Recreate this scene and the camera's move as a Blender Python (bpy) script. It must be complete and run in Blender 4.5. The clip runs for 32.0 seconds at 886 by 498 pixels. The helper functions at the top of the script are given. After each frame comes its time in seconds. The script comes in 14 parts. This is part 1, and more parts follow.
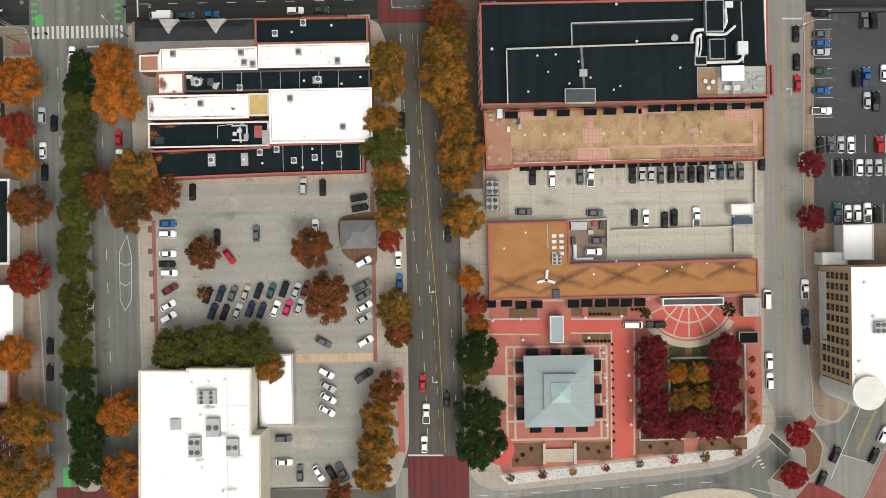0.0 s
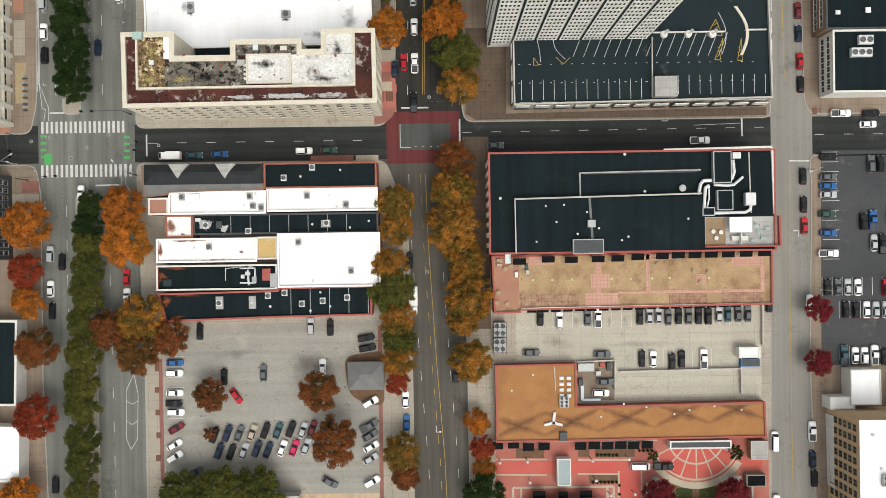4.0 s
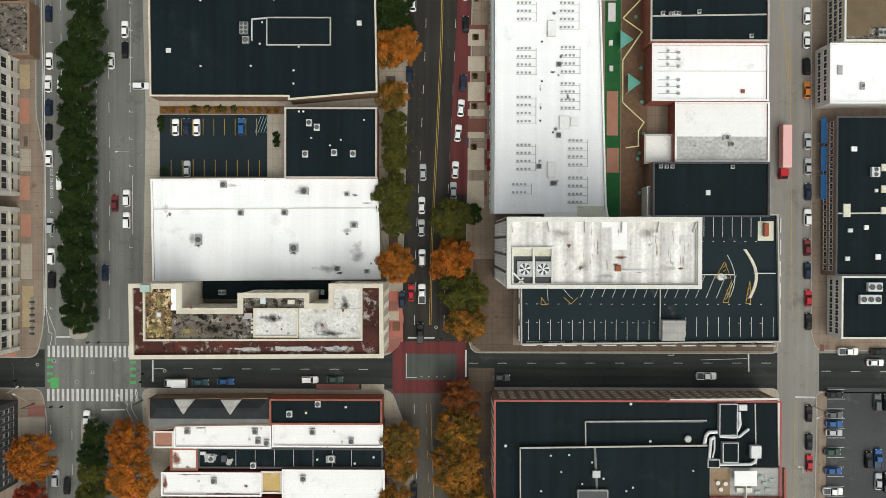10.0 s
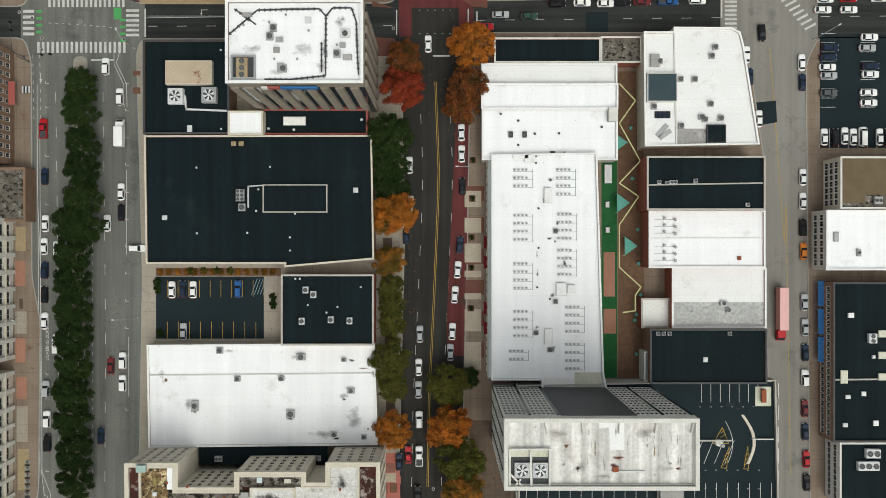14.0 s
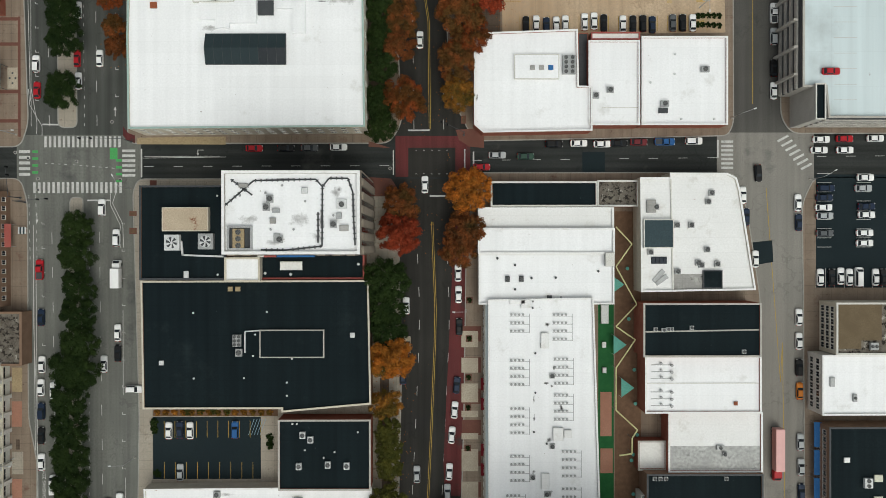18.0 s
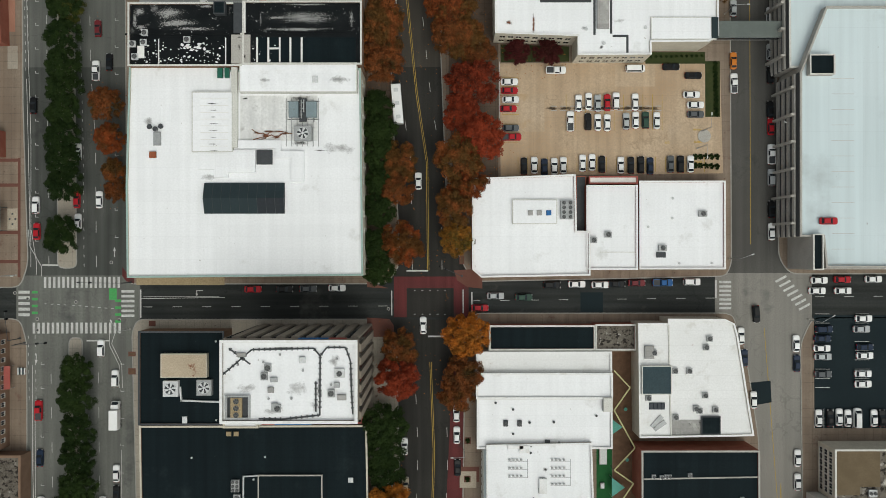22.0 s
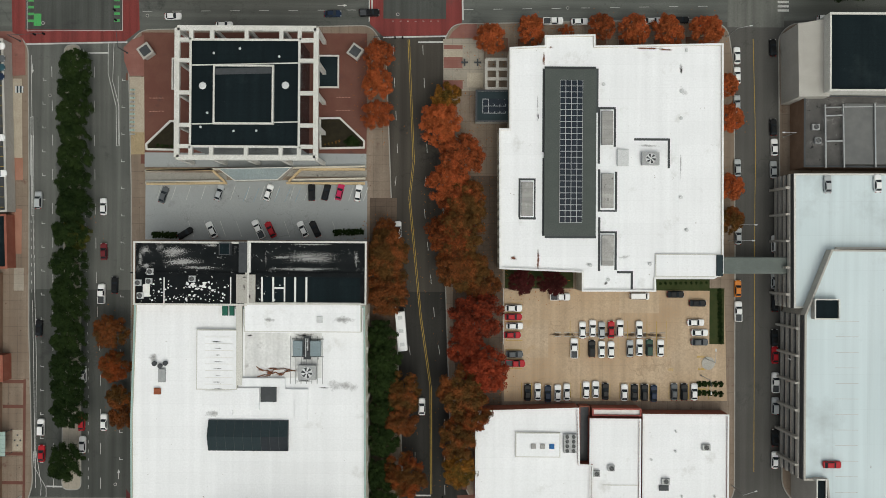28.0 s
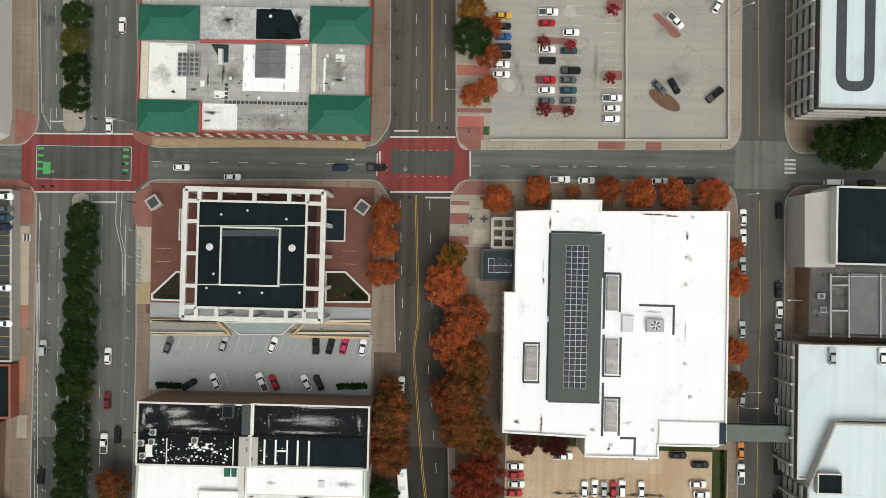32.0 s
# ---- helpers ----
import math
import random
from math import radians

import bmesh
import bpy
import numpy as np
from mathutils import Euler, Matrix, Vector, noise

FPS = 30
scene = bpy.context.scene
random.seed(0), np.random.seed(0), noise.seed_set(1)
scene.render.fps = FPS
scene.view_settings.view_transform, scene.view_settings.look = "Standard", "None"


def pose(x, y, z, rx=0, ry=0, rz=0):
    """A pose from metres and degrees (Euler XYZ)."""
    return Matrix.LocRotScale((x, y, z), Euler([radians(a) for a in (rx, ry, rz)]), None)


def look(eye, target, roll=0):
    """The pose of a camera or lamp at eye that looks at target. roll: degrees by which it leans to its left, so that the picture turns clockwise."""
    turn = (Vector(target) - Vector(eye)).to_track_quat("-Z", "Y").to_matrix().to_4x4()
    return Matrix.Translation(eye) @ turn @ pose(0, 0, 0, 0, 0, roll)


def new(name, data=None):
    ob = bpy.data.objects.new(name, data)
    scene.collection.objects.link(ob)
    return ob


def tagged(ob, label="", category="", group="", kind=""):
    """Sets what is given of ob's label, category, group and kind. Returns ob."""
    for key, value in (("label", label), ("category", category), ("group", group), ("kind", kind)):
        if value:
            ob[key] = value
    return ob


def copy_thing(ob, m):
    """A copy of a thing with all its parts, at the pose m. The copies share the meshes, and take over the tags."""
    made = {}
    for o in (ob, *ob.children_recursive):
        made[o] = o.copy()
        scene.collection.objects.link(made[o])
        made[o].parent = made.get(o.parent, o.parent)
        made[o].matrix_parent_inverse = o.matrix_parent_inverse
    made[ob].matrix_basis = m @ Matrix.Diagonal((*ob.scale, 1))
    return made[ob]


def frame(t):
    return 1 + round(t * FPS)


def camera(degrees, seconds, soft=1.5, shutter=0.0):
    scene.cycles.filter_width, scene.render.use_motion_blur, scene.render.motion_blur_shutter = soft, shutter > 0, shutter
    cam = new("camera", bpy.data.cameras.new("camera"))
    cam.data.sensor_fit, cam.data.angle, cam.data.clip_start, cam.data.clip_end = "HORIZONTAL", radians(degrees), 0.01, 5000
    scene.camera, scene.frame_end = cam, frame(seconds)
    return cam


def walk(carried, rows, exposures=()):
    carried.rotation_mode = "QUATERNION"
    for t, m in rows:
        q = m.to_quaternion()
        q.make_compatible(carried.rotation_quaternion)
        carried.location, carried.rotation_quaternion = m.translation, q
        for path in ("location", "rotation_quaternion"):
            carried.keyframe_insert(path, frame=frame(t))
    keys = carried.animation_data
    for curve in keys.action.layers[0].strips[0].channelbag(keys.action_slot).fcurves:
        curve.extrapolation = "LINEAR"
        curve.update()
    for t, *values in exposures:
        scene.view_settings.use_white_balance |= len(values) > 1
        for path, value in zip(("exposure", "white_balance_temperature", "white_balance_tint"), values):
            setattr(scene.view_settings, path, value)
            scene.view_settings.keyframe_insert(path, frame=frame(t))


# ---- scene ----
cam = camera(60, 32.0, soft=0.6)
PATH = [
    (0, -0.00, -0.00, 212.74, -0.73, 0.10, -1.04),
    (0.5, -0.14, 4.42, 212.78, -0.54, 0.07, -1.04),
    (1, -0.33, 8.88, 212.81, -0.35, 0.06, -1.03),
    (1.5, -0.52, 13.33, 212.80, -0.19, 0.05, -1.02),
    (2, -0.72, 17.72, 212.75, -0.06, 0.04, -1.01),
    (2.5, -1.02, 22.10, 212.69, 0.04, 0.03, -0.98),
    (4.5, -1.87, 40.68, 212.55, 0.04, 0.05, -0.68),
    (5, -2.06, 45.49, 212.52, -0.00, 0.04, -0.53),
    (5.5, -2.35, 50.42, 212.51, -0.04, 0.05, -0.37),
    (6, -2.54, 55.41, 212.52, -0.10, 0.06, -0.23),
    (6.5, -2.66, 60.55, 212.51, -0.16, 0.08, -0.11),
    (7, -2.62, 66.10, 212.50, -0.20, 0.11, -0.02),
    (7.5, -2.56, 71.84, 212.48, -0.26, 0.16, 0.05),
    (8, -2.45, 77.77, 212.46, -0.33, 0.20, 0.11),
    (8.5, -2.42, 83.81, 212.41, -0.42, 0.23, 0.15),
    (9, -2.41, 89.96, 212.35, -0.50, 0.23, 0.17),
    (9.5, -2.47, 96.13, 212.24, -0.57, 0.21, 0.17),
    (10, -2.53, 102.15, 212.11, -0.61, 0.19, 0.15),
    (10.5, -2.56, 108.03, 211.97, -0.62, 0.17, 0.12),
    (11, -2.56, 113.71, 211.86, -0.57, 0.14, 0.07),
    (11.5, -2.53, 119.20, 211.76, -0.49, 0.12, 0.04),
    (12, -2.52, 124.50, 211.68, -0.37, 0.10, 0.02),
    (12.5, -2.46, 129.61, 211.61, -0.25, 0.08, -0.01),
    (13, -2.46, 134.54, 211.53, -0.15, 0.07, -0.01),
    (13.5, -2.42, 139.50, 211.50, -0.09, 0.05, -0.02),
    (14, -2.33, 144.61, 211.51, -0.06, 0.03, -0.01),
    (14.5, -2.24, 149.74, 211.49, -0.06, 0.01, -0.00),
    (16.5, -2.27, 170.15, 211.45, -0.35, -0.11, -0.05),
    (17, -2.18, 174.75, 211.46, -0.33, -0.13, -0.06),
    (17.5, -2.13, 179.29, 211.47, -0.28, -0.14, -0.06),
    (18, -2.06, 183.80, 211.51, -0.22, -0.14, -0.07),
    (18.5, -2.01, 188.30, 211.56, -0.16, -0.13, -0.07),
    (19, -1.92, 192.86, 211.59, -0.11, -0.11, -0.07),
    (19.5, -1.81, 197.43, 211.62, -0.06, -0.09, -0.06),
    (20, -1.71, 202.02, 211.68, -0.02, -0.06, -0.05),
    (20.5, -1.51, 206.71, 211.74, 0.03, -0.06, -0.05),
    (21, -1.37, 211.40, 211.79, 0.08, -0.04, -0.05),
    (21.5, -1.22, 216.21, 211.83, 0.13, -0.03, -0.06),
    (22, -1.07, 221.00, 211.84, 0.19, -0.01, -0.06),
    (22.5, -0.83, 225.92, 211.86, 0.26, 0.00, -0.05),
    (23, -0.68, 230.91, 211.91, 0.32, 0.02, -0.03),
    (23.5, -0.55, 235.94, 211.98, 0.38, 0.04, -0.00),
    (24, -0.54, 241.01, 212.04, 0.43, 0.05, 0.04),
    (24.5, -0.61, 246.12, 212.11, 0.46, 0.07, 0.11),
    (25, -0.69, 251.25, 212.19, 0.47, 0.07, 0.22),
    (25.5, -0.79, 256.38, 212.24, 0.46, 0.08, 0.33),
    (27.5, -1.14, 278.09, 212.32, 0.17, 0.26, 0.37),
    (28, -1.21, 283.21, 212.33, 0.18, 0.28, 0.37),
    (28.5, -1.33, 288.29, 212.37, 0.21, 0.31, 0.38),
    (29, -1.47, 293.32, 212.43, 0.26, 0.32, 0.41),
    (29.5, -1.64, 298.29, 212.51, 0.33, 0.31, 0.49),
    (30, -1.92, 303.31, 212.62, 0.42, 0.32, 0.63),
    (30.5, -2.14, 308.32, 212.72, 0.51, 0.33, 0.82),
    (31, -2.33, 313.49, 212.77, 0.62, 0.35, 1.03),
    (31.5, -2.49, 318.65, 212.82, 0.72, 0.38, 1.23),
    (32, -2.55, 323.91, 212.86, 0.82, 0.42, 1.42),
]
walk(cam, [(t, pose(x, y, z, rx, ry, rz)) for t, x, y, z, rx, ry, rz in PATH],
     exposures=[(0, 0.3, 6750, 8), (2, 0.42, 6720, 7), (5, 0.36, 6700, 7), (9, 0.14, 6650, 5), (14, -0.05, 6600, 4), (19, -0.27, 6550, 3), (25, -0.33, 6550, 3), (28, -0.31, 6600, 4), (32, 0.02, 6650, 5)])

# ---- light ----
world = bpy.data.worlds.new("sky")
scene.world = world
world.use_nodes = True
wn, wl = world.node_tree.nodes, world.node_tree.links
sky = wn.new("ShaderNodeTexSky")
sky.sky_type, sky.sun_disc = "NISHITA", False
sky.sun_elevation, sky.sun_rotation = radians(55), radians(150)
sky.dust_density, sky.air_density, sky.ozone_density = 4.0, 1.0, 1.0
veil = wn.new("ShaderNodeHueSaturation")          # thin overcast: the blue is washed out
veil.inputs["Saturation"].default_value = 0.25
wl.new(sky.outputs[0], veil.inputs["Color"])
wl.new(veil.outputs[0], wn["Background"].inputs["Color"])
wn["Background"].inputs["Strength"].default_value = 0.15
sun = new("sun", bpy.data.lights.new("sun", "SUN"))
sun.data.energy, sun.data.angle, sun.data.color = 1.0, radians(40), (1.0, 0.96, 0.9)
sun.matrix_world = look((60, -40, 200), (30, 20, 0))


# ---- materials ----
def mat(name, a, b=None, scale=0.5, fine=6.0, rough=0.85, metal=0.0, bump=0.15, spots=None, spot_scale=0.12, spot_at=0.6,
        spot_soft=0.1, vary=0.0, island=False, seams=None, seam_col=None, coat=0.0, grain_to=0.72,
        streak=None, cracks=0.0, specks=None, speck_at=0.7, speck_scale=0.55, crossed=None):
    """A surface of two tones mixed by noise at two scales, with stains of their own shape, joints and a fine relief."""
    m = bpy.data.materials.new(name)
    m.use_nodes = True
    nt = m.node_tree
    N, L = nt.nodes, nt.links
    bsdf = N["Principled BSDF"]
    bsdf.inputs["Roughness"].default_value, bsdf.inputs["Metallic"].default_value = rough, metal
    bsdf.inputs["Coat Weight"].default_value = coat
    bsdf.inputs["Specular IOR Level"].default_value = 0.22 if rough < 0.6 else 0.07
    geo = N.new("ShaderNodeNewGeometry")
    pos = geo.outputs["Position"]

    def noise_tex(s, detail=4.0):
        t = N.new("ShaderNodeTexNoise")
        t.inputs["Scale"].default_value, t.inputs["Detail"].default_value = s, detail
        t.inputs["Roughness"].default_value = 0.68 if detail > 6.5 else 0.5
        L.new(pos, t.inputs["Vector"])
        return t.outputs["Fac"]

    def mix(f, c1, c2, kind="MIX"):
        x = N.new("ShaderNodeMix")
        x.data_type, x.blend_type = "RGBA", kind
        for sock, v in ((x.inputs[0], f), (x.inputs[6], c1), (x.inputs[7], c2)):
            if hasattr(v, "is_linked"):
                L.new(v, sock)
            else:
                sock.default_value = v
        return x.outputs[2]

    def ramp(f, lo, hi):
        r = N.new("ShaderNodeMapRange")
        r.inputs[1].default_value, r.inputs[2].default_value = lo, hi
        L.new(f, r.inputs[0])
        return r.outputs[0]

    b = b or tuple(v * 0.7 for v in a[:3]) + (1,)
    col = mix(ramp(noise_tex(scale), 0.35, 0.65), a, b)
    grain = noise_tex(fine, 6.0)
    col = mix(ramp(grain, 0.3, 0.75), col, tuple(v * grain_to for v in b[:3]) + (1,))
    if spots:
        col = mix(ramp(noise_tex(spot_scale, 7.0), spot_at, spot_at + spot_soft), col, spots)
    if crossed:
        # damp stains that cross where the roof drains
        cx, cy, pitch, tilt, tone = crossed

        def calc(op, u, v=0.0, w=None):
            k = N.new("ShaderNodeMath")
            k.operation = op
            for sock, val in zip(k.inputs, (u, v) if w is None else (u, v, w)):
                if hasattr(val, "is_linked"):
                    L.new(val, sock)
                else:
                    sock.default_value = val
            return k.outputs[0]

        xyz = N.new("ShaderNodeSeparateXYZ")
        L.new(pos, xyz.inputs[0])
        dx = calc("SUBTRACT", xyz.outputs[0], cx)
        dy = calc("ABSOLUTE", calc("SUBTRACT", calc("SUBTRACT", xyz.outputs[1], cy), calc("MULTIPLY", dx, tilt)))
        near = calc("PINGPONG", dx, pitch / 2)
        off = calc("ABSOLUTE", calc("SUBTRACT", dy, calc("MULTIPLY", near, 0.42)))
        off = calc("ADD", calc("ADD", off, calc("MULTIPLY", near, 0.16)), calc("MULTIPLY", noise_tex(0.35, 7.0), 2.6))
        col = mix(ramp(off, 3.2, 1.2), col, tone)
    if specks:
        col = mix(ramp(noise_tex(speck_scale, 8.0), speck_at, speck_at + 0.05), col, specks)
    if streak:
        # long worn bands in the direction of travel or of the run-off
        axis, amount = streak
        mp = N.new("ShaderNodeMapping")
        mp.inputs["Scale"].default_value = (1.0, 0.025, 1.0) if axis == "y" else (0.025, 1.0, 1.0)
        L.new(pos, mp.inputs["Vector"])
        t = N.new("ShaderNodeTexNoise")
        t.inputs["Scale"].default_value, t.inputs["Detail"].default_value = 0.55, 5.0
        L.new(mp.outputs[0], t.inputs["Vector"])
        band = N.new("ShaderNodeMapRange")
        band.inputs[1].default_value, band.inputs[2].default_value = 0.3, 0.7
        band.inputs[3].default_value, band.inputs[4].default_value = 1 - amount, 1 + amount
        L.new(t.outputs["Fac"], band.inputs[0])
        hv = N.new("ShaderNodeHueSaturation")
        L.new(band.outputs[0], hv.inputs["Value"])
        L.new(col, hv.inputs["Color"])
        col = hv.outputs[0]
    if cracks:
        # tarred cracks that wander
        wob = N.new("ShaderNodeTexNoise")
        wob.inputs["Scale"].default_value, wob.inputs["Detail"].default_value = 0.25, 4.0
        L.new(pos, wob.inputs["Vector"])
        va = N.new("ShaderNodeVectorMath")
        va.operation = "MULTIPLY_ADD"
        va.inputs[1].default_value = (9, 9, 9)
        L.new(wob.outputs["Color"], va.inputs[0])
        L.new(pos, va.inputs[2])
        vo = N.new("ShaderNodeTexVoronoi")
        vo.feature = "DISTANCE_TO_EDGE"
        vo.inputs["Scale"].default_value = cracks
        L.new(va.outputs[0], vo.inputs["Vector"])
        gap = noise_tex(0.07, 2.0)
        wide = N.new("ShaderNodeMath")
        wide.operation, wide.inputs[1].default_value = "MULTIPLY", 0.018
        L.new(ramp(gap, 0.45, 0.65), wide.inputs[0])
        cut = N.new("ShaderNodeMath")
        cut.operation = "LESS_THAN"
        L.new(vo.outputs["Distance"], cut.inputs[0])
        L.new(wide.outputs[0], cut.inputs[1])
        half = N.new("ShaderNodeMath")
        half.operation, half.inputs[1].default_value = "MULTIPLY", 0.22
        L.new(cut.outputs[0], half.inputs[0])
        col = mix(half.outputs[0], col, tuple(v * 0.35 for v in a[:3]) + (1,))
    if seams:
        sx, sy = seams
        tex = N.new("ShaderNodeTexBrick")
        tex.offset = 0.0
        tex.inputs["Scale"].default_value = 1.0
        tex.inputs["Brick Width"].default_value, tex.inputs["Row Height"].default_value = sx, sy
        tex.inputs["Mortar Size"].default_value = 0.035
        tex.inputs["Mortar Smooth"].default_value = 0.3
        L.new(pos, tex.inputs["Vector"])
        tex.inputs["Color1"].default_value, tex.inputs["Color2"].default_value = (1, 1, 1, 1), (0.975, 0.975, 0.975, 1)
        tex.inputs["Mortar"].default_value = seam_col or (0.6, 0.6, 0.6, 1)
        col = mix(1.0, col, tex.outputs["Color"], "MULTIPLY")
    if vary:
        if island:
            rnd = geo.outputs["Random Per Island"]
        else:
            rnd = N.new("ShaderNodeObjectInfo").outputs["Random"]
        hs = N.new("ShaderNodeHueSaturation")
        v = N.new("ShaderNodeMapRange")
        v.inputs[3].default_value, v.inputs[4].default_value = 1 - vary, 1 + vary
        L.new(rnd, v.inputs[0])
        L.new(v.outputs[0], hs.inputs["Value"])
        L.new(col, hs.inputs["Color"])
        col = hs.outputs[0]
    L.new(col, bsdf.inputs["Base Color"])
    if bump:
        bp = N.new("ShaderNodeBump")
        bp.inputs["Strength"].default_value, bp.inputs["Distance"].default_value = bump, 0.05
        L.new(grain, bp.inputs["Height"])
        L.new(bp.outputs[0], bsdf.inputs["Normal"])
    return m


def mark(name, tone, scale, at, soft=0.25, strength=0.75):
    """A ragged mark on a surface: a thin film of one tone, broken up by noise and thinning out to its rim."""
    m = mat(name, tone, scale=scale * 2, bump=0)
    nt = m.node_tree
    N, L = nt.nodes, nt.links
    t = N.new("ShaderNodeTexNoise")
    t.inputs["Scale"].default_value, t.inputs["Detail"].default_value, t.inputs["Roughness"].default_value = scale, 8.0, 0.65
    L.new(N["Geometry"].outputs["Position"], t.inputs["Vector"])
    f = N.new("ShaderNodeAttribute")
    f.attribute_name = "thickness"
    k = N.new("ShaderNodeMath")
    k.operation, k.inputs[1].default_value = "MULTIPLY_ADD", 0.6
    L.new(f.outputs["Fac"], k.inputs[0])
    L.new(t.outputs["Fac"], k.inputs[2])
    r = N.new("ShaderNodeMapRange")
    r.inputs[1].default_value, r.inputs[2].default_value, r.inputs[4].default_value = at + 0.25, at + 0.25 + soft, strength
    L.new(k.outputs[0], r.inputs[0])
    L.new(r.outputs[0], N["Principled BSDF"].inputs["Alpha"])
    return m


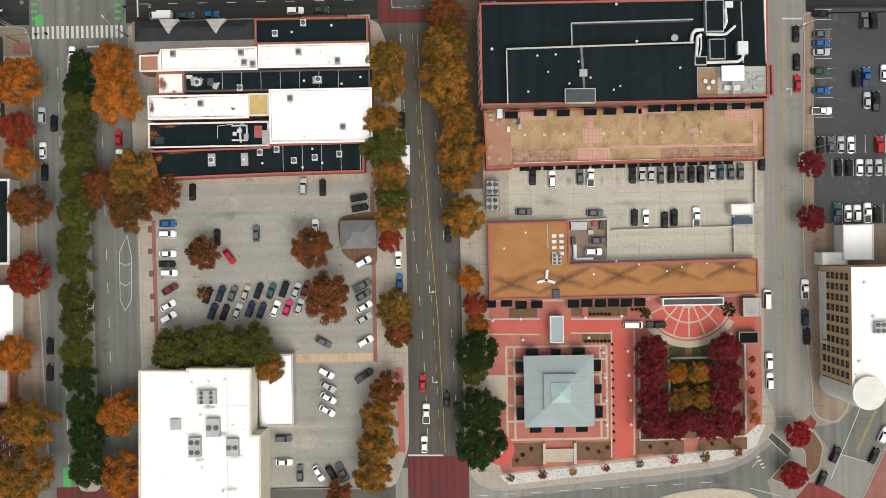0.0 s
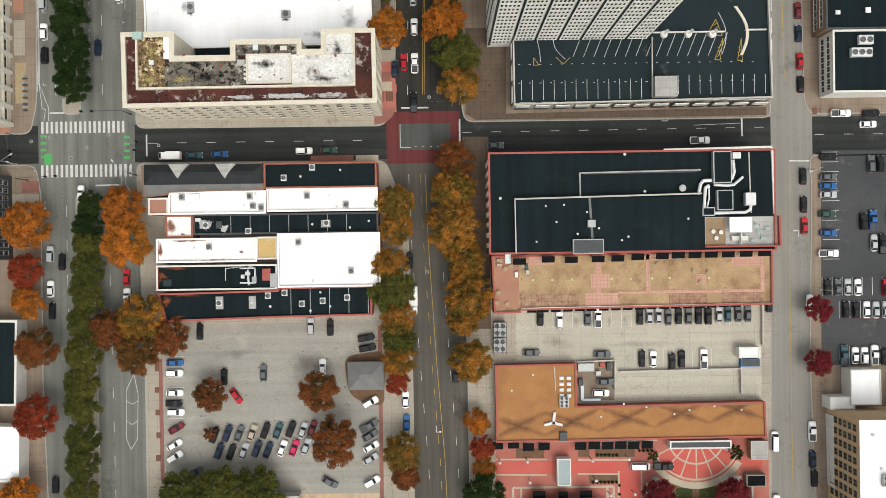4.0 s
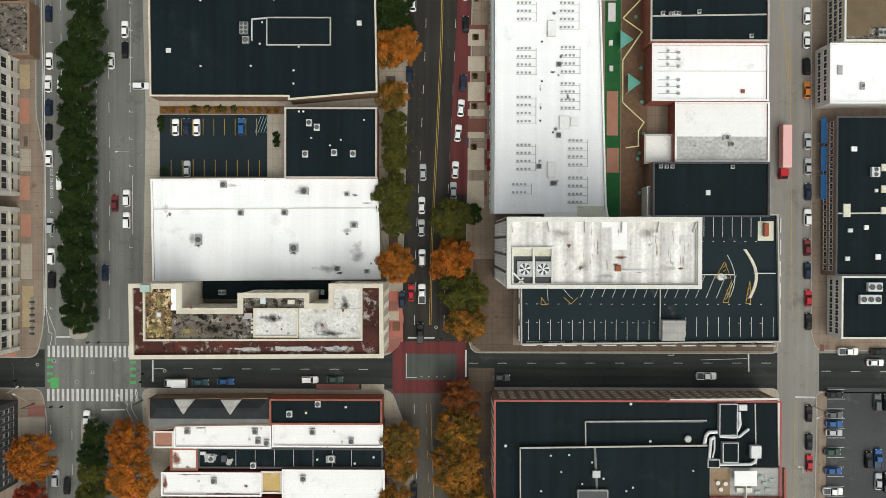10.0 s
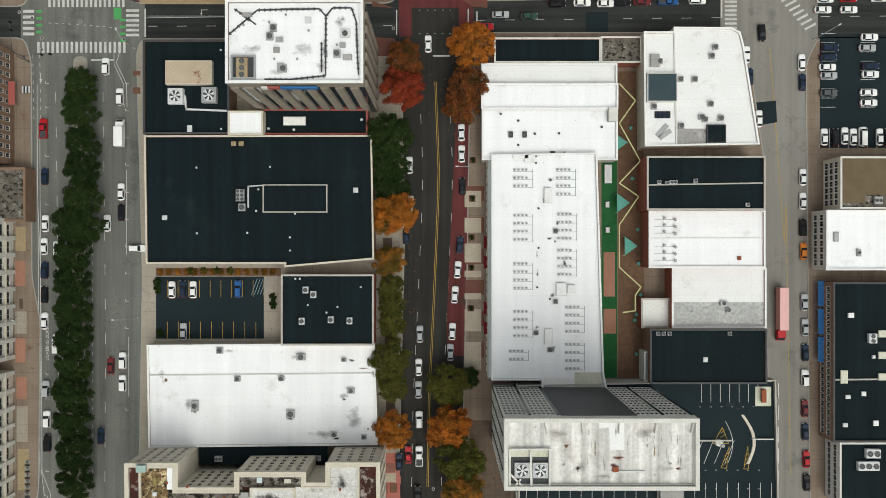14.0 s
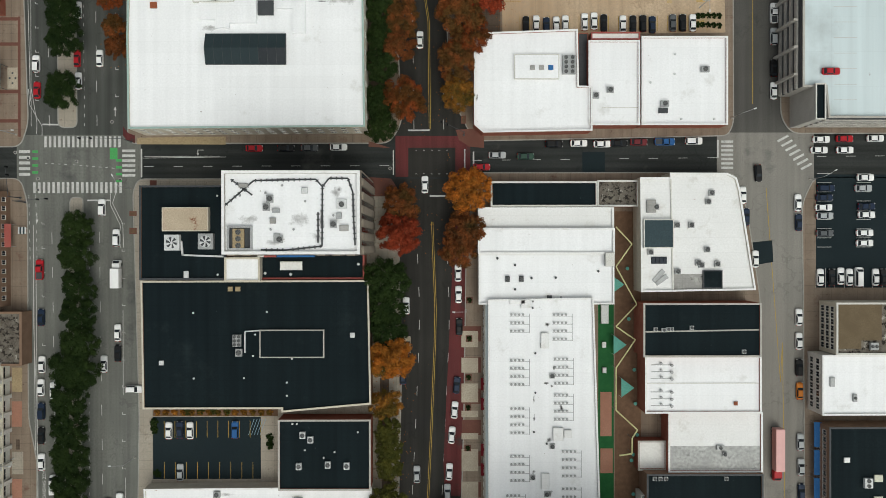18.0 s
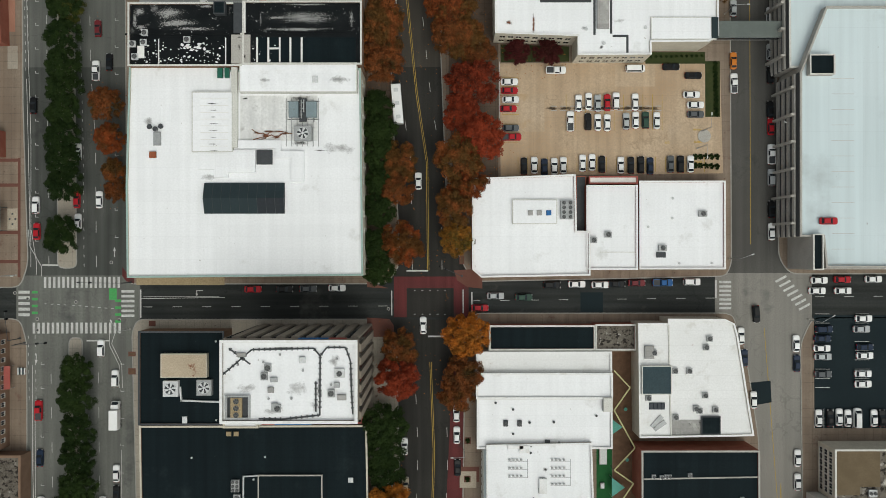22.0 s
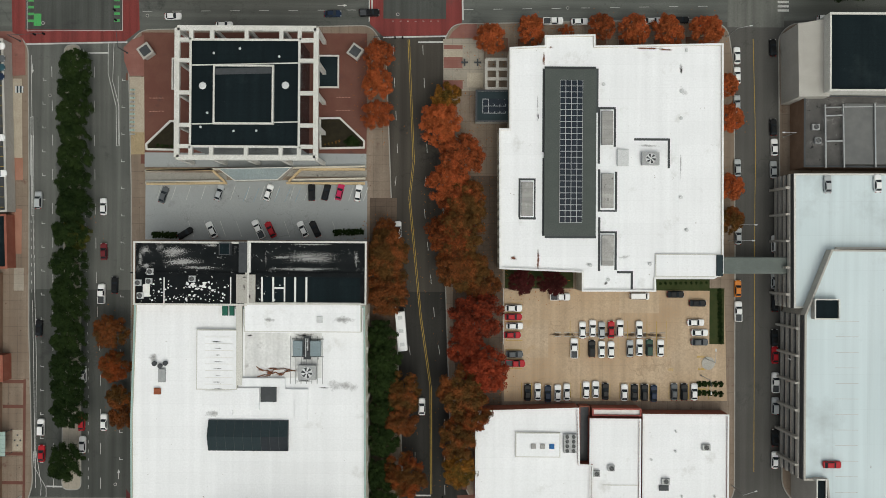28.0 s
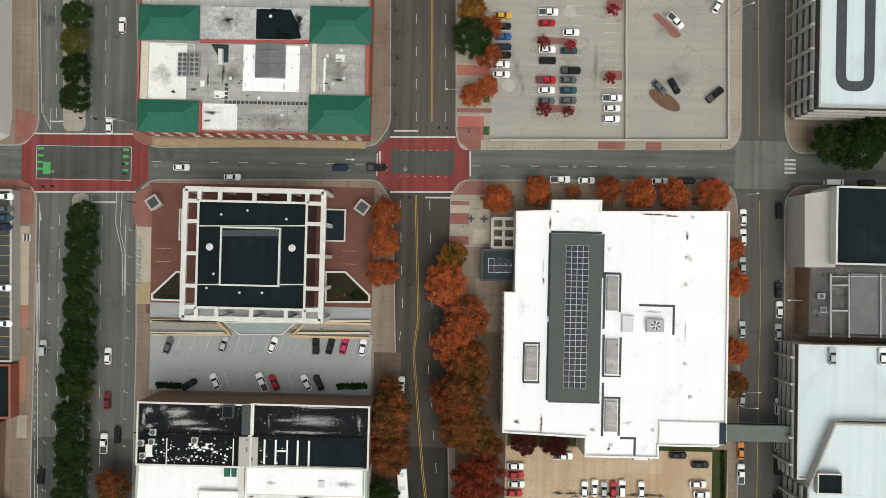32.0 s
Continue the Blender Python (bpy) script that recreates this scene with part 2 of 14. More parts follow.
M = dict(
    ground=mat("earth and asphalt", (0.09, 0.085, 0.08, 1), (0.13, 0.125, 0.11, 1), 0.02),
    road_a=mat("worn grey asphalt", (0.1323, 0.1357, 0.1242, 1), (0.1725, 0.1748, 0.1587, 1), 0.08, 2.0, spots=(0.085, 0.088, 0.083, 1), spot_scale=0.05, streak=("y", 0.22), cracks=0.09),
    road_c=mat("brown grey asphalt", (0.078, 0.073, 0.063, 1), (0.105, 0.097, 0.084, 1), 0.06, 3.0, spots=(0.04, 0.039, 0.038, 1), spot_scale=0.05, streak=("y", 0.22), cracks=0.09),
    road_x=mat("dark asphalt", (0.025, 0.028, 0.028, 1), (0.042, 0.045, 0.043, 1), 0.06, 2.0, spots=(0.07, 0.071, 0.066, 1), spot_scale=0.04, spot_at=0.58, streak=("x", 0.3), cracks=0.08),
    road_e=mat("pale asphalt", (0.2188, 0.2125, 0.1938, 1), (0.2625, 0.25, 0.225, 1), 0.06, 3.0, spots=(0.14, 0.138, 0.13, 1), spot_scale=0.06, streak=("y", 0.12), cracks=0.09),
    lot_grey=mat("faded lot asphalt", (0.275, 0.265, 0.238, 1), (0.33, 0.315, 0.28, 1), 0.05, 3.0, spots=(0.44, 0.405, 0.335, 1), spot_scale=0.06, spot_at=0.55, spot_soft=0.25, streak=("x", 0.1), cracks=0.1, specks=(0.09, 0.085, 0.078, 1), speck_at=0.64, speck_scale=0.4),
    lot_pale=mat("pale lot concrete", (0.31, 0.297, 0.266, 1), (0.36, 0.345, 0.305, 1), 0.05, 3.0, grain_to=0.84, spots=(0.4, 0.375, 0.325, 1), spot_scale=0.06, spot_at=0.56, spot_soft=0.25, streak=("x", 0.08), cracks=0.08, specks=(0.2, 0.195, 0.18, 1), speck_at=0.66, speck_scale=0.4),
    lot_mend=mat("paler poured concrete", (0.45, 0.335, 0.22, 1), (0.54, 0.42, 0.3, 1), 0.08, 2.0, spots=(0.42, 0.3, 0.18, 1), spot_scale=0.12, streak=("y", 0.1), specks=(0.24, 0.18, 0.12, 1), speck_at=0.66, speck_scale=0.45),
    faint_yellow=mat("worn yellow paint", (0.55, 0.36, 0.1, 1), (0.52, 0.38, 0.16, 1), 0.5, 3.0, spots=(0.48, 0.36, 0.22, 1), spot_scale=0.8, spot_at=0.48, spot_soft=0.1),
    lot_tan=mat("tan lot concrete", (0.43, 0.295, 0.18, 1), (0.54, 0.415, 0.29, 1), 0.05, 2.0, spots=(0.37, 0.225, 0.12, 1), spot_scale=0.07, spot_soft=0.3, seams=(6, 6), seam_col=(0.82, 0.82, 0.82, 1), streak=("y", 0.1), cracks=0.07, specks=(0.24, 0.18, 0.12, 1), speck_at=0.66, speck_scale=0.45),
    lot_cream=mat("cream lot concrete", (0.4, 0.375, 0.31, 1), (0.47, 0.44, 0.37, 1), 0.06, 3.0, spots=(0.32, 0.3, 0.25, 1), spot_scale=0.1, seams=(6, 6), streak=("x", 0.08), cracks=0.07, specks=(0.2, 0.18, 0.15, 1), speck_at=0.67, speck_scale=0.45),
    lot_blue=mat("blue grey lot asphalt", (0.3, 0.32, 0.32, 1), (0.35, 0.365, 0.36, 1), 0.06, 3.0, grain_to=0.86, spots=(0.24, 0.25, 0.25, 1), cracks=0.1, specks=(0.07, 0.068, 0.064, 1), speck_at=0.66, speck_scale=0.4),
    lot_dark=mat("sealed dark asphalt", (0.014, 0.022, 0.026, 1), (0.02, 0.03, 0.034, 1), 0.06, 3.0, spots=(0.09, 0.09, 0.085, 1), spot_scale=0.09, spot_at=0.66),
    lot_mid=mat("dark grey lot asphalt", (0.055, 0.058, 0.062, 1), (0.075, 0.078, 0.08, 1), 0.06, 3.0, spots=(0.13, 0.128, 0.12, 1), spot_scale=0.09, spot_at=0.6, cracks=0.1, specks=(0.07, 0.068, 0.064, 1), speck_at=0.66, speck_scale=0.4),
    road_a2=mat("grey avenue asphalt", (0.066, 0.0705, 0.0645, 1), (0.09, 0.0935, 0.086, 1), 0.08, 3.0, spots=(0.045, 0.046, 0.046, 1), spot_scale=0.05, streak=("y", 0.22), cracks=0.09),
    road_a3=mat("worn avenue asphalt", (0.1066, 0.1117, 0.1023, 1), (0.1435, 0.1467, 0.1346, 1), 0.08, 3.0, spots=(0.045, 0.046, 0.046, 1), spot_scale=0.05, streak=("y", 0.22), cracks=0.09),
    road_c2=mat("dark brown asphalt", (0.028, 0.027, 0.025, 1), (0.043, 0.041, 0.037, 1), 0.06, 3.0, spots=(0.028, 0.027, 0.027, 1), spot_scale=0.05, streak=("y", 0.22), cracks=0.09),
    road_c3=mat("worn brown asphalt", (0.054, 0.049, 0.042, 1), (0.077, 0.069, 0.058, 1), 0.06, 3.0, spots=(0.028, 0.027, 0.027, 1), spot_scale=0.05, streak=("y", 0.22), cracks=0.09),
    road_e2=mat("worn side street asphalt", (0.085, 0.083, 0.078, 1), (0.11, 0.107, 0.098, 1), 0.06, 3.0, spots=(0.06, 0.06, 0.058, 1), spot_scale=0.06, streak=("y", 0.12), cracks=0.09),
    walk=mat("tan concrete pavement", (0.33, 0.29, 0.235, 1), (0.4, 0.36, 0.3, 1), 0.12, 3.0, spots=(0.22, 0.18, 0.14, 1), spot_scale=0.2, seams=(2.4, 2.4), specks=(0.17, 0.12, 0.09, 1), speck_at=0.64),
    walk_brown=mat("brown pavement", (0.2, 0.15, 0.112, 1), (0.27, 0.215, 0.168, 1), 0.12, 3.0, spots=(0.16, 0.1, 0.075, 1), spot_scale=0.2, seams=(2.4, 2.4), specks=(0.11, 0.07, 0.05, 1), speck_at=0.64, streak=("y", 0.15)),
    kerb=mat("kerb stone", (0.4, 0.39, 0.36, 1), (0.32, 0.31, 0.28, 1), 0.4, 5.0),
    brickpave=mat("red brick paving", (0.36, 0.11, 0.09, 1), (0.43, 0.165, 0.13, 1), 0.2, 5.0, spots=(0.2, 0.1, 0.09, 1), spot_scale=0.15),
    redpave=mat("bright red paving", (0.5, 0.09, 0.075, 1), (0.52, 0.13, 0.105, 1), 0.1, 4.0, spots=(0.36, 0.12, 0.1, 1), spot_scale=0.1),
    redroad=mat("red stamped asphalt", (0.15, 0.04, 0.04, 1), (0.12, 0.038, 0.038, 1), 0.15, 4.0, spots=(0.07, 0.045, 0.042, 1), spot_scale=0.12, spot_at=0.56, streak=("y", 0.25)),
    pinkpave=mat("pink brick paving", (0.5, 0.26, 0.2, 1), (0.56, 0.34, 0.27, 1), 0.4, 5.0, seams=(1.0, 1.0)),
    darkslate=mat("charcoal slate", (0.022, 0.025, 0.028, 1), (0.035, 0.038, 0.04, 1), 0.4, 5.0),
    slate2=mat("dark teal metal roof", (0.045, 0.07, 0.08, 1), (0.055, 0.08, 0.09, 1), 0.3, 3.0),
    steelblue=mat("blue grey galvanised steel", (0.2, 0.26, 0.28, 1), (0.25, 0.31, 0.33, 1), 0.4, 3.0, rough=0.55, spots=(0.15, 0.17, 0.17, 1), spot_scale=0.5),
    bridgeroof=mat("green grey sheet roof", (0.13, 0.15, 0.14, 1), (0.17, 0.19, 0.175, 1), 0.3, 3.0, spots=(0.1, 0.11, 0.1, 1), spot_scale=0.4),
    slatedark=mat("dark slate green sheet metal", (0.028, 0.042, 0.047, 1), (0.034, 0.05, 0.055, 1), 0.3, 3.0, rough=0.6),
    lichen=mat("lichen stained roof", (0.6, 0.6, 0.46, 1), (0.7, 0.69, 0.6, 1), 0.3, 2.0, spots=(0.42, 0.45, 0.25, 1), spot_scale=0.3, spot_at=0.5, spot_soft=0.2),
    streaked=mat("streaked grey roof", (0.56, 0.57, 0.55, 1), (0.42, 0.42, 0.41, 1), 0.25, 1.2, spots=(0.2, 0.2, 0.2, 1), spot_scale=0.3, spot_at=0.6, spot_soft=0.15),
    paleyellow=mat("pale yellow strip", (0.62, 0.6, 0.32, 1), (0.55, 0.53, 0.28, 1), 0.5, 4.0),
    canvas=mat("black canvas", (0.006, 0.007, 0.008, 1), (0.01, 0.011, 0.012, 1), 0.6, 4.0, rough=0.95),
    brickdark=mat("brown red brick paving", (0.14, 0.058, 0.045, 1), (0.18, 0.085, 0.065, 1), 0.2, 5.0, spots=(0.11, 0.06, 0.05, 1), spot_scale=0.15),
    tanpave=mat("cream paving", (0.5, 0.44, 0.35, 1), (0.43, 0.37, 0.29, 1), 0.3, 4.0),
    grass=mat("lawn", (0.03, 0.05, 0.018, 1), (0.055, 0.064, 0.025, 1), 0.5, 12.0, bump=0.6),
    turf=mat("green turf", (0.02, 0.1, 0.035, 1), (0.03, 0.13, 0.045, 1), 0.5, 12.0),
    mulch=mat("brown mulch", (0.12, 0.07, 0.045, 1), (0.18, 0.11, 0.07, 1), 0.8, 8.0, bump=0.6),
    white=mat("white roof membrane", grain_to=0.95, a=(0.89, 0.897, 0.91, 1), b=(0.85, 0.857, 0.868, 1), scale=0.1, fine=2.0, bump=0.05, spots=(0.56, 0.555, 0.53, 1), spot_scale=0.13, spot_at=0.6, spot_soft=0.25, seams=(60, 3.0), seam_col=(0.93, 0.93, 0.93, 1), streak=("y", 0.035), specks=(0.34, 0.3, 0.26, 1), speck_at=0.675, speck_scale=0.5),
    whitedirty=mat("stained white roof", (0.84, 0.835, 0.81, 1), (0.76, 0.755, 0.72, 1), 0.15, 1.5, spots=(0.45, 0.43, 0.37, 1), spot_scale=0.2, spot_at=0.6, spot_soft=0.3, grain_to=0.92),
    whitetower=mat("streaked pale roof", (0.72, 0.715, 0.69, 1), (0.6, 0.585, 0.56, 1), 0.3, 1.4, grain_to=0.85, spots=(0.42, 0.385, 0.34, 1), spot_scale=0.22, spot_at=0.52, spot_soft=0.3, streak=("y", 0.35), specks=(0.22, 0.18, 0.14, 1), speck_at=0.64, speck_scale=0.6),
    bluewhite=mat("pale blue grey deck", grain_to=0.96, a=(0.56, 0.65, 0.67, 1), b=(0.61, 0.69, 0.71, 1), scale=0.05, fine=2.0, spots=(0.42, 0.47, 0.48, 1), spot_scale=0.045, spot_at=0.54, spot_soft=0.25, seams=(9, 9), seam_col=(0.9, 0.9, 0.9, 1), streak=("y", 0.06), specks=(0.36, 0.38, 0.38, 1), speck_at=0.68, speck_scale=0.3),
    black=mat("black roof membrane", (0.0068, 0.0125, 0.0152, 1), (0.0098, 0.0168, 0.0195, 1), 0.06, 2.0, rough=0.75, spots=(0.02, 0.029, 0.031, 1), spot_scale=0.09, spot_at=0.58, spot_soft=0.25, seams=(30, 2.0), seam_col=(0.78, 0.78, 0.78, 1), streak=("y", 0.2), specks=(0.05, 0.06, 0.062, 1), speck_at=0.68),
    blackpeel=mat("peeling black roof", (0.006, 0.008, 0.009, 1), (0.012, 0.014, 0.015, 1), 0.3, 4.0, spots=(0.6, 0.59, 0.58, 1), spot_scale=0.9, spot_at=0.67, spot_soft=0.03),
    scuffed=mat("scuffed black roof", (0.007, 0.009, 0.01, 1), (0.014, 0.016, 0.017, 1), 0.3, 4.0, spots=(0.16, 0.16, 0.16, 1), spot_scale=0.35, spot_at=0.6, spot_soft=0.12, specks=(0.5, 0.5, 0.49, 1), speck_at=0.645, speck_scale=0.9),
    redroad2=mat("bright red stamped asphalt", (0.25, 0.058, 0.053, 1), (0.2, 0.052, 0.048, 1), 0.15, 4.0, spots=(0.15, 0.055, 0.05, 1), spot_scale=0.12, spot_at=0.56, streak=("y", 0.25)),
    brickworn=mat("worn red brick paving", (0.24, 0.1, 0.082, 1), (0.29, 0.14, 0.115, 1), 0.3, 5.0, spots=(0.17, 0.09, 0.075, 1), spot_scale=0.2, seams=(1.2, 1.2), seam_col=(0.85, 0.85, 0.85, 1)),
    bluepaint=mat("pale blue paint", (0.22, 0.36, 0.46, 1), (0.26, 0.36, 0.42, 1), 0.6, 4.0),
    slategreen=mat("dark green grey metal roof", (0.085, 0.098, 0.09, 1), (0.1, 0.112, 0.104, 1), 0.3, 3.0, rough=0.6),
    road_xa=mat("grey cross street asphalt", (0.1014, 0.1079, 0.0988, 1), (0.1365, 0.1417, 0.13, 1), 0.08, 3.0, spots=(0.045, 0.046, 0.046, 1), spot_scale=0.05, streak=("x", 0.25), cracks=0.09),
    mouldwhite=mat("mouldy white roof", (0.74, 0.73, 0.7, 1), (0.62, 0.61, 0.58, 1), 0.4, 2.0, spots=(0.14, 0.13, 0.115, 1), spot_scale=0.16, spot_at=0.56, spot_soft=0.14, specks=(0.2, 0.18, 0.16, 1), speck_at=0.6, speck_scale=0.9),
    rusttan=mat("rust stained tan roof", (0.58, 0.48, 0.36, 1), (0.5, 0.41, 0.3, 1), 0.3, 3.0, spots=(0.22, 0.1, 0.06, 1), spot_scale=0.35, spot_at=0.6, spot_soft=0.08),
    paverred=mat("red and tan terrace pavers", (0.22, 0.085, 0.065, 1), (0.4, 0.27, 0.18, 1), 0.9, 5.0, spots=(0.12, 0.06, 0.05, 1), spot_scale=0.4, seams=(0.9, 0.9), seam_col=(0.6, 0.6, 0.6, 1)),
    cobble=mat("pale cobbles", (0.62, 0.6, 0.57, 1), (0.52, 0.5, 0.47, 1), 1.2, 5.0, specks=(0.28, 0.27, 0.26, 1), speck_at=0.56, speck_scale=1.6),
    # dark brown; the sheets under the trees use it as painted shade
    walk_dark=mat("dark brown pavement, also painted tree shade", (0.1, 0.075, 0.058, 1), (0.14, 0.105, 0.08, 1), 0.3, 3.0, spots=(0.06, 0.042, 0.032, 1), spot_scale=0.25, seams=(1.5, 1.5), specks=(0.2, 0.1, 0.04, 1), speck_at=0.64, speck_scale=0.8),
    leaflitter=mat("fallen leaves", (0.42, 0.14, 0.025, 1), (0.3, 0.12, 0.03, 1), 0.4, 3.0, vary=0.3, island=True),
    streaked2=mat("stained pale roof", (0.8, 0.8, 0.79, 1), (0.7, 0.7, 0.69, 1), 0.25, 1.6, grain_to=0.9, spots=(0.34, 0.33, 0.32, 1), spot_scale=0.22, spot_at=0.58, spot_soft=0.2, streak=("y", 0.12)),
    darksoil=mat("dark planted soil", (0.022, 0.018, 0.013, 1), (0.035, 0.03, 0.018, 1), 0.8, 8.0, bump=0.6),
    creamwall=mat("cream yellow wall", (0.66, 0.5, 0.29, 1), (0.58, 0.44, 0.26, 1), 0.5, 4.0),
    darkroof=mat("weathered dark grey roof", (0.075, 0.073, 0.07, 1), (0.13, 0.125, 0.12, 1), 0.3, 2.0, spots=(0.3, 0.29, 0.28, 1), spot_scale=0.3, spot_at=0.6, specks=(0.03, 0.03, 0.03, 1), speck_at=0.6),
    grey=mat("grey shingle", (0.14, 0.145, 0.145, 1), (0.19, 0.19, 0.185, 1), 0.4, 5.0),
    greyslab=mat("grey paver roof", (0.3, 0.295, 0.28, 1), (0.42, 0.41, 0.39, 1), 0.2, 3.0, spots=(0.56, 0.55, 0.52, 1), spot_scale=0.22, spot_at=0.54, spot_soft=0.2, seams=(3.1, 1.2), seam_col=(0.78, 0.78, 0.78, 1), specks=(0.14, 0.135, 0.13, 1), speck_at=0.62, speck_scale=0.5, streak=("x", 0.12)),
    tanroof=mat("tan gravel roof", (0.4, 0.2, 0.08, 1), (0.34, 0.165, 0.07, 1), 0.25, 3.0, spots=(0.24, 0.115, 0.055, 1), spot_scale=0.12, spot_at=0.56, spot_soft=0.2, crossed=(32.8, -11.6, 14.9, 0.064, (0.1, 0.05, 0.03, 1))),
    terrace=mat("brown terrace", (0.31, 0.205, 0.115, 1), (0.44, 0.31, 0.18, 1), 0.25, 3.0, spots=(0.19, 0.105, 0.06, 1), spot_scale=0.16, spot_soft=0.2, spot_at=0.5, specks=(0.13, 0.07, 0.045, 1), speck_at=0.63, speck_scale=0.7),
    ochre=mat("ochre yellow coating", (0.6, 0.42, 0.15, 1), (0.55, 0.4, 0.17, 1), 0.4, 3.0, spots=(0.55, 0.44, 0.28, 1), spot_scale=0.3, spot_at=0.55, spot_soft=0.15),
    terracotta=mat("red brown roof", (0.33, 0.16, 0.11, 1), (0.4, 0.21, 0.15, 1), 0.2, 4.0),
    mould=mat("weathered mottled roof", (0.07, 0.058, 0.048, 1), (0.2, 0.18, 0.15, 1), 0.5, 2.0, spots=(0.5, 0.48, 0.44, 1), spot_scale=0.3, spot_at=0.56, spot_soft=0.12, specks=(0.03, 0.026, 0.022, 1), speck_at=0.52, speck_scale=0.8),
    mouldwarm=mat("mossy mottled roof", (0.1, 0.07, 0.04, 1), (0.2, 0.13, 0.06, 1), 0.5, 2.0, spots=(0.62, 0.5, 0.3, 1), spot_scale=0.6, spot_at=0.49, spot_soft=0.12, specks=(0.035, 0.028, 0.02, 1), speck_at=0.52, speck_scale=1.1),
    rustroof=mat("rust brown roof", (0.035, 0.02, 0.017, 1), (0.1, 0.035, 0.028, 1), 0.12, 2.0, spots=(0.34, 0.31, 0.28, 1), spot_scale=0.25, spot_at=0.55, spot_soft=0.08, specks=(0.025, 0.017, 0.014, 1), speck_at=0.57, speck_scale=0.8),
    brick=mat("red brick", (0.27, 0.085, 0.06, 1), (0.33, 0.13, 0.09, 1), 0.5, 6.0),
    brickbrown=mat("brown brick", (0.2, 0.13, 0.09, 1), (0.26, 0.17, 0.12, 1), 0.5, 6.0),
    maroon=mat("dark red canvas", (0.12, 0.012, 0.016, 1), (0.15, 0.016, 0.02, 1), 0.5, 6.0),
    browngravel=mat("brown gravel roof", (0.13, 0.098, 0.06, 1), (0.17, 0.13, 0.082, 1), 0.3, 3.0, spots=(0.09, 0.07, 0.045, 1), spot_scale=0.2),
    redtrim=mat("red coping", (0.4, 0.085, 0.075, 1), (0.36, 0.12, 0.1, 1), 0.5, 6.0),
    stone=mat("cream stone", (0.7, 0.65, 0.54, 1), (0.6, 0.55, 0.45, 1), 0.4, 5.0),
    hotelwall=mat("buff hotel render", (0.6, 0.44, 0.27, 1), (0.54, 0.39, 0.24, 1), 0.4, 5.0, spots=(0.44, 0.33, 0.22, 1), spot_scale=0.3, spot_at=0.62),
    oldwhite=mat("patched white roof coating", grain_to=0.93, a=(0.84, 0.84, 0.835, 1), b=(0.79, 0.79, 0.78, 1), scale=0.15, fine=2.0, bump=0.05, spots=(0.6, 0.585, 0.55, 1), spot_scale=0.2, spot_at=0.57, spot_soft=0.2, seams=(40, 2.0), seam_col=(0.9, 0.9, 0.9, 1), specks=(0.3, 0.13, 0.08, 1), speck_at=0.68, speck_scale=0.4),
    concrete=mat("pale concrete", (0.52, 0.5, 0.46, 1), (0.44, 0.42, 0.38, 1), 0.3, 4.0, spots=(0.33, 0.31, 0.28, 1), spot_scale=0.25, spot_at=0.62),
    whitewall=mat("white painted wall", (0.75, 0.74, 0.7, 1), (0.66, 0.65, 0.6, 1), 0.3, 4.0),
    greywall=mat("taupe precast wall", (0.25, 0.215, 0.175, 1), (0.3, 0.26, 0.21, 1), 0.3, 4.0),
    metal=mat("galvanised metal", (0.45, 0.46, 0.46, 1), (0.37, 0.38, 0.38, 1), 1.0, 8.0, rough=0.5, metal=0.3),
    darkmetal=mat("dark metal", (0.05, 0.055, 0.06, 1), (0.07, 0.075, 0.08, 1), 1.0, 8.0, rough=0.55),
    whitemetal=mat("white enamel metal", (0.72, 0.73, 0.73, 1), (0.64, 0.65, 0.65, 1), 1.0, 8.0, rough=0.5),
    glass=mat("dark window glass", (0.02, 0.025, 0.03, 1), (0.03, 0.036, 0.042, 1), 1.0, 3.0, rough=0.12, bump=0),
    solar=mat("solar cells", (0.012, 0.018, 0.028, 1), (0.017, 0.025, 0.038, 1), 1.0, 3.0, rough=0.3, bump=0),
    greenroof=mat("green standing seam metal", (0.02, 0.125, 0.085, 1), (0.026, 0.15, 0.1, 1), 0.3, 3.0, rough=0.5, vary=0.08),
    greenseam=mat("dark green metal seam", (0.01, 0.07, 0.047, 1), (0.013, 0.08, 0.055, 1), 0.3, 3.0, rough=0.5),
    verdigris=mat("pale verdigris metal", (0.33, 0.46, 0.42, 1), (0.4, 0.52, 0.48, 1), 0.5, 4.0),
    slate=mat("blue grey metal roof", (0.27, 0.33, 0.34, 1), (0.33, 0.385, 0.39, 1), 0.2, 3.0, rough=0.6),
    paint=mat("white road paint", (0.68, 0.68, 0.65, 1), (0.52, 0.52, 0.5, 1), 0.4, 3.0, spots=(0.25, 0.25, 0.24, 1), spot_scale=0.9, spot_at=0.6),
    yellow=mat("yellow road paint", (0.5, 0.34, 0.06, 1), (0.42, 0.29, 0.07, 1), 0.4, 3.0),
    greenpaint=mat("green lane paint", (0.08, 0.42, 0.12, 1), (0.1, 0.36, 0.12, 1), 0.4, 3.0),
    tan=mat("tan panel", (0.42, 0.33, 0.2, 1), (0.36, 0.28, 0.17, 1), 0.4, 3.0),
    teal=mat("teal canvas", (0.12, 0.34, 0.28, 1), (0.14, 0.4, 0.33, 1), 0.4, 3.0),
    blue=mat("blue canvas", (0.04, 0.14, 0.34, 1), (0.05, 0.17, 0.4, 1), 0.4, 3.0),
    wood=mat("weathered timber", (0.25, 0.17, 0.11, 1), (0.32, 0.23, 0.15, 1), 0.6, 6.0),
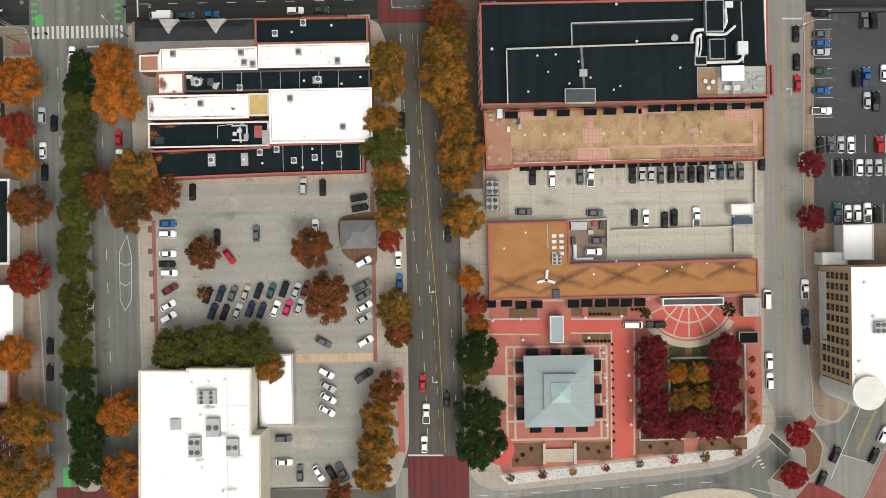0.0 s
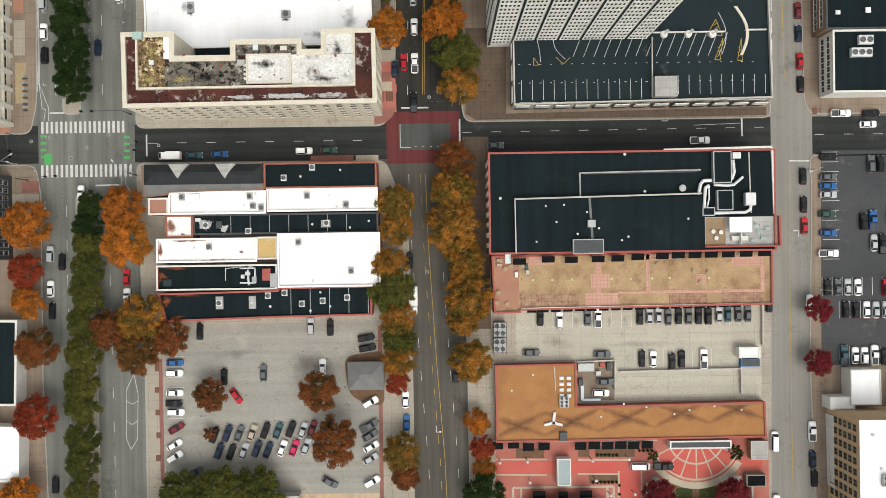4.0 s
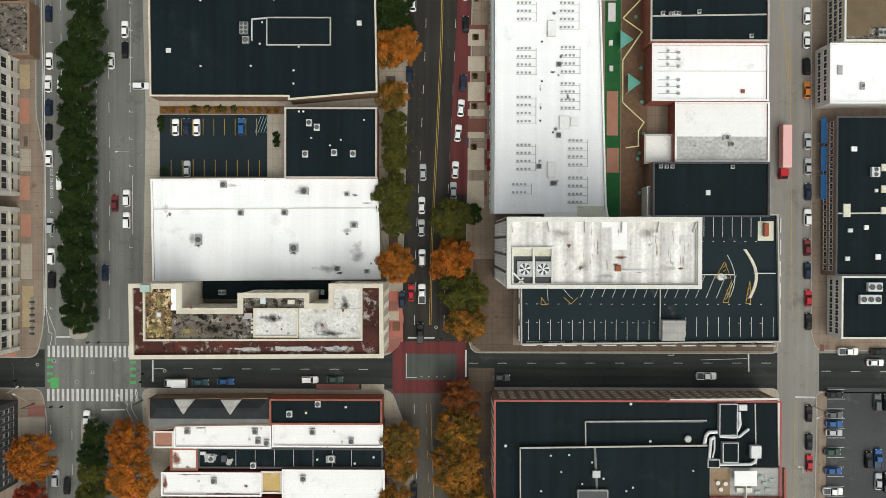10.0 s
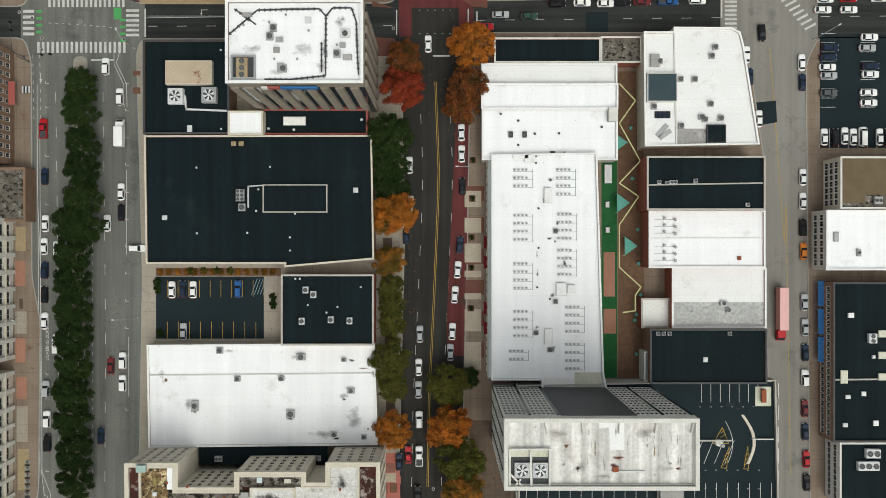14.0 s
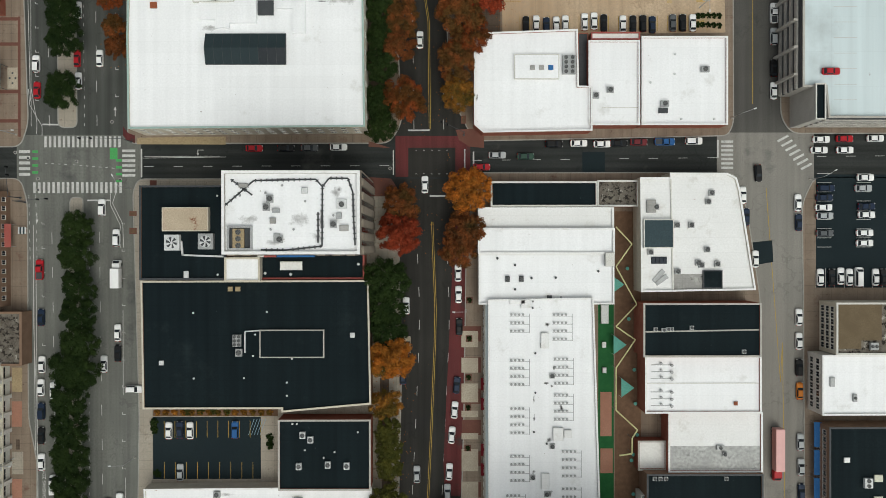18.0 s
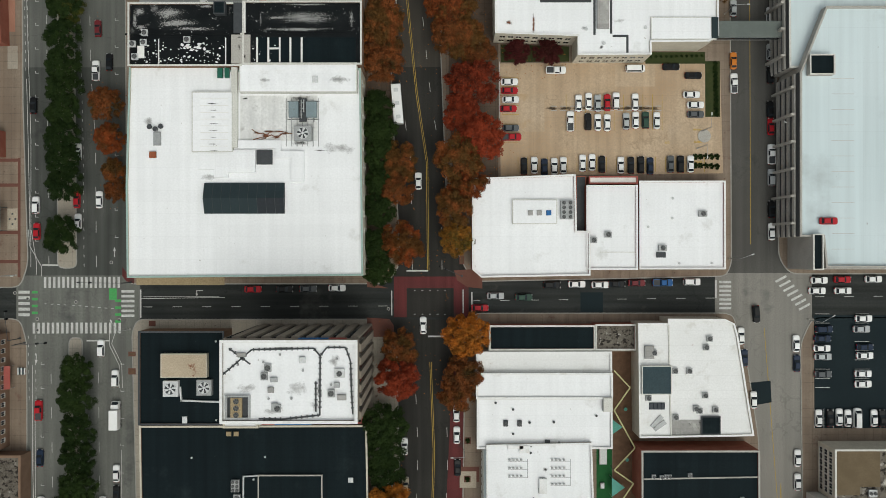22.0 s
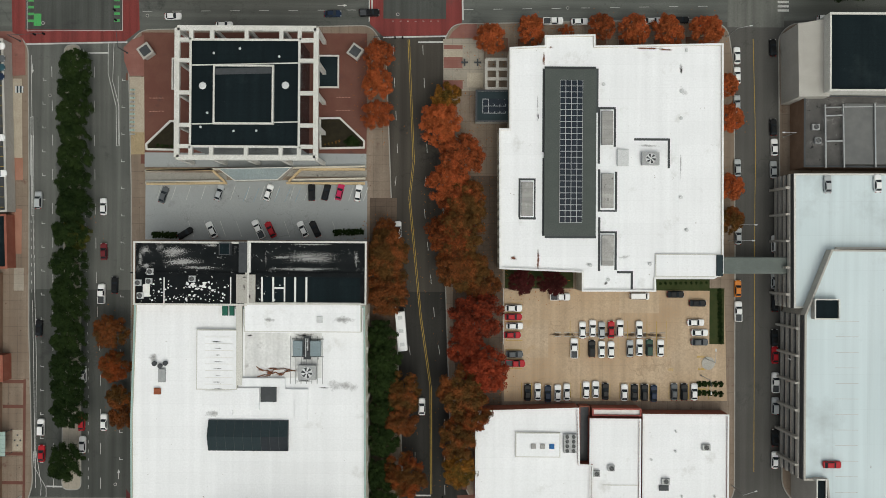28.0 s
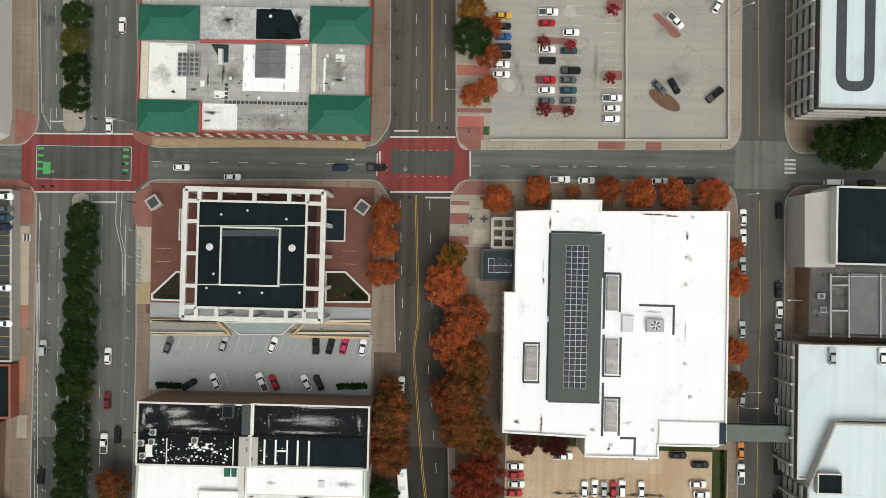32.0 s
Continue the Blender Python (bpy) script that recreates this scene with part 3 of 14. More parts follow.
    rustdark=mat("dark rusted iron", (0.13, 0.05, 0.028, 1), (0.24, 0.1, 0.05, 1), 0.9, 6.0, spots=(0.05, 0.03, 0.02, 1), spot_scale=1.2),
    rust=mat("rusty orange", (0.34, 0.11, 0.05, 1), (0.28, 0.09, 0.05, 1), 0.6, 6.0),
    bark=mat("bark", (0.1, 0.075, 0.055, 1), (0.15, 0.115, 0.085, 1), 2.0, 10.0, bump=0.5),
    rubber=mat("tyre rubber", (0.015, 0.015, 0.016, 1), (0.02, 0.02, 0.02, 1), 2.0, 10.0),
    lamp_red=mat("red lens", (0.3, 0.01, 0.01, 1), (0.25, 0.01, 0.01, 1), 2.0, 10.0, rough=0.2, bump=0),
    lamp_clear=mat("clear lens", (0.6, 0.6, 0.6, 1), (0.5, 0.5, 0.5, 1), 2.0, 10.0, rough=0.15, bump=0),
)

M.update(
    soot=mark("black soot film", (0.03, 0.027, 0.023, 1), 0.8, 0.5, 0.3, 0.85),
    grime=mark("grey grime film", (0.3, 0.285, 0.26, 1), 0.45, 0.5, 0.35, 0.5),
    tar=mark("black tar film", (0.012, 0.013, 0.013, 1), 0.6, 0.42, 0.3, 0.9),
    rustfilm=mark("rust brown film", (0.28, 0.1, 0.05, 1), 0.5, 0.45, 0.25, 0.8),
    moss=mark("yellow moss film", (0.45, 0.36, 0.15, 1), 0.5, 0.48, 0.3, 0.75),
    flake=mark("finely peeled white film", (0.5, 0.5, 0.49, 1), 3.4, 0.57, 0.16, 0.8),
    peel=mark("peeled white film", (0.62, 0.61, 0.6, 1), 0.8, 0.52, 0.08, 0.9),
    oil=mark("oil stain film", (0.06, 0.045, 0.035, 1), 0.6, 0.36, 0.35, 0.75),
    tyre=mark("worn tyre film", (0.12, 0.115, 0.105, 1), 0.25, 0.5, 0.45, 0.34),
)

CAR = {}
for cname, ccol in dict(white=(0.86, 0.86, 0.85), silver=(0.42, 0.44, 0.45), grey=(0.1, 0.108, 0.115), black=(0.006, 0.0065, 0.0075),
                        blue=(0.02, 0.1, 0.28), navy=(0.01, 0.022, 0.05), red=(0.4, 0.012, 0.02), maroon=(0.15, 0.02, 0.025),
                        teal=(0.03, 0.08, 0.1), tan=(0.42, 0.36, 0.27), yellow=(0.6, 0.36, 0.04), green=(0.03, 0.07, 0.05),
                        orange=(0.6, 0.2, 0.03), pale=(0.72, 0.42, 0.4), pink=(0.5, 0.02, 0.09)).items():
    CAR[cname] = mat(cname + " car paint", (*ccol, 1), tuple(v * 0.93 for v in ccol) + (1,), 0.8, 8.0, rough=0.42, bump=0, coat=0.0, grain_to=0.97)

LEAF = {}
for lname, (la, lb, lc) in dict(green=((0.01248, 0.02808, 0.00858), (0.03276, 0.05304, 0.01404), (0.0039, 0.01092, 0.0039)),
                               olive=((0.026, 0.044, 0.011), (0.125, 0.112, 0.022), (0.01, 0.024, 0.008)),
                               gold=((0.13, 0.075, 0.017), (0.46, 0.18, 0.03), (0.022, 0.03, 0.009)),
                               orange=((0.27, 0.075, 0.015), (0.62, 0.19, 0.025), (0.045, 0.02, 0.008)),
                               rust=((0.1, 0.036, 0.016), (0.3, 0.088, 0.026), (0.022, 0.019, 0.009)),
                               ember=((0.115, 0.03, 0.013), (0.33, 0.075, 0.02), (0.025, 0.016, 0.008)),
                               red=((0.14, 0.024, 0.014), (0.34, 0.055, 0.022), (0.03, 0.012, 0.008)),
                               crimson=((0.12, 0.014, 0.02), (0.24, 0.032, 0.036), (0.03, 0.004, 0.007)),
                               # crimson again, with the shade on two maples put into the leaf colour
                               crimson_shade=((0.035, 0.01, 0.009), (0.1, 0.02, 0.02), (0.012, 0.007, 0.005)),
                               flame=((0.23, 0.05, 0.02), (0.56, 0.125, 0.04), (0.035, 0.019, 0.009)),
                               scarlet=((0.3, 0.018, 0.028), (0.44, 0.03, 0.04), (0.09, 0.008, 0.012))).items():
    lm = bpy.data.materials.new(lname + " leaves")
    lm.use_nodes = True
    N, L = lm.node_tree.nodes, lm.node_tree.links
    isl = N.new("ShaderNodeNewGeometry").outputs["Random Per Island"]
    oi = N.new("ShaderNodeObjectInfo").outputs["Random"]
    add = N.new("ShaderNodeMath")
    add.operation = "MULTIPLY_ADD"
    add.inputs[1].default_value = 0.72
    sc = N.new("ShaderNodeMath")
    sc.operation, sc.inputs[1].default_value = "MULTIPLY", 0.28
    L.new(oi, sc.inputs[0])
    nz = N.new("ShaderNodeTexNoise")
    nz.inputs["Scale"].default_value, nz.inputs["Detail"].default_value = 0.38, 5.0
    L.new(N["Geometry"].outputs["Position"], nz.inputs["Vector"])
    nr = N.new("ShaderNodeMapRange")
    nr.inputs[1].default_value, nr.inputs[2].default_value = 0.33, 0.67
    L.new(nz.outputs["Fac"], nr.inputs[0])
    av = N.new("ShaderNodeMath")
    av.operation = "MULTIPLY_ADD"
    av.inputs[1].default_value = 0.5
    L.new(isl, av.inputs[0])
    hf = N.new("ShaderNodeMath")
    hf.operation, hf.inputs[1].default_value = "MULTIPLY", 0.5
    L.new(nr.outputs[0], hf.inputs[0])
    L.new(hf.outputs[0], av.inputs[2])
    L.new(av.outputs[0], add.inputs[0])
    L.new(sc.outputs[0], add.inputs[2])
    cr = N.new("ShaderNodeValToRGB")
    for pos_, c_ in zip((0.0, 0.55, 1.0), (lc, la, lb)):
        e_ = cr.color_ramp.elements[0] if pos_ == 0 else (cr.color_ramp.elements[1] if pos_ == 1 else cr.color_ramp.elements.new(pos_))
        e_.position, e_.color = pos_, (*c_, 1)
    L.new(add.outputs[0], cr.inputs[0])
    # limbs that have not turned yet, in patches, more on some trees than on others
    late = N.new("ShaderNodeTexNoise")
    late.inputs["Scale"].default_value, late.inputs["Detail"].default_value = 0.24, 3.0
    L.new(N["Geometry"].outputs["Position"], late.inputs["Vector"])
    lo_ = N.new("ShaderNodeMath")
    lo_.operation, lo_.inputs[1].default_value = "MULTIPLY_ADD", 0.22
    L.new(oi, lo_.inputs[0])
    L.new(late.outputs["Fac"], lo_.inputs[2])
    lr_ = N.new("ShaderNodeMapRange")
    lr_.inputs[1].default_value, lr_.inputs[2].default_value = 0.56, 0.72
    lr_.inputs[4].default_value = dict(gold=0.75, olive=0.35, rust=0.6, ember=0.6, orange=0.4, flame=0.12).get(lname, 0.0)
    L.new(lo_.outputs[0], lr_.inputs[0])
    un = N.new("ShaderNodeMix")
    un.data_type = "RGBA"
    L.new(lr_.outputs[0], un.inputs[0])
    L.new(cr.outputs[0], un.inputs[6])
    gr = N.new("ShaderNodeValToRGB")
    gr.color_ramp.elements[0].color, gr.color_ramp.elements[1].color = (0.008, 0.016, 0.006, 1), ((0.09, 0.085, 0.018, 1) if lname in ("gold", "orange", "flame") else (0.05, 0.055, 0.016, 1))
    L.new(add.outputs[0], gr.inputs[0])
    L.new(gr.outputs[0], un.inputs[7])
    bs = N["Principled BSDF"]
    bs.inputs["Roughness"].default_value, bs.inputs["Specular IOR Level"].default_value = 0.8, 0.05
    L.new(un.outputs[2], bs.inputs["Base Color"])
    LEAF[lname] = lm


# ---- building blocks ----
def quad(bm, *pts):
    return bm.faces.new([bm.verts.new(p) for p in pts])


def box(bm, x0, y0, z0, x1, y1, z1, taper=0.0):
    """A box; taper draws its top in on all sides."""
    v = [bm.verts.new(p) for p in ((x0, y0, z0), (x1, y0, z0), (x1, y1, z0), (x0, y1, z0),
                                   (x0 + taper, y0 + taper, z1), (x1 - taper, y0 + taper, z1), (x1 - taper, y1 - taper, z1), (x0 + taper, y1 - taper, z1))]
    for i in ((3, 2, 1, 0), (4, 5, 6, 7), (0, 1, 5, 4), (1, 2, 6, 5), (2, 3, 7, 6), (3, 0, 4, 7)):
        bm.faces.new([v[k] for k in i])
    return v


def drum(bm, x, y, z0, z1, r, r2=None, n=14):
    r2 = r if r2 is None else r2
    a = [bm.verts.new((x + r * math.cos(6.2832 * k / n), y + r * math.sin(6.2832 * k / n), z0)) for k in range(n)]
    b = [bm.verts.new((x + r2 * math.cos(6.2832 * k / n), y + r2 * math.sin(6.2832 * k / n), z1)) for k in range(n)]
    bm.faces.new(b)
    bm.faces.new(a[::-1])
    for k in range(n):
        bm.faces.new((a[k], a[(k + 1) % n], b[(k + 1) % n], b[k]))


def tube(bm, p, q, r, n=8, r2=None):
    """A round bar from p to q."""
    p, q = Vector(p), Vector(q)
    r2 = r if r2 is None else r2
    ax = (q - p).normalized()
    u = ax.orthogonal().normalized()
    w = ax.cross(u)
    a = [bm.verts.new(p + r * (u * math.cos(6.2832 * k / n) + w * math.sin(6.2832 * k / n))) for k in range(n)]
    b = [bm.verts.new(q + r2 * (u * math.cos(6.2832 * k / n) + w * math.sin(6.2832 * k / n))) for k in range(n)]
    for k in range(n):
        bm.faces.new((a[k], a[(k + 1) % n], b[(k + 1) % n], b[k]))
    bm.faces.new(a[::-1])
    bm.faces.new(b)


def rect(x0, y0, x1, y1):
    return [(x0, y0), (x1, y0), (x1, y1), (x0, y1)]


def area(pts):
    return sum(pts[i - 1][0] * pts[i][1] - pts[i][0] * pts[i - 1][1] for i in range(len(pts))) / 2


def ccw(pts):
    return list(pts) if area(pts) > 0 else list(pts)[::-1]


def inset(pts, d):
    """The outline drawn in by d."""
    out, n = [], len(pts)
    for i in range(n):
        a, b, c = Vector(pts[i - 1]), Vector(pts[i]), Vector(pts[(i + 1) % n])
        e1, e2 = (b - a).normalized(), (c - b).normalized()
        n1, n2 = Vector((-e1.y, e1.x)), Vector((-e2.y, e2.x))
        k = n1 + n2
        k = k / max(k.dot(n1), 0.3) if k.length > 1e-4 else n1
        out.append(tuple(b + k * d))
    return out


def rounded(pts, r, n=4):
    """The outline with its corners rounded."""
    out, m = [], len(pts)
    for i in range(m):
        a, b, c = Vector(pts[i - 1]), Vector(pts[i]), Vector(pts[(i + 1) % m])
        k = min(r, (a - b).length * 0.45, (c - b).length * 0.45)
        p, q = b + (a - b).normalized() * k, b + (c - b).normalized() * k
        for s in range(n + 1):
            t = s / n
            out.append(tuple(p * (1 - t) ** 2 + b * 2 * t * (1 - t) + q * t * t))
    return out


def slab(bm, pts, z0, z1, bottom=False):
    a = [bm.verts.new((*p, z0)) for p in pts]
    b = [bm.verts.new((*p, z1)) for p in pts]
    n = len(pts)
    for i in range(n):
        bm.faces.new((a[i], a[(i + 1) % n], b[(i + 1) % n], b[i]))
    f = bm.faces.new(b)
    f.normal_update()
    if n > 4:
        bmesh.ops.triangulate(bm, faces=[f])


def ring(bm, out, inn, z0, z1):
    """A band of wall between two outlines."""
    n = len(out)
    o0, o1 = [bm.verts.new((*p, z0)) for p in out], [bm.verts.new((*p, z1)) for p in out]
    i0, i1 = [bm.verts.new((*p, z0)) for p in inn], [bm.verts.new((*p, z1)) for p in inn]
    for k in range(n):
        j = (k + 1) % n
        bm.faces.new((o0[k], o0[j], o1[j], o1[k]))
        bm.faces.new((o1[k], o1[j], i1[j], i1[k]))
        bm.faces.new((i1[k], i1[j], i0[j], i0[k]))
        bm.faces.new((i0[k], i0[j], o0[j], o0[k]))


def mesh(name, bm, *mats):
    me = bpy.data.meshes.new(name)
    bm.to_mesh(me)
    bm.free()
    for m in mats:
        me.materials.append(m)
    return me


def part(name, bm, material, parent, label="", at=(0, 0, 0)):
    me = bm if isinstance(bm, bpy.types.Mesh) else mesh(name, bm, material)
    ob = new(name, me)
    ob.parent = parent
    ob.location = at
    return tagged(ob, label) if label else ob


def thing(name, x, y, z, label, category, group="", kind=""):
    ob = new(name)
    ob.empty_display_size = 0.5
    ob.location = (x, y, z)
    return tagged(ob, label, category, group, kind)


def sheet(name, pts, z0, z1, material, label, category="ground", kind="structure"):
    """A flat slab of ground or paving."""
    bm = bmesh.new()
    slab(bm, ccw(pts), z0, z1)
    return tagged(new(name, mesh(name, bm, material)), label, category, "", kind)

# ---- ground, roads and pavements ----
KERB = 0.15
sheet("ground", rect(-1500, -1500, 1500, 1900), -0.6, -0.02, M["ground"], "grey urban ground that runs out to the horizon")


def road(name, pts, z, m, label):
    return sheet(name, pts, -0.3, z, m, label, "road")


PAVED = []


def inside(x, y, pts):
    hit = False
    for (ax, ay), (bx, by) in zip(pts, pts[1:] + pts[:1]):
        if (ay > y) != (by > y) and x < ax + (y - ay) * (bx - ax) / (by - ay):
            hit = not hit
    return hit


def pavement(name, pts, m, label, r=2.5):
    o = rounded(ccw(pts), r)
    PAVED.append(o)
    i = inset(o, 0.3)
    ob = sheet(name, i, -0.25, KERB, m, label, "pavement")
    bm = bmesh.new()
    ring(bm, o, i, -0.25, KERB + 0.004)
    part("kerb", bm, M["kerb"], ob)
    return ob


for name, y0, y1, ma, mc, me in (("1", -400, 64, "road_a", "road_c", "road_e"), ("2", 64, 212, "road_a", "road_c2", "road_e"), ("3", 212, 272, "road_a2", "road_c2", "road_e2"), ("4", 272, 357, "road_a3", "road_c3", "road_e2"), ("5", 357, 800, "road_a3", "road_c", "road_e2")):
    road("road_west_" + name, rect(-119, y0, -84, y1), 0.0, M[ma], "wide grey asphalt avenue with a planted median")
    road("road_middle_" + name, rect(-20, y0, 8, y1), 0.0, M[mc], "brownish asphalt street with painted lanes")
    road("road_east_" + name, rect(74, y0, 106, y1), 0.0, M[me], "pale worn asphalt side street")
road("cross_street_1", [(-172.5, 71.9), (171.8, 71.2), (171.8, 60.8), (-172.5, 61.4)], 0.008, M["road_x"], "dark asphalt cross street between blocks")
road("cross_street_2", [(-170.1, 213.1), (172.7, 214.9), (172.7, 202.6), (-170.1, 201.9)], 0.008, M["road_x"], "dark asphalt cross street between blocks")
road("cross_street_3", [(-176.1, 352.1), (169.3, 359.5), (169.5, 349.3), (-175.7, 341.5)], 0.008, M["road_xa"], "dark asphalt cross street between blocks")
road("plaza_street", [(-14.7, -63.6), (71.8, -60.4), (95.6, -35.6), (108.2, -35.9), (120.7, -36.1), (174, -24.5), (173.4, -109.6), (-15.5, -106.3)], 0.006, M["road_e"], "pale asphalt street that curves round the plaza")

pavement("pavement_1", [(-160.9, 61.8), (-114.3, 60.9), (-112.9, 52.7), (-113, -0.7), (-111, -61.9), (-164.3, -61)], M["walk_brown"], "brown concrete pavement beside the avenue")
pavement("pavement_2", [(-164.6, 69.6), (-115.7, 69.4), (-113.8, 77.6), (-113.3, 124.5), (-115.6, 136.7), (-115.7, 195.9), (-117.6, 202.7), (-162.3, 202.8)], M["walk_brown"], "brown concrete pavement beside the avenue")
pavement("pavement_3", [(-162.3, 211.2), (-117.6, 211.1), (-115.4, 217.7), (-116.8, 261.2), (-117, 299.1), (-117.6, 339.2), (-120.3, 342.8), (-167.8, 341.7)], M["walk_brown"], "brown concrete pavement beside the avenue")
pavement("pavement_4", [(-168.2, 351.8), (-121.4, 352.9), (-117.6, 358.2), (-119.8, 406.5), (-170.1, 405.4)], M["walk_brown"], "brown concrete pavement beside the avenue")
pavement("pavement_5", [(-86.6, 61.2), (-17.4, 60.9), (-11.7, 46.1), (-10.6, 19.6), (-10.6, -27.5), (-10.8, -57.4), (-14.8, -68.7), (-83.8, -68.4), (-84.8, -32.4), (-84.9, -1.2)], M["walk"], "tan concrete pavement round shops and a parking lot")
pavement("pavement_6", [(-86.6, 70.6), (-17.4, 70.3), (-14.6, 77.2), (-12.8, 152.1), (-13.7, 194.2), (-16.1, 202.5), (-85.4, 202.5), (-87, 199), (-85.4, 136.7)], M["walk"], "tan concrete pavement round a block of offices")
pavement("pavement_7", [(-88.3, 212), (-16.1, 212), (-12.7, 217.6), (-16.7, 301.7), (-18.3, 339.3), (-22.6, 345.8), (-86.3, 344.3), (-90.1, 339.9), (-88.9, 299.8)], M["walk_brown"], "tan concrete pavement with brick bands round a block")
pavement("pavement_8", [(-86.6, 353.1), (-89.9, 357.7), (-92.2, 407.1), (-20.7, 408.7), (-19.5, 361), (-23.6, 354.9)], M["walk_brown"], "tan concrete pavement round a green-roofed building")
pavement("pavement_9", [(4.5, 61.7), (89.9, 61.7), (88.8, 17.7), (88.1, -35.5), (88.3, -44), (91, -50.5), (91.3, -53.2), (89.1, -56.8), (82.7, -62.2), (76.4, -64.5), (60.7, -66.4), (51.3, -67.2), (16.6, -70.2), (11.9, -70.1), (6.4, -67.2), (4.6, -57.7), (4.4, -2.8), (3.8, 50.5)], M["walk"], "tan pavement round a plaza block")
pavement("pavement_10", [(4.5, 71.1), (89.6, 71.1), (87.3, 109.2), (86.1, 152), (86.1, 169.1), (82.4, 194.1), (79, 203.4), (76.6, 204.1), (6.9, 204.1), (4.7, 183.3), (4, 136.5), (3.2, 110.2), (3, 80.5)], M["walk_brown"], "brown pavement round a block of white roofs")
pavement("pavement_11", [(6.9, 212.6), (49.3, 213.4), (77.1, 214), (78.7, 217.5), (78.5, 288.5), (77.9, 335.3), (76.2, 345.5), (71.4, 348), (0.2, 346.3), (-2.5, 342), (-2.5, 295.8), (0.2, 226)], M["walk_brown"], "brown pavement round a block with red trees")
pavement("pavement_12", [(0, 354.5), (75.2, 356.3), (77.7, 360.4), (77.1, 410.8), (-2.7, 409.1), (-1.5, 358.6)], M["walk"], "tan pavement round surface car parks")
pavement("pavement_13", [(156.2, 60.5), (99.6, 60.7), (100.2, 54.9), (99.2, 1.9), (99.9, -30), (101.2, -43.6), (101.1, -48.3), (102.5, -51.4), (106.4, -52.9), (108.7, -52.4), (111.1, -49.3), (112, -46.5), (121.9, -37.7), (158.6, 0.9)], M["walk_brown"], "brown pavement beside a car park and a hotel")
pavement("pavement_14", [(156.2, 71.8), (99.9, 72), (98.4, 76.7), (97.7, 167.5), (97.4, 195.6), (100.8, 202.8), (157, 202.7)], M["walk_brown"], "brown pavement beside low commercial roofs")
pavement("pavement_15", [(157, 214.6), (94.6, 214.6), (91.5, 219), (90.6, 288.9), (89.9, 343.5), (93.6, 347), (154, 348.4)], M["walk_brown"], "brown pavement beside a parking garage")
pavement("pavement_16", [(153.8, 357.2), (92.4, 355.7), (89.6, 360.7), (89, 411.1), (153.1, 412.5)], M["walk_brown"], "brown pavement beside a parking garage")


def patch(name, pts, m, label, z=0.004, category="ground"):
    """A sheet of another surface, laid thinly on a pavement slab."""
    return sheet(name, pts, KERB - 0.02, KERB + z, m, label, category)


# ---- car parks, plazas and planted beds ----
def on_road(name, pts, m, label, z=0.016):
    return sheet(name, pts, -0.2, z, m, label, "road surface")


patch("car_park_1", [(-80.3, 15.8), (-19.5, 16.9), (-20.5, -69.2), (-49.4, -68.7), (-50.3, -33), (-80.6, -27.2)], M["lot_grey"], "faded grey asphalt car park", category="car park")
patch("driveway", rect(-45.5, -33.5, -19.8, -31.2), M["lot_tan"], "tan concrete driveway strip across the car park", 0.008, "driveway")
patch("car_park_2", [(18.2, 20.9), (86, 20.3), (85.7, -6.6), (34.3, -6.6), (34.2, 5), (17.9, 4.7)], M["lot_cream"], "cream concrete car park behind the terrace", category="car park")
patch("plaza", [(11.9, -17.5), (87.4, -17.3), (87.3, -52.8), (82.8, -59), (46.6, -62.2), (15.1, -65.4), (11.8, -56.2)], M["brickpave"], "red brick plaza paving round a pavilion", category="plaza")
patch("red_walk", rect(45.6, -61.6, 51.9, -26), M["redpave"], "bright red paved walk through the plaza", 0.01, "plaza")
patch("red_walk", rect(11.8, -26.6, 49.5, -23), M["redpave"], "bright red paved walk across the plaza", 0.012, "plaza")
patch("red_walk", rect(76.2, -25.6, 85.6, -23.1), M["redpave"], "bright red paved walk beside the amphitheatre", 0.012, "plaza")
patch("cobble_strip", [(13.9, -66), (51.3, -62.6), (78.1, -59.6), (86, -53.1), (88.2, -53.1), (85.6, -59.1), (76.8, -62.6), (51.3, -65.3), (16.6, -68.6)], M["cobble"], "pale cobbled strip along the street kerb", 0.008, "pavement")
for bed in (rect(17.6, -63.6, 26.2, -57), rect(35.7, -62.1, 45.9, -57), rect(52.2, -60.8, 65.5, -56.4), rect(69.5, -59.9, 83.1, -56.4), rect(52.9, -56.4, 82.2, -29.8)):
    patch("planting_bed", bed, M["mulch"], "brown mulched planting bed in the plaza", 0.014, "planting bed")
for bed in (rect(61.7, -33.7, 66.2, -31), rect(68.1, -33.6, 73.1, -30.8), rect(62, -48.7, 73.9, -34.5)):
    patch("lawn", bed, M["grass"], "small green lawn inside the plaza planting", 0.02, "lawn")
for bed in (rect(39.4, -22.2, 50.4, -19), rect(37.7, -29.3, 45.6, -26.8), rect(17.5, -22.1, 25.3, -19.4), rect(34.7, -22, 37.8, -19)):
    patch("planting_bed", bed, M["mulch"], "mulched bed with low shrubs beside the market hall", 0.014, "planting bed")
patch("stairs_landing", rect(11.4, -46.2, 16.8, -38), M["tanpave"], "cream stone landing beside the pavilion", 0.014, "plaza")
patch("car_park_3", [(103.1, 62), (174.7, 60.7), (174.2, 1.2), (102.4, 2.5)], M["lot_mid"], "dark grey asphalt car park with white bays", category="car park")
patch("car_park_4", rect(-81.5, 119.7, -51.8, 136.8), M["lot_dark"], "small dark asphalt car park with yellow bays", category="car park")
patch("planting_bed", rect(-81.5, 137, -47.1, 139.2), M["mulch"], "planted bed with autumn shrubs beside the car park", category="planting bed")
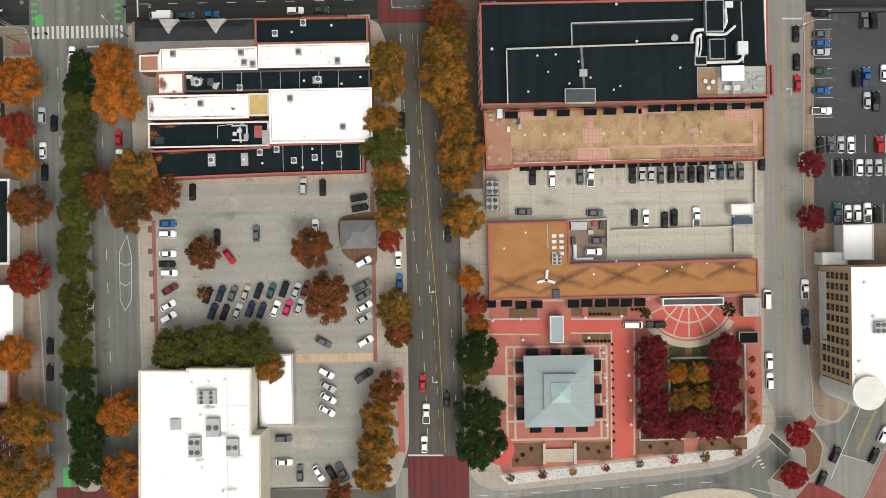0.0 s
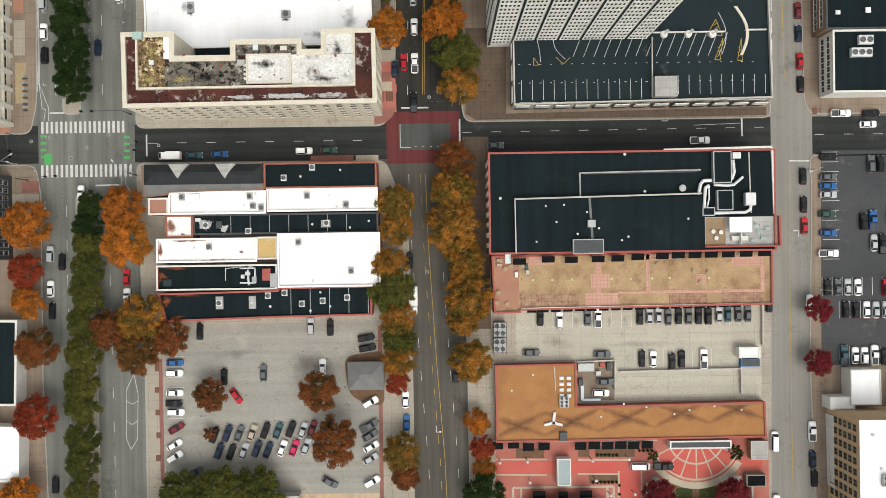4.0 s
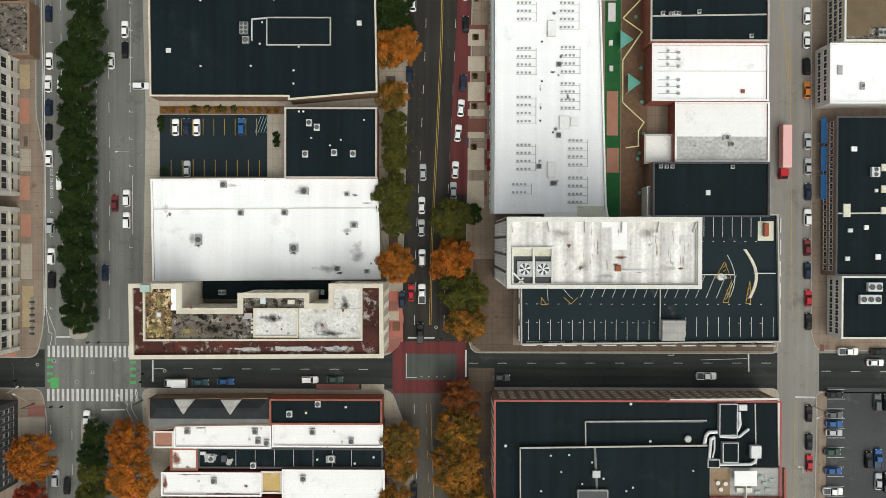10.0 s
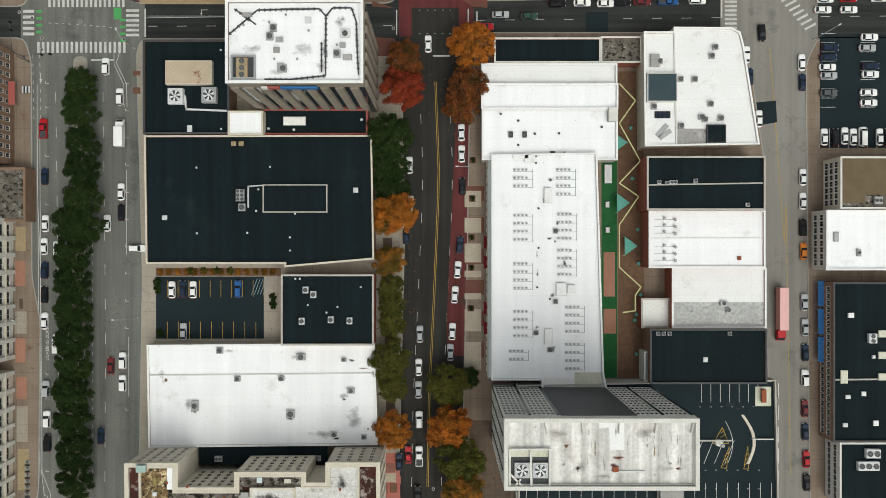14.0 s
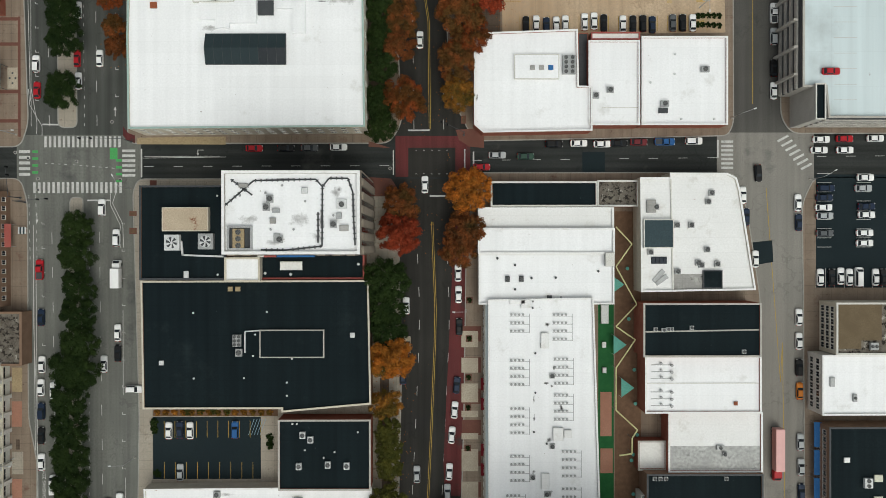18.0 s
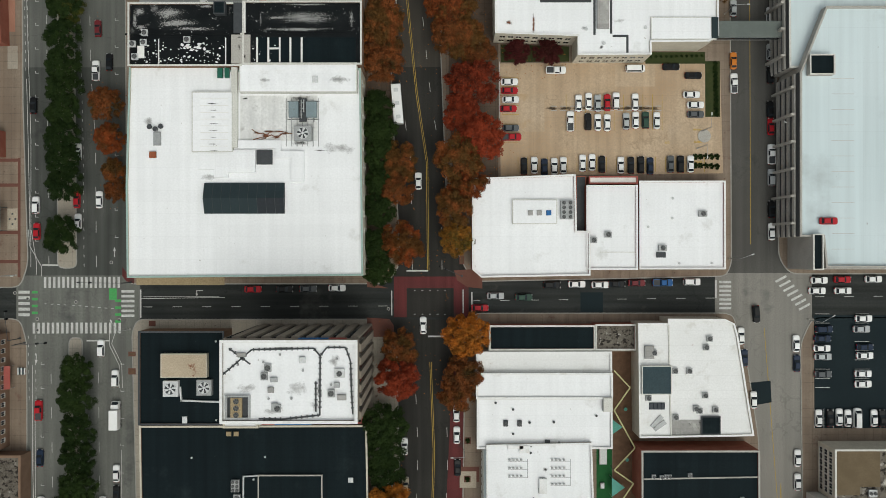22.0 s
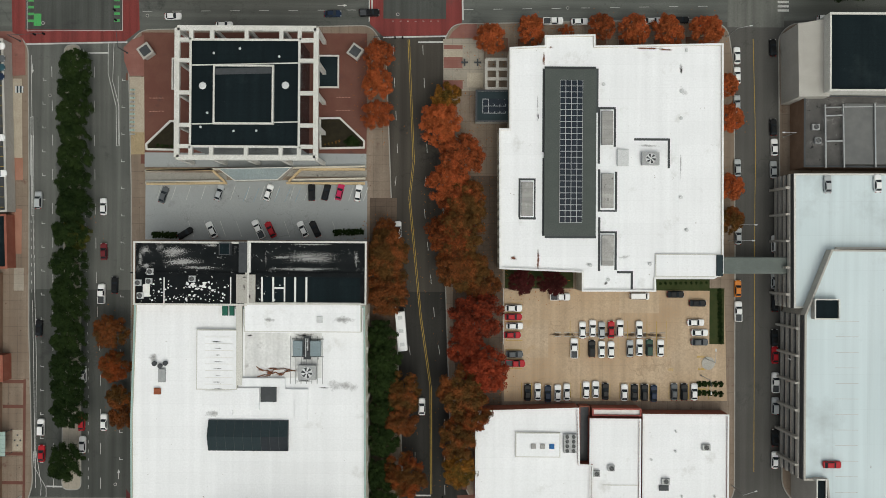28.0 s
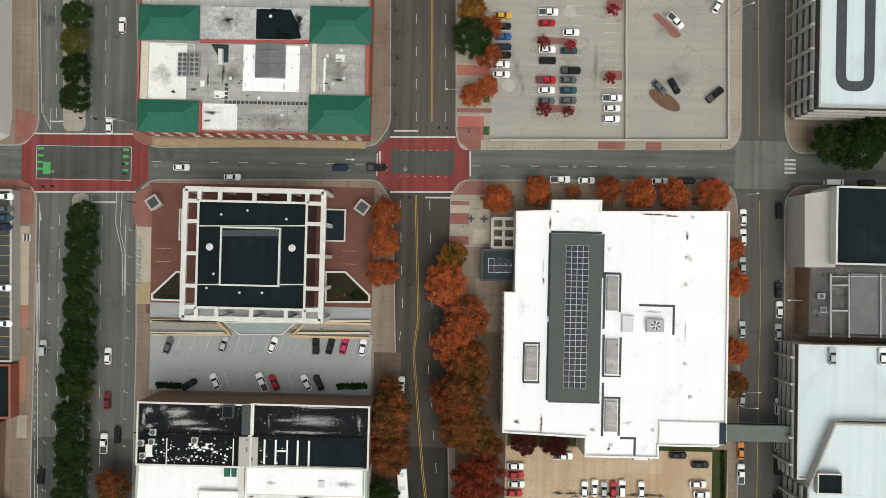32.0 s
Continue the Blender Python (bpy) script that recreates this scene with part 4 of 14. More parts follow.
patch("turf_strip", rect(41.2, 108.9, 45.5, 170.6), M["turf"], "bright green artificial turf beside the alley", category="lawn")
patch("alley", rect(45.8, 108, 53, 193.3), M["mulch"], "brown brick-paved alley under zigzag lights", 0.006, "alley")
patch("seating_deck", rect(41.8, 131.3, 44.9, 143.5), M["terracotta"], "terracotta seating deck on the turf strip", 0.012, "deck")
patch("seating_deck", rect(41.8, 121.1, 45.2, 127.9), M["terracotta"], "terracotta seating deck on the turf strip", 0.012, "deck")
patch("car_park_5", [(101.3, 203.4), (171.3, 203.3), (171.3, 172.2), (101.3, 172.2)], M["lot_dark"], "dark sealed asphalt car park with white bays", category="car park")
patch("car_park_6", [(14.6, 272.9), (75.5, 273.5), (76.3, 242.5), (14.9, 241.9)], M["lot_tan"], "tan concrete car park full of cars", category="car park")
patch("lawn", [(14.9, 278.2), (33.8, 277.6), (33.8, 273.4), (14.9, 273.2)], M["grass"], "small lawn with dark red trees below the library wall", 0.01, "lawn")
patch("lawn", rect(71.4, 258.1, 75.5, 273.5), M["grass"], "strip of lawn with a clipped hedge beside the car park", 0.01, "lawn")
patch("lawn", rect(54.9, 272.8, 71.4, 276), M["grass"], "strip of lawn below the library wall", 0.01, "lawn")
patch("car_park_7", rect(-84.8, 286, -23.3, 302.6), M["lot_blue"], "blue-grey asphalt car park with slanted bays", category="car park")
patch("brick_plaza", rect(-86.2, 307, -23.6, 343.4), M["brickdark"], "brown brick plaza round the framed building", category="plaza")
patch("car_park_8", [(7, 409.3), (43.8, 410.1), (44.9, 358.7), (8.3, 357.8)], M["lot_pale"], "grey concrete car park with white bays", category="car park")
patch("car_park_9", [(45.4, 410.1), (72.4, 410.7), (73.4, 359.4), (46.5, 358.7)], M["lot_pale"], "grey concrete car park with planted islands", category="car park")
for band in (rect(-1.6, 375.4, 7.8, 378.2), rect(-0.9, 357.4, 6.3, 364)):
    patch("brick_band", band, M["brickpave"], "red brick band in the pavement", 0.008, "pavement")
# brick squares in the pavement of the long white building
for k in range(6):
    x0, y0, x1, y1 = 3.6, 110.5, 8.9, 114.9
    patch("brick_band", rect(x0, y0 + k * 8.6 + 4, x1, y0 + k * 8.6 + 8.2), M["brickdark"], "dark red brick square in the pavement", 0.008, "pavement")
for q in ((3.5, 155.9, 8.1, 160.4), (3.5, 148.9, 8.1, 153.0), (3.5, 140.7, 8.1, 145.9), (3.5, 136.6, 8.1, 138.4), (3.5, 130.5, 8.1, 132.2), (3.5, 121.7, 8.1, 127.8), (3.5, 111.2, 8.1, 118.8)):
    patch("paving", rect(*q), M["tanpave"], "cream concrete square in the brown pavement", 0.014, "pavement")
# red brick strips beside the middle street
patch("brick_band", [(-14.2, -35.3), (-12.3, -35.3), (-11.8, -58.9), (-13.7, -58.9)], M["brickpave"], "red brick strip along the kerb", 0.008, "pavement")
patch("brick_band", [(-20.3, 15), (-19.2, 15), (-19.2, -33.6), (-20.3, -33.6)], M["brickworn"], "red brick edge of the car park", 0.012, "pavement")
patch("brick_band", [(-81.1, 6.8), (-80, 6.7), (-79.8, -27.2), (-80.9, -27.2)], M["brickworn"], "red brick edge of the car park", 0.012, "pavement")
patch("brick_band", [(-19.5, 88.2), (-14.5, 88.2), (-14.2, 74.2), (-19.2, 74.1)], M["brickpave"], "red brick paving by the crossing", 0.008, "pavement")

# crossings in red stamped asphalt, dark in the middle
on_road("crossing_1", rect(-17.1, 59.9, 3.2, 74.3), M["redroad"], "red stamped asphalt crossing")
on_road("crossing_1", rect(-13.7, 63.7, 0.6, 70.9), M["road_a2"], "grey asphalt middle of a crossing", 0.02)
on_road("crossing_2", rect(-14.6, 202.9, 6, 214.1), M["redroad"], "dull red stamped asphalt crossing")
on_road("crossing_2", rect(-11.1, 202.9, 1.9, 210.9), M["road_c2"], "dark asphalt middle of a crossing", 0.02)
on_road("crossing_3", [(-19.7, 357.8), (-1.5, 358.2), (2.4, 355.2), (2.6, 346.7), (-1.1, 343.1), (-19.3, 342.7), (-22.9, 346.1), (-23.1, 354.6)], M["redroad2"], "bright red stamped asphalt crossing")
on_road("crossing_3", rect(-19.2, 347.6, -1.8, 354.2), M["road_a2"], "grey asphalt middle of a crossing", 0.02)
on_road("crossing_4", [(-119.1, 356.4), (-91.3, 357.1), (-87.1, 353.7), (-86.8, 344.2), (-90.8, 341), (-118.6, 340.3), (-122.2, 343.4), (-122.5, 352.9)], M["redroad2"], "bright red stamped asphalt crossing of the avenue")
on_road("crossing_4", rect(-118.6, 344.1, -91.7, 353.3), M["road_a2"], "grey asphalt middle of a crossing", 0.02)
on_road("crossing_5", rect(-11.3, -74.9, 5.7, -60.4), M["redroad"], "red stamped asphalt crossing at the plaza")
on_road("crossing_6", rect(-109.3, -73.2, -84.5, -67.2), M["redroad"], "red stamped asphalt crossing of the avenue")
on_road("asphalt_patch", rect(36.9, 204.1, 43.1, 209.7), M["lot_dark"], "dark asphalt repair in the cross street")
on_road("asphalt_patch", [(83.6, 184.7), (89.3, 185.3), (89.6, 179.3), (84.9, 178.5)], M["lot_dark"], "dark asphalt repair in the side street")
on_road("crossing_7", rect(-113.6, 56.8, -86.9, 74.7), M["road_a"], "worn grey asphalt at the avenue crossing", 0.012)
on_road("crossing_8", rect(-118.8, 197.7, -84.6, 214.5), M["road_a"], "worn grey asphalt at the avenue crossing", 0.012)
on_road("crossing_9", rect(89.3, 57.9, 100.8, 75.2), M["road_e"], "worn pale asphalt at the side street crossing", 0.012)
on_road("crossing_10", rect(74, 202.2, 100.8, 215), M["road_e"], "worn pale asphalt at the side street crossing", 0.012)
on_road("crossing_11", rect(76, 345.7, 91.6, 359), M["road_a"], "worn asphalt at the side street crossing", 0.012)
pavement("median_1", [(-103.5, 53.3), (-98.5, 53.2), (-97, -68.5), (-103, -68.4)], M["walk"], "planted median of the avenue with concrete kerb", 2)
pavement("median_2", [(-106.8, 74.6), (-101.6, 74.6), (-100.4, 197.5), (-104.3, 197.5)], M["walk"], "planted median of the avenue with concrete kerb", 2)
pavement("median_3", [(-107.5, 216.4), (-102, 216.4), (-103.1, 340.1), (-107.8, 339.9)], M["walk"], "planted median of the avenue with concrete kerb", 2)
pavement("median_4", [(-110.9, 357.2), (-104.6, 357.4), (-106.8, 406.8), (-112.5, 406.7)], M["walk"], "planted median of the avenue with concrete kerb", 2)
pavement("traffic_island", [(94.2, -62.7), (89.2, -68.3), (95.2, -70.6), (99.6, -68.9), (97.6, -63.6)], M["mulch"], "planted traffic island with a scarlet tree", 1)
pavement("traffic_island", [(95.5, -53.8), (101.5, -54.7), (104.4, -59.4), (103.1, -65.7), (100.2, -68.2), (99, -65.6), (99.1, -60.9), (95.7, -57.4)], M["mulch"], "planted traffic island with leaves between the streets", 1.5)
on_road("plaza_lane", [(-2, -73.5), (16, -72.4), (60.7, -68.2), (76.4, -66.5), (83.5, -63.6), (90, -58.5), (95.3, -62.3), (88.6, -68.8), (90, -74), (60.6, -73.6), (40, -75.5), (-2, -79)], M["road_a"], "grey asphalt lane that curves round the plaza", 0.012)
on_road("wide_street", [(101.6, -54), (108.5, -53), (121.5, -40), (135, -40), (121.4, -60), (117.2, -64.4), (106.3, -61)], M["road_a"], "grey asphalt street beside the hotel", 0.012)
pavement("plaza_apron", [(64, -71.4), (73.2, -70.4), (82.6, -71.4), (87.5, -74.2), (86, -84), (52, -84), (56, -73.6)], M["tanpave"], "pale concrete apron across the street from the plaza", 3)
for q in ([(96.3, -74), (100.2, -69.4), (103.8, -70.1), (110.8, -74.1), (110, -77), (96, -77)], [(100.8, -50.7), (102.5, -52.6), (101.8, -54.6), (97.5, -53.6)]):
    on_road("red_crossing", q, M["redroad2"], "faded red stamped asphalt crossing", 0.018)
on_road("crosswalk", [(88.9, -56.8), (90.1, -55.4), (95.3, -60.2), (94.1, -61.8)], M["road_a2"], "dark asphalt crosswalk band", 0.018)
pavement("red_pavement", [(121.7, -59.7), (117.2, -69.1), (114, -76), (128, -76), (128, -60)], M["brickworn"], "red brick pavement with pale edges", 1)


# ---- painted lines ----
BAR = {}


def bar_mesh(w, l, m):
    key = (round(w, 2), round(l, 2), m)
    if key not in BAR:
        bm = bmesh.new()
        box(bm, -w / 2, -l / 2, 0, w / 2, l / 2, 0.006)
        BAR[key] = mesh("dash", bm, M[m])
    return BAR[key]


def polyline(name, pts, w, m, label, z=0.012, dash=0.0, gap=0.0):
    """A painted line through pts; with dash and gap, each dash is a piece of its own."""
    bm = bmesh.new()
    run = 0.0

    def piece(p, q):
        d = (q - p).normalized()
        n = Vector((-d.y, d.x)) * w / 2
        slab(bm, [tuple(v) for v in (p - n, q - n, q + n, p + n)], z - 0.004, z)

    for a, b in zip(pts, pts[1:]):
        a, b = Vector(a), Vector(b)
        d = b - a
        if not dash:
            piece(a, b)
            continue
        s = run
        while s + dash < d.length:
            piece(a + d.normalized() * s, a + d.normalized() * (s + dash))
            s += dash + gap
        run = max(0.0, s - d.length)
    return tagged(new(name, mesh(name, bm, M[m])), label, "road marking", "", "structure")


for pts in ([(-94.5, 49.2), (-93.8, -1), (-93, -67)], [(-95.7, 80.2), (-95.5, 125.5), (-96, 174.2), (-96.2, 192.8)], [(-96.7, 216.9), (-97, 251.9), (-98.2, 269.8), (-99.2, 315.3), (-99.3, 338.9)], [(-99.3, 361), (-100.3, 403.8)]):
    polyline("lane_line", pts, 0.14, "paint", "dashed white lane line on the avenue", 0.014, 3.0, 6.5)
for pts in ([(-106.1, 49.4), (-105.8, -0.8), (-105.8, -66.8)], [(-108.6, 80.1), (-108.5, 125.5), (-109, 174.2), (-109.3, 192.9)], [(-109.8, 216.9), (-110.2, 251.9), (-110.8, 315), (-111.3, 338.6)], [(-112.9, 360.7), (-114.6, 403.5)]):
    polyline("lane_line", pts, 0.14, "paint", "dashed white lane line on the avenue", 0.014, 3.0, 6.5)
for pts in ([(-99.1, 80.1), (-99.1, 141.1), (-98.8, 174.2), (-99.1, 192.8)], [(-100.1, 216.9), (-100.4, 251.9), (-102, 315.2), (-102.4, 338.8)], [(-103.1, 360.9), (-104.8, 403.7)]):
    polyline("lane_line", pts, 0.12, "paint", "short-dashed white edge line beside the median", 0.014, 0.9, 1.6)
for pts in ([(-113.3, 83.2), (-113.5, 141.1), (-114.3, 161.7), (-114.3, 189.7)], [(-114.8, 216.9), (-114.8, 251.9), (-116.2, 296), (-116.9, 336.9)], [(-117.1, 362.2), (-119.1, 403.4)], [(-89.1, 103.7), (-89.1, 120.1)], [(-89.7, 142.9), (-89.7, 166.3)], [(-92.5, 312.3), (-92.7, 331.2)]):
    polyline("lane_line", pts, 0.13, "paint", "solid white bay line on the avenue", 0.014)
for k, pts in enumerate(([(-6.5, 56.9), (-5.8, 35.1), (-4, 3.8), (-2.2, -21.3), (-1.3, -43.4), (-0.8, -59.1)], [(-6.5, 78.9), (-6.1, 102.3), (-4.6, 133.5), (-3.6, 156.9), (-3.4, 166.3), (-4.3, 190.5)], [(-4.9, 216), (-5.2, 245.6), (-8.1, 265.1), (-11.4, 297.9), (-10.3, 308.1), (-11.9, 341.8)], [(-7.9, 362.3), (-9, 405.8)])):
    polyline("centre_line", pts, 0.14, "yellow", "solid yellow centre line of the street", 0.012)
    if k == 0:
        polyline("centre_line", [(p[0] - 1.3, p[1]) for p in pts], 0.12, "yellow", "dashed yellow line beside the centre line", 0.012, 2.4, 4.0)
    else:
        polyline("centre_line", [(p[0] - 0.42, p[1]) for p in pts], 0.14, "yellow", "second solid yellow centre line", 0.012)
    polyline("lane_line", [(p[0] - 4.6, p[1]) for p in pts], 0.13, "paint", "dashed white lane line on the street", 0.012, 2.6, 6.5)
    polyline("lane_line", [(p[0] + 3.6, p[1]) for p in pts], 0.13, "paint", "dashed white lane line on the street", 0.012, 2.6, 6.5)
for pts in ([(94.3, 58.2), (94, 13), (94.1, -32.5)], [(93.3, 82.3), (92.1, 157.1), (91.6, 146.1), (87.6, 199.8)], [(83.9, 222.9), (83.8, 297.9), (84, 310.5), (83.1, 342.5)], [(82.7, 360.5), (81.5, 407.8)]):
    polyline("centre_line", pts, 0.16, "yellow", "solid yellow centre line of the side street", 0.012)
for pts in ([(8, -71.6), (40, -70.2), (61.6, -69.4), (77.6, -68.7)], [(86.3, -62.6), (84, -65.6)]):
    polyline("lane_line", pts, 0.14, "paint", "dashed white lane line of the curving street", 0.016, 3.0, 4.5)
for pts in ([(89.1, -57), (94.1, -62)], [(90.2, -55.3), (95.5, -60.1)], [(115.1, -47.8), (106.2, -68.9)], [(83.8, -70.8), (92.5, -73.2)], [(106.3, -60.9), (117.2, -64.3)], [(91.5, -50.8), (95.3, -50.9)]):
    polyline("lane_line", pts, 0.16, "paint", "solid white line at the plaza junction", 0.022)
for pts in ([(119.9, -47.1), (113.3, -61.2)], [(120.4, -47.1), (113.8, -61.2)], [(94.7, -32.5), (94.7, -45.1), (97, -52.2)]):
    polyline("centre_line", pts, 0.16, "yellow", "solid yellow line at the plaza junction", 0.02)
for k in range(4):
    polyline("lane_line", [(85.6 + k * 0.5, -62.3 - k * 1.0), (86.6 + k * 0.5, -61.9 - k * 1.0)], 0.35, "paint", "short white bar across the lane", 0.022)
for pts in ([(-83.2, 66.5), (-17.4, 66.5)], [(3.9, 68.3), (89, 68.6)], [(-83.8, 205.8), (-15.8, 206)], [(6.6, 207.4), (74.3, 208.1)], [(-86, 349.3), (-23.3, 350)], [(3.1, 350.2), (76, 351.6)], [(101.5, 66.4), (140.5, 66.2)], [(101.6, 208.4), (141.4, 208.7)]):
    polyline("lane_line", pts, 0.13, "paint", "dashed white lane line on the cross street", 0.014, 2.6, 5.5)
for pts in ([(-83.6, 68.9), (-83.6, 62.9)], [(3.2, 71.9), (3.2, 64.5)], [(81.3, 72.4), (81.4, 66.2)], [(-84.5, 210.6), (-84.5, 202.8)], [(6.9, 209.8), (6.9, 204.1)], [(-22.4, 353.7), (-22.3, 348.6)], [(2.7, 354.2), (2.9, 347.3)], [(-11.2, -59.9), (-1.4, -60.1)], [(74.3, 213), (74.3, 208.1)], [(-110.4, 75.2), (-103.4, 75.3)], [(-97.9, 55), (-91.3, 55.1)], [(-11.1, 215.7), (-5.2, 215.7)],
            [(-111.7, 217.4), (-105.1, 217.3)], [(-99.4, 196.5), (-93, 196.5)], [(-114.8, 359.8), (-107.8, 360)], [(-102.1, 337.6), (-95.4, 337.7)], [(-18.5, 359.4), (-11.9, 359.6)], [(-9.5, 341.1), (-2.3, 341.2)], [(-5.2, 197.6), (-0.6, 197.6)], [(-12.9, 75.3), (-5.4, 75.3)], [(-122.3, 356.3), (-87.2, 356.9)], [(-118.6, 340), (-90.2, 340.7)], [(-19.3, 342.4), (-1.1, 342.8)], [(-19.7, 357.7), (-1.5, 358.1)], [(94.3, 59.2), (99.9, 59.1)]):
    polyline("stop_line", pts, 0.42, "paint", "white stop line across the lane", 0.026)
for pts in ([(68.1, 69.4), (80.9, 69.8)], [(-83.8, 208.6), (-62.8, 208.6)]):
    polyline("lane_line", pts, 0.13, "paint", "solid white turn lane line", 0.016)


def zebra(x0, y0, x1, y1, n, across=True, label="white zebra crossing bars"):
    """A crossing of n bars; across: the bars stand along y, side by side along x."""
    t = thing("zebra_crossing", (x0 + x1) / 2, (y0 + y1) / 2, 0.022, label, "road marking", "", "structure")
    for k in range(n):
        f = (k + 0.5) / n - 0.5
        w, l = ((x1 - x0) / n * 0.52, y1 - y0) if across else (x1 - x0, (y1 - y0) / n * 0.52)
        part("bar", bar_mesh(w, l, "paint"), None, t, "", (f * (x1 - x0), 0, 0) if across else (0, f * (y1 - y0), 0))


zebra(-113.1, 69.6, -89.4, 72.8, 18)
zebra(-113.3, 57.4, -87.5, 60.8, 19)
zebra(-111.5, 211.1, -89.9, 214.1, 17)
zebra(-114.6, 198.5, -89.6, 201.5, 19)
zebra(-89.8, 202.7, -86.2, 210.8, 6, False)
zebra(75.2, 204.7, 78.5, 213.1, 7, False)
zebra(-118.2, 202.9, -115.1, 210.7, 5, False, "faded zebra crossing bars")
zebra(89.8, 349.8, 92.9, 354.5, 4, False)
dz = thing("zebra_crossing", 95.5, 209.5, 0.024, "slanted white zebra crossing bars", "road marking", "", "structure")
for k in range(7):
    ob = part("bar", bar_mesh(3.4, 0.62, "paint"), None, dz, "", ((k - 3) * 1.08, (3 - k) * 1.28, 0))
    ob.rotation_euler = (0, 0, radians(28))
for name, q in (("west", rect(-112, 61, -109.8, 63.9)), ("east", rect(-93.2, 207.8, -91.1, 210.9)), ("north", rect(-116.3, 345.1, -114.2, 348.5)), ("south", rect(-107.3, -67.1, -105.1, -61.7))):
    on_road("bike_box", q, M["greenpaint"], "green painted bicycle box", 0.03)
for x, y in ((-112.2, 68.8), (-89.1, 68.3), (-113.7, 209.9), (-90.7, 207.5), (-117.1, 352.2), (-93.2, 352.4)):
    t = thing("bike_lane_bars", x, y, 0.03, "short green bicycle lane bars at the crossing", "road marking", "", "structure")
    for k in range(4):
        part("bar", bar_mesh(1.6, 0.7, "greenpaint"), None, t, "", (0, -k * 1.9, 0))


def bays(x0, y0, x1, y1, n, z=KERB + 0.014, m="paint", slant=0.0, along="x", label="white parking bay lines"):
    """n + 1 bay lines, side by side along x (or y), leaning by slant degrees."""
    t = thing("parking_bays", (x0 + x1) / 2, (y0 + y1) / 2, z, label, "road marking", "", "structure")
    for k in range(n + 1):
        f = k / n - 0.5
        if along == "x":
            ob = part("bay_line", bar_mesh(0.13, y1 - y0, m), None, t, "", (f * (x1 - x0), 0, 0))
        else:
            ob = part("bay_line", bar_mesh(x1 - x0, 0.13, m), None, t, "", (0, f * (y1 - y0), 0))
        ob.rotation_euler = (0, 0, radians(slant))


bays(103.2, 31.8, 107.9, 61.4, 11, along="y")
bays(102.9, 21.7, 122.3, 26.7, 7)
bays(107.5, 15.4, 122.2, 20.1, 5)
bays(107.4, 2.3, 121.5, 7.6, 5)
bays(-78.4, 131.1, -51.8, 135.7, 9, m="yellow", label="yellow parking bay lines")
bays(-78.4, 119.7, -54, 124.4, 8, m="yellow", label="yellow parking bay lines")
bays(101.6, 183.4, 105.6, 203.7, 8, along="y")
bays(112.5, 183.4, 116.5, 203.7, 8, along="y")
bays(101.3, 172.2, 119.6, 177.5, 7)
bays(19.3, 367.6, 25.6, 395.4, 10, along="y")
bays(27.2, 367.8, 33.1, 395.6, 10, along="y")
bays(8.3, 374.6, 13.3, 393.6, 7, along="y")
bays(39.5, 362.7, 43.5, 395.8, 13, along="y")
bays(-81, 297, -23.7, 301.1, 14, slant=-18)
bays(-72.1, 286.7, -32.1, 291.4, 9, slant=20)
bays(19.7, 242.9, 71.2, 247.1, 19, m="yellow", label="faded yellow parking bay lines")
bays(33, 254.4, 59.5, 264.3, 10, m="yellow", label="faded yellow parking bay lines")
bays(15.2, 251, 19.9, 269.1, 7, along="y", m="yellow", label="faded yellow parking bay lines")
bays(22.8, 13.7, 85.3, 19, 23, label="faint white parking bay lines")
bays(50.8, 2.3, 72, 7.6, 8, label="faint white parking bay lines")
bays(-78.8, -9.9, -74.1, 7.3, 6, along="y", label="faint white parking bay lines")


# ---- buildings ----
def bld(name, label, pts, h, wall="concrete", roof="white", coping=None, par=0.5, pw=0.4, base=0.1, over=0.06, category="building"):
    """A building: walls with a parapet, a roof sheet inside it and a coping on top."""
    pts = ccw(pts)
    cx, cy = sum(p[0] for p in pts) / len(pts), sum(p[1] for p in pts) / len(pts)
    b = thing(name, cx, cy, base, label, category)
    loc = [(p[0] - cx, p[1] - cy) for p in pts]
    inn = inset(loc, pw)
    bm = bmesh.new()
    n = len(loc)
    zt = h - base + par
    a0, a1 = [bm.verts.new((*p, 0)) for p in loc], [bm.verts.new((*p, zt)) for p in loc]
    i1, i0 = [bm.verts.new((*p, zt)) for p in inn], [bm.verts.new((*p, h - base - 0.3)) for p in inn]
    for k in range(n):
        j = (k + 1) % n
        bm.faces.new((a0[k], a0[j], a1[j], a1[k]))
        bm.faces.new((a1[k], a1[j], i1[j], i1[k]))
        bm.faces.new((i1[k], i1[j], i0[j], i0[k]))
    part("wall", bm, M[wall], b)
    bm = bmesh.new()
    slab(bm, inset(loc, pw - 0.02), h - base - 0.3, h - base)
    part("roof", bm, M[roof], b)
    if par > 0:
        bm = bmesh.new()
        ring(bm, inset(loc, -over), inset(loc, pw + over * 0.5), zt, zt + 0.08)
        part("coping", bm, M["oldwhite" if roof in ("white", "oldwhite") and coping == "whitewall" else coping or wall], b)
    b["top"] = h
    return b


WIN = {}


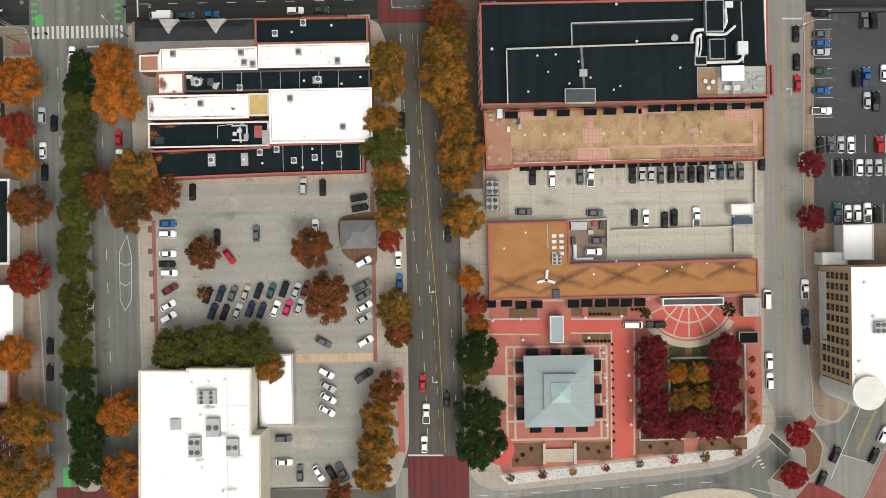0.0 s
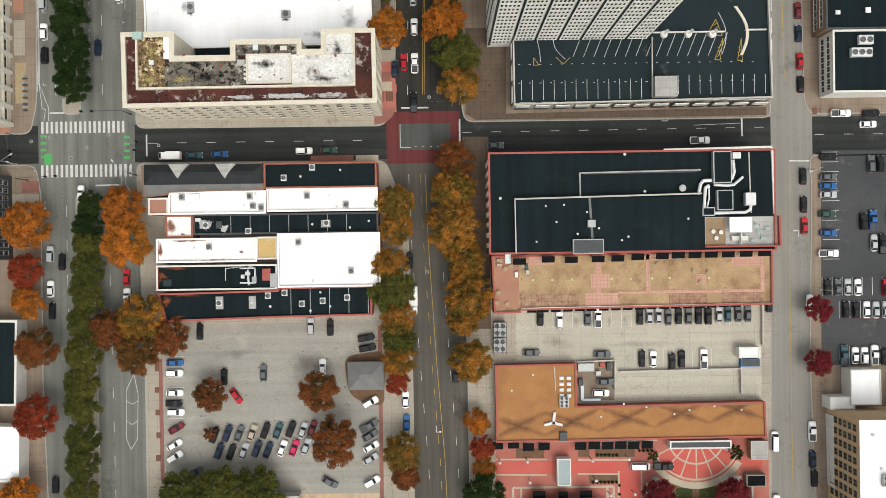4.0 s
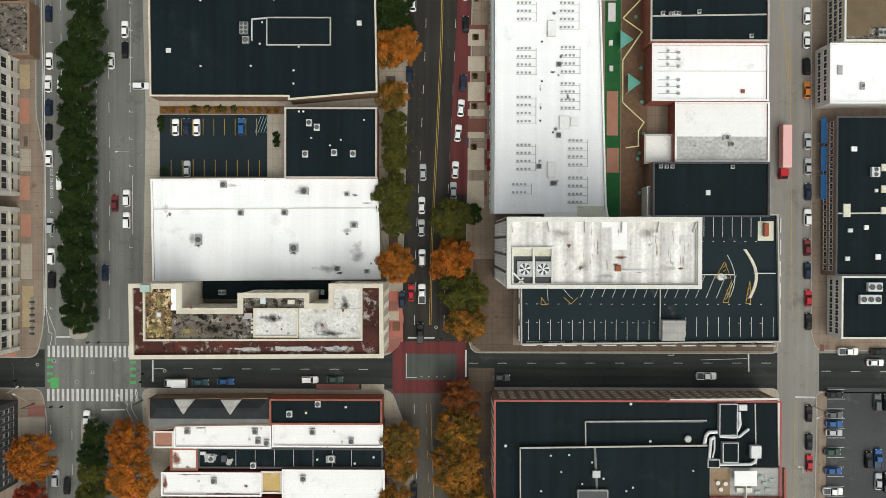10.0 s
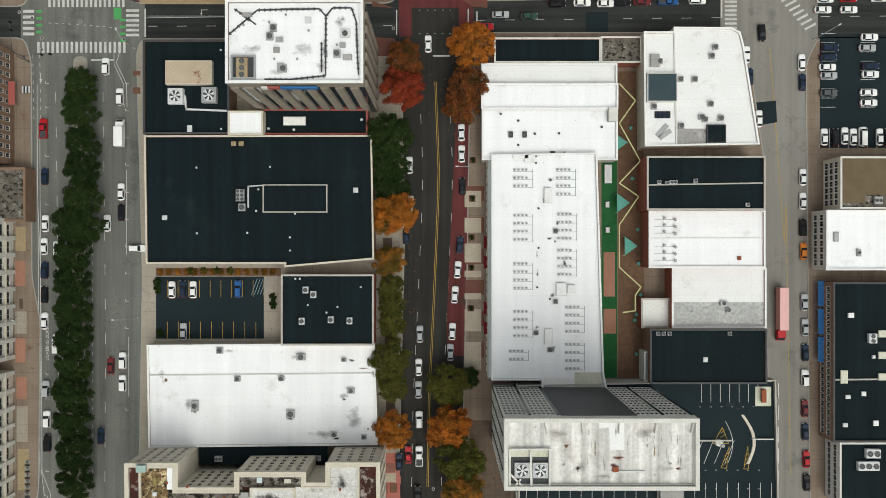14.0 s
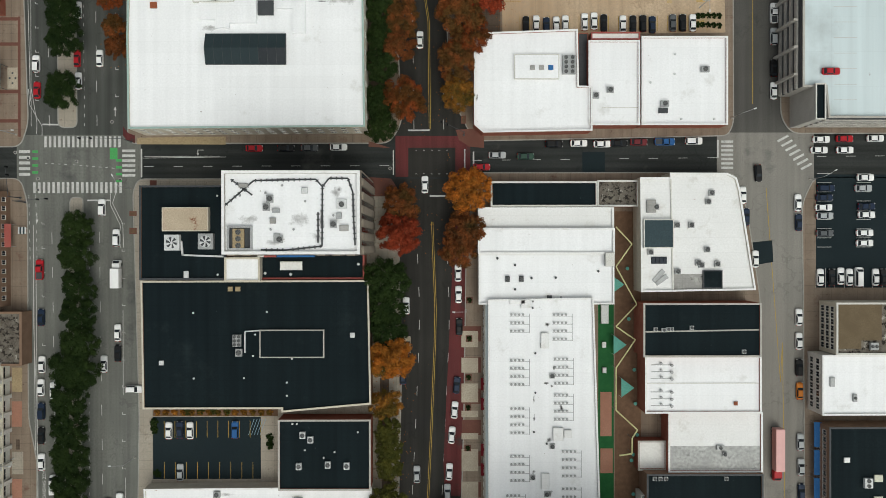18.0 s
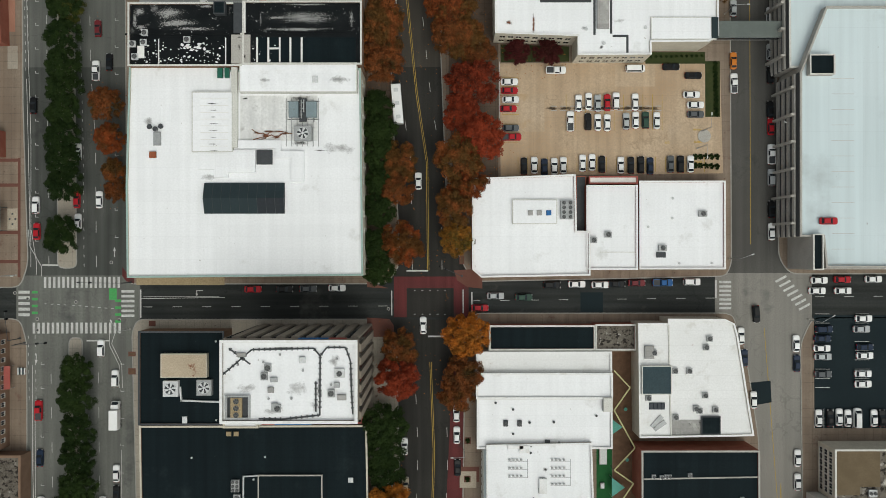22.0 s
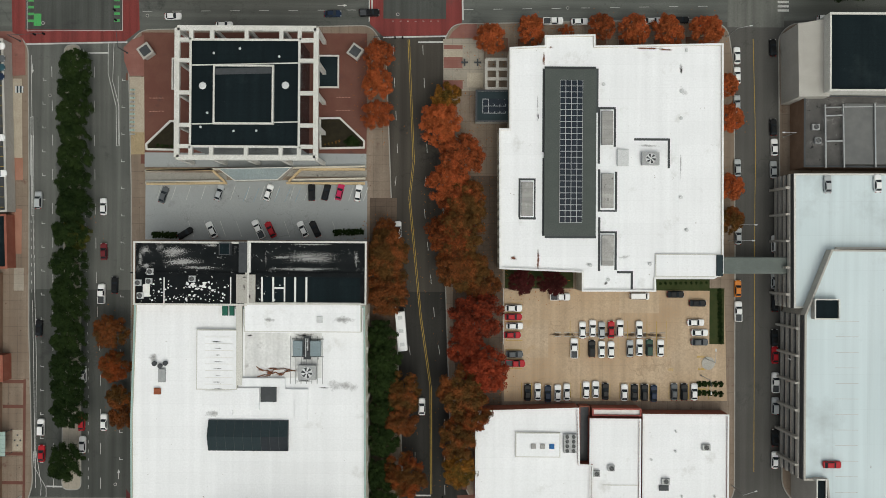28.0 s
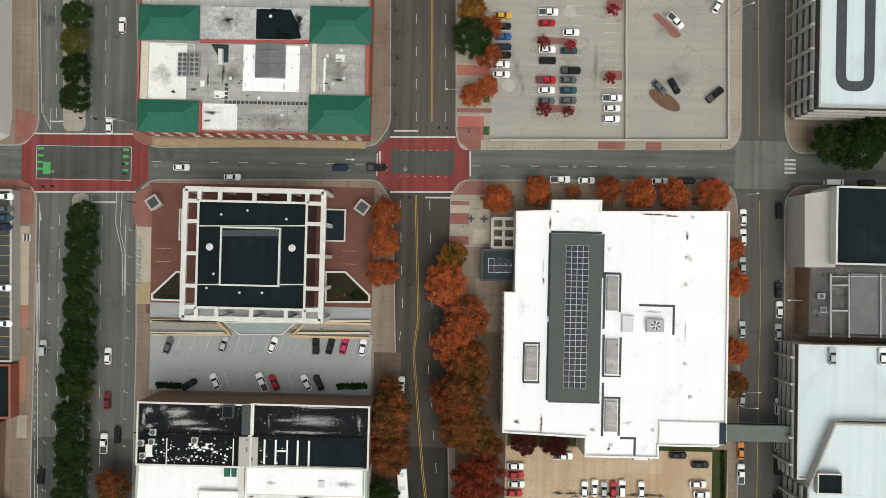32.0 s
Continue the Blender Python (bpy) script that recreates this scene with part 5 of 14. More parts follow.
def window_mesh(w, h, frame="whitewall"):
    """A window that faces -y: a frame proud of the wall, a sill and a set-back pane with a mullion."""
    key = (round(w, 1), round(h, 1), frame)
    if key not in WIN:
        bm = bmesh.new()
        t = min(0.1, w * 0.12)
        xs, zs = (-w / 2, -w / 2 + t, -t / 3, t / 3, w / 2 - t, w / 2), (-0.08, 0.0, t, h - t, h)
        deep = [[0.14 if j == 0 else (0.02 if j == 2 and i in (1, 3) else 0.06) for j in range(4)] for i in range(5)]
        for i in range(5):
            for j in range(4):
                d = -deep[i][j]
                f = quad(bm, (xs[i], d, zs[j]), (xs[i + 1], d, zs[j]), (xs[i + 1], d, zs[j + 1]), (xs[i], d, zs[j + 1]))
                f.material_index = 1 if d == -0.02 else 0
                for (u, v), (p, q) in (((i - 1, j), ((xs[i], zs[j]), (xs[i], zs[j + 1]))), ((i, j - 1), ((xs[i + 1], zs[j]), (xs[i], zs[j]))), ((i + 1, j), ((xs[i + 1], zs[j + 1]), (xs[i + 1], zs[j]))), ((i, j + 1), ((xs[i], zs[j + 1]), (xs[i + 1], zs[j + 1])))):
                    e = -deep[u][v] if 0 <= u < 5 and 0 <= v < 4 else 0.02
                    if e > d:
                        quad(bm, (p[0], d, p[1]), (q[0], d, q[1]), (q[0], e, q[1]), (p[0], e, p[1]))
        bmesh.ops.remove_doubles(bm, verts=bm.verts, dist=0.001)
        WIN[key] = mesh("window", bm, M[frame], M["glass"])
    return WIN[key]


def facade(b, p, q, z0, z1, rows, cols, w, h, frame="whitewall", ends=1.0):
    """Rows of windows on the wall of b that runs from p to q (outside on the right hand)."""
    p, q = Vector(p), Vector(q)
    o = Vector((b.location.x, b.location.y))
    ang = math.atan2(q.y - p.y, q.x - p.x)
    d = (q - p).normalized()
    length = (q - p).length - 2 * ends
    me = window_mesh(w, h, frame)
    for r in range(rows):
        for c in range(cols):
            s = p + d * (ends + length * (c + 0.5) / cols) - o
            ob = new("window", me)
            ob.parent = b
            ob.location = (s.x, s.y, z0 - b.location.z + (z1 - z0) * (r + 0.5) / rows - h / 2)
            ob.rotation_euler = (0, 0, ang)


def sides(pts):
    """south, east, north and west walls of a plain rectangle, each from end to end with its outside on the right."""
    x0, x1, y0, y1 = min(p[0] for p in pts), max(p[0] for p in pts), min(p[1] for p in pts), max(p[1] for p in pts)
    return dict(S=((x0, y0), (x1, y0)), E=((x1, y0), (x1, y1)), N=((x1, y1), (x0, y1)), W=((x0, y1), (x0, y0)))

# first block west of the middle street
bld("office_building", "low white-roofed building with a flat membrane roof", [(-81, -33.1), (-68.4, -33.4), (-68.4, -32.8), (-51.4, -33.1), (-51.8, -50.7), (-49.3, -50.7), (-50, -85.2), (-82.1, -84.6)], 11, "stone", "oldwhite", par=0.5)
bld("drive_through_canopy", "white flat canopy beside the white-roofed building", rect(-51.2, -50.2, -41.9, -30.5), 4, "concrete", "white", par=0.3)
bld("shop", "shop with a charcoal hipped slate front roof", [(-82.4, 59.5), (-50, 59.9), (-49.7, 52.7), (-75.1, 52.2), (-75.1, 51.6), (-81.8, 51)], 7, "brickbrown", "grey", par=0.1, pw=0.3)
bld("shop", "shop with black membrane roof and brick parapet", rect(-49.5, 52.9, -19.4, 59.7), 7, "brick", "black", "brick")
bld("shop", "white-roofed shop with roof vents", rect(-75.3, 46.3, -49.2, 52.4), 6.5, "brick", "oldwhite", "whitewall", par=0.4)
bld("shop", "narrow end of a shop with a rust brown roof", rect(-80.8, 46.3, -75.5, 50.8), 6.4, "brick", "terracotta", "whitewall", par=0.3)
bld("shop", "white-roofed shop beside the street trees", rect(-48.9, 46.7, -19.2, 52.9), 6.5, "brick", "oldwhite", "whitewall", par=0.4)
bld("shop", "shop with a partly white roof and clutter", rect(-76.4, 40.1, -69.1, 46.1), 6, "brick", "whitedirty", "brick", par=0.4)
bld("shop", "long shop with a black roof", rect(-69, 40.8, -19.2, 46.2), 6, "brick", "black", "darkmetal", par=0.4)
bld("shop", "shop with a long white roof and brick edge", rect(-78.7, 33.4, -51.8, 39.8), 6.5, "brick", "oldwhite", "whitewall", par=0.5)
bld("shop", "small link between shops with an ochre yellow roof", rect(-51.9, 34, -46.4, 40), 6.2, "brick", "ochre", "whitewall", par=0.3)
bld("shop", "shop with a bright white roof", rect(-46.1, 26.4, -18.7, 40.8), 7, "brick", "oldwhite", "whitewall", par=0.5)
bld("shop", "shop with a sunken black roof and ducts", rect(-79.1, 25.9, -46.6, 32.6), 5.5, "brick", "black", "whitewall", par=0.7)
bld("shop", "long black-roofed shop with a red brick parapet", [(-78.8, 25.1), (-46.5, 25.6), (-46.1, 26.3), (-21.1, 26.5), (-21.2, 18.6), (-46.1, 18.3), (-70.5, 17.7), (-76.6, 17.5)], 6, "brick", "black", "redtrim", par=0.6)
# second block
bld("bank_hall", "long low building with a bright white membrane roof", [(-82, 118.6), (-20.9, 119.1), (-19.9, 91.8), (-81.5, 91.1)], 5, "stone", "white", "whitewall", par=0.5)
bld("shop", "small shop with a black membrane roof", rect(-45.5, 118.8, -20.9, 137.6), 7, "brick", "black", "concrete")
bld("office_building", "large low building with a black membrane roof", [(-82, 174.6), (-21.4, 174.7), (-20.8, 141.7), (-44.6, 139.6), (-44.6, 140.5), (-81.5, 140.5)], 6.8, "brickbrown", "black", "stone", par=0.5)
bld("office_building", "black-roofed annex with cooling units", rect(-82, 175, -59.2, 199.9), 7.5, "brickbrown", "black", "darkmetal")
bld("annex", "small white-roofed annex beside the tower", rect(-59.1, 174.5, -49.9, 180.8), 9, "stone", "white", "stone", par=0.3)
bld("annex", "low black-roofed annex with a red brick edge", rect(-50.4, 175, -22.6, 181.8), 6, "brick", "black", "redtrim", par=0.4)
bld("bank_tower", "taupe precast office tower with a white roof", rect(-51.7, 182, -20.5, 200.9), 37, "greywall", "white", "whitewall", par=0.8, pw=0.6)
# third block
bld("office_building", "large office building with a vast white roof", [(-82.5, 271.2), (-57.4, 271.5), (-57.4, 268.2), (-22.4, 268.7), (-21.8, 214.8), (-83.1, 214.3), (-83.4, 238.4)], 12, "stone", "white", "verdigris", par=0.5)
bld("office_building", "old building with a peeling black roof", rect(-82.2, 268.9, -52.8, 285.3), 13.8, "brickbrown", "scuffed", "whitewall", par=0.5)
bld("office_building", "old building with a black patched roof and pale edges", rect(-52.6, 269.2, -21.9, 285.6), 14, "brickbrown", "scuffed", "whitewall", par=0.5)
# fourth block
bld("green_roofed_hall", "brick building with green metal corner roofs and grey paver roof", rect(-86.7, 356.4, -25, 401.3), 9, "brick", "greyslab", "redtrim", par=0.5)

# first block east of the middle street
bld("warehouse", "large black-roofed warehouse with red brick parapet", rect(10.2, 34.5, 84.6, 60.9), 13, "brickbrown", "black", "redtrim", par=0.5)
bld("terrace_building", "brick building with a brown paved roof terrace", [(11.1, 34), (86.1, 34.6), (86, 20.1), (18.7, 19.4), (18.7, 18.8), (11.6, 18.6)], 7.2, "brick", "terrace", "redtrim", par=0.6)
bld("market_hall", "long low building with a tan gravel roof and red edge", [(11.9, 4.1), (34, 4.3), (34.1, -7.4), (85.4, -6.8), (85.6, -16.4), (12, -16.9)], 3, "brick", "tanroof", "redtrim", par=0.3)
# second block east
bld("parking_deck", "two-level parking deck with dark asphalt top", [(17.5, 108.1), (86.1, 109.5), (86.9, 75.4), (17.7, 74.4)], 6.5, "concrete", "lot_dark", "concrete", par=0.9, pw=0.3)
bld("tower", "white precast tower with strip windows and a stained roof", rect(11, 91.8, 53.5, 107.4), 43, "whitewall", "whitetower", "whitewall", par=1.2, pw=0.8)
bld("long_white_building", "long building with a bright white membrane roof", [(10.5, 169.5), (38.5, 170), (40.3, 111.6), (41.3, 106.3), (23.8, 106.3), (23.8, 109.5), (10.5, 109.5)], 7, "concrete", "white", "whitewall")
bld("white_shop", "broad shop with a pale membrane roof", rect(8, 168.2, 44.2, 181.7), 6, "concrete", "white", "whitewall")
bld("white_shop", "shop with a bright white membrane roof", rect(7.8, 181.7, 44.2, 188.5), 6.6, "concrete", "white", "whitewall")
bld("white_shop", "shop with a narrow pale roof", rect(7.9, 188.5, 44.2, 194.1), 5.5, "concrete", "oldwhite", "whitewall")
bld("shop", "narrow shop with a dark roof and white parapet", rect(11.3, 194.4, 39.9, 201.1), 5, "brick", "black", "whitewall")
bld("shop", "small shop with a stained white roof", rect(39.9, 194.4, 50.9, 201.4), 5, "brick", "mould", "whitewall")
bld("corner_building", "white-roofed corner building with a rounded corner", [(50.7, 201.9), (58.6, 201.9), (58.6, 203.1), (73.7, 203), (76.2, 201.8), (77.1, 198.5), (81.3, 172.1), (51, 171.6)], 8, "stone", "oldwhite", "whitewall")
bld("shop", "shop with two black membrane roofs", rect(51, 154.6, 82, 168.7), 10, "brick", "black", "concrete")
bld("shop", "white-roofed shop with pipe runs", rect(52, 139.4, 82.8, 154.5), 8, "brick", "white", "whitewall")
bld("shop", "shop with a stained pale roof", rect(58.6, 123.3, 83.7, 139.3), 6.5, "brick", "oldwhite", "whitewall")
bld("shop", "small low building with a pale roof", rect(51.1, 123.1, 58.8, 131.1), 4, "brick", "whitedirty", "concrete")
bld("shop", "shop with a dull black roof", rect(52.4, 108.7, 83.3, 123.2), 8, "brickbrown", "black", "darkmetal")
# third block east
bld("white_shop", "corner shop with a bright white roof and clipped corner", [(6.8, 240.6), (34.4, 241.6), (34.7, 226.5), (38.3, 226.4), (38.3, 214.6), (9.2, 214.1), (6.8, 216.2)], 6.2, "brick", "white", "whitewall", par=0.6)
bld("white_shop", "shop with a white roof", rect(37.4, 216.1, 51.1, 238.7), 6, "brick", "white", "whitewall")
bld("white_shop", "shop with a large white membrane roof", rect(51.7, 216.2, 74.8, 239.9), 5.5, "brick", "white", "whitewall")
bld("library", "large building with a white roof and a solar panel strip", [(15.1, 337.3), (24.4, 337.8), (24.4, 340.5), (37.7, 340.8), (37.7, 337.8), (71.5, 338.6), (71.8, 277.9), (69.3, 276.4), (54, 276.3), (54.1, 273), (34.6, 272.9), (34.6, 277.9), (12.8, 278.7), (12.5, 315.8), (15.2, 315.8)], 9, "stone", "white", "whitewall", par=0.5)
# fourth block east, garages
bld("parking_garage", "parking garage with pale blue-grey deck", [(98.1, 284.3), (162.9, 284.3), (162.6, 216.7), (97.9, 216.8), (97.1, 224.8), (91.2, 224.8), (91.3, 267.3)], 13, "concrete", "bluewhite", "concrete", par=0.9)
bld("parking_garage", "parking garage with a pale top deck", rect(91.4, 365.5, 156.9, 402.9), 15, "concrete", "bluewhite", "concrete", par=0.9)
bld("theatre", "tall pale building with a black roof", rect(97.3, 325.3, 158.7, 345.5), 13.5, "whitewall", "black", "whitewall", par=0.6)
bld("shop", "low building with a weathered grey roof", rect(93.3, 306.2, 163.4, 325.1), 8, "brickbrown", "darkroof", "darkmetal")
bld("link_building", "pale blue-grey garage ramp building", [(89.4, 304.1), (162.5, 304.5), (162.6, 285), (100.7, 284.6), (94.9, 269.1), (89.6, 269)], 11, "concrete", "bluewhite", "whitewall")
bld("shop", "commercial building with a black roof", rect(102.8, 76.4, 164.6, 93), 7.5, "whitewall", "black", "whitewall")
bld("shop", "large commercial building with a black roof", rect(101, 93.2, 164.2, 135.5), 7.7, "brickbrown", "black", "darkmetal")
bld("shop", "commercial building with a white roof", rect(99, 138.8, 164.4, 154.7), 8, "whitewall", "white", "whitewall")
bld("shop", "commercial building with a brown gravel roof", rect(102.2, 155, 163.5, 168.7), 9, "stone", "mould", "whitewall")
bld("hotel", "tan hotel with rows of windows and a white roof", rect(103.6, -42.4, 160.5, -9.1), 16.5, "hotelwall", "oldwhite", "whitewall")


# ---- vehicles ----
def loft(bm, secs):
    """A closed skin over cross sections, each a list of points of one length."""
    rings = [[bm.verts.new(p) for p in s] for s in secs]
    n = len(rings[0])
    for a, b in zip(rings, rings[1:]):
        for k in range(n):
            bm.faces.new((a[k], a[(k + 1) % n], b[(k + 1) % n], b[k]))
    bm.faces.new(rings[0][::-1])
    bm.faces.new(rings[-1])


def outline(l0, l1, w, z, r=0.55, sink=0.0):
    """A car's plan outline with rounded corners at height z, from y = l0 to l1."""
    return [(x, y, z) for x, y in rounded([(-w / 2, l0), (w / 2, l0), (w / 2, l1), (-w / 2, l1)], r, 3)]


WHEEL = {}


def axle_mesh(r, gauge):
    """An axle with a wheel at each end, turned as one skin: rim, tyre, shaft, tyre, rim."""
    if (r, gauge) not in WHEEL:
        bm = bmesh.new()
        h, n = gauge / 2, 9
        half = [(h + 0.1, 0.0, 1), (h + 0.11, r * 0.6, 1), (h + 0.1, r * 0.66, 0), (h + 0.11, r * 0.95, 0), (h + 0.08, r, 0), (h - 0.08, r, 0), (h - 0.11, r * 0.94, 0), (h - 0.1, 0.06, 0)]
        prof = half + [(-x, q, m) for x, q, m in half[::-1]]
        rings = [[bm.verts.new((x, q * math.cos(6.2832 * k / n), q * math.sin(6.2832 * k / n))) for k in range(n)] if q else [bm.verts.new((x, 0, 0))] for x, q, m in prof]
        for i, (a, c) in enumerate(zip(rings, rings[1:])):
            for k in range(n):
                j = (k + 1) % n
                f = bm.faces.new((a[0], c[k], c[j]) if len(a) == 1 else ((a[j], a[k], c[0]) if len(c) == 1 else (a[k], c[k], c[j], a[j])))
                f.material_index = 1 if i in (0, len(rings) - 2) else 0
        WHEEL[r, gauge] = mesh("wheel_axle", bm, M["rubber"], M["metal"])
    return WHEEL[r, gauge]


# length, width, bonnet height, roof height, then the cabin along the length: rear foot, rear top, front top, front foot
KINDS = dict(s=(4.75, 1.84, 0.92, 1.45, -2.0, -1.35, 0.15, 0.95, "saloon car"), u=(4.75, 1.92, 1.05, 1.72, -2.25, -1.95, 0.25, 1.0, "sport utility car"),
             p=(5.6, 1.98, 1.08, 1.85, -0.75, -0.55, 0.75, 1.4, "pickup truck"), v=(5.4, 2.0, 1.2, 2.05, -2.6, -2.5, 1.35, 2.1, "van"))
PROTO = {}


def car_proto(kind, colour):
    if (kind, colour) in PROTO:
        return PROTO[kind, colour]
    ln, w, hb, hr, c0, c1, c2, c3, word = KINDS[kind]
    y0, y1, paint = -ln / 2, ln / 2, CAR[colour]
    bm = bmesh.new()
    loft(bm, [outline(y0 + 0.08, y1 - 0.1, w - 0.12, 0.22), outline(y0, y1, w, 0.45), outline(y0 + 0.02, y1 - 0.04, w, hb - 0.22), outline(y0 + 0.1, y1 - 0.3, w - 0.16, hb - 0.03), outline(y0 + 0.16, y1 - 0.45, w - 0.3, hb, 0.3)])
    if kind == "p":
        # an open load bed behind the cab
        for s in (-1, 1):
            box(bm, s * (w / 2 - 0.1) - 0.07, y0 + 0.1, hb - 0.06, s * (w / 2 - 0.1) + 0.07, c0, hb + 0.14)
        box(bm, -w / 2 + 0.1, y0 + 0.06, hb - 0.06, w / 2 - 0.1, y0 + 0.2, hb + 0.14)
    wt, wb = w - 0.6, w - 0.14
    loft(bm, [[(-wb / 2, c0, hb - 0.02), (wb / 2, c0, hb - 0.02), (wb / 2, c3, hb - 0.02), (-wb / 2, c3, hb - 0.02)],
              [(-wt / 2, c1, hr - 0.06), (wt / 2, c1, hr - 0.06), (wt / 2, c2, hr - 0.06), (-wt / 2, c2, hr - 0.06)]])
    for name, y, mi in (("head", y1 - 0.14, 1), ("tail", y0 + 0.06, 2)):
        for s in (-1, 1):
            k = len(bm.faces)
            box(bm, s * (w / 2 - 0.3) - 0.17, y - 0.1, hb - 0.3, s * (w / 2 - 0.3) + 0.17, y + 0.08, hb - 0.13)
            bm.faces.ensure_lookup_table()
            for f in bm.faces[k:]:
                f.material_index = mi
    nm = "car" if kind in "su" else word.replace(" ", "_")
    c = new(nm, mesh(nm, bm, paint, M["lamp_clear"], M["lamp_red"]))
    tagged(c, "%s %s with dark glass parked on asphalt" % (colour, word), word.split()[-1] if kind != "s" else "car", "parked vehicles")
    if kind == "p":
        bm = bmesh.new()
        box(bm, -w / 2 + 0.18, y0 + 0.22, hb - 0.05, w / 2 - 0.18, c0 - 0.06, hb + 0.02)
        part("load_bed", bm, M["darkmetal"], c, "dark load bed")
    bm = bmesh.new()
    loft(bm, [outline(c1 - 0.05, c2 + 0.05, wt + 0.06, hr - 0.07, 0.2), outline(c1 + 0.08, c2 - 0.1, wt - 0.16, hr, 0.2)])
    part("roof", bm, paint, c)

    def pane(name, ya, yb, za, zb, wa, wc, back):
        bm2 = bmesh.new()
        off = -0.025 if back else 0.025
        ka, kb = 0.1, 0.9
        pts = []
        for t in (ka, kb):
            y, z, ww = ya + (yb - ya) * t, za + (zb - za) * t, (wa + (wc - wa) * t) / 2 - 0.05
            pts.append(((-ww, y + off, z + 0.02), (ww, y + off, z + 0.02)))
        (a, b), (d, e) = pts
        quad(bm2, *((a, b, e, d) if back else (b, a, d, e)))
        part(name, bm2, M["glass"], c)

    pane("windshield", c3, c2, hb, hr - 0.06, wb, wt, False)
    pane("rear_window", c0, c1, hb, hr - 0.06, wb, wt, True)
    for s in (-1, 1):
        bm = bmesh.new()
        q = [(s * (wb / 2 + 0.02), c0 + 0.3, hb + 0.03), (s * (wb / 2 + 0.02), c3 - 0.3, hb + 0.03), (s * (wt / 2 + 0.05), c2 - 0.05, hr - 0.1), (s * (wt / 2 + 0.05), c1 + 0.12, hr - 0.1)]
        quad(bm, *(q if s > 0 else q[::-1]))
        part("side_window", bm, M["glass"], c)
    rw = 0.34 if kind == "s" else 0.38
    for y in (y0 + 0.95, y1 - 0.95):
        part("wheel_axle", axle_mesh(rw, w - 0.24), None, c, "", (0, y, rw))
    PROTO[kind, colour] = c
    return c


SPOTS = []


def park(cars, z=0.155):
    for x, y, a, kind, colour in cars:
        if any(abs(x - p[0]) < 1.5 and abs(y - p[1]) < 3.2 and abs(math.cos(radians(a - p[2]))) > 0.5 and abs(math.cos(radians(a))) > 0.7 for p in SPOTS) or any(math.hypot(x - p[0], y - p[1]) < 1.4 for p in SPOTS):
            continue
        SPOTS.append((x, y, a))
        fresh = (kind, colour) not in PROTO
        c = car_proto(kind, colour)
        zz = z + 0.01 if z > 0.2 else (KERB + 0.006 if any(inside(x, y, p) for p in PAVED) else 0.012)
        if fresh:
            c.matrix_basis = pose(x, y, zz, 0, 0, a)
        else:
            copy_thing(c, pose(x, y, zz, 0, 0, a))


# first lot and its street
park([
    (-69.3, 14.3, 359, "s", "black"), (-38.6, 15.3, 359, "u", "silver"), (-33.3, 14.9, 359, "s", "black"),
    (-23.4, 11.9, 279, "u", "black"), (-23.1, 9.1, 279, "u", "black"), (-76.3, 5.7, 269, "s", "blue"),
    (-76.4, 2.9, 269, "u", "white"), (-76.5, -2.6, 269, "s", "white"), (-76.7, -5.5, 269, "s", "black"),
    (-76.2, -7.9, 269, "u", "white"), (-76.1, -12.4, 299, "s", "maroon"), (-76.7, -17, 299, "s", "white"),
    (-76.6, -20.2, 299, "u", "white"), (-62.8, 1.7, 359, "s", "black"), (-51.9, 2.6, 359, "s", "grey"),
    (-59.5, -3.8, 214, "s", "red"), (-35.6, 3.9, 359, "s", "white"), (-65.7, -14.3, 339, "u", "black"),
    (-62.1, -13.9, 339, "u", "navy"), (-58.8, -14, 339, "s", "grey"), (-55.2, -13.9, 339, "s", "tan"),
])
park([
    (-55.2, -13.9, 339, "s", "tan"), (-51.6, -13.3, 339, "s", "black"), (-48.1, -13.4, 339, "s", "teal"),
    (-44.5, -13, 339, "u", "black"), (-41.2, -13.4, 339, "s", "silver"), (-38.6, -12.9, 339, "s", "maroon"),
    (-64.4, -18.7, 339, "u", "navy"), (-61.1, -19.1, 339, "s", "black"), (-57.6, -18.9, 339, "s", "silver"),
    (-54, -18.3, 339, "u", "navy"), (-50.9, -18.7, 339, "s", "navy"), (-47, -18.3, 339, "s", "white"),
    (-43.7, -18.2, 339, "s", "pink"), (-40.4, -17.9, 339, "s", "silver"), (-22.5, -5.9, 299, "u", "white"),
    (-22.9, -12.4, 299, "p", "grey"), (-22.7, -15.1, 299, "s", "grey"), (-22.4, -18.2, 299, "s", "white"),
    (-22.6, -21.5, 299, "s", "silver"), (-22.3, -27.8, 299, "u", "white"), (-33.9, -27.9, 239, "s", "grey"),
])
park([
    (-33.9, -27.9, 239, "s", "grey"), (-71.1, -24.6, 299, "s", "grey"), (-33.3, -36.4, 239, "u", "white"),
    (-32.9, -40.2, 239, "s", "silver"), (-32.9, -43.4, 239, "s", "white"), (-33.3, -46.9, 239, "s", "white"),
    (-22.8, -37.3, 304, "p", "black"), (-45.5, -54.4, 269, "u", "grey"), (-45.5, -61, 269, "s", "white"),
    (-41.2, -64.2, 359, "s", "grey"), (-36, -64.3, 209, "s", "white"), (-32.4, -64.4, 209, "u", "black"),
    (-29.4, -64.1, 209, "p", "grey"), (-12.8, -5.4, 359, "s", "white"), (-12.6, -11.7, 359, "s", "blue"),
    (-6.7, -39.7, 359, "s", "red"), (-5.9, -48.2, 359, "p", "white"), (-6.6, -56.8, 359, "s", "white"),
    (-11.1, 33.1, 359, "s", "black"), (-110.3, 36.1, 359, "u", "silver"), (-107.2, 34, 359, "s", "black"),
])
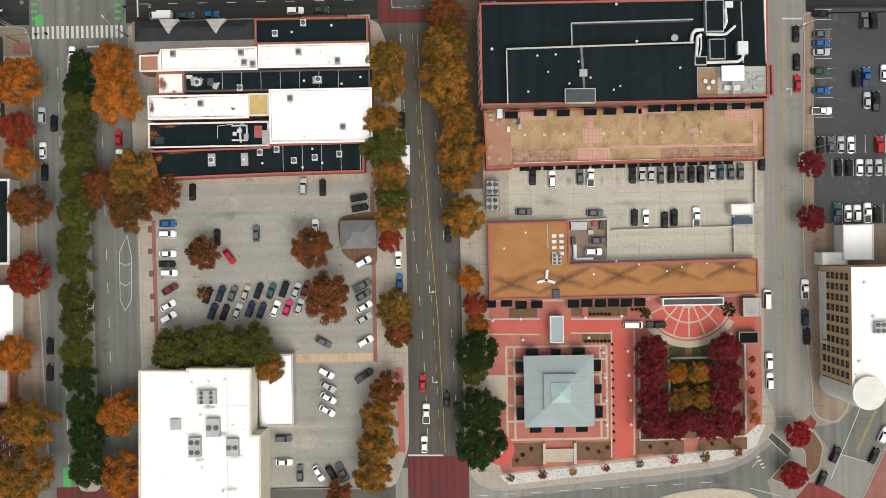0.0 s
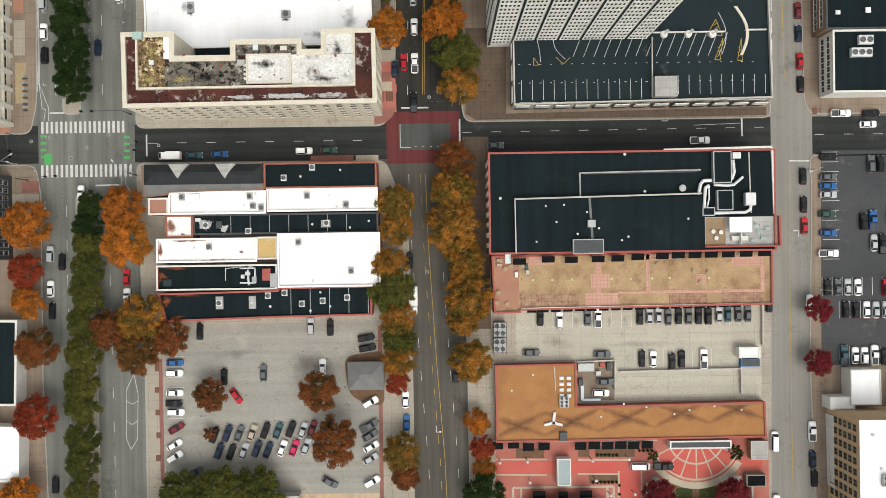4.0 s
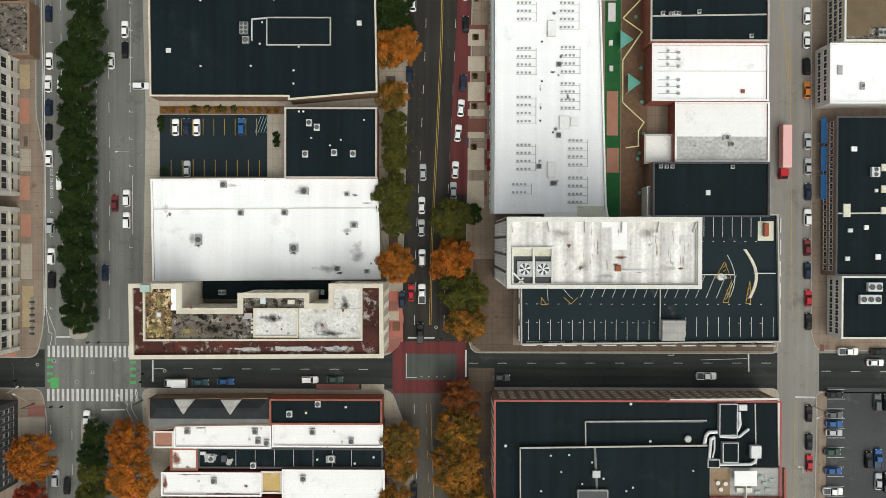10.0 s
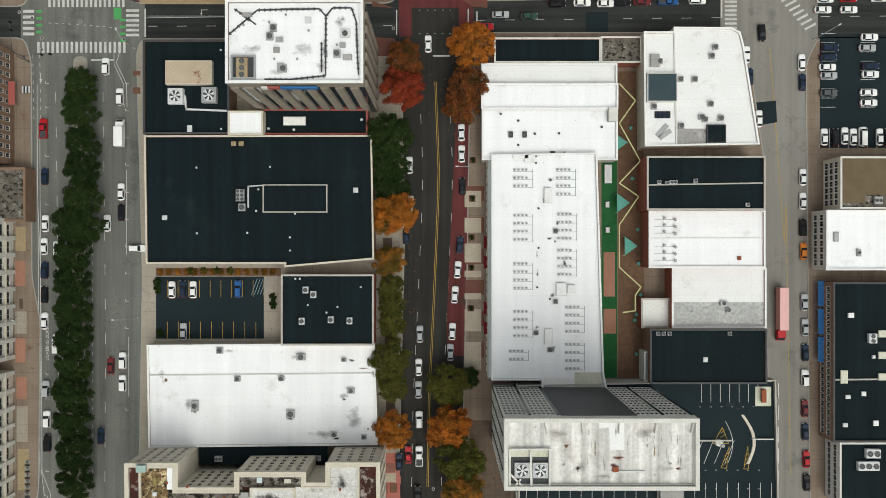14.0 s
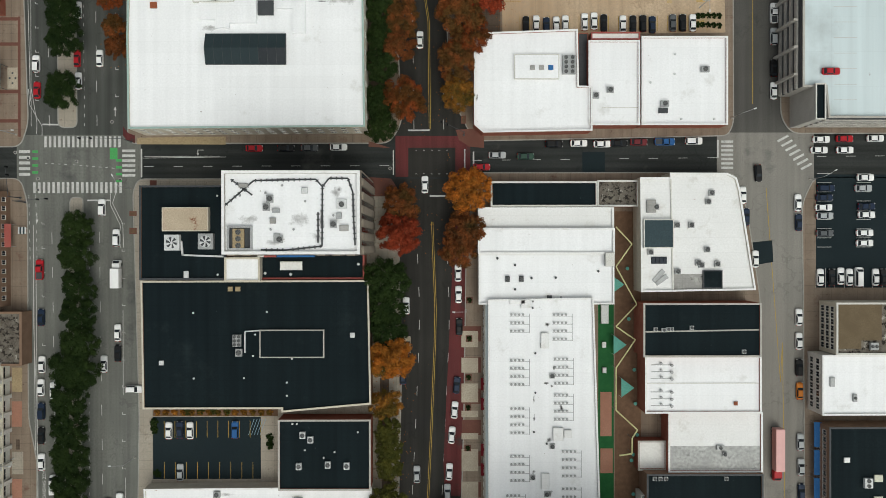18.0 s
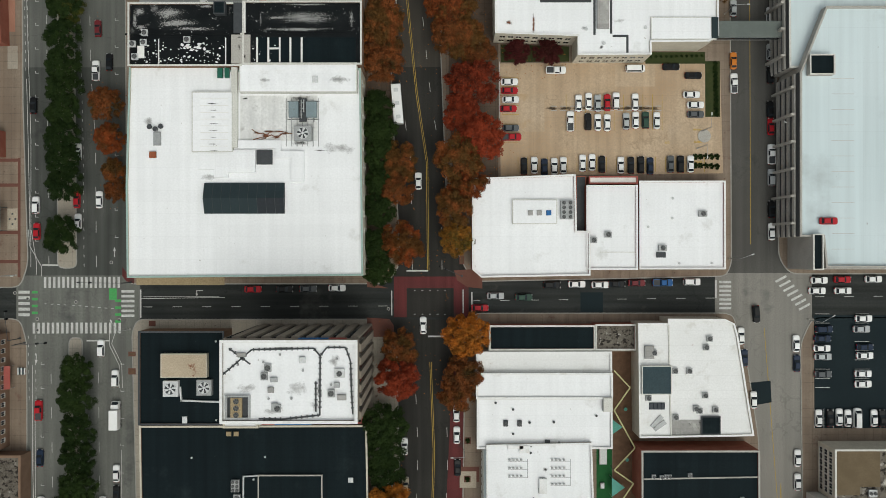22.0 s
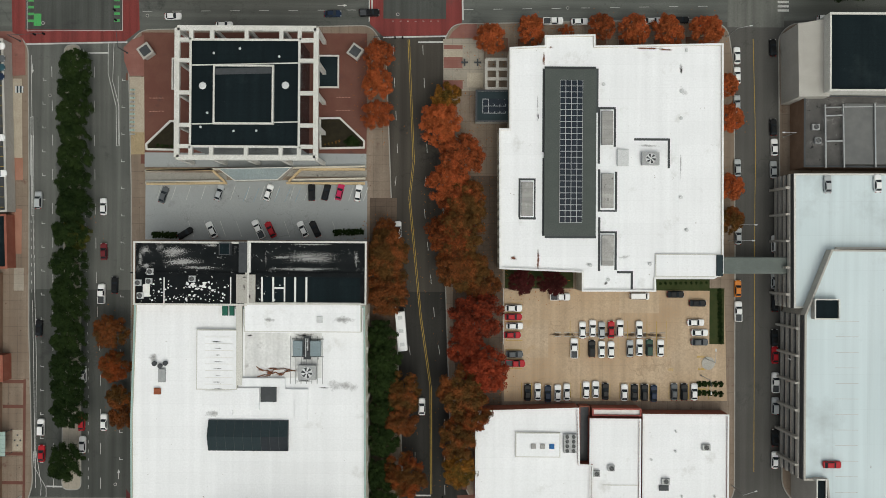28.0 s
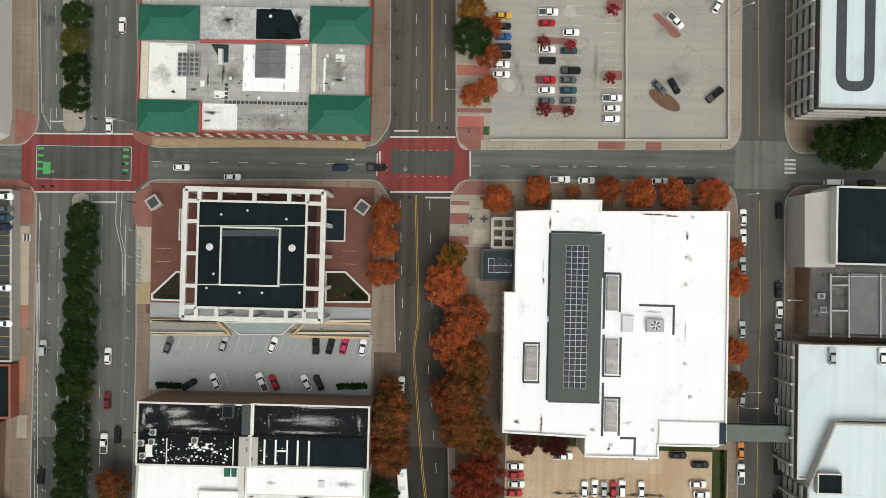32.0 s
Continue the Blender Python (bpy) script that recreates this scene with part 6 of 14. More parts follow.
park([
    (-107.2, 34, 359, "s", "black"), (-110.4, 26.5, 359, "s", "white"), (-110.1, 20.5, 359, "s", "black"),
    (-101.6, 52.7, 359, "s", "white"), (-89.4, 29.5, 359, "s", "red"), (-89.3, 24.1, 359, "u", "white"),
    (-98.3, -15.2, 359, "s", "white"), (-109.8, -27.6, 359, "s", "black"), (-110, -35, 359, "s", "black"),
])
# terrace yard, plaza and side street
park([
    (24.7, 16.8, 359, "s", "black"), (30, 16.1, 359, "u", "white"), (37.7, 16.7, 359, "s", "grey"),
    (40.6, 16.5, 359, "p", "white"), (52.2, 16.8, 359, "s", "black"), (54.8, 16.9, 359, "s", "silver"),
    (57.3, 16.9, 359, "s", "silver"), (60, 16.5, 359, "s", "grey"), (62.9, 16.8, 359, "s", "black"),
    (65.6, 16.7, 359, "s", "grey"), (68.4, 16.7, 359, "s", "black"), (71, 16.6, 359, "u", "black"),
    (74, 17, 359, "s", "silver"), (76.5, 17.3, 359, "s", "teal"), (79.3, 17.2, 359, "s", "grey"),
    (82, 17.2, 359, "s", "grey"), (22.1, 7.2, 269, "s", "grey"), (41.7, 6.5, 269, "s", "grey"),
    (52.6, 5.1, 359, "s", "black"), (55.7, 4.9, 359, "s", "white"), (60.9, 4.2, 359, "s", "black"),
])
park([
    (60.9, 4.2, 359, "s", "black"), (63.5, 4.9, 359, "u", "black"), (69.6, 4.8, 359, "p", "white"),
    (41.1, -4.2, 269, "u", "white"), (42.4, -1.1, 269, "s", "grey"), (51.7, -24.6, 269, "v", "white"),
    (58.1, -24.7, 269, "p", "black"), (97.8, 54.8, 359, "s", "black"), (97.9, 47, 359, "s", "black"),
    (98, 41.1, 359, "s", "red"), (99.1, 19.8, 359, "s", "white"), (87.9, 19.7, 359, "s", "black"),
    (99.3, -15.6, 359, "p", "white"), (99.4, -23.4, 359, "s", "navy"), (99.8, -28.6, 359, "s", "black"),
    (88.8, -18.2, 359, "v", "white"), (89.2, -35.4, 359, "u", "white"), (89.3, -40.9, 359, "u", "white"),
    (1.1, 1.4, 359, "s", "black"), (-0.2, -44.5, 359, "s", "black"),
])
park([
    (104.7, 60.1, 269, "s", "black"), (104.7, 54.5, 269, "s", "grey"), (104.6, 52, 269, "s", "blue"),
    (104.6, 49.6, 269, "s", "silver"), (104.2, 44.3, 269, "s", "green"), (104.5, 39, 269, "s", "blue"),
    (104.4, 33.4, 269, "p", "white"), (116.5, 57.9, 359, "u", "grey"), (119, 58, 359, "u", "black"),
    (114.2, 42.1, 359, "u", "black"), (116.8, 42.4, 359, "p", "blue"), (121.8, 43.5, 359, "s", "white"),
    (117, 36.1, 359, "s", "silver"), (119.4, 35.8, 359, "p", "black"), (104, 24.1, 359, "s", "black"),
    (106.9, 24, 359, "s", "grey"), (109.6, 24, 359, "s", "silver"), (112.4, 23.9, 359, "s", "white"),
    (120.2, 23.8, 359, "u", "red"), (109.1, 17.8, 359, "s", "black"), (111.9, 17.7, 359, "s", "black"),
])
park([
    (111.9, 17.7, 359, "s", "black"), (114.7, 17.7, 359, "s", "white"), (117.3, 17.6, 359, "s", "silver"),
    (120, 17.6, 359, "s", "silver"), (108.3, 5.2, 359, "p", "teal"), (111.4, 5.1, 359, "s", "white"),
    (113.9, 5.1, 359, "u", "white"), (116.7, 5.2, 359, "p", "white"), (119.5, 4.7, 359, "s", "black"),
    (107.2, -61.6, 334, "u", "black"), (118, -62.1, 334, "s", "black"), (103.5, -68.3, 334, "s", "black"),
    (120.6, -56.4, 334, "u", "white"),
])
# second block
park([
    (-70.2, 62.9, 270.2, "s", "teal"), (-63.2, 63.1, 270.2, "s", "blue"), (-39.9, 63.7, 270.2, "u", "white"),
    (-33, 63.8, 270.2, "s", "green"), (-111.7, 151.4, 0.2, "s", "white"), (-112, 145.1, 0.2, "s", "white"),
    (-108.6, 144.2, 0.2, "s", "white"), (-111.9, 138.6, 0.2, "u", "navy"), (-112, 131.9, 0.2, "s", "black"),
    (-111.9, 124.6, 0.2, "s", "white"), (-108.6, 118.4, 0.2, "v", "white"), (-111.5, 105.9, 0.2, "u", "silver"),
    (-111.3, 97.6, 0.2, "u", "white"), (-111.2, 91.1, 0.2, "u", "black"), (-94.7, 151.5, 0.2, "s", "white"),
    (-93.8, 112.3, 0.2, "s", "maroon"), (-90.5, 113.7, 0.2, "u", "white"), (-90.5, 107.5, 0.2, "u", "white"),
    (-86.4, 144.6, 270.2, "u", "white"), (-96.5, 93.1, 0.2, "s", "navy"), (-8.8, 121, 0.2, "s", "silver"),
])
park([
    (-8.8, 121, 0.2, "s", "silver"), (-9.1, 111.9, 0.2, "s", "white"), (-9.2, 105.7, 0.2, "s", "silver"),
    (-9, 97.5, 0.2, "u", "white"), (-14.5, 85.9, 0.2, "s", "navy"), (-9, 87.5, 0.2, "p", "white"),
    (-12, 87.8, 0.2, "s", "red"), (-9.4, 76.6, 0.2, "p", "black"), (-12.6, 148.1, 0.2, "s", "navy"),
    (2.2, 145.5, 355.2, "s", "navy"), (1.6, 138.7, 355.2, "s", "white"), (0.8, 131.8, 355.2, "s", "white"),
    (0.1, 121.7, 357.2, "s", "white"), (-0.4, 116, 0.2, "s", "silver"), (-76.9, 133.2, 0.2, "s", "white"),
    (-73.9, 133.4, 0.2, "s", "navy"), (-71.1, 133.2, 0.2, "s", "white"), (-58.7, 133.4, 0.2, "u", "blue"),
    (-73.8, 121.7, 0.2, "s", "silver"), (96.4, 150.3, 0.2, "u", "black"), (96.6, 143.8, 0.2, "s", "orange"),
])
park([
    (96.6, 143.8, 0.2, "s", "orange"), (96.8, 129.7, 0.2, "s", "silver"), (97, 122.8, 0.2, "s", "silver"),
    (97.1, 115.9, 0.2, "s", "navy"), (97, 108.9, 0.2, "u", "white"), (97, 100.6, 0.2, "s", "maroon"),
    (97.1, 94.2, 0.2, "s", "navy"), (97.4, 86.6, 0.2, "s", "red"), (97.5, 80.2, 0.2, "s", "black"),
    (69.4, 65.1, 270.2, "p", "white"), (13, 64.5, 270.2, "s", "grey"), (108.3, 72, 270.2, "p", "white"),
    (115.9, 68.9, 270.2, "s", "white"), (116.8, 72, 270.2, "s", "black"),
])
park([
    (-112.2, 177.5, 360, "p", "red"), (-111.9, 164.4, 360, "s", "navy"), (-111.6, 150.8, 360, "s", "white"),
    (-111.9, 145.8, 360, "s", "white"), (-95.1, 194.5, 360, "u", "white"), (-91.2, 186.2, 360, "u", "white"),
    (-90.9, 160.1, 360, "s", "white"), (-90.9, 154.5, 360, "s", "black"), (-11.7, 167.4, 360, "s", "white"),
    (-11.4, 156.7, 360, "u", "tan"), (-12.7, 148.4, 360, "s", "navy"), (2.6, 176.4, 360, "s", "white"),
    (2.7, 170.5, 360, "s", "white"), (2.9, 161.6, 360, "s", "black"), (103.7, 199.6, 270, "u", "navy"),
    (103.3, 197, 270, "s", "navy"), (103.1, 194.3, 270, "s", "white"), (103.4, 192, 270, "s", "silver"),
    (103.4, 187.2, 270, "s", "grey"), (114.6, 202.5, 270, "s", "white"), (114, 199.6, 270, "s", "silver"),
])
park([
    (114, 199.6, 270, "s", "silver"), (114.9, 194.6, 270, "s", "navy"), (114.9, 192.3, 270, "s", "white"),
    (114.4, 187.3, 270, "s", "white"), (114.4, 184.5, 270, "s", "white"), (102.2, 175.1, 360, "s", "white"),
    (105.3, 175.1, 360, "s", "black"), (107.8, 175.4, 360, "s", "white"), (110.2, 175.1, 360, "s", "white"),
    (112.7, 175.2, 360, "v", "white"), (117.4, 175.1, 360, "s", "white"), (119.6, 175.1, 360, "s", "black"),
])
# cross street and the blocks beyond
park([
    (-53.3, 210.7, 269.9, "s", "red"), (-44.6, 210.7, 269.9, "s", "black"), (-38.1, 210.8, 269.9, "s", "grey"),
    (-30.2, 211, 269.9, "s", "white"), (13.4, 208.8, 269.9, "s", "silver"), (21.2, 208.4, 269.9, "s", "green"),
    (29, 211.8, 269.9, "u", "black"), (35.8, 212, 269.9, "s", "white"), (42.2, 211.8, 269.9, "s", "white"),
    (46.8, 212, 269.9, "s", "black"), (52.3, 212.3, 269.9, "s", "maroon"), (59.4, 212.4, 269.9, "p", "blue"),
    (67.4, 212.6, 269.9, "u", "white"), (9.1, 205.5, 269.9, "s", "red"), (85.1, 203.7, 184.9, "u", "black"),
    (102.5, 213, 269.9, "s", "white"), (108.9, 213.2, 269.9, "s", "red"), (117.4, 213.3, 269.9, "s", "white"),
    (101.9, 210.1, 269.9, "s", "white"), (109, 210.1, 269.9, "s", "white"), (89.1, 260.1, 359.9, "s", "black"),
])
park([
    (89.1, 260.1, 359.9, "s", "black"), (89.3, 255.3, 359.9, "s", "red"), (89.4, 247.7, 359.9, "p", "white"),
    (89.4, 241.3, 359.9, "u", "silver"), (89.4, 232.6, 359.9, "s", "black"), (89.4, 226.4, 359.9, "s", "white"),
    (96.1, 195.6, 359.9, "s", "white"), (96.3, 190.2, 359.9, "s", "navy"), (96.4, 164.1, 359.9, "s", "white"),
    (96.4, 157.5, 359.9, "s", "white"), (80.9, 197.7, 359.9, "s", "white"), (81.8, 191.7, 359.9, "s", "navy"),
    (84.3, 180.1, 359.9, "s", "white"), (-113, 233.9, 359.9, "u", "white"), (-112.8, 226.7, 359.9, "s", "red"),
    (-101.8, 235.4, 359.9, "s", "red"), (-101.5, 229.2, 359.9, "s", "white"), (-101.5, 248.6, 359.9, "s", "white"),
    (-6.5, 200.7, 359.9, "s", "white"), (-95.6, 235.4, 359.9, "s", "white"),
])
park([
    (17.3, 267.7, 270, "s", "white"), (17.3, 265.3, 270, "s", "red"), (17.6, 262.8, 270, "s", "white"),
    (17, 260.3, 270, "s", "red"), (17.6, 255, 270, "s", "grey"), (17.8, 252.5, 270, "p", "red"),
    (30.1, 270.9, 270, "p", "white"), (51.9, 271.3, 270, "v", "white"), (61.8, 271.8, 270, "s", "black"),
    (67.9, 269.4, 270, "s", "black"), (67.4, 264.1, 270, "s", "white"), (68.5, 261.3, 270, "s", "white"),
    (68.5, 258.7, 270, "s", "grey"), (36.3, 261.8, 360, "s", "white"), (39.1, 262.3, 360, "s", "white"),
    (41.6, 261.8, 360, "s", "silver"), (44.2, 262, 360, "s", "red"), (46.6, 262.4, 360, "u", "white"),
    (51.9, 262.1, 360, "s", "white"), (34, 256.8, 360, "p", "white"), (38.9, 256.7, 360, "u", "black"),
])
park([
    (38.9, 256.7, 360, "u", "black"), (41.6, 256.5, 360, "s", "white"), (44.2, 256.4, 360, "s", "white"),
    (49.4, 256.8, 360, "s", "silver"), (52, 257.1, 360, "s", "white"), (54.7, 257.1, 360, "u", "green"),
    (57.8, 257, 360, "s", "white"), (21.3, 244.5, 360, "s", "black"), (24.1, 244.7, 360, "s", "white"),
    (26.9, 244.2, 360, "s", "navy"), (29.6, 244.4, 360, "s", "white"), (32.1, 244.7, 360, "s", "white"),
    (37.4, 245.3, 360, "s", "white"), (40, 245.5, 360, "s", "white"), (42.7, 245, 360, "s", "black"),
    (47.9, 244.7, 360, "s", "white"), (50.7, 244.7, 360, "s", "black"), (53.4, 244.8, 360, "u", "black"),
    (56, 244.5, 360, "s", "navy"), (61.6, 245, 360, "s", "grey"), (64.3, 245, 360, "u", "black"),
])
park([
    (64.3, 245, 360, "u", "black"), (67.1, 245, 360, "s", "white"), (79, 288, 360, "s", "silver"),
    (79, 273.5, 360, "s", "orange"), (79.1, 267.2, 360, "p", "white"), (89.1, 285.9, 360, "u", "white"),
    (89.1, 275.8, 360, "s", "silver"), (89.2, 269.6, 360, "s", "black"), (-114.2, 296.7, 360, "u", "silver"),
    (-113.8, 261.4, 360, "s", "black"), (-96.5, 270.9, 360, "p", "white"), (-92.9, 273.3, 360, "s", "black"),
    (-96.2, 295, 360, "s", "white"), (-14.7, 289.1, 360, "s", "white"), (-7.8, 240.4, 360, "s", "white"),
])
park([
    (-79.5, 298.4, 341.4, "s", "grey"), (-64.1, 299.1, 341.4, "s", "silver"), (-50.5, 299.2, 341.4, "s", "white"),
    (-38.6, 299.3, 1.4, "u", "black"), (-34.6, 299.4, 346.4, "s", "black"), (-30.8, 299.5, 346.4, "s", "pink"),
    (-25.7, 299.2, 351.4, "s", "white"), (-66.2, 288.8, 26.4, "s", "white"), (-53.2, 289, 26.4, "p", "white"),
    (-49.9, 288.9, 26.4, "s", "red"), (-41, 289.1, 26.4, "s", "white"), (-37.6, 289.2, 26.4, "s", "black"),
    (-73.4, 287.8, 301.4, "s", "black"), (-94.9, 387, 1.4, "u", "white"), (-97.8, 358.9, 1.4, "s", "white"),
    (-114.5, 296.6, 1.4, "s", "silver"), (-113.6, 261.4, 1.4, "s", "black"), (-96, 282.6, 1.4, "s", "maroon"),
    (-93, 272.5, 1.4, "u", "black"), (-63.1, 345.4, 271.4, "s", "white"), (-77.3, 347.8, 271.4, "s", "white"),
])
park([
    (-77.3, 347.8, 271.4, "s", "white"), (-33.1, 348.7, 271.4, "s", "navy"), (-23, 349, 271.4, "p", "black"),
    (21, 346.7, 271.4, "s", "black"), (27.7, 346.9, 271.4, "p", "white"), (35, 346.8, 271.4, "s", "white"),
    (55.2, 347.1, 271.4, "s", "white"), (62.8, 347.4, 271.4, "s", "black"), (69.2, 347.3, 271.4, "s", "red"),
    (103.1, 347.9, 271.4, "v", "white"), (112.4, 348, 271.4, "s", "black"), (78.4, 337.7, 1.4, "s", "white"),
    (78.5, 332.2, 1.4, "s", "white"), (78.5, 324.4, 1.4, "s", "silver"), (88.3, 339.9, 1.4, "s", "black"),
    (88.5, 318, 1.4, "s", "black"), (88.8, 312.5, 1.4, "s", "white"), (88.6, 306.3, 1.4, "s", "silver"),
    (78.7, 306.8, 1.4, "s", "silver"), (78.9, 286.3, 1.4, "s", "silver"), (10.9, 392.1, 271.4, "s", "yellow"),
])
park([
    (10.9, 392.1, 271.4, "s", "yellow"), (10.9, 389.1, 271.4, "s", "black"), (11, 386.2, 271.4, "s", "blue"),
    (11.1, 383.4, 271.4, "s", "navy"), (11.1, 381.1, 271.4, "s", "black"), (10.7, 378.4, 271.4, "u", "white"),
    (10.8, 375.7, 271.4, "s", "white"),
])
park([
    (23.4, 393.3, 271.4, "p", "white"), (23.1, 390.3, 271.4, "s", "red"), (23.3, 382.9, 271.4, "s", "white"),
    (23.5, 379.8, 271.4, "u", "black"), (23.2, 374.4, 271.4, "p", "red"), (23.4, 371.6, 271.4, "s", "white"),
    (23.5, 368.6, 271.4, "s", "grey"), (29.8, 387.8, 271.4, "s", "white"), (29.4, 382.7, 271.4, "s", "teal"),
    (30, 377.2, 271.4, "p", "black"), (29.4, 374.6, 271.4, "s", "grey"), (29.5, 371.7, 271.4, "s", "teal"),
    (29.5, 368.9, 271.4, "s", "grey"), (41.6, 369.8, 271.4, "p", "white"), (41.6, 367, 271.4, "s", "white"),
    (41.5, 364, 271.4, "u", "white"), (70.2, 396.2, 331.4, "s", "white"), (58.6, 391.6, 226.4, "p", "white"),
    (54.6, 373.1, 226.4, "s", "grey"), (58.7, 373.5, 211.4, "s", "black"), (69.9, 371.4, 311.4, "p", "black"),
])
park([
    (69.9, 371.4, 311.4, "p", "black"),
])
park([
    (98.6, 228.8, 270, "s", "red"),
], 13)
park([
    (98.1, 301.4, 1.4, "s", "silver"), (111.1, 301.7, 1.4, "s", "white"),
], 11)


# ---- trees ----
CROWN = {}
CLUMP = np.array(((1, 0, -0.2), (0.3, 0.95, -0.2), (-0.8, 0.6, -0.2), (-0.8, -0.6, -0.2), (0.3, -0.95, -0.2), (0.1, 0, 0.75), (0, 0.1, -0.7)))


def crown_mesh(colour, variant, lobes=46):
    """A crown one unit across: rounded lobes of many small leaves over inner clumps, uneven, with gaps; round its own centre."""
    if (colour, variant, lobes) in CROWN:
        return CROWN[colour, variant, lobes]
    rs = np.random.RandomState(11 + variant)
    full = lobes > 20
    verts, faces = [], []
    for k in range(lobes):
        a, r = 2.4 * k + rs.uniform(-0.4, 0.4), 0.4 * math.sqrt((k + 0.3) / lobes) * rs.uniform(0.88, 1.08)
        c = np.array((r * math.cos(a), r * math.sin(a), rs.uniform(-0.1, 0.08) + 0.3 * (1 - (r / 0.4) ** 2)))
        lr = rs.uniform(0.05, 0.09) if full else rs.uniform(0.1, 0.16)
        # the clump inside: a crumpled lump of shaded leaves
        i = len(verts)
        verts += [tuple(c + v * lr * rs.uniform(0.45, 0.7)) for v in CLUMP]
        for j in range(5):
            faces += [(i + j, i + (j + 1) % 5, i + 5), (i + (j + 1) % 5, i + j, i + 6)]
        n = int((270 if full else 130) * (lr / 0.1) ** 1.7)
        d = rs.normal(size=(n, 3))
        d /= np.linalg.norm(d, axis=1)[:, None]
        d[:, 2] = np.abs(d[:, 2]) * 1.15 - 0.35
        p = c + d * (lr * rs.uniform(0.6, 1.28, n))[:, None]
        nn = d + rs.normal(0, 0.6, (n, 3)) + np.array((0, 0, 0.25))
        nn /= np.linalg.norm(nn, axis=1)[:, None]
        u = np.cross(nn, rs.normal(size=(n, 3)))
        u /= np.linalg.norm(u, axis=1)[:, None]
        w = np.cross(nn, u)
        s = (rs.uniform(0.009, 0.018, n) if full else rs.uniform(0.02, 0.035, n))[:, None]
        t3 = np.stack((p - u * s * 1.2 - w * s * 0.6, p + u * s * 1.2 - w * s * 0.5, p + w * s * 1.3), 1).reshape(-1, 3)
        i = len(verts)
        verts += t3.tolist()
        faces += [(i + 3 * j, i + 3 * j + 1, i + 3 * j + 2) for j in range(n)]
    me = bpy.data.meshes.new("crown")
    me.from_pydata(verts, [], faces)
    me.materials.append(LEAF[colour])
    CROWN[colour, variant, lobes] = me
    return me


TRUNK = {}


def trunk_mesh(variant):
    if variant not in TRUNK:
        rs = np.random.RandomState(40 + variant)
        bm = bmesh.new()
        tube(bm, (0, 0, 0), (0.005, 0.004, 0.3), 0.026, 8, 0.018)
        tube(bm, (0.005, 0.004, 0.29), (0.0, 0.01, 0.62), 0.018, 7, 0.006)
        for k in range(6):
            a = k * 1.05 + rs.uniform(-0.3, 0.3)
            z = 0.27 + 0.05 * k
            tube(bm, (0, 0, z), (0.26 * math.cos(a), 0.26 * math.sin(a), z + rs.uniform(0.14, 0.26)), 0.011, 6, 0.003)
        for k in range(14):
            a = k * 2.4 + rs.uniform(-0.4, 0.4)
            r, z = rs.uniform(0.1, 0.24), rs.uniform(0.4, 0.62)
            p = (r * math.cos(a), r * math.sin(a), z)
            b = a + rs.uniform(-0.9, 0.9)
            tube(bm, (p[0] * 0.6, p[1] * 0.6, z - 0.06), (p[0] + 0.14 * math.cos(b), p[1] + 0.14 * math.sin(b), z + rs.uniform(0.02, 0.14)), 0.005, 4, 0.002)
        TRUNK[variant] = mesh("trunk", bm, M["bark"])
    return TRUNK[variant]


WORDS = dict(green="dark green", olive="yellowing olive green", gold="golden brown", orange="bright orange", rust="rust brown",
             red="red orange", crimson="deep crimson", crimson_shade="shade-darkened crimson", scarlet="scarlet", ember="burnt orange", flame="flame orange")
tree_no = 0
PLANTED = set()


def plant(rows):
    global tree_no
    for x, y, d, colour in rows:
        if (x, y) in PLANTED:
            continue
        PLANTED.add((x, y))
        tree_no += 1
        v = tree_no % 4
        small = d < 5
        k = 0.9 * max(d, 4.0)
        t = new("tree", trunk_mesh(v))
        t.location, t.scale = (x, y, 0.1 if any(inside(x, y, p) for p in PAVED) else 0.0), (k, k, k)
        tagged(t, ("%s autumn street tree in a pavement bed" if not small else "small %s ornamental tree in a pavement bed") % WORDS[colour], "tree", "street trees")
        cr = part("crown", crown_mesh(colour, v, 30 if small else 62), None, t)
        wide = 1.38 if colour in ("green", "olive") and not small else 1.2
        cr.scale = (d * wide / k, d * wide / k, d * 1.0 / k)
        cr.location = (0, 0, 0.64)
        cr.rotation_euler = (0, 0, tree_no * 1.7)


# median of the avenue
plant([
    (-97.8, 49.1, 6.4, "green"), (-98.2, 43.4, 7.3, "green"), (-98.6, 38.8, 7, "olive"),
    (-98.2, 32, 8.2, "olive"), (-98.3, 25.2, 8.5, "olive"), (-98.8, 17.6, 8.5, "olive"),
    (-99.3, 9.2, 8.9, "olive"), (-100, 0.9, 8.5, "olive"), (-100.1, -5.2, 8.2, "olive"),
    (-100, -13.6, 8.2, "olive"), (-100.1, -20.5, 8.2, "olive"), (-100.1, -28.9, 8.2, "olive"),
    (-100, -35.5, 7.9, "green"), (-98, -43.8, 8.9, "green"), (-97.4, -51.2, 9.2, "green"),
    (-97.2, -60.1, 9.5, "green"),
])
plant([
    (-101.5, 151.8, 9.5, "green"), (-101.5, 143.5, 9.5, "green"), (-101.5, 135.1, 9.2, "green"),
    (-101.5, 127.5, 9.2, "green"), (-101.5, 120.7, 9.2, "green"), (-101.5, 113.9, 9.2, "green"),
    (-101.6, 106.3, 9.5, "green"), (-101.6, 98.7, 9.2, "green"), (-101.3, 90.3, 9.5, "green"),
    (-101.3, 81.9, 8.9, "green"),
])
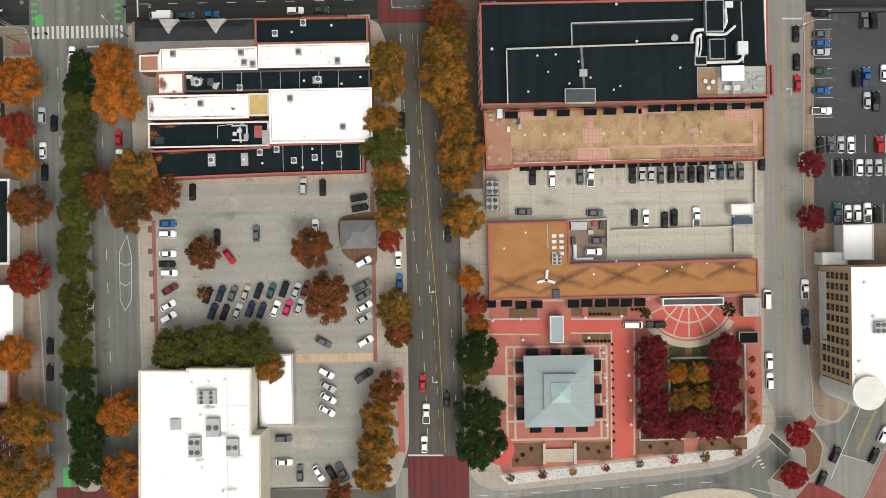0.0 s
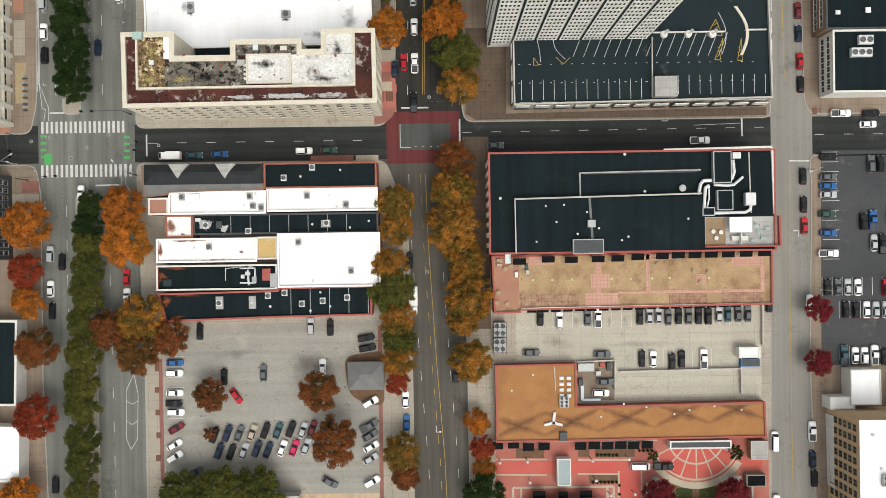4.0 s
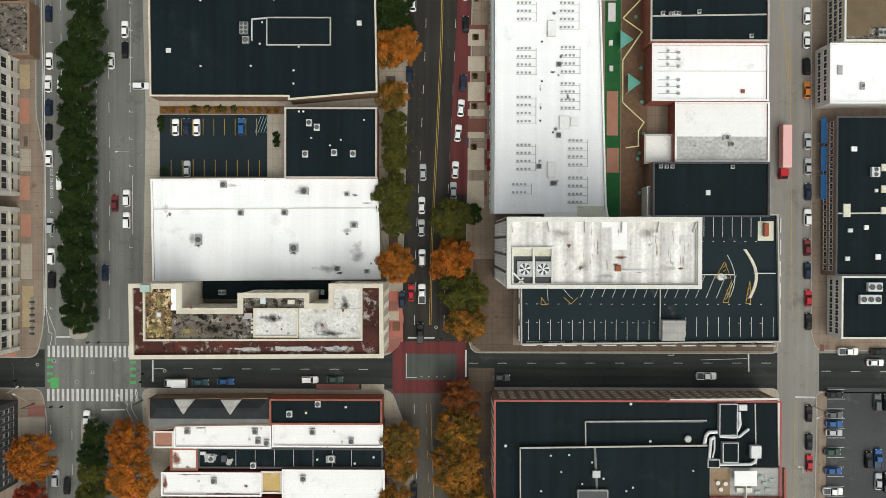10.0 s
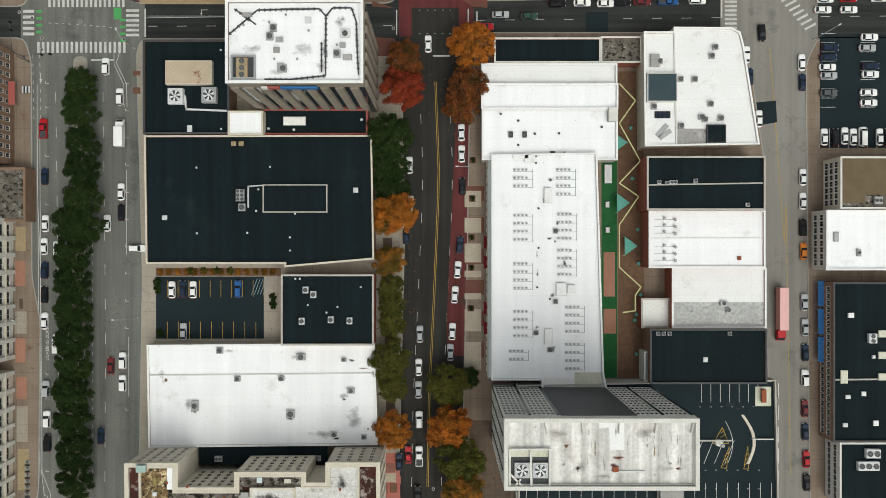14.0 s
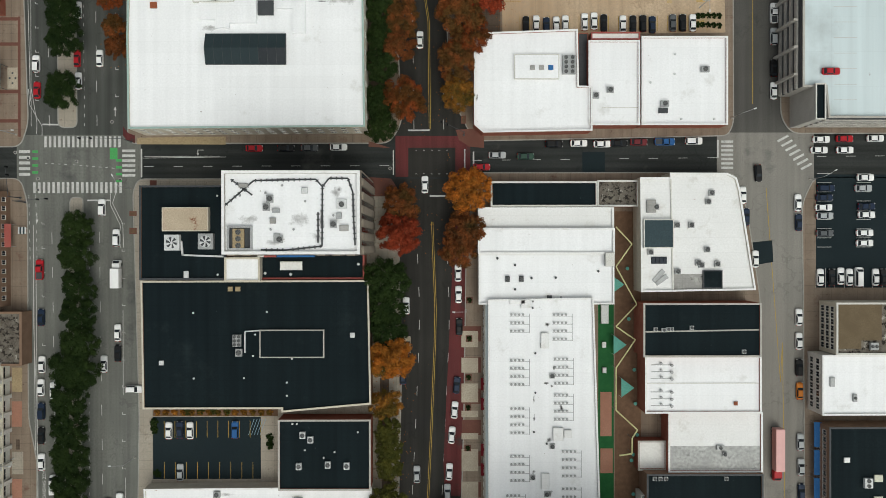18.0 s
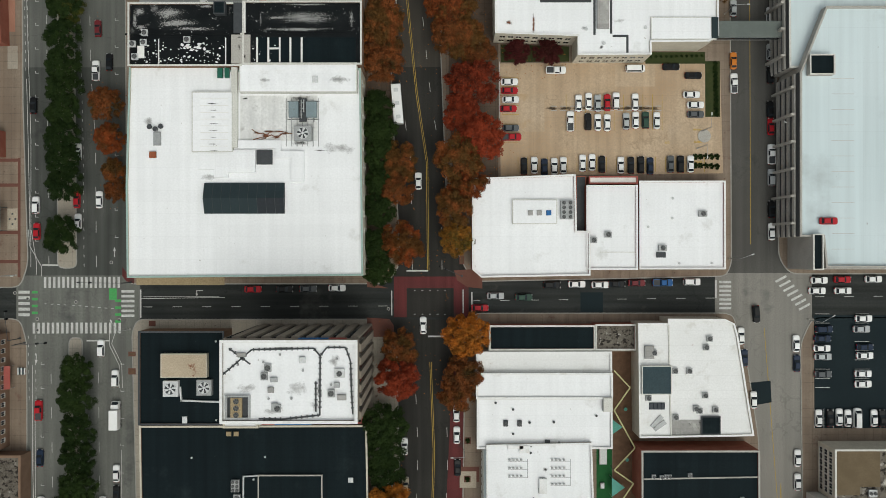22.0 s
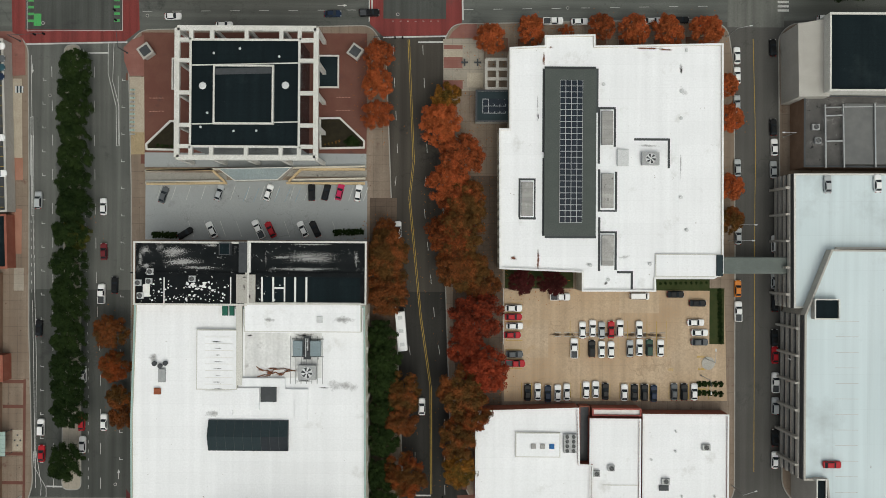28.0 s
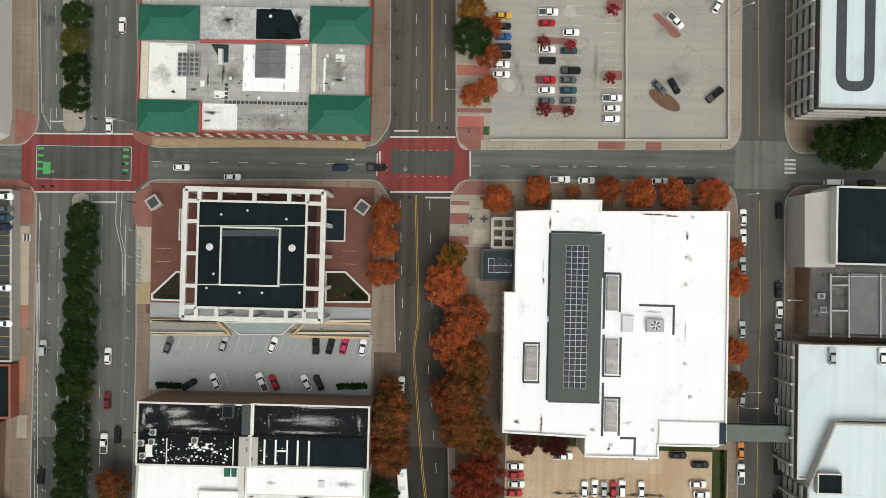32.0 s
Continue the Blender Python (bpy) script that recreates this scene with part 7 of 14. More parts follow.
plant([
    (-99.9, 189.2, 7.6, "green"), (-99.9, 182.4, 8.9, "green"), (-99.6, 173.3, 8.2, "green"),
    (-99.4, 165.8, 8.5, "green"), (-99.1, 158.2, 8.9, "green"), (-99.1, 150.6, 9.2, "green"),
])
plant([
    (-102.4, 295.3, 7.9, "green"), (-103.1, 287.7, 8.2, "green"), (-103.4, 279.4, 8.5, "green"),
    (-103.4, 271.8, 8.5, "green"), (-103.5, 264.9, 8.2, "green"), (-103.3, 258.9, 8.2, "green"),
    (-103.6, 252, 8.5, "green"), (-103.6, 245.6, 8.2, "green"), (-103.3, 239.1, 8.2, "green"),
    (-103.6, 225.8, 8.9, "green"),
])
plant([
    (-102.4, 333, 7.9, "green"), (-102.6, 326.8, 7.9, "green"), (-102.6, 320.7, 8.2, "green"),
    (-102.6, 314.6, 7.9, "green"), (-102.5, 308.2, 8.2, "green"), (-102.6, 301.6, 8.2, "green"),
    (-102.8, 294.8, 7.9, "green"), (-102.1, 287.2, 7.3, "olive"), (-106.1, 388.2, 7.3, "green"),
    (-106.2, 381.3, 7.3, "olive"), (-105.6, 373.6, 7.6, "green"), (-105.7, 365.6, 7.3, "green"),
])
# pavements of the avenue
plant([
    (-113, 43.7, 13.1, "orange"), (-114.5, 31.5, 9.5, "red"), (-114.2, 23.2, 8.9, "orange"),
    (-111.2, 11, 11.3, "rust"), (-111.7, -7.8, 11.6, "red"), (-116.3, -29.1, 10.7, "orange"),
    (-111.9, -47.1, 14, "gold"), (-113, -60.9, 15.3, "gold"), (-87.5, 48, 11.6, "orange"),
    (-86, 38.9, 13.4, "orange"), (-91.3, 15.9, 11, "rust"), (-82.8, 18.8, 12.8, "gold"),
    (-75.3, 13.4, 10.1, "rust"), (-83.8, 9.7, 11.9, "rust"), (-88.1, -45.2, 11.6, "orange"),
    (-87.4, -61.8, 12.2, "orange"), (-65, -2.5, 8.9, "rust"), (-35.6, -1.5, 10.7, "rust"),
    (-31.7, -14.9, 12.5, "rust"), (-66.5, -13.5, 3.7, "rust"), (-72.4, -28.6, 11, "olive"),
])
plant([
    (-72.4, -28.6, 11, "olive"), (-62.5, -27.6, 11.3, "olive"), (-52.1, -28.2, 11.3, "olive"),
    (-48.3, -33.7, 8.9, "gold"),
])
plant([
    (-91.7, 261.1, 9.2, "rust"), (-90.9, 251.7, 8.5, "ember"), (-90, 242.9, 7, "rust"),
    (-89.3, 237.6, 6.7, "rust"),
])
# middle street
plant([
    (-14.5, 48.7, 10.1, "gold"), (-14.6, 41.8, 9.2, "gold"), (-16.8, 32, 9.8, "gold"),
    (-15.7, 25.2, 10.7, "olive"), (-14.3, 17.6, 9.5, "gold"), (-14.1, 11.5, 8.2, "olive"),
    (-14.2, 6.2, 8.9, "gold"), (-14.7, 0.1, 6.7, "red"), (-13.9, -18.2, 10.1, "gold"),
    (-12.9, -25.4, 7.6, "rust"), (-16.5, -40.3, 8.9, "rust"), (-18.6, -48, 10.7, "gold"),
    (-19.5, -55.6, 10.7, "gold"), (-20.7, -62.9, 10.4, "gold"), (-30, -68.9, 7, "rust"),
    (1.6, 59.7, 10.7, "rust"), (0.7, 51.4, 12.2, "gold"), (0.6, 41.6, 14, "gold"),
    (4.2, 32.4, 11.3, "gold"), (4.8, 23.3, 12.8, "gold"), (3.1, 16.5, 8.5, "gold"),
])
plant([
    (3.1, 16.5, 8.5, "gold"), (5.2, 5.8, 11.3, "gold"), (6.8, -11, 7, "orange"),
    (7.9, -17.9, 6.7, "red"), (8.5, -23.7, 6.4, "orange"), (8.4, -30.4, 9.8, "green"),
    (8.9, -46.1, 10.7, "green"), (8.7, -55.3, 11.6, "green"), (7.5, -36.2, 6.7, "olive"),
])
plant([
    (-17.7, 152.7, 8.5, "gold"), (-16.9, 141.4, 8.5, "gold"), (-16.6, 133.8, 6.4, "olive"),
    (-16.1, 128.9, 6.7, "olive"), (-16.1, 123.9, 6.4, "olive"), (-16.8, 114.8, 9.2, "olive"),
    (-16, 107.7, 7.6, "olive"), (-15.6, 95.9, 10.1, "orange"), (-0.9, 108.1, 9.8, "olive"),
    (-0.8, 96.7, 12.2, "orange"), (2.2, 88.3, 11.6, "olive"), (3.2, 80.7, 11, "gold"),
    (4.5, 109.6, 5.2, "green"),
])
plant([
    (-12.9, 195.2, 10.1, "rust"), (-13.3, 187.2, 11.6, "red"), (-16.6, 174.8, 10.7, "green"),
    (-16.9, 167.2, 9.2, "green"), (-16.6, 161.2, 8.5, "green"), (-15.1, 153.9, 11.6, "orange"),
    (5.3, 199, 12.2, "orange"), (4.2, 188.4, 10.7, "rust"), (2.3, 182.4, 9.2, "rust"),
])
plant([
    (1.7, 297.6, 10.7, "flame"), (1.7, 288.4, 13.7, "rust"), (1.4, 279.3, 11.9, "rust"),
    (6.5, 265.6, 13.4, "red"), (4, 258, 10.1, "red"), (9.3, 251.6, 12.2, "red"),
    (2.9, 245.9, 13.1, "rust"), (5.6, 239.5, 10.7, "ember"), (2.1, 233, 11, "rust"),
    (2.4, 224.6, 9.5, "gold"), (-17.3, 283.1, 11.6, "rust"), (-17.3, 274, 11.3, "rust"),
    (-18.8, 260.3, 7.6, "green"), (-18.3, 253.5, 8.2, "green"), (-18, 247.4, 8.2, "green"),
    (-12.6, 245.1, 10.1, "rust"), (-13.2, 238, 9.2, "rust"), (-17.7, 239.8, 7.9, "green"),
    (-18.3, 232.2, 8.2, "green"), (-11.7, 223.1, 11.3, "ember"), (-18.8, 223.1, 7.9, "green"),
])
plant([
    (-18.8, 223.1, 7.9, "green"), (-18.4, 215.9, 7.6, "green"), (19.2, 275, 7, "crimson_shade"),
    (27.5, 275, 7.3, "crimson_shade"), (8.5, 274, 9.2, "rust"),
])
plant([
    (-19.8, 336, 8.2, "flame"), (-20, 328.4, 8.5, "flame"), (-20.1, 320.2, 8.2, "flame"),
    (-1.6, 324.7, 8.2, "gold"), (-3, 317.1, 11.3, "flame"), (2.7, 308.6, 12.2, "flame"),
    (-1.1, 301.9, 10.7, "flame"), (3.9, 296, 11.9, "rust"), (0.5, 287.6, 13.4, "ember"),
    (4.4, 278.3, 11.9, "rust"), (-18.3, 280.7, 12.8, "rust"), (-17.4, 272, 11.9, "rust"),
    (-17.5, 288.6, 7, "rust"), (10.2, 341, 8.2, "flame"), (21.2, 343.6, 7.6, "flame"),
    (31, 343.4, 4.3, "flame"), (40.5, 344.4, 7.3, "flame"), (48.9, 343.5, 8.5, "flame"),
    (58, 343.3, 8.5, "flame"), (68.4, 343.2, 8.9, "flame"), (74.2, 328.9, 6.7, "flame"),
])
plant([
    (74.2, 328.9, 6.7, "flame"), (75, 319.8, 7.6, "flame"), (75.2, 301.3, 7.3, "flame"),
    (75.4, 292.2, 7.3, "rust"), (2.1, 392.2, 7.9, "gold"), (2.2, 384.5, 9.5, "green"),
    (6.9, 387.7, 6.7, "flame"), (7.1, 380, 7, "flame"), (2.6, 369.2, 6.4, "flame"),
    (6.7, 371.6, 6.1, "flame"), (22.1, 384.5, 3.7, "crimson"), (29.5, 383.6, 3.1, "scarlet"),
    (22.5, 365.8, 4.3, "crimson"), (29.1, 365.5, 3.1, "crimson"), (41, 393.8, 3.7, "scarlet"),
    (40.6, 374.9, 3.4, "scarlet"), (99.5, 357.7, 9.2, "green"), (105.9, 356.8, 11.6, "green"),
    (113.1, 360.3, 11, "green"),
])
# bare trees beside the green-roofed hall
for n_, (x, y) in enumerate(((-18.9, 392.7), (-18.5, 386.0), (-18.0, 379.3), (-18.6, 372.0), (-18.2, 363.7))):
    t = new("tree", trunk_mesh(n_ % 4))
    t.location, t.scale = (x, y, 0.1), (9, 9, 9)
    tagged(t, "bare street tree with thin grey branches", "tree", "street trees")
# plaza
plant([
    (99.7, 18.5, 7.3, "crimson"), (99.5, 3.8, 7.3, "crimson"), (55.7, -31.2, 8.5, "crimson"),
    (55.6, -37.3, 8.5, "crimson"), (55.5, -43.9, 8.5, "crimson"), (55.8, -50.8, 8.9, "crimson"),
    (75.5, -31.3, 8.9, "crimson"), (75.8, -37.4, 8.5, "crimson"), (75.4, -43.8, 8.5, "crimson"),
    (75.7, -51.2, 8.9, "crimson"), (61.5, -52, 7.6, "crimson"), (66.2, -50.5, 7.3, "crimson"),
    (70.8, -52.1, 7.6, "crimson"), (62.9, -37.6, 5.8, "orange"), (68.8, -37.6, 6.1, "gold"),
    (63.5, -44.5, 6.7, "gold"), (69.5, -44.2, 6.4, "gold"), (95.4, -54.9, 7, "scarlet"),
    (94.1, -66, 7.3, "scarlet"), (17, -65.9, 2.4, "olive"), (25.8, -65.1, 2.7, "rust"),
])
plant([
    (25.8, -65.1, 2.7, "rust"), (34.2, -64.5, 2.4, "gold"), (43.4, -63.8, 2.1, "scarlet"),
    (52.6, -62.7, 2.4, "olive"), (61.8, -61.6, 2.7, "scarlet"), (70.5, -61, 3.1, "gold"),
    (79.7, -59.8, 2.7, "red"), (83.8, -34.5, 2.1, "red"), (83.7, -38.6, 2.1, "red"),
    (83.4, -42.9, 2.4, "red"), (84.1, -46.7, 2.7, "orange"), (84.4, -50.9, 3.4, "orange"),
    (54.7, -21.3, 3.1, "green"), (77.3, -20.6, 4.3, "green"),
])


# ---- parts and things on roofs ----
def roof_sheet(b, pts, z, m, name="roof_sheet", label="", t=0.05):
    """A sheet of another material on the roof of b."""
    bm = bmesh.new()
    slab(bm, [(x - b.location.x, y - b.location.y) for x, y in ccw(pts)], z - b.location.z - t, z - b.location.z + 0.012)
    return part(name, bm, M[m], b, label)


def roof_ring(b, pts, z0, z1, w, m, name="parapet", label=""):
    loc = [(x - b.location.x, y - b.location.y) for x, y in ccw(pts)]
    bm = bmesh.new()
    ring(bm, loc, inset(loc, w), z0 - b.location.z, z1 - b.location.z)
    return part(name, bm, M[m], b, label)


def roof_bar(b, p, q, w, z, h, m, name="strip", label=""):
    """A straight strip, kerb or beam on b from p to q."""
    p, q = Vector((*p, 0)), Vector((*q, 0))
    d = (q - p).normalized()
    n = Vector((-d.y, d.x, 0)) * w / 2
    o = Vector((b.location.x, b.location.y, 0))
    c = [p - n - o, q - n - o, q + n - o, p + n - o]
    bm = bmesh.new()
    slab(bm, [(v.x, v.y) for v in c], z - b.location.z, z + h - b.location.z)
    return part(name, bm, M[m], b, label)


def marks(b, spots_, z, m, name="stains", label="ragged stains on the roof"):
    """Uneven stains on b, one film: (x, y, half width, half length) each, thick in the middle."""
    rs_ = np.random.RandomState(int(abs(spots_[0][0]) * 7) % 1000)
    verts, faces, thick = [], [], []
    n, (ox_, oy_, oz_) = 14, b.location
    for x, y, w, l in spots_:
        i = len(verts)
        verts.append((x - ox_, y - oy_, z - oz_))
        thick.append(1.0)
        for k in range(n):
            e = rs_.uniform(0.9, 1.5)
            verts.append((x - ox_ + w * e * math.cos(6.2832 * k / n), y - oy_ + l * e * math.sin(6.2832 * k / n), z - oz_))
            thick.append(0.0)
            faces.append((i, i + 1 + k, i + 1 + (k + 1) % n))
    me = bpy.data.meshes.new(name)
    me.from_pydata(verts, [], faces)
    me.attributes.new("thickness", "FLOAT", "POINT").data.foreach_set("value", thick)
    me.materials.append(M[m])
    return tagged(part(name, me, None, b), label, kind="stuff")


def tray(b, pts, z, w=0.34, step=1.25, name="cable_tray", label="dark cable tray on sleepers across the white roof"):
    """A run of cable tray with cross sleepers."""
    bm = bmesh.new()
    ox_, oy_, oz_ = b.location
    for (ax, ay), (bx, by) in zip(pts, pts[1:]):
        d = Vector((bx - ax, by - ay))
        u, n = d.normalized(), Vector((-d.y, d.x)).normalized()
        o_ = Vector((ax - ox_, ay - oy_))
        for a0, a1, ww, z0, z1 in [(0, d.length, w / 2, 0.12, 0.24)] + [(k * step + 0.3, k * step + 0.55, w * 1.15, 0, 0.14) for k in range(int(d.length / step))]:
            slab(bm, [tuple(v) for v in (o_ + u * a0 - n * ww, o_ + u * a1 - n * ww, o_ + u * a1 + n * ww, o_ + u * a0 + n * ww)], z - oz_ + z0, z - oz_ + z1)
    return part(name, bm, M["darkmetal"], b, label)


def fan_mesh(r):
    """A fan in a round shroud: one turned skin whose twisted sectors are its blades."""
    key = ("fan", round(r, 2))
    if key not in BAR:
        bm = bmesh.new()
        n = 24
        prof = ((r, 0), (r, 0.2), (r * 0.93, 0.2), (r * 0.92, 0.08), (r * 0.24, 0.11), (r * 0.22, 0.17))
        rings = [[bm.verts.new((q * math.cos(6.2832 * (k + (0.9 if i == 4 else 0)) / n), q * math.sin(6.2832 * (k + (0.9 if i == 4 else 0)) / n), z + (0.05 if i in (3, 4) and k % 4 < 2 else 0))) for k in range(n)] for i, (q, z) in enumerate(prof)]
        for i, (a, c) in enumerate(zip(rings, rings[1:])):
            for k in range(n):
                j = (k + 1) % n
                f = bm.faces.new((a[k], a[j], c[j], c[k]))
                f.material_index = 1 if i < 2 or (i == 3 and k % 4 < 2) else 0
        bm.faces.new(rings[-1]).material_index = 1
        BAR[key] = mesh("fan", bm, M["darkmetal"], M["whitemetal" if r > 1.2 else "grey"])
    return BAR[key]


def hvac(x, y, z, w=2.0, l=1.4, h=1.1, nx=1, ny=1, m="metal", label="grey rooftop air conditioning unit with fans"):
    """A rooftop unit: a body on skids, a top tray and a grid of fans."""
    bm = bmesh.new()
    box(bm, -w / 2, -l / 2, 0.12, w / 2, l / 2, h, 0.03)
    for s in (-1, 1):
        box(bm, -w / 2 + 0.05, s * l * 0.32 - 0.07, 0, w / 2 - 0.05, s * l * 0.32 + 0.07, 0.12)
    t = new("rooftop_unit", mesh("rooftop_unit", bm, M[m]))
    t.location = (x, y, z)
    tagged(t, label, "air conditioner", "rooftop units")
    r = min(w / nx, l / ny) * 0.4
    for i in range(nx):
        for j in range(ny):
            part("fan", fan_mesh(r), None, t, "", (w * ((i + 0.5) / nx - 0.5), l * ((j + 0.5) / ny - 0.5), h))
    return t


def vent_mesh(r, h, m):
    key = ("vent", r, h, m)
    if key not in BAR:
        bm = bmesh.new()
        drum(bm, 0, 0, 0, h, r * 0.7, n=8)
        drum(bm, 0, 0, h, h + 0.18, r, r * 0.75, 8)
        BAR[key] = mesh("roof_vent", bm, M[m])
    return BAR[key]


def vents(pts, z, r=0.3, h=0.5, m="whitemetal", label="small white roof vent pipe with cap"):
    for x, y in pts:
        ob = new("roof_vent", vent_mesh(r, h, m))
        ob.location = (x, y, z)
        tagged(ob, label, "roof vent", "roof vents")


def hatch(x0, y0, x1, y1, z, h=0.5, m="whitemetal", label="low square roof hatch on a curb", name="roof_hatch"):
    w, l = (x1 - x0) / 2, (y1 - y0) / 2
    bm = bmesh.new()
    box(bm, -w, -l, 0, w, l, h * 0.6)
    t = new(name, mesh(name, bm, M["metal"]))
    t.location = ((x0 + x1) / 2, (y0 + y1) / 2, z)
    tagged(t, label, "roof hatch")
    bm = bmesh.new()
    box(bm, -w - 0.08, -l - 0.08, h * 0.6, w + 0.08, l + 0.08, h, 0.1)
    part("lid", bm, M[m], t)
    return t


def duct(pts, z, w=0.7, h=0.7, m="whitemetal", label="white sheet-metal roof duct with bends", name="roof_duct"):
    x, y = pts[0]
    t = thing(name, x, y, z, label, "duct")
    for (ax, ay), (bx, by) in zip(pts, pts[1:]):
        d = Vector((bx - ax, by - ay))
        ob = part("duct_section", bar3_mesh(w, d.length + w, h, m), None, t)
        ob.location, ob.rotation_euler = ((ax + bx) / 2 - x, (ay + by) / 2 - y, 0.15), (0, 0, math.atan2(-d.x, d.y))
    return t


def bar3_mesh(w, l, h, m):
    bm = bmesh.new()
    box(bm, -w / 2, -l / 2, 0, w / 2, l / 2, h, min(0.06, w * 0.1))
    return mesh("duct_section", bm, M[m])


def penthouse(b, x0, y0, x1, y1, z, h, wall="concrete", roof="white"):
    """A raised block on the roof of b."""
    o = b.location
    bm = bmesh.new()
    box(bm, x0 - o.x, y0 - o.y, z - o.z - 0.1, x1 - o.x, y1 - o.y, z - o.z + h)
    p = part("penthouse", bm, M[wall], b)
    bm = bmesh.new()
    box(bm, x0 - o.x + 0.25, y0 - o.y + 0.25, z - o.z + h - 0.05, x1 - o.x - 0.25, y1 - o.y - 0.25, z - o.z + h + 0.03)
    part("penthouse_roof", bm, M[roof], p)
    return p


def hip(b, x0, y0, x1, y1, z, h, m, seam=0.0, name="hip_roof", label=""):
    """A hipped roof over a rectangle, with raised seams down its slopes."""
    o = b.location
    x0, x1, y0, y1, z = x0 - o.x, x1 - o.x, y0 - o.y, y1 - o.y, z - o.z
    r = min(x1 - x0, y1 - y0) * 0.42
    bm = bmesh.new()
    box(bm, x0, y0, z - 0.3, x1, y1, z)
    a = [bm.verts.new(p) for p in ((x0, y0, z), (x1, y0, z), (x1, y1, z), (x0, y1, z))]
    c = [bm.verts.new(p) for p in ((x0 + r, y0 + r, z + h), (x1 - r, y0 + r, z + h), (x1 - r, y1 - r, z + h), (x0 + r, y1 - r, z + h))]
    for k in range(4):
        bm.faces.new((a[k], a[(k + 1) % 4], c[(k + 1) % 4], c[k]))
    bm.faces.new(c)
    p = part(name, bm, M[m], b, label)
    if seam:
        for side in range(4):
            bm = bmesh.new()
            horiz = side in (0, 2)
            lo, hi = (x0, x1) if horiz else (y0, y1)
            s = lo + seam / 2
            while s < hi:
                f = min(1.0, min(s - lo, hi - s) / r)
                e = {0: ((s, y0), (s, y0 + r * f)), 2: ((s, y1), (s, y1 - r * f)), 1: ((x1, s), (x1 - r * f, s)), 3: ((x0, s), (x0 + r * f, s))}[side]
                tube(bm, (*e[0], z + 0.03), (*e[1], z + h * f + 0.03), 0.05, 4)
                s += seam
            tagged(part("standing_seams", bm, M["greenseam" if m == "greenroof" else m], b), "raised seams of the metal roof", kind="stuff")
    return p


def find(label):
    return next(o for o in scene.objects if o.parent is None and o.get("label") == label)


# ---- bank with two light wells ----
pts = [(-81.4, 91), (-68.5, 91.1), (-68.5, 85), (-54.1, 85), (-54.1, 88.8), (-36.7, 88.9), (-36.7, 86.2), (-31.4, 86.2), (-31.4, 91.2), (-18.3, 91.2), (-18.1, 73.1), (-81.1, 72.6)]
bank = bld("bank_building", "old cream stone bank building with a weathered roof", pts, 20.2, "stone", "rustroof", "stone", par=0.9, pw=0.7, over=0.25)
inner = [(-78, 90.5), (-69.1, 90.5), (-69.1, 84.3), (-53.5, 84.3), (-53.5, 88.3), (-37.2, 88.3), (-37.2, 85.5), (-30.9, 85.5), (-30.9, 90.6), (-23.2, 90.6), (-23.2, 77.2), (-77.9, 76.9)]
roof_ring(bank, inner, 20.2, 21.3, 0.5, "stone", "inner_parapet", "cream inner parapet")
roof_sheet(bank, rect(-77.5, 77.3, -70.8, 90.2), 20.75, "mouldwarm", "roof_sheet", "mossy stained roof", 0.6)
roof_sheet(bank, rect(-70.8, 77.4, -50.1, 84), 20.72, "mould", "roof_sheet", "weathered dark roof", 0.6)
roof_sheet(bank, rect(-50.1, 78.1, -39.4, 85.2), 21.4, "mouldwhite", "roof_sheet", "stained white roof of the stair block", 1.3)
roof_ring(bank, rect(-50.3, 78, -39.1, 85.3), 20.7, 21.8, 0.4, "stone", "inner_parapet", "cream parapet of the stair block")
roof_sheet(bank, rect(-39.1, 77.5, -23.5, 85.2), 20.73, "mouldwhite", "roof_sheet", "stained white roof", 0.6)
roof_sheet(bank, rect(-53.2, 85.2, -37.4, 88.2), 20.71, "mould", "roof_sheet", "weathered grey roof", 0.6)
roof_sheet(bank, rect(-30.6, 85.3, -23.5, 90.3), 20.74, "mouldwhite", "roof_sheet", "stained white roof", 0.6)
roof_sheet(bank, rect(-71.1, 84.6, -68.8, 90.8), 20.78, "white", "roof_sheet", "white roof", 0.6)
marks(bank, [(-60, 80, 7, 2.2), (-63, 83, 4, 1.2), (-52.5, 79, 1.5, 2)], 20.74, "soot")
marks(bank, [(-75, 79.5, 3.5, 2), (-67, 79.5, 4, 1.6), (-74, 86, 2, 3)], 20.78, "moss")
marks(bank, [(-27.3, 86.4, 1.8, 2.6), (-45.6, 82.6, 3.5, 1.8), (-31, 79, 6, 1)], 21.42, "soot")
marks(bank, [(-40, 75, 12, 1), (-30, 75, 5, 1.2), (-52, 74.9, 6, 0.8)], 20.23, "peel")
hatch(-52.6, 82.6, -50.7, 84, 20.75, 0.6, "greyslab", "grey hatch on the weathered roof")
hatch(-48.6, 86.4, -47.4, 87.7, 20.75, 0.6, "bluewhite", "pale blue roof light on the weathered roof")
hatch(-41.8, 86.3, -40.2, 87.3, 20.75, 0.5, "lichen", "pale hatch on the weathered roof")
hatch(-74.5, 83.1, -73.5, 84.1, 20.78, 0.6, "whitemetal", "white roof light on the mossy roof")
sd = sides(pts)
facade(bank, *sd["S"], 3, 19.5, 5, 18, 1.6, 2.0, "stone")
facade(bank, *sd["E"], 3, 19.5, 5, 5, 1.6, 2.0, "stone")
facade(bank, (-18.3, 91.2), (-31.4, 91.2), 6, 19.5, 5, 4, 1.1, 1.7, "stone")
facade(bank, (-68.5, 91.1), (-81.4, 91), 6, 19.5, 5, 4, 1.1, 1.7, "stone")
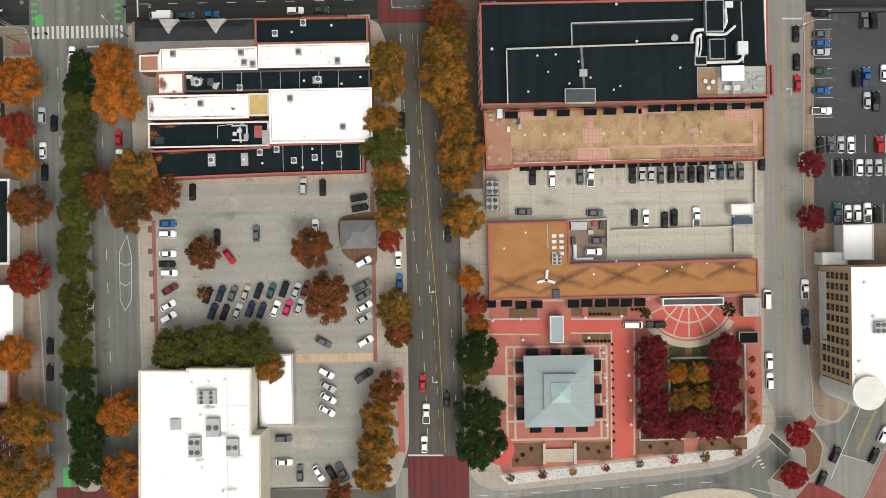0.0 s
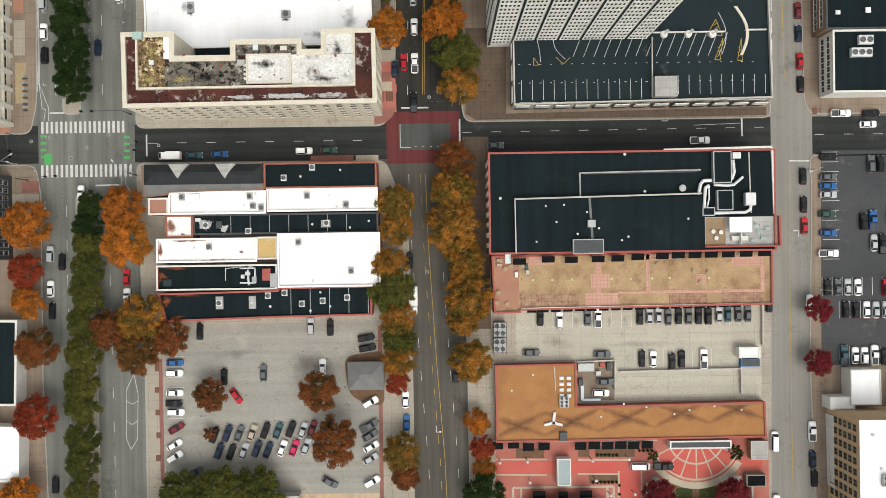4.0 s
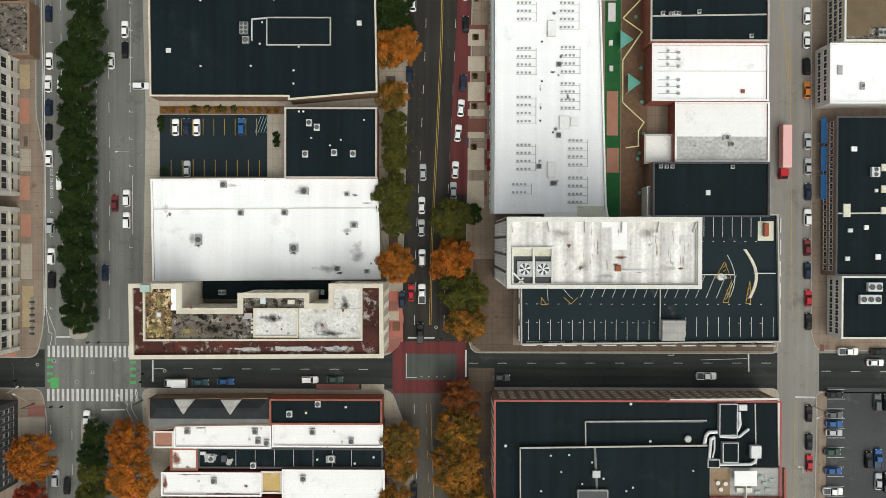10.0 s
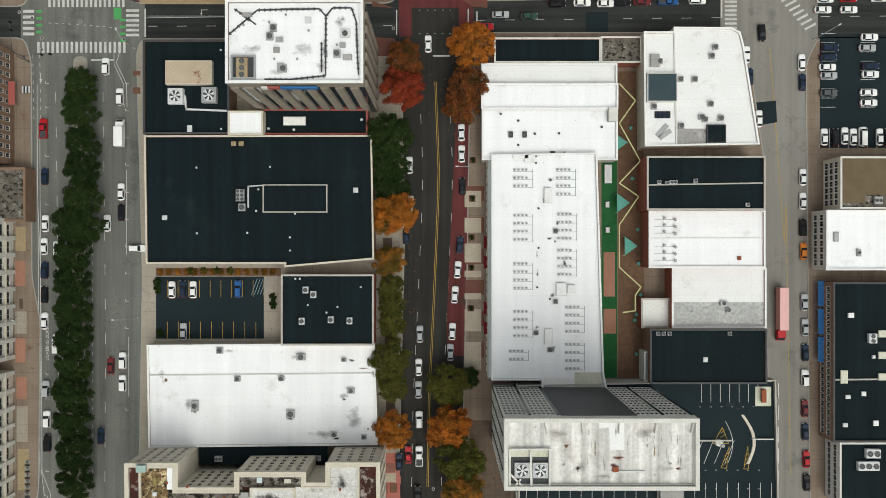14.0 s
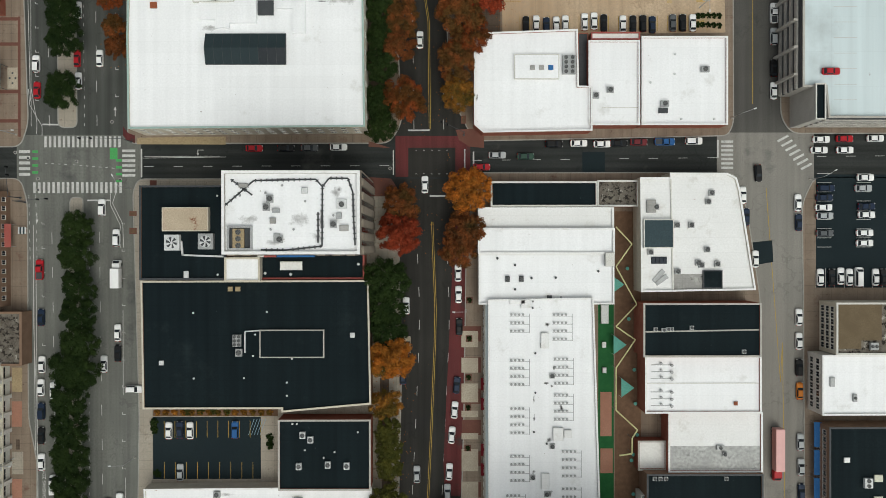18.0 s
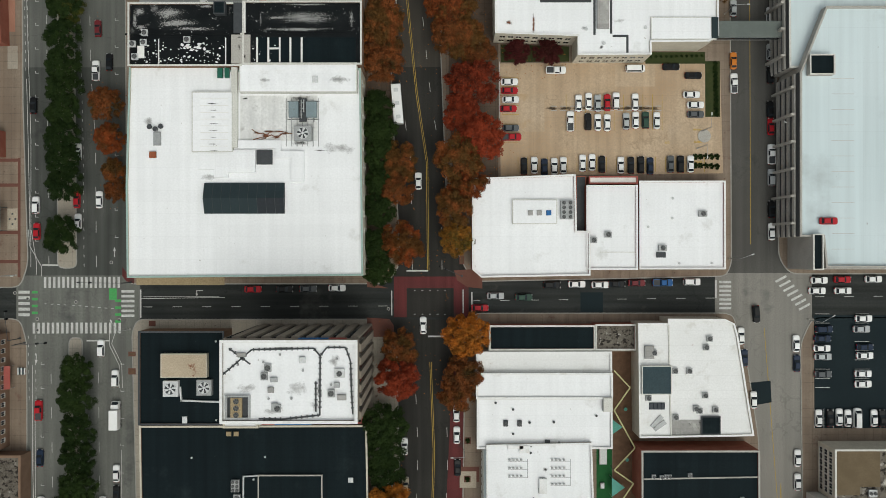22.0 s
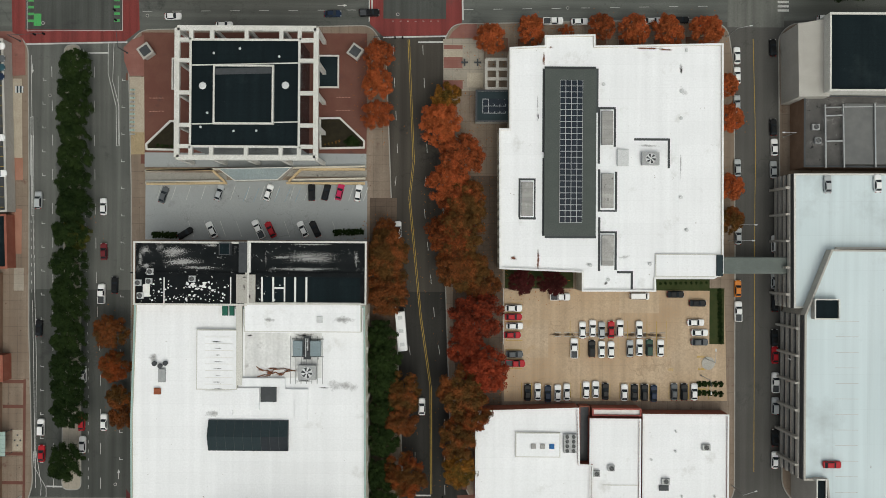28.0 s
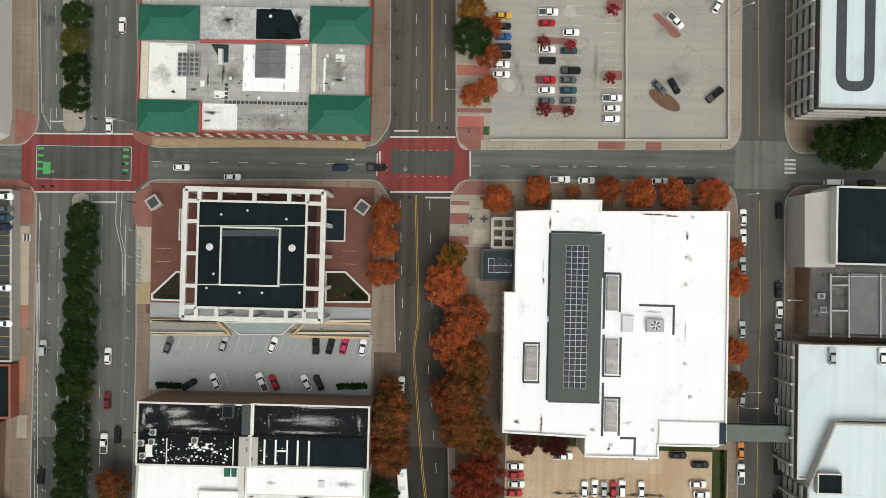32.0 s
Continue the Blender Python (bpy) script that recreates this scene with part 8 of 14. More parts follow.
facade(bank, (-54.1, 85), (-68.5, 85), 6, 19.5, 5, 5, 1.1, 1.7, "stone")
facade(bank, (-36.7, 88.9), (-54.1, 88.8), 6, 19.5, 5, 6, 1.1, 1.7, "stone")
hall = find("long low building with a bright white membrane roof")
vents([(-71, 86.3), (-65.9, 85.4), (-43.3, 80.1), (-56.8, 82.6), (-33.2, 81), (-28, 84.7)], 20.75, 0.35, 0.5, "rust", "small rusty roof ventilator")
hatch(-78.2, 89.3, -75.9, 91, 21.3, 1.2, "verdigris", "pale green tank cover at the roof corner")
vents([(-50.7, 82.6), (-50.7, 81.5), (-50.7, 80.4), (-50.7, 79.3)], 20.73, 0.4, 0.4)
for (x, y), w, l in (((-62.4, 117.1), 1.8, 1.6), ((-40.6, 115.4), 2.4, 1.8), ((-29.1, 114.6), 1.4, 1.0), ((-57.7, 109.5), 1.6, 1.4), ((-45.9, 109.6), 1.6, 1.4), ((-69.1, 102.3), 1.8, 2.8), ((-43.4, 100.1), 2.4, 2.0), ((-27.2, 106.3), 2.2, 1.4), ((-31.7, 94.6), 1.6, 1.4), ((-23.7, 93.9), 1.4, 1.2)):
    hvac(x, y, 5.01, w, l, 0.9)
roof_bar(hall, (-81.5, 110.4), (-21, 111), 0.3, 5.0, 0.25, "whitewall", "expansion_joint")
marks(hall, [(-71, 102.3, 2, 2.5), (-41, 115.4, 3, 2), (-29, 105, 2.6, 1.2), (-46, 110, 2, 1.6), (-60, 117, 3, 1), (-35, 94.6, 6, 1.5), (-26, 98, 3, 4), (-78, 110, 1.2, 3)], 5.03, "grime")
marks(hall, [(-77, 109, 0.7, 0.9), (-24, 112.3, 1.6, 0.3), (-22.6, 96, 0.5, 0.6)], 5.034, "rustfilm", label="faint rust stains on the roof")
marks(hall, [(-69.3, 101, 1.2, 1.2), (-43.5, 98.8, 1.6, 0.8), (-29, 104, 1, 0.6), (-27, 114.4, 1.4, 0.5), (-31, 93.4, 2, 0.5)], 5.04, "soot")
roof_sheet(hall, rect(-68.1, 86.3, -33.5, 91.2), 5.03, "black", "roof_sheet", "black roof at the foot of the light wells")
hvac(-62.7, 88.1, 5.05, 2, 1.4, 1.0, 2, 1)
hvac(-36.2, 88.2, 5.05, 2, 1.4, 1.0, 1, 2)

# ---- white tower over the parking deck ----
tower = find("white precast tower with strip windows and a stained roof")
tp = rect(11, 91.8, 53.5, 107.4)
ts_ = sides(tp)


def strip_facade(b, p, q, z0, z1, rows, groups, per):
    """Grouped strip windows between dark fins, joined into one mesh a wall."""
    p, q = Vector(p), Vector(q)
    o = Vector((b.location.x, b.location.y))
    d, length = (q - p).normalized(), (q - p).length
    n = Vector((d.y, -d.x))
    gl, fr = bmesh.new(), bmesh.new()

    def block(bm, s0, s1, a, c, out):
        u, v = p + d * s0 - o, p + d * s1 - o
        e = n * out
        z_ = b.location.z
        vs = [bm.verts.new((w.x, w.y, z - z_)) for z in (a, c) for w in (u - n * 0.1, v - n * 0.1, v + e, u + e)]
        for i in ((0, 1, 2, 3), (4, 7, 6, 5), (3, 2, 6, 7), (0, 3, 7, 4), (1, 5, 6, 2)):
            bm.faces.new([vs[k] for k in i])

    for g_ in range(groups):
        a, c = length * g_ / groups, length * (g_ + 1) / groups
        block(gl, a + 0.15, a + 0.75, z0 - 1.5, z1, 0.18)
        for r in range(rows):
            zz = z0 + (z1 - z0) * r / rows
            for k in range(per):
                s = a + 1.1 + (c - a - 1.3) * (k + 0.5 * (r % 2) * 0.0) / per
                wd = (c - a - 1.3) / per
                block(gl, s + 0.12 * wd, s + 0.72 * wd, zz + 0.5, zz + 1.75, 0.03)
                block(fr, s + 0.02 * wd, s + 0.12 * wd, zz + 0.2, zz + 2.0, 0.12)
            block(fr, a + 0.9, c - 0.05, zz + 0.2, zz + 0.42, 0.14)
    part("strip_glazing", gl, M["glass"], b, "rows of dark strip windows")
    part("window_framing", fr, M["whitewall"], b)


strip_facade(tower, *ts_["S"], 4, 40.5, 13, 7, 5)
strip_facade(tower, *ts_["W"], 4, 40.5, 13, 4, 4)
strip_facade(tower, *ts_["E"], 4, 40.5, 13, 4, 4)
nx0, nx1 = ts_["N"]
mid1, mid2 = Vector(nx0).lerp(Vector(nx1), 0.3), Vector(nx0).lerp(Vector(nx1), 0.7)
strip_facade(tower, nx0, mid1, 4, 40.5, 13, 2, 5)
strip_facade(tower, mid2, nx1, 4, 40.5, 13, 2, 5)
roof_sheet(tower, [tuple(mid1), tuple(mid2), (mid2.x, mid2.y + 0.15), (mid1.x, mid1.y + 0.15)], 41, "darkmetal", "core_wall", "dark blank core wall", 37)
roof_ring(tower, rect(11.7, 92.7, 52.7, 106.6), 43.0, 43.5, 0.25, "whitewall", "roof_kerb")
well = rect(12, 92.3, 21.1, 100.8)
roof_ring(tower, well, 43.0, 43.9, 0.4, "whitewall", "plant_well", "white steel frame round the cooling plant")
roof_sheet(tower, inset(ccw(well), 0.4), 43.02, "darkmetal", "well_floor", "dark floor of the plant well")
roof_bar(tower, (16.8, 100.5), (16.9, 92.4), 0.5, 43.6, 0.3, "whitewall", "beam")
roof_bar(tower, (12.4, 95.1), (15.1, 92.4), 0.4, 43.6, 0.3, "whitewall", "beam")
roof_bar(tower, (13.4, 92.7), (14.6, 94.1), 0.4, 43.6, 0.3, "whitewall", "beam")
hvac(14.9, 96, 43.04, 3.4, 3.4, 0.8, 1, 1, "metal", "grey cooling tower with one large white fan")
hvac(18.9, 96, 43.04, 3.4, 3.4, 0.8, 1, 1, "metal", "grey cooling tower with one large white fan")
roof_sheet(tower, [(31.9, 106.4), (37.4, 106.4), (37.4, 100.3), (34.2, 100.3), (34.1, 105.2), (31.9, 105.2)], 43.02, "oldwhite", "roof_sheet", "clean white roof repair")
roof_sheet(tower, rect(12.4, 98.8, 20.8, 100.5), 43.05, "lichen", "well_floor", "pale stained end of the plant well")
marks(tower, [(27.5, 96.4, 2.4, 1.6), (47, 96.4, 3.6, 1.4), (23, 104, 3, 1.5), (42, 104, 3, 1.6), (33, 94.6, 4, 1)], 43.03, "grime")
marks(tower, [(27.2, 96.2, 0.6, 0.5), (35, 96.9, 0.9, 0.6), (49, 96.2, 1.2, 0.4), (40, 95.6, 2.5, 0.4), (36, 98.6, 1.6, 0.5), (24.6, 101, 0.7, 1)], 43.034, "rustfilm", label="rust stains on the pale roof")
rs_ = np.random.RandomState(71)
marks(tower, [(rs_.uniform(22.5, 51.5), rs_.uniform(96, 104.5), rs_.uniform(0.12, 0.3), rs_.uniform(1, 2.6)) for k in range(26)], 43.036, "grime", label="long washed streaks on the pale roof")
marks(tower, [(31, 101, 0.3, 2.5), (44, 100, 0.3, 2.5)], 43.038, "moss")
roof_bar(tower, (34.4, 95.6), (41.9, 95.6), 0.4, 43.0, 0.35, "whitemetal", "pipe")
hatch(34.8, 95.6, 36, 96.8, 43.01, 0.7, "rust", "small rusty roof cowl")
vents([(27.5, 95.9), (24.1, 96.9), (47.5, 97.2), (42.5, 101.2)], 43.0, 0.35, 0.5)
for k in range(6):
    u = k / 5
    a, b_ = Vector((11.7, 106.6)), Vector((52.6, 106.7))
    w_ = a.lerp(b_, u)
    roof_bar(tower, (w_.x, w_.y), (w_.x + (0.5 - u) * 1.5, w_.y - 2.6), 0.2, 43.0, 0.9, "whitewall", "parapet_brace")

deck = find("two-level parking deck with dark asphalt top")
for q, n in (((19.8, 75.7, 55, 81.1), 12), ((61.9, 76.7, 85.3, 81.9), 8)):
    bays(*q, n, 6.52)
bays(66.6, 103.4, 81.7, 108.9, 6, 6.52)
bays(34.7, 86.9, 54.4, 92, 7, 6.52, slant=-22)
bays(57.4, 86.8, 74.1, 93.5, 6, 6.52, slant=-22)
roof_bar(deck, (54.9, 92.1), (54.8, 76.2), 0.25, 6.5, 0.8, "concrete", "deck_wall")
roof_bar(deck, (55.2, 93.3), (74.4, 93.3), 0.25, 6.5, 0.8, "whitewall", "deck_wall")
roof_bar(deck, (79.9, 93.7), (85.6, 93.7), 0.25, 6.5, 0.8, "whitewall", "deck_wall")
roof_sheet(deck, rect(81, 102.4, 85.2, 107.6), 6.53, "lichen", "stair_roof", "pale pad of the stair head", 0.3)
hatch(82.2, 103.6, 83.4, 107, 6.55, 1.4, "rust", "small red lift machine on the pale pad", "lift_machine")
for k, x in enumerate((19.2, 25.3, 31.5, 37.7, 43.9, 50, 62.5, 68.8, 75, 81)):
    roof_bar(deck, (x, 75.1), (x + 4.3, 75.1), 0.16, 6.5, 0.02, "paint", "stop_bar", "white bar at the foot of the bays")
for y_, xa, xb in ((80.3, 19, 84.4), (85.3, 19, 84.4), (102.2, 66, 81)):
    polyline("bay_dashes", [(xa, y_), (xb, y_)], 0.14, "paint", "row of short white dashes on the deck", 6.535, 0.5, 2.35)
for q in ([(23.2, 87.1), (24.6, 85.1), (23.1, 85.1), (23.2, 87.1)], [(29.2, 87.1), (31.2, 85.3), (33, 87.1)], [(72.2, 96.7), (69.7, 92.4), (73.9, 92.4), (72.2, 96.7)], [(74.1, 91.7), (73.3, 85.8), (71.8, 85.9), (74.1, 91.7)], [(79, 91.7), (77.9, 85.6), (79.2, 85.6), (79, 91.7)]):
    polyline("bay_outline", q, 0.16, "yellow", "yellow painted island on the deck", 6.54)
for x, y in ((72.2, 95.6), (72.2, 94.4), (72.2, 93.3), (73.2, 89.5), (73, 88.2), (72.8, 87), (78.7, 89.5), (78.6, 88.2), (78.5, 87)):
    polyline("bay_outline", [(x - 0.5, y - 0.5), (x + 0.5, y + 0.4)], 0.14, "yellow", "yellow hatching of the painted island", 6.54)
hatch(55, 75.8, 61, 81.2, 6.52, 2.4, "greyslab", "pale grey stair tower roof on the deck", "stair_tower")
for x, y in ((58.2, 92.8), (64.7, 92.8), (71.1, 92.7)):
    t = thing("deck_lamp", x, y, 6.52, "white parking deck lamp on a round concrete base", "lamp", "deck lamps")
    bm = bmesh.new()
    drum(bm, 0, 0, 0, 0.8, 1.0, 0.9)
    part("base", bm, M["whitewall"], t)
    bm = bmesh.new()
    tube(bm, (0, 0, 0.8), (0, 0, 3.5), 0.1)
    part("pole", bm, M["metal"], t)
    bm = bmesh.new()
    drum(bm, 0, 0, 3.5, 3.7, 0.5, 0.35)
    part("lamp_head", bm, M["metal"], t)
for k, (p, q, bend) in enumerate((((72.9, 98.6), (73.8, 87.4), 1.6), ((77.5, 100.1), (78.9, 87), 2.4), ((24.1, 92.1), (25, 86), 0.2), ((28.6, 92.1), (31.7, 86.6), -1.0))):
    run = [Vector(p).lerp(Vector(q), i / 8) + Vector((bend * math.sin(math.pi * i / 8), 0)) for i in range(9)]
    bm = bmesh.new()
    wk, hk = (0.4, 0.3) if k == 1 else (0.08, 0.02)
    side = [[(v.x + e * wk - deck.location.x, v.y - deck.location.y) for v in run] for e in (-1, 1)]
    slab(bm, ccw(side[0] + side[1][::-1]), 6.5 - deck.location.z, 6.5 + hk - deck.location.z)
    part("ramp_kerb", bm, M["stone" if k == 1 else "paint"], deck)
dp = sides([(17.5, 108.1), (86.1, 109.5), (86.9, 75.4), (17.7, 74.4)])
for p, q, n in ((*dp["S"], 13), (*dp["W"], 6), (*dp["E"], 6)):
    # white precast panels and dark gaps on the deck's walls
    p, q = Vector(p), Vector(q)
    d = (q - p) / n
    nn = Vector((d.y, -d.x)).normalized() * 0.2
    for i in range(n):
        a, c = p + d * (i + 0.15) + nn, p + d * (i + 0.85) + nn
        roof_bar(deck, a, c, 0.25, 4.0, 2.6, "whitewall", "wall_panel")
        roof_bar(deck, a - nn * 0.6, c - nn * 0.6, 0.25, 1.0, 2.6, "darkmetal", "deck_opening", "dark opening to the lower deck")

# ---- taupe bank tower ----
bt = find("taupe precast office tower with a white roof")
bp = sides(rect(-51.7, 182, -20.5, 200.9))


def fins(b, p, q, z0, z1, n, m="greywall", gm="glass"):
    """Vertical piers with dark window slots between them."""
    p, q = Vector(p), Vector(q)
    d = (q - p) / n
    nn = Vector((d.y, -d.x)).normalized()
    for i in range(n):
        a, c = p + d * (i + 0.62) + nn * 0.04, p + d * (i + 0.98) + nn * 0.04
        roof_bar(b, a, c, 0.12, z0, z1 - z0, gm, "window_slot", "dark window slot")
        a, c = p + d * i + nn * 0.2, p + d * (i + 0.55) + nn * 0.2
        roof_bar(b, a, c, 0.5, z0, z1 - z0, m, "pier")


for side, n in (("S", 9), ("N", 9), ("E", 6), ("W", 6)):
    fins(bt, *bp[side], 2, 33.5, n)
sx, sy = (-37.7, 181.9)
sg = thing("roof_sign", sx, sy - 0.35, 34.2, "red and blue sign band under the tower roof", "sign")
sg.location.z = 33.8
for name, x0, x1, m in (("emblem", -5.0, -2.2, "redtrim"), ("letters_band", -2.0, 6.5, "blue"), ("emblem_stripe", -6.4, -5.0, "whitewall")):
    bm = bmesh.new()
    box(bm, x0, -0.25, 0.2, x1, 0.15, 2.0)
    part(name, bm, M[m], sg)
sg2 = thing("roof_sign", -25.3, 200.8, 33.8, "red and blue sign band under the tower roof", "sign")
for name, x0, x1, m in (("emblem", -2, 2, "redtrim"), ("letters_band", -9.0, -2.2, "blue")):
    bm = bmesh.new()
    box(bm, x0, -0.15, 0.2, x1, 0.3, 2.0)
    part(name, bm, M[m], sg2)
pit = rect(-50.5, 183, -44.9, 188.4)
roof_ring(bt, pit, 37.0, 37.8, 0.4, "metal", "plant_well")
roof_sheet(bt, inset(ccw(pit), 0.4), 37.02, "darkmetal", "well_floor", "dark floor of the plant well")
hvac(-48, 185.5, 37.05, 2.6, 4.6, 0.7, 1, 3, "tan", "tan cooling unit in a roof well")
for pa in ([(-51.1, 193.1), (-44.6, 198.7), (-30.5, 199), (-29, 197.3), (-29.1, 183.8), (-37.6, 182.9), (-43, 183)], [(-29, 197.3), (-27.5, 199.2), (-23.2, 199.2), (-22.1, 196), (-21.9, 189.6), (-21.6, 184)], [(-49.8, 199), (-44.9, 195.4)], [(-30, 191.5), (-30, 184.6)]):
    tray(bt, pa, 37.0)
marks(bt, [(-34, 189.5, 4, 2), (-46, 190, 2.5, 1.5), (-30, 186, 2, 2.5), (-40, 184.6, 3, 1), (-26, 196, 2, 2)], 37.03, "grime")
marks(bt, [(-29.2, 190, 0.8, 3), (-22, 192, 0.5, 3), (-40, 182.9, 3.5, 0.5), (-37, 199, 6, 0.4)], 37.035, "soot")
for x, y, w_, l_, m_ in ((-39.5, 191.9, 1.6, 1.0, "metal"), (-40.2, 189.6, 1.3, 1.2, "greyslab"), (-24.6, 193.4, 2.2, 2.0, "whitemetal"), (-25.2, 190.7, 1.2, 1.2, "metal"), (-24.1, 187.9, 2.0, 1.2, "greyslab"), (-33, 196.4, 1.3, 1.3, "whitemetal"), (-46.9, 197.6, 2, 0.8, "greyslab"), (-39.3, 185.6, 1.4, 2, "metal")):
    hatch(x - w_ / 2, y - l_ / 2, x + w_ / 2, y + l_ / 2, 37.02, 0.7, m_, "small boxed unit on the white tower roof", "roof_box")
vents([(-41.9, 195.9), (-38.1, 197.6), (-35.5, 187.6), (-32.9, 194), (-26.5, 190.8), (-25.2, 196.6), (-23.3, 187.6), (-47.7, 195.3), (-40.7, 187.6)], 37.0, 0.3, 0.5, "metal", "grey roof vent pipe with cap")
for x, y in ((-41.7, 192.7), (-38.7, 185.4), (-24.6, 193.3), (-26.5, 188.8), (-40.9, 194.6)):
    hvac(x, y, 37.0, 1.6, 1.8, 0.7)
an = find("black-roofed annex with cooling units")
penthouse(an, -75.6, 187.8, -63.4, 194.1, 7.5, 1.8, "stone", "rusttan")
hvac(-73.1, 184.8, 7.5, 4.0, 4.2, 1.6, 1, 1, "whitemetal", "white cooling unit with one large fan")
hvac(-64.2, 185.1, 7.5, 4.0, 4.2, 1.6, 1, 1, "metal", "grey cooling unit with one large fan")
duct([(-70.9, 184.9), (-70.6, 181.5), (-60, 181.1)], 7.5, 0.5, 0.5)
hatch(-70.3, 175.3, -69.1, 177.2, 7.51)
vents([(-61.3, 176.3), (-71.8, 186.7), (-61.4, 197.2)], 7.5)
big = find("large low building with a black membrane roof")
roof_ring(big, rect(-50.4, 154.1, -33.2, 161.6), 6.8, 7.6, 0.3, "concrete", "roof_kerb", "pale kerb of a raised roof")
roof_sheet(big, inset(ccw(rect(-50.4, 154.1, -33.2, 161.6)), 0.3), 7.3, "black", "raised_roof", "raised black roof", 0.5)
duct([(-54.3, 155.6), (-54.3, 161.1), (-50.1, 161.4)], 6.8, 0.35, 0.5)
hvac(-56.4, 158.7, 6.8, 2.2, 3.2, 1.0, 2, 3, "metal")
hvac(-55.9, 155.5, 6.8, 1.8, 2.0, 1.0, 1, 1)
hatch(-58.8, 171.9, -57.6, 173, 6.81, 0.6, "tan")
hatch(-56.8, 171.9, -55.6, 173, 6.81, 0.6, "tan")
hatch(-26.3, 159.5, -25.1, 160.7, 6.81)
hatch(-77.2, 152.2, -76, 153.3, 6.81)
vents([(-51.6, 160.3), (-52.2, 154.6), (-41.8, 153.8), (-43.2, 147.5), (-43.2, 144), (-68.1, 166.1), (-68, 148.6), (-48.5, 166.3), (-54.6, 148.7)], 6.8, 0.3, 0.4)
low = find("low black-roofed annex with a red brick edge")
hatch(-45, 177.5, -39.2, 179.7, 6.02, 0.8, "whitedirty", "pale skylight with a red curb on the black roof", "skylight")
vents([(-49.1, 176.6), (-42.3, 176.3), (-24.2, 179)], 6.0, 0.4, 0.4)
sm = find("small shop with a black membrane roof")
for x, y in ((-40, 125.2), (-32.3, 125.6), (-27.3, 125.3), (-39, 133.5), (-36.9, 132.3)):
    hvac(x, y, 7.0, 1.5, 1.8, 0.9, 1, 1, "whitemetal", "small white rooftop unit")
vents([(-38.4, 129.5), (-33.4, 127.5), (-30.5, 129), (-24.3, 134.3), (-41.7, 136.5), (-40.5, 136.5)], 7.0)

# ---- hall with peeling roofs, and the vast white roof ----
old1, old2 = find("old building with a peeling black roof"), find("old building with a black patched roof and pale edges")
vast = find("large office building with a vast white roof")
roof_sheet(old2, rect(-49.2, 269.8, -23.5, 276.3), 14.02, "black", "roof_sheet", "newer black roof felt")
for x0, y0, x1, y1 in ((-49.2, 269.9, -48.7, 276.3), (-46.3, 269.9, -45.8, 276.3), (-43.3, 269.9, -42.9, 276.3), (-40.6, 269.8, -40.1, 276.3), (-37.7, 269.8, -37.2, 276.3), (-46, 273.2, -43.1, 273.7)):
    roof_sheet(old2, rect(x0, y0, x1, y1), 14.04, "whitedirty", "roof_strip", "white sealing strip")
roof_sheet(old2, rect(-55.5, 269.5, -50.6, 276.9), 14.54, "concrete", "roof_sheet", "cream stained roof strip between two roofs", 0.7)
marks(old2, [(-53.4, 273.6, 0.5, 1.1), (-52, 271.4, 0.5, 0.9), (-53.2, 276.2, 1, 0.3)], 14.57, "soot", label="black stain on the cream strip")
roof_sheet(old2, rect(-54.9, 277.4, -52.2, 285.2), 14.54, "darkmetal", "gutter", "dark sunken gutter between two roofs", 0.7)
roof_bar(old2, (-52, 285.2), (-52, 277.4), 0.3, 14.0, 0.6, "whitedirty", "roof_strip", "pale edge beside the gutter")
penthouse(old1, -59.7, 281.9, -56.8, 285.1, 13.8, 2.0, "darkmetal", "black")
roof_bar(old1, (-83, 277.2), (-55, 277.2), 0.3, 13.8, 0.4, "scuffed", "roof_kerb")
roof_bar(old2, (-52.1, 277.3), (-23.3, 277.3), 0.3, 14.0, 0.4, "scuffed", "roof_kerb")
for x, y in ((-81, 274.6), (-78.2, 275), (-80.4, 271.3), (-67, 275.7), (-77.9, 277.5)):
    hvac(x, y, 13.8, 1.6, 1.6, 0.8, 1, 1, "whitemetal", "small white rooftop unit on the peeling roof")
roof_bar(old1, (-74.4, 276), (-74.4, 269.3), 0.3, 13.82, 0.05, "whitedirty", "roof_strip", "white sealing strip")
roof_bar(old1, (-57.1, 276.3), (-57.1, 269.3), 0.3, 13.82, 0.05, "whitedirty", "roof_strip", "white sealing strip")
penthouse(vast, -53.5, 262.1, -23.2, 269.8, 12, 2.2, "whitewall", "white")
penthouse(vast, -66.1, 246.9, -55.5, 262.5, 12, 1.2, "whitewall", "white")
for q in ([(-64.6, 247.3), (-49.7, 247.3), (-49.7, 241.6), (-56.7, 241.6), (-56.7, 240.3), (-60.4, 240.3), (-60.4, 242.4), (-64.6, 242.4)], [(-54.2, 249.9), (-43.1, 249.9), (-43.1, 247.1), (-37.1, 247.1), (-37.1, 239), (-40.4, 239), (-40.4, 245.3), (-44.4, 245.3), (-44.4, 247.8), (-54.2, 247.8)]):
    roof_sheet(vast, q, 12.95, "white", "duct_housing", "low white duct housing with stepped sides", 0.96)
roof_bar(vast, (-55.1, 269.1), (-55.1, 248.1), 1.6, 12, 1.0, "whitewall", "roof_wall")
roof_sheet(vast, rect(-53.8, 249.9, -33.7, 261.7), 12.02, "streaked2", "roof_sheet", "pale stained sunken roof area")
roof_sheet(old1, rect(-81.4, 269.3, -53.3, 276.9), 13.83, "blackpeel", "roof_sheet", "black roof with white peeling spots")
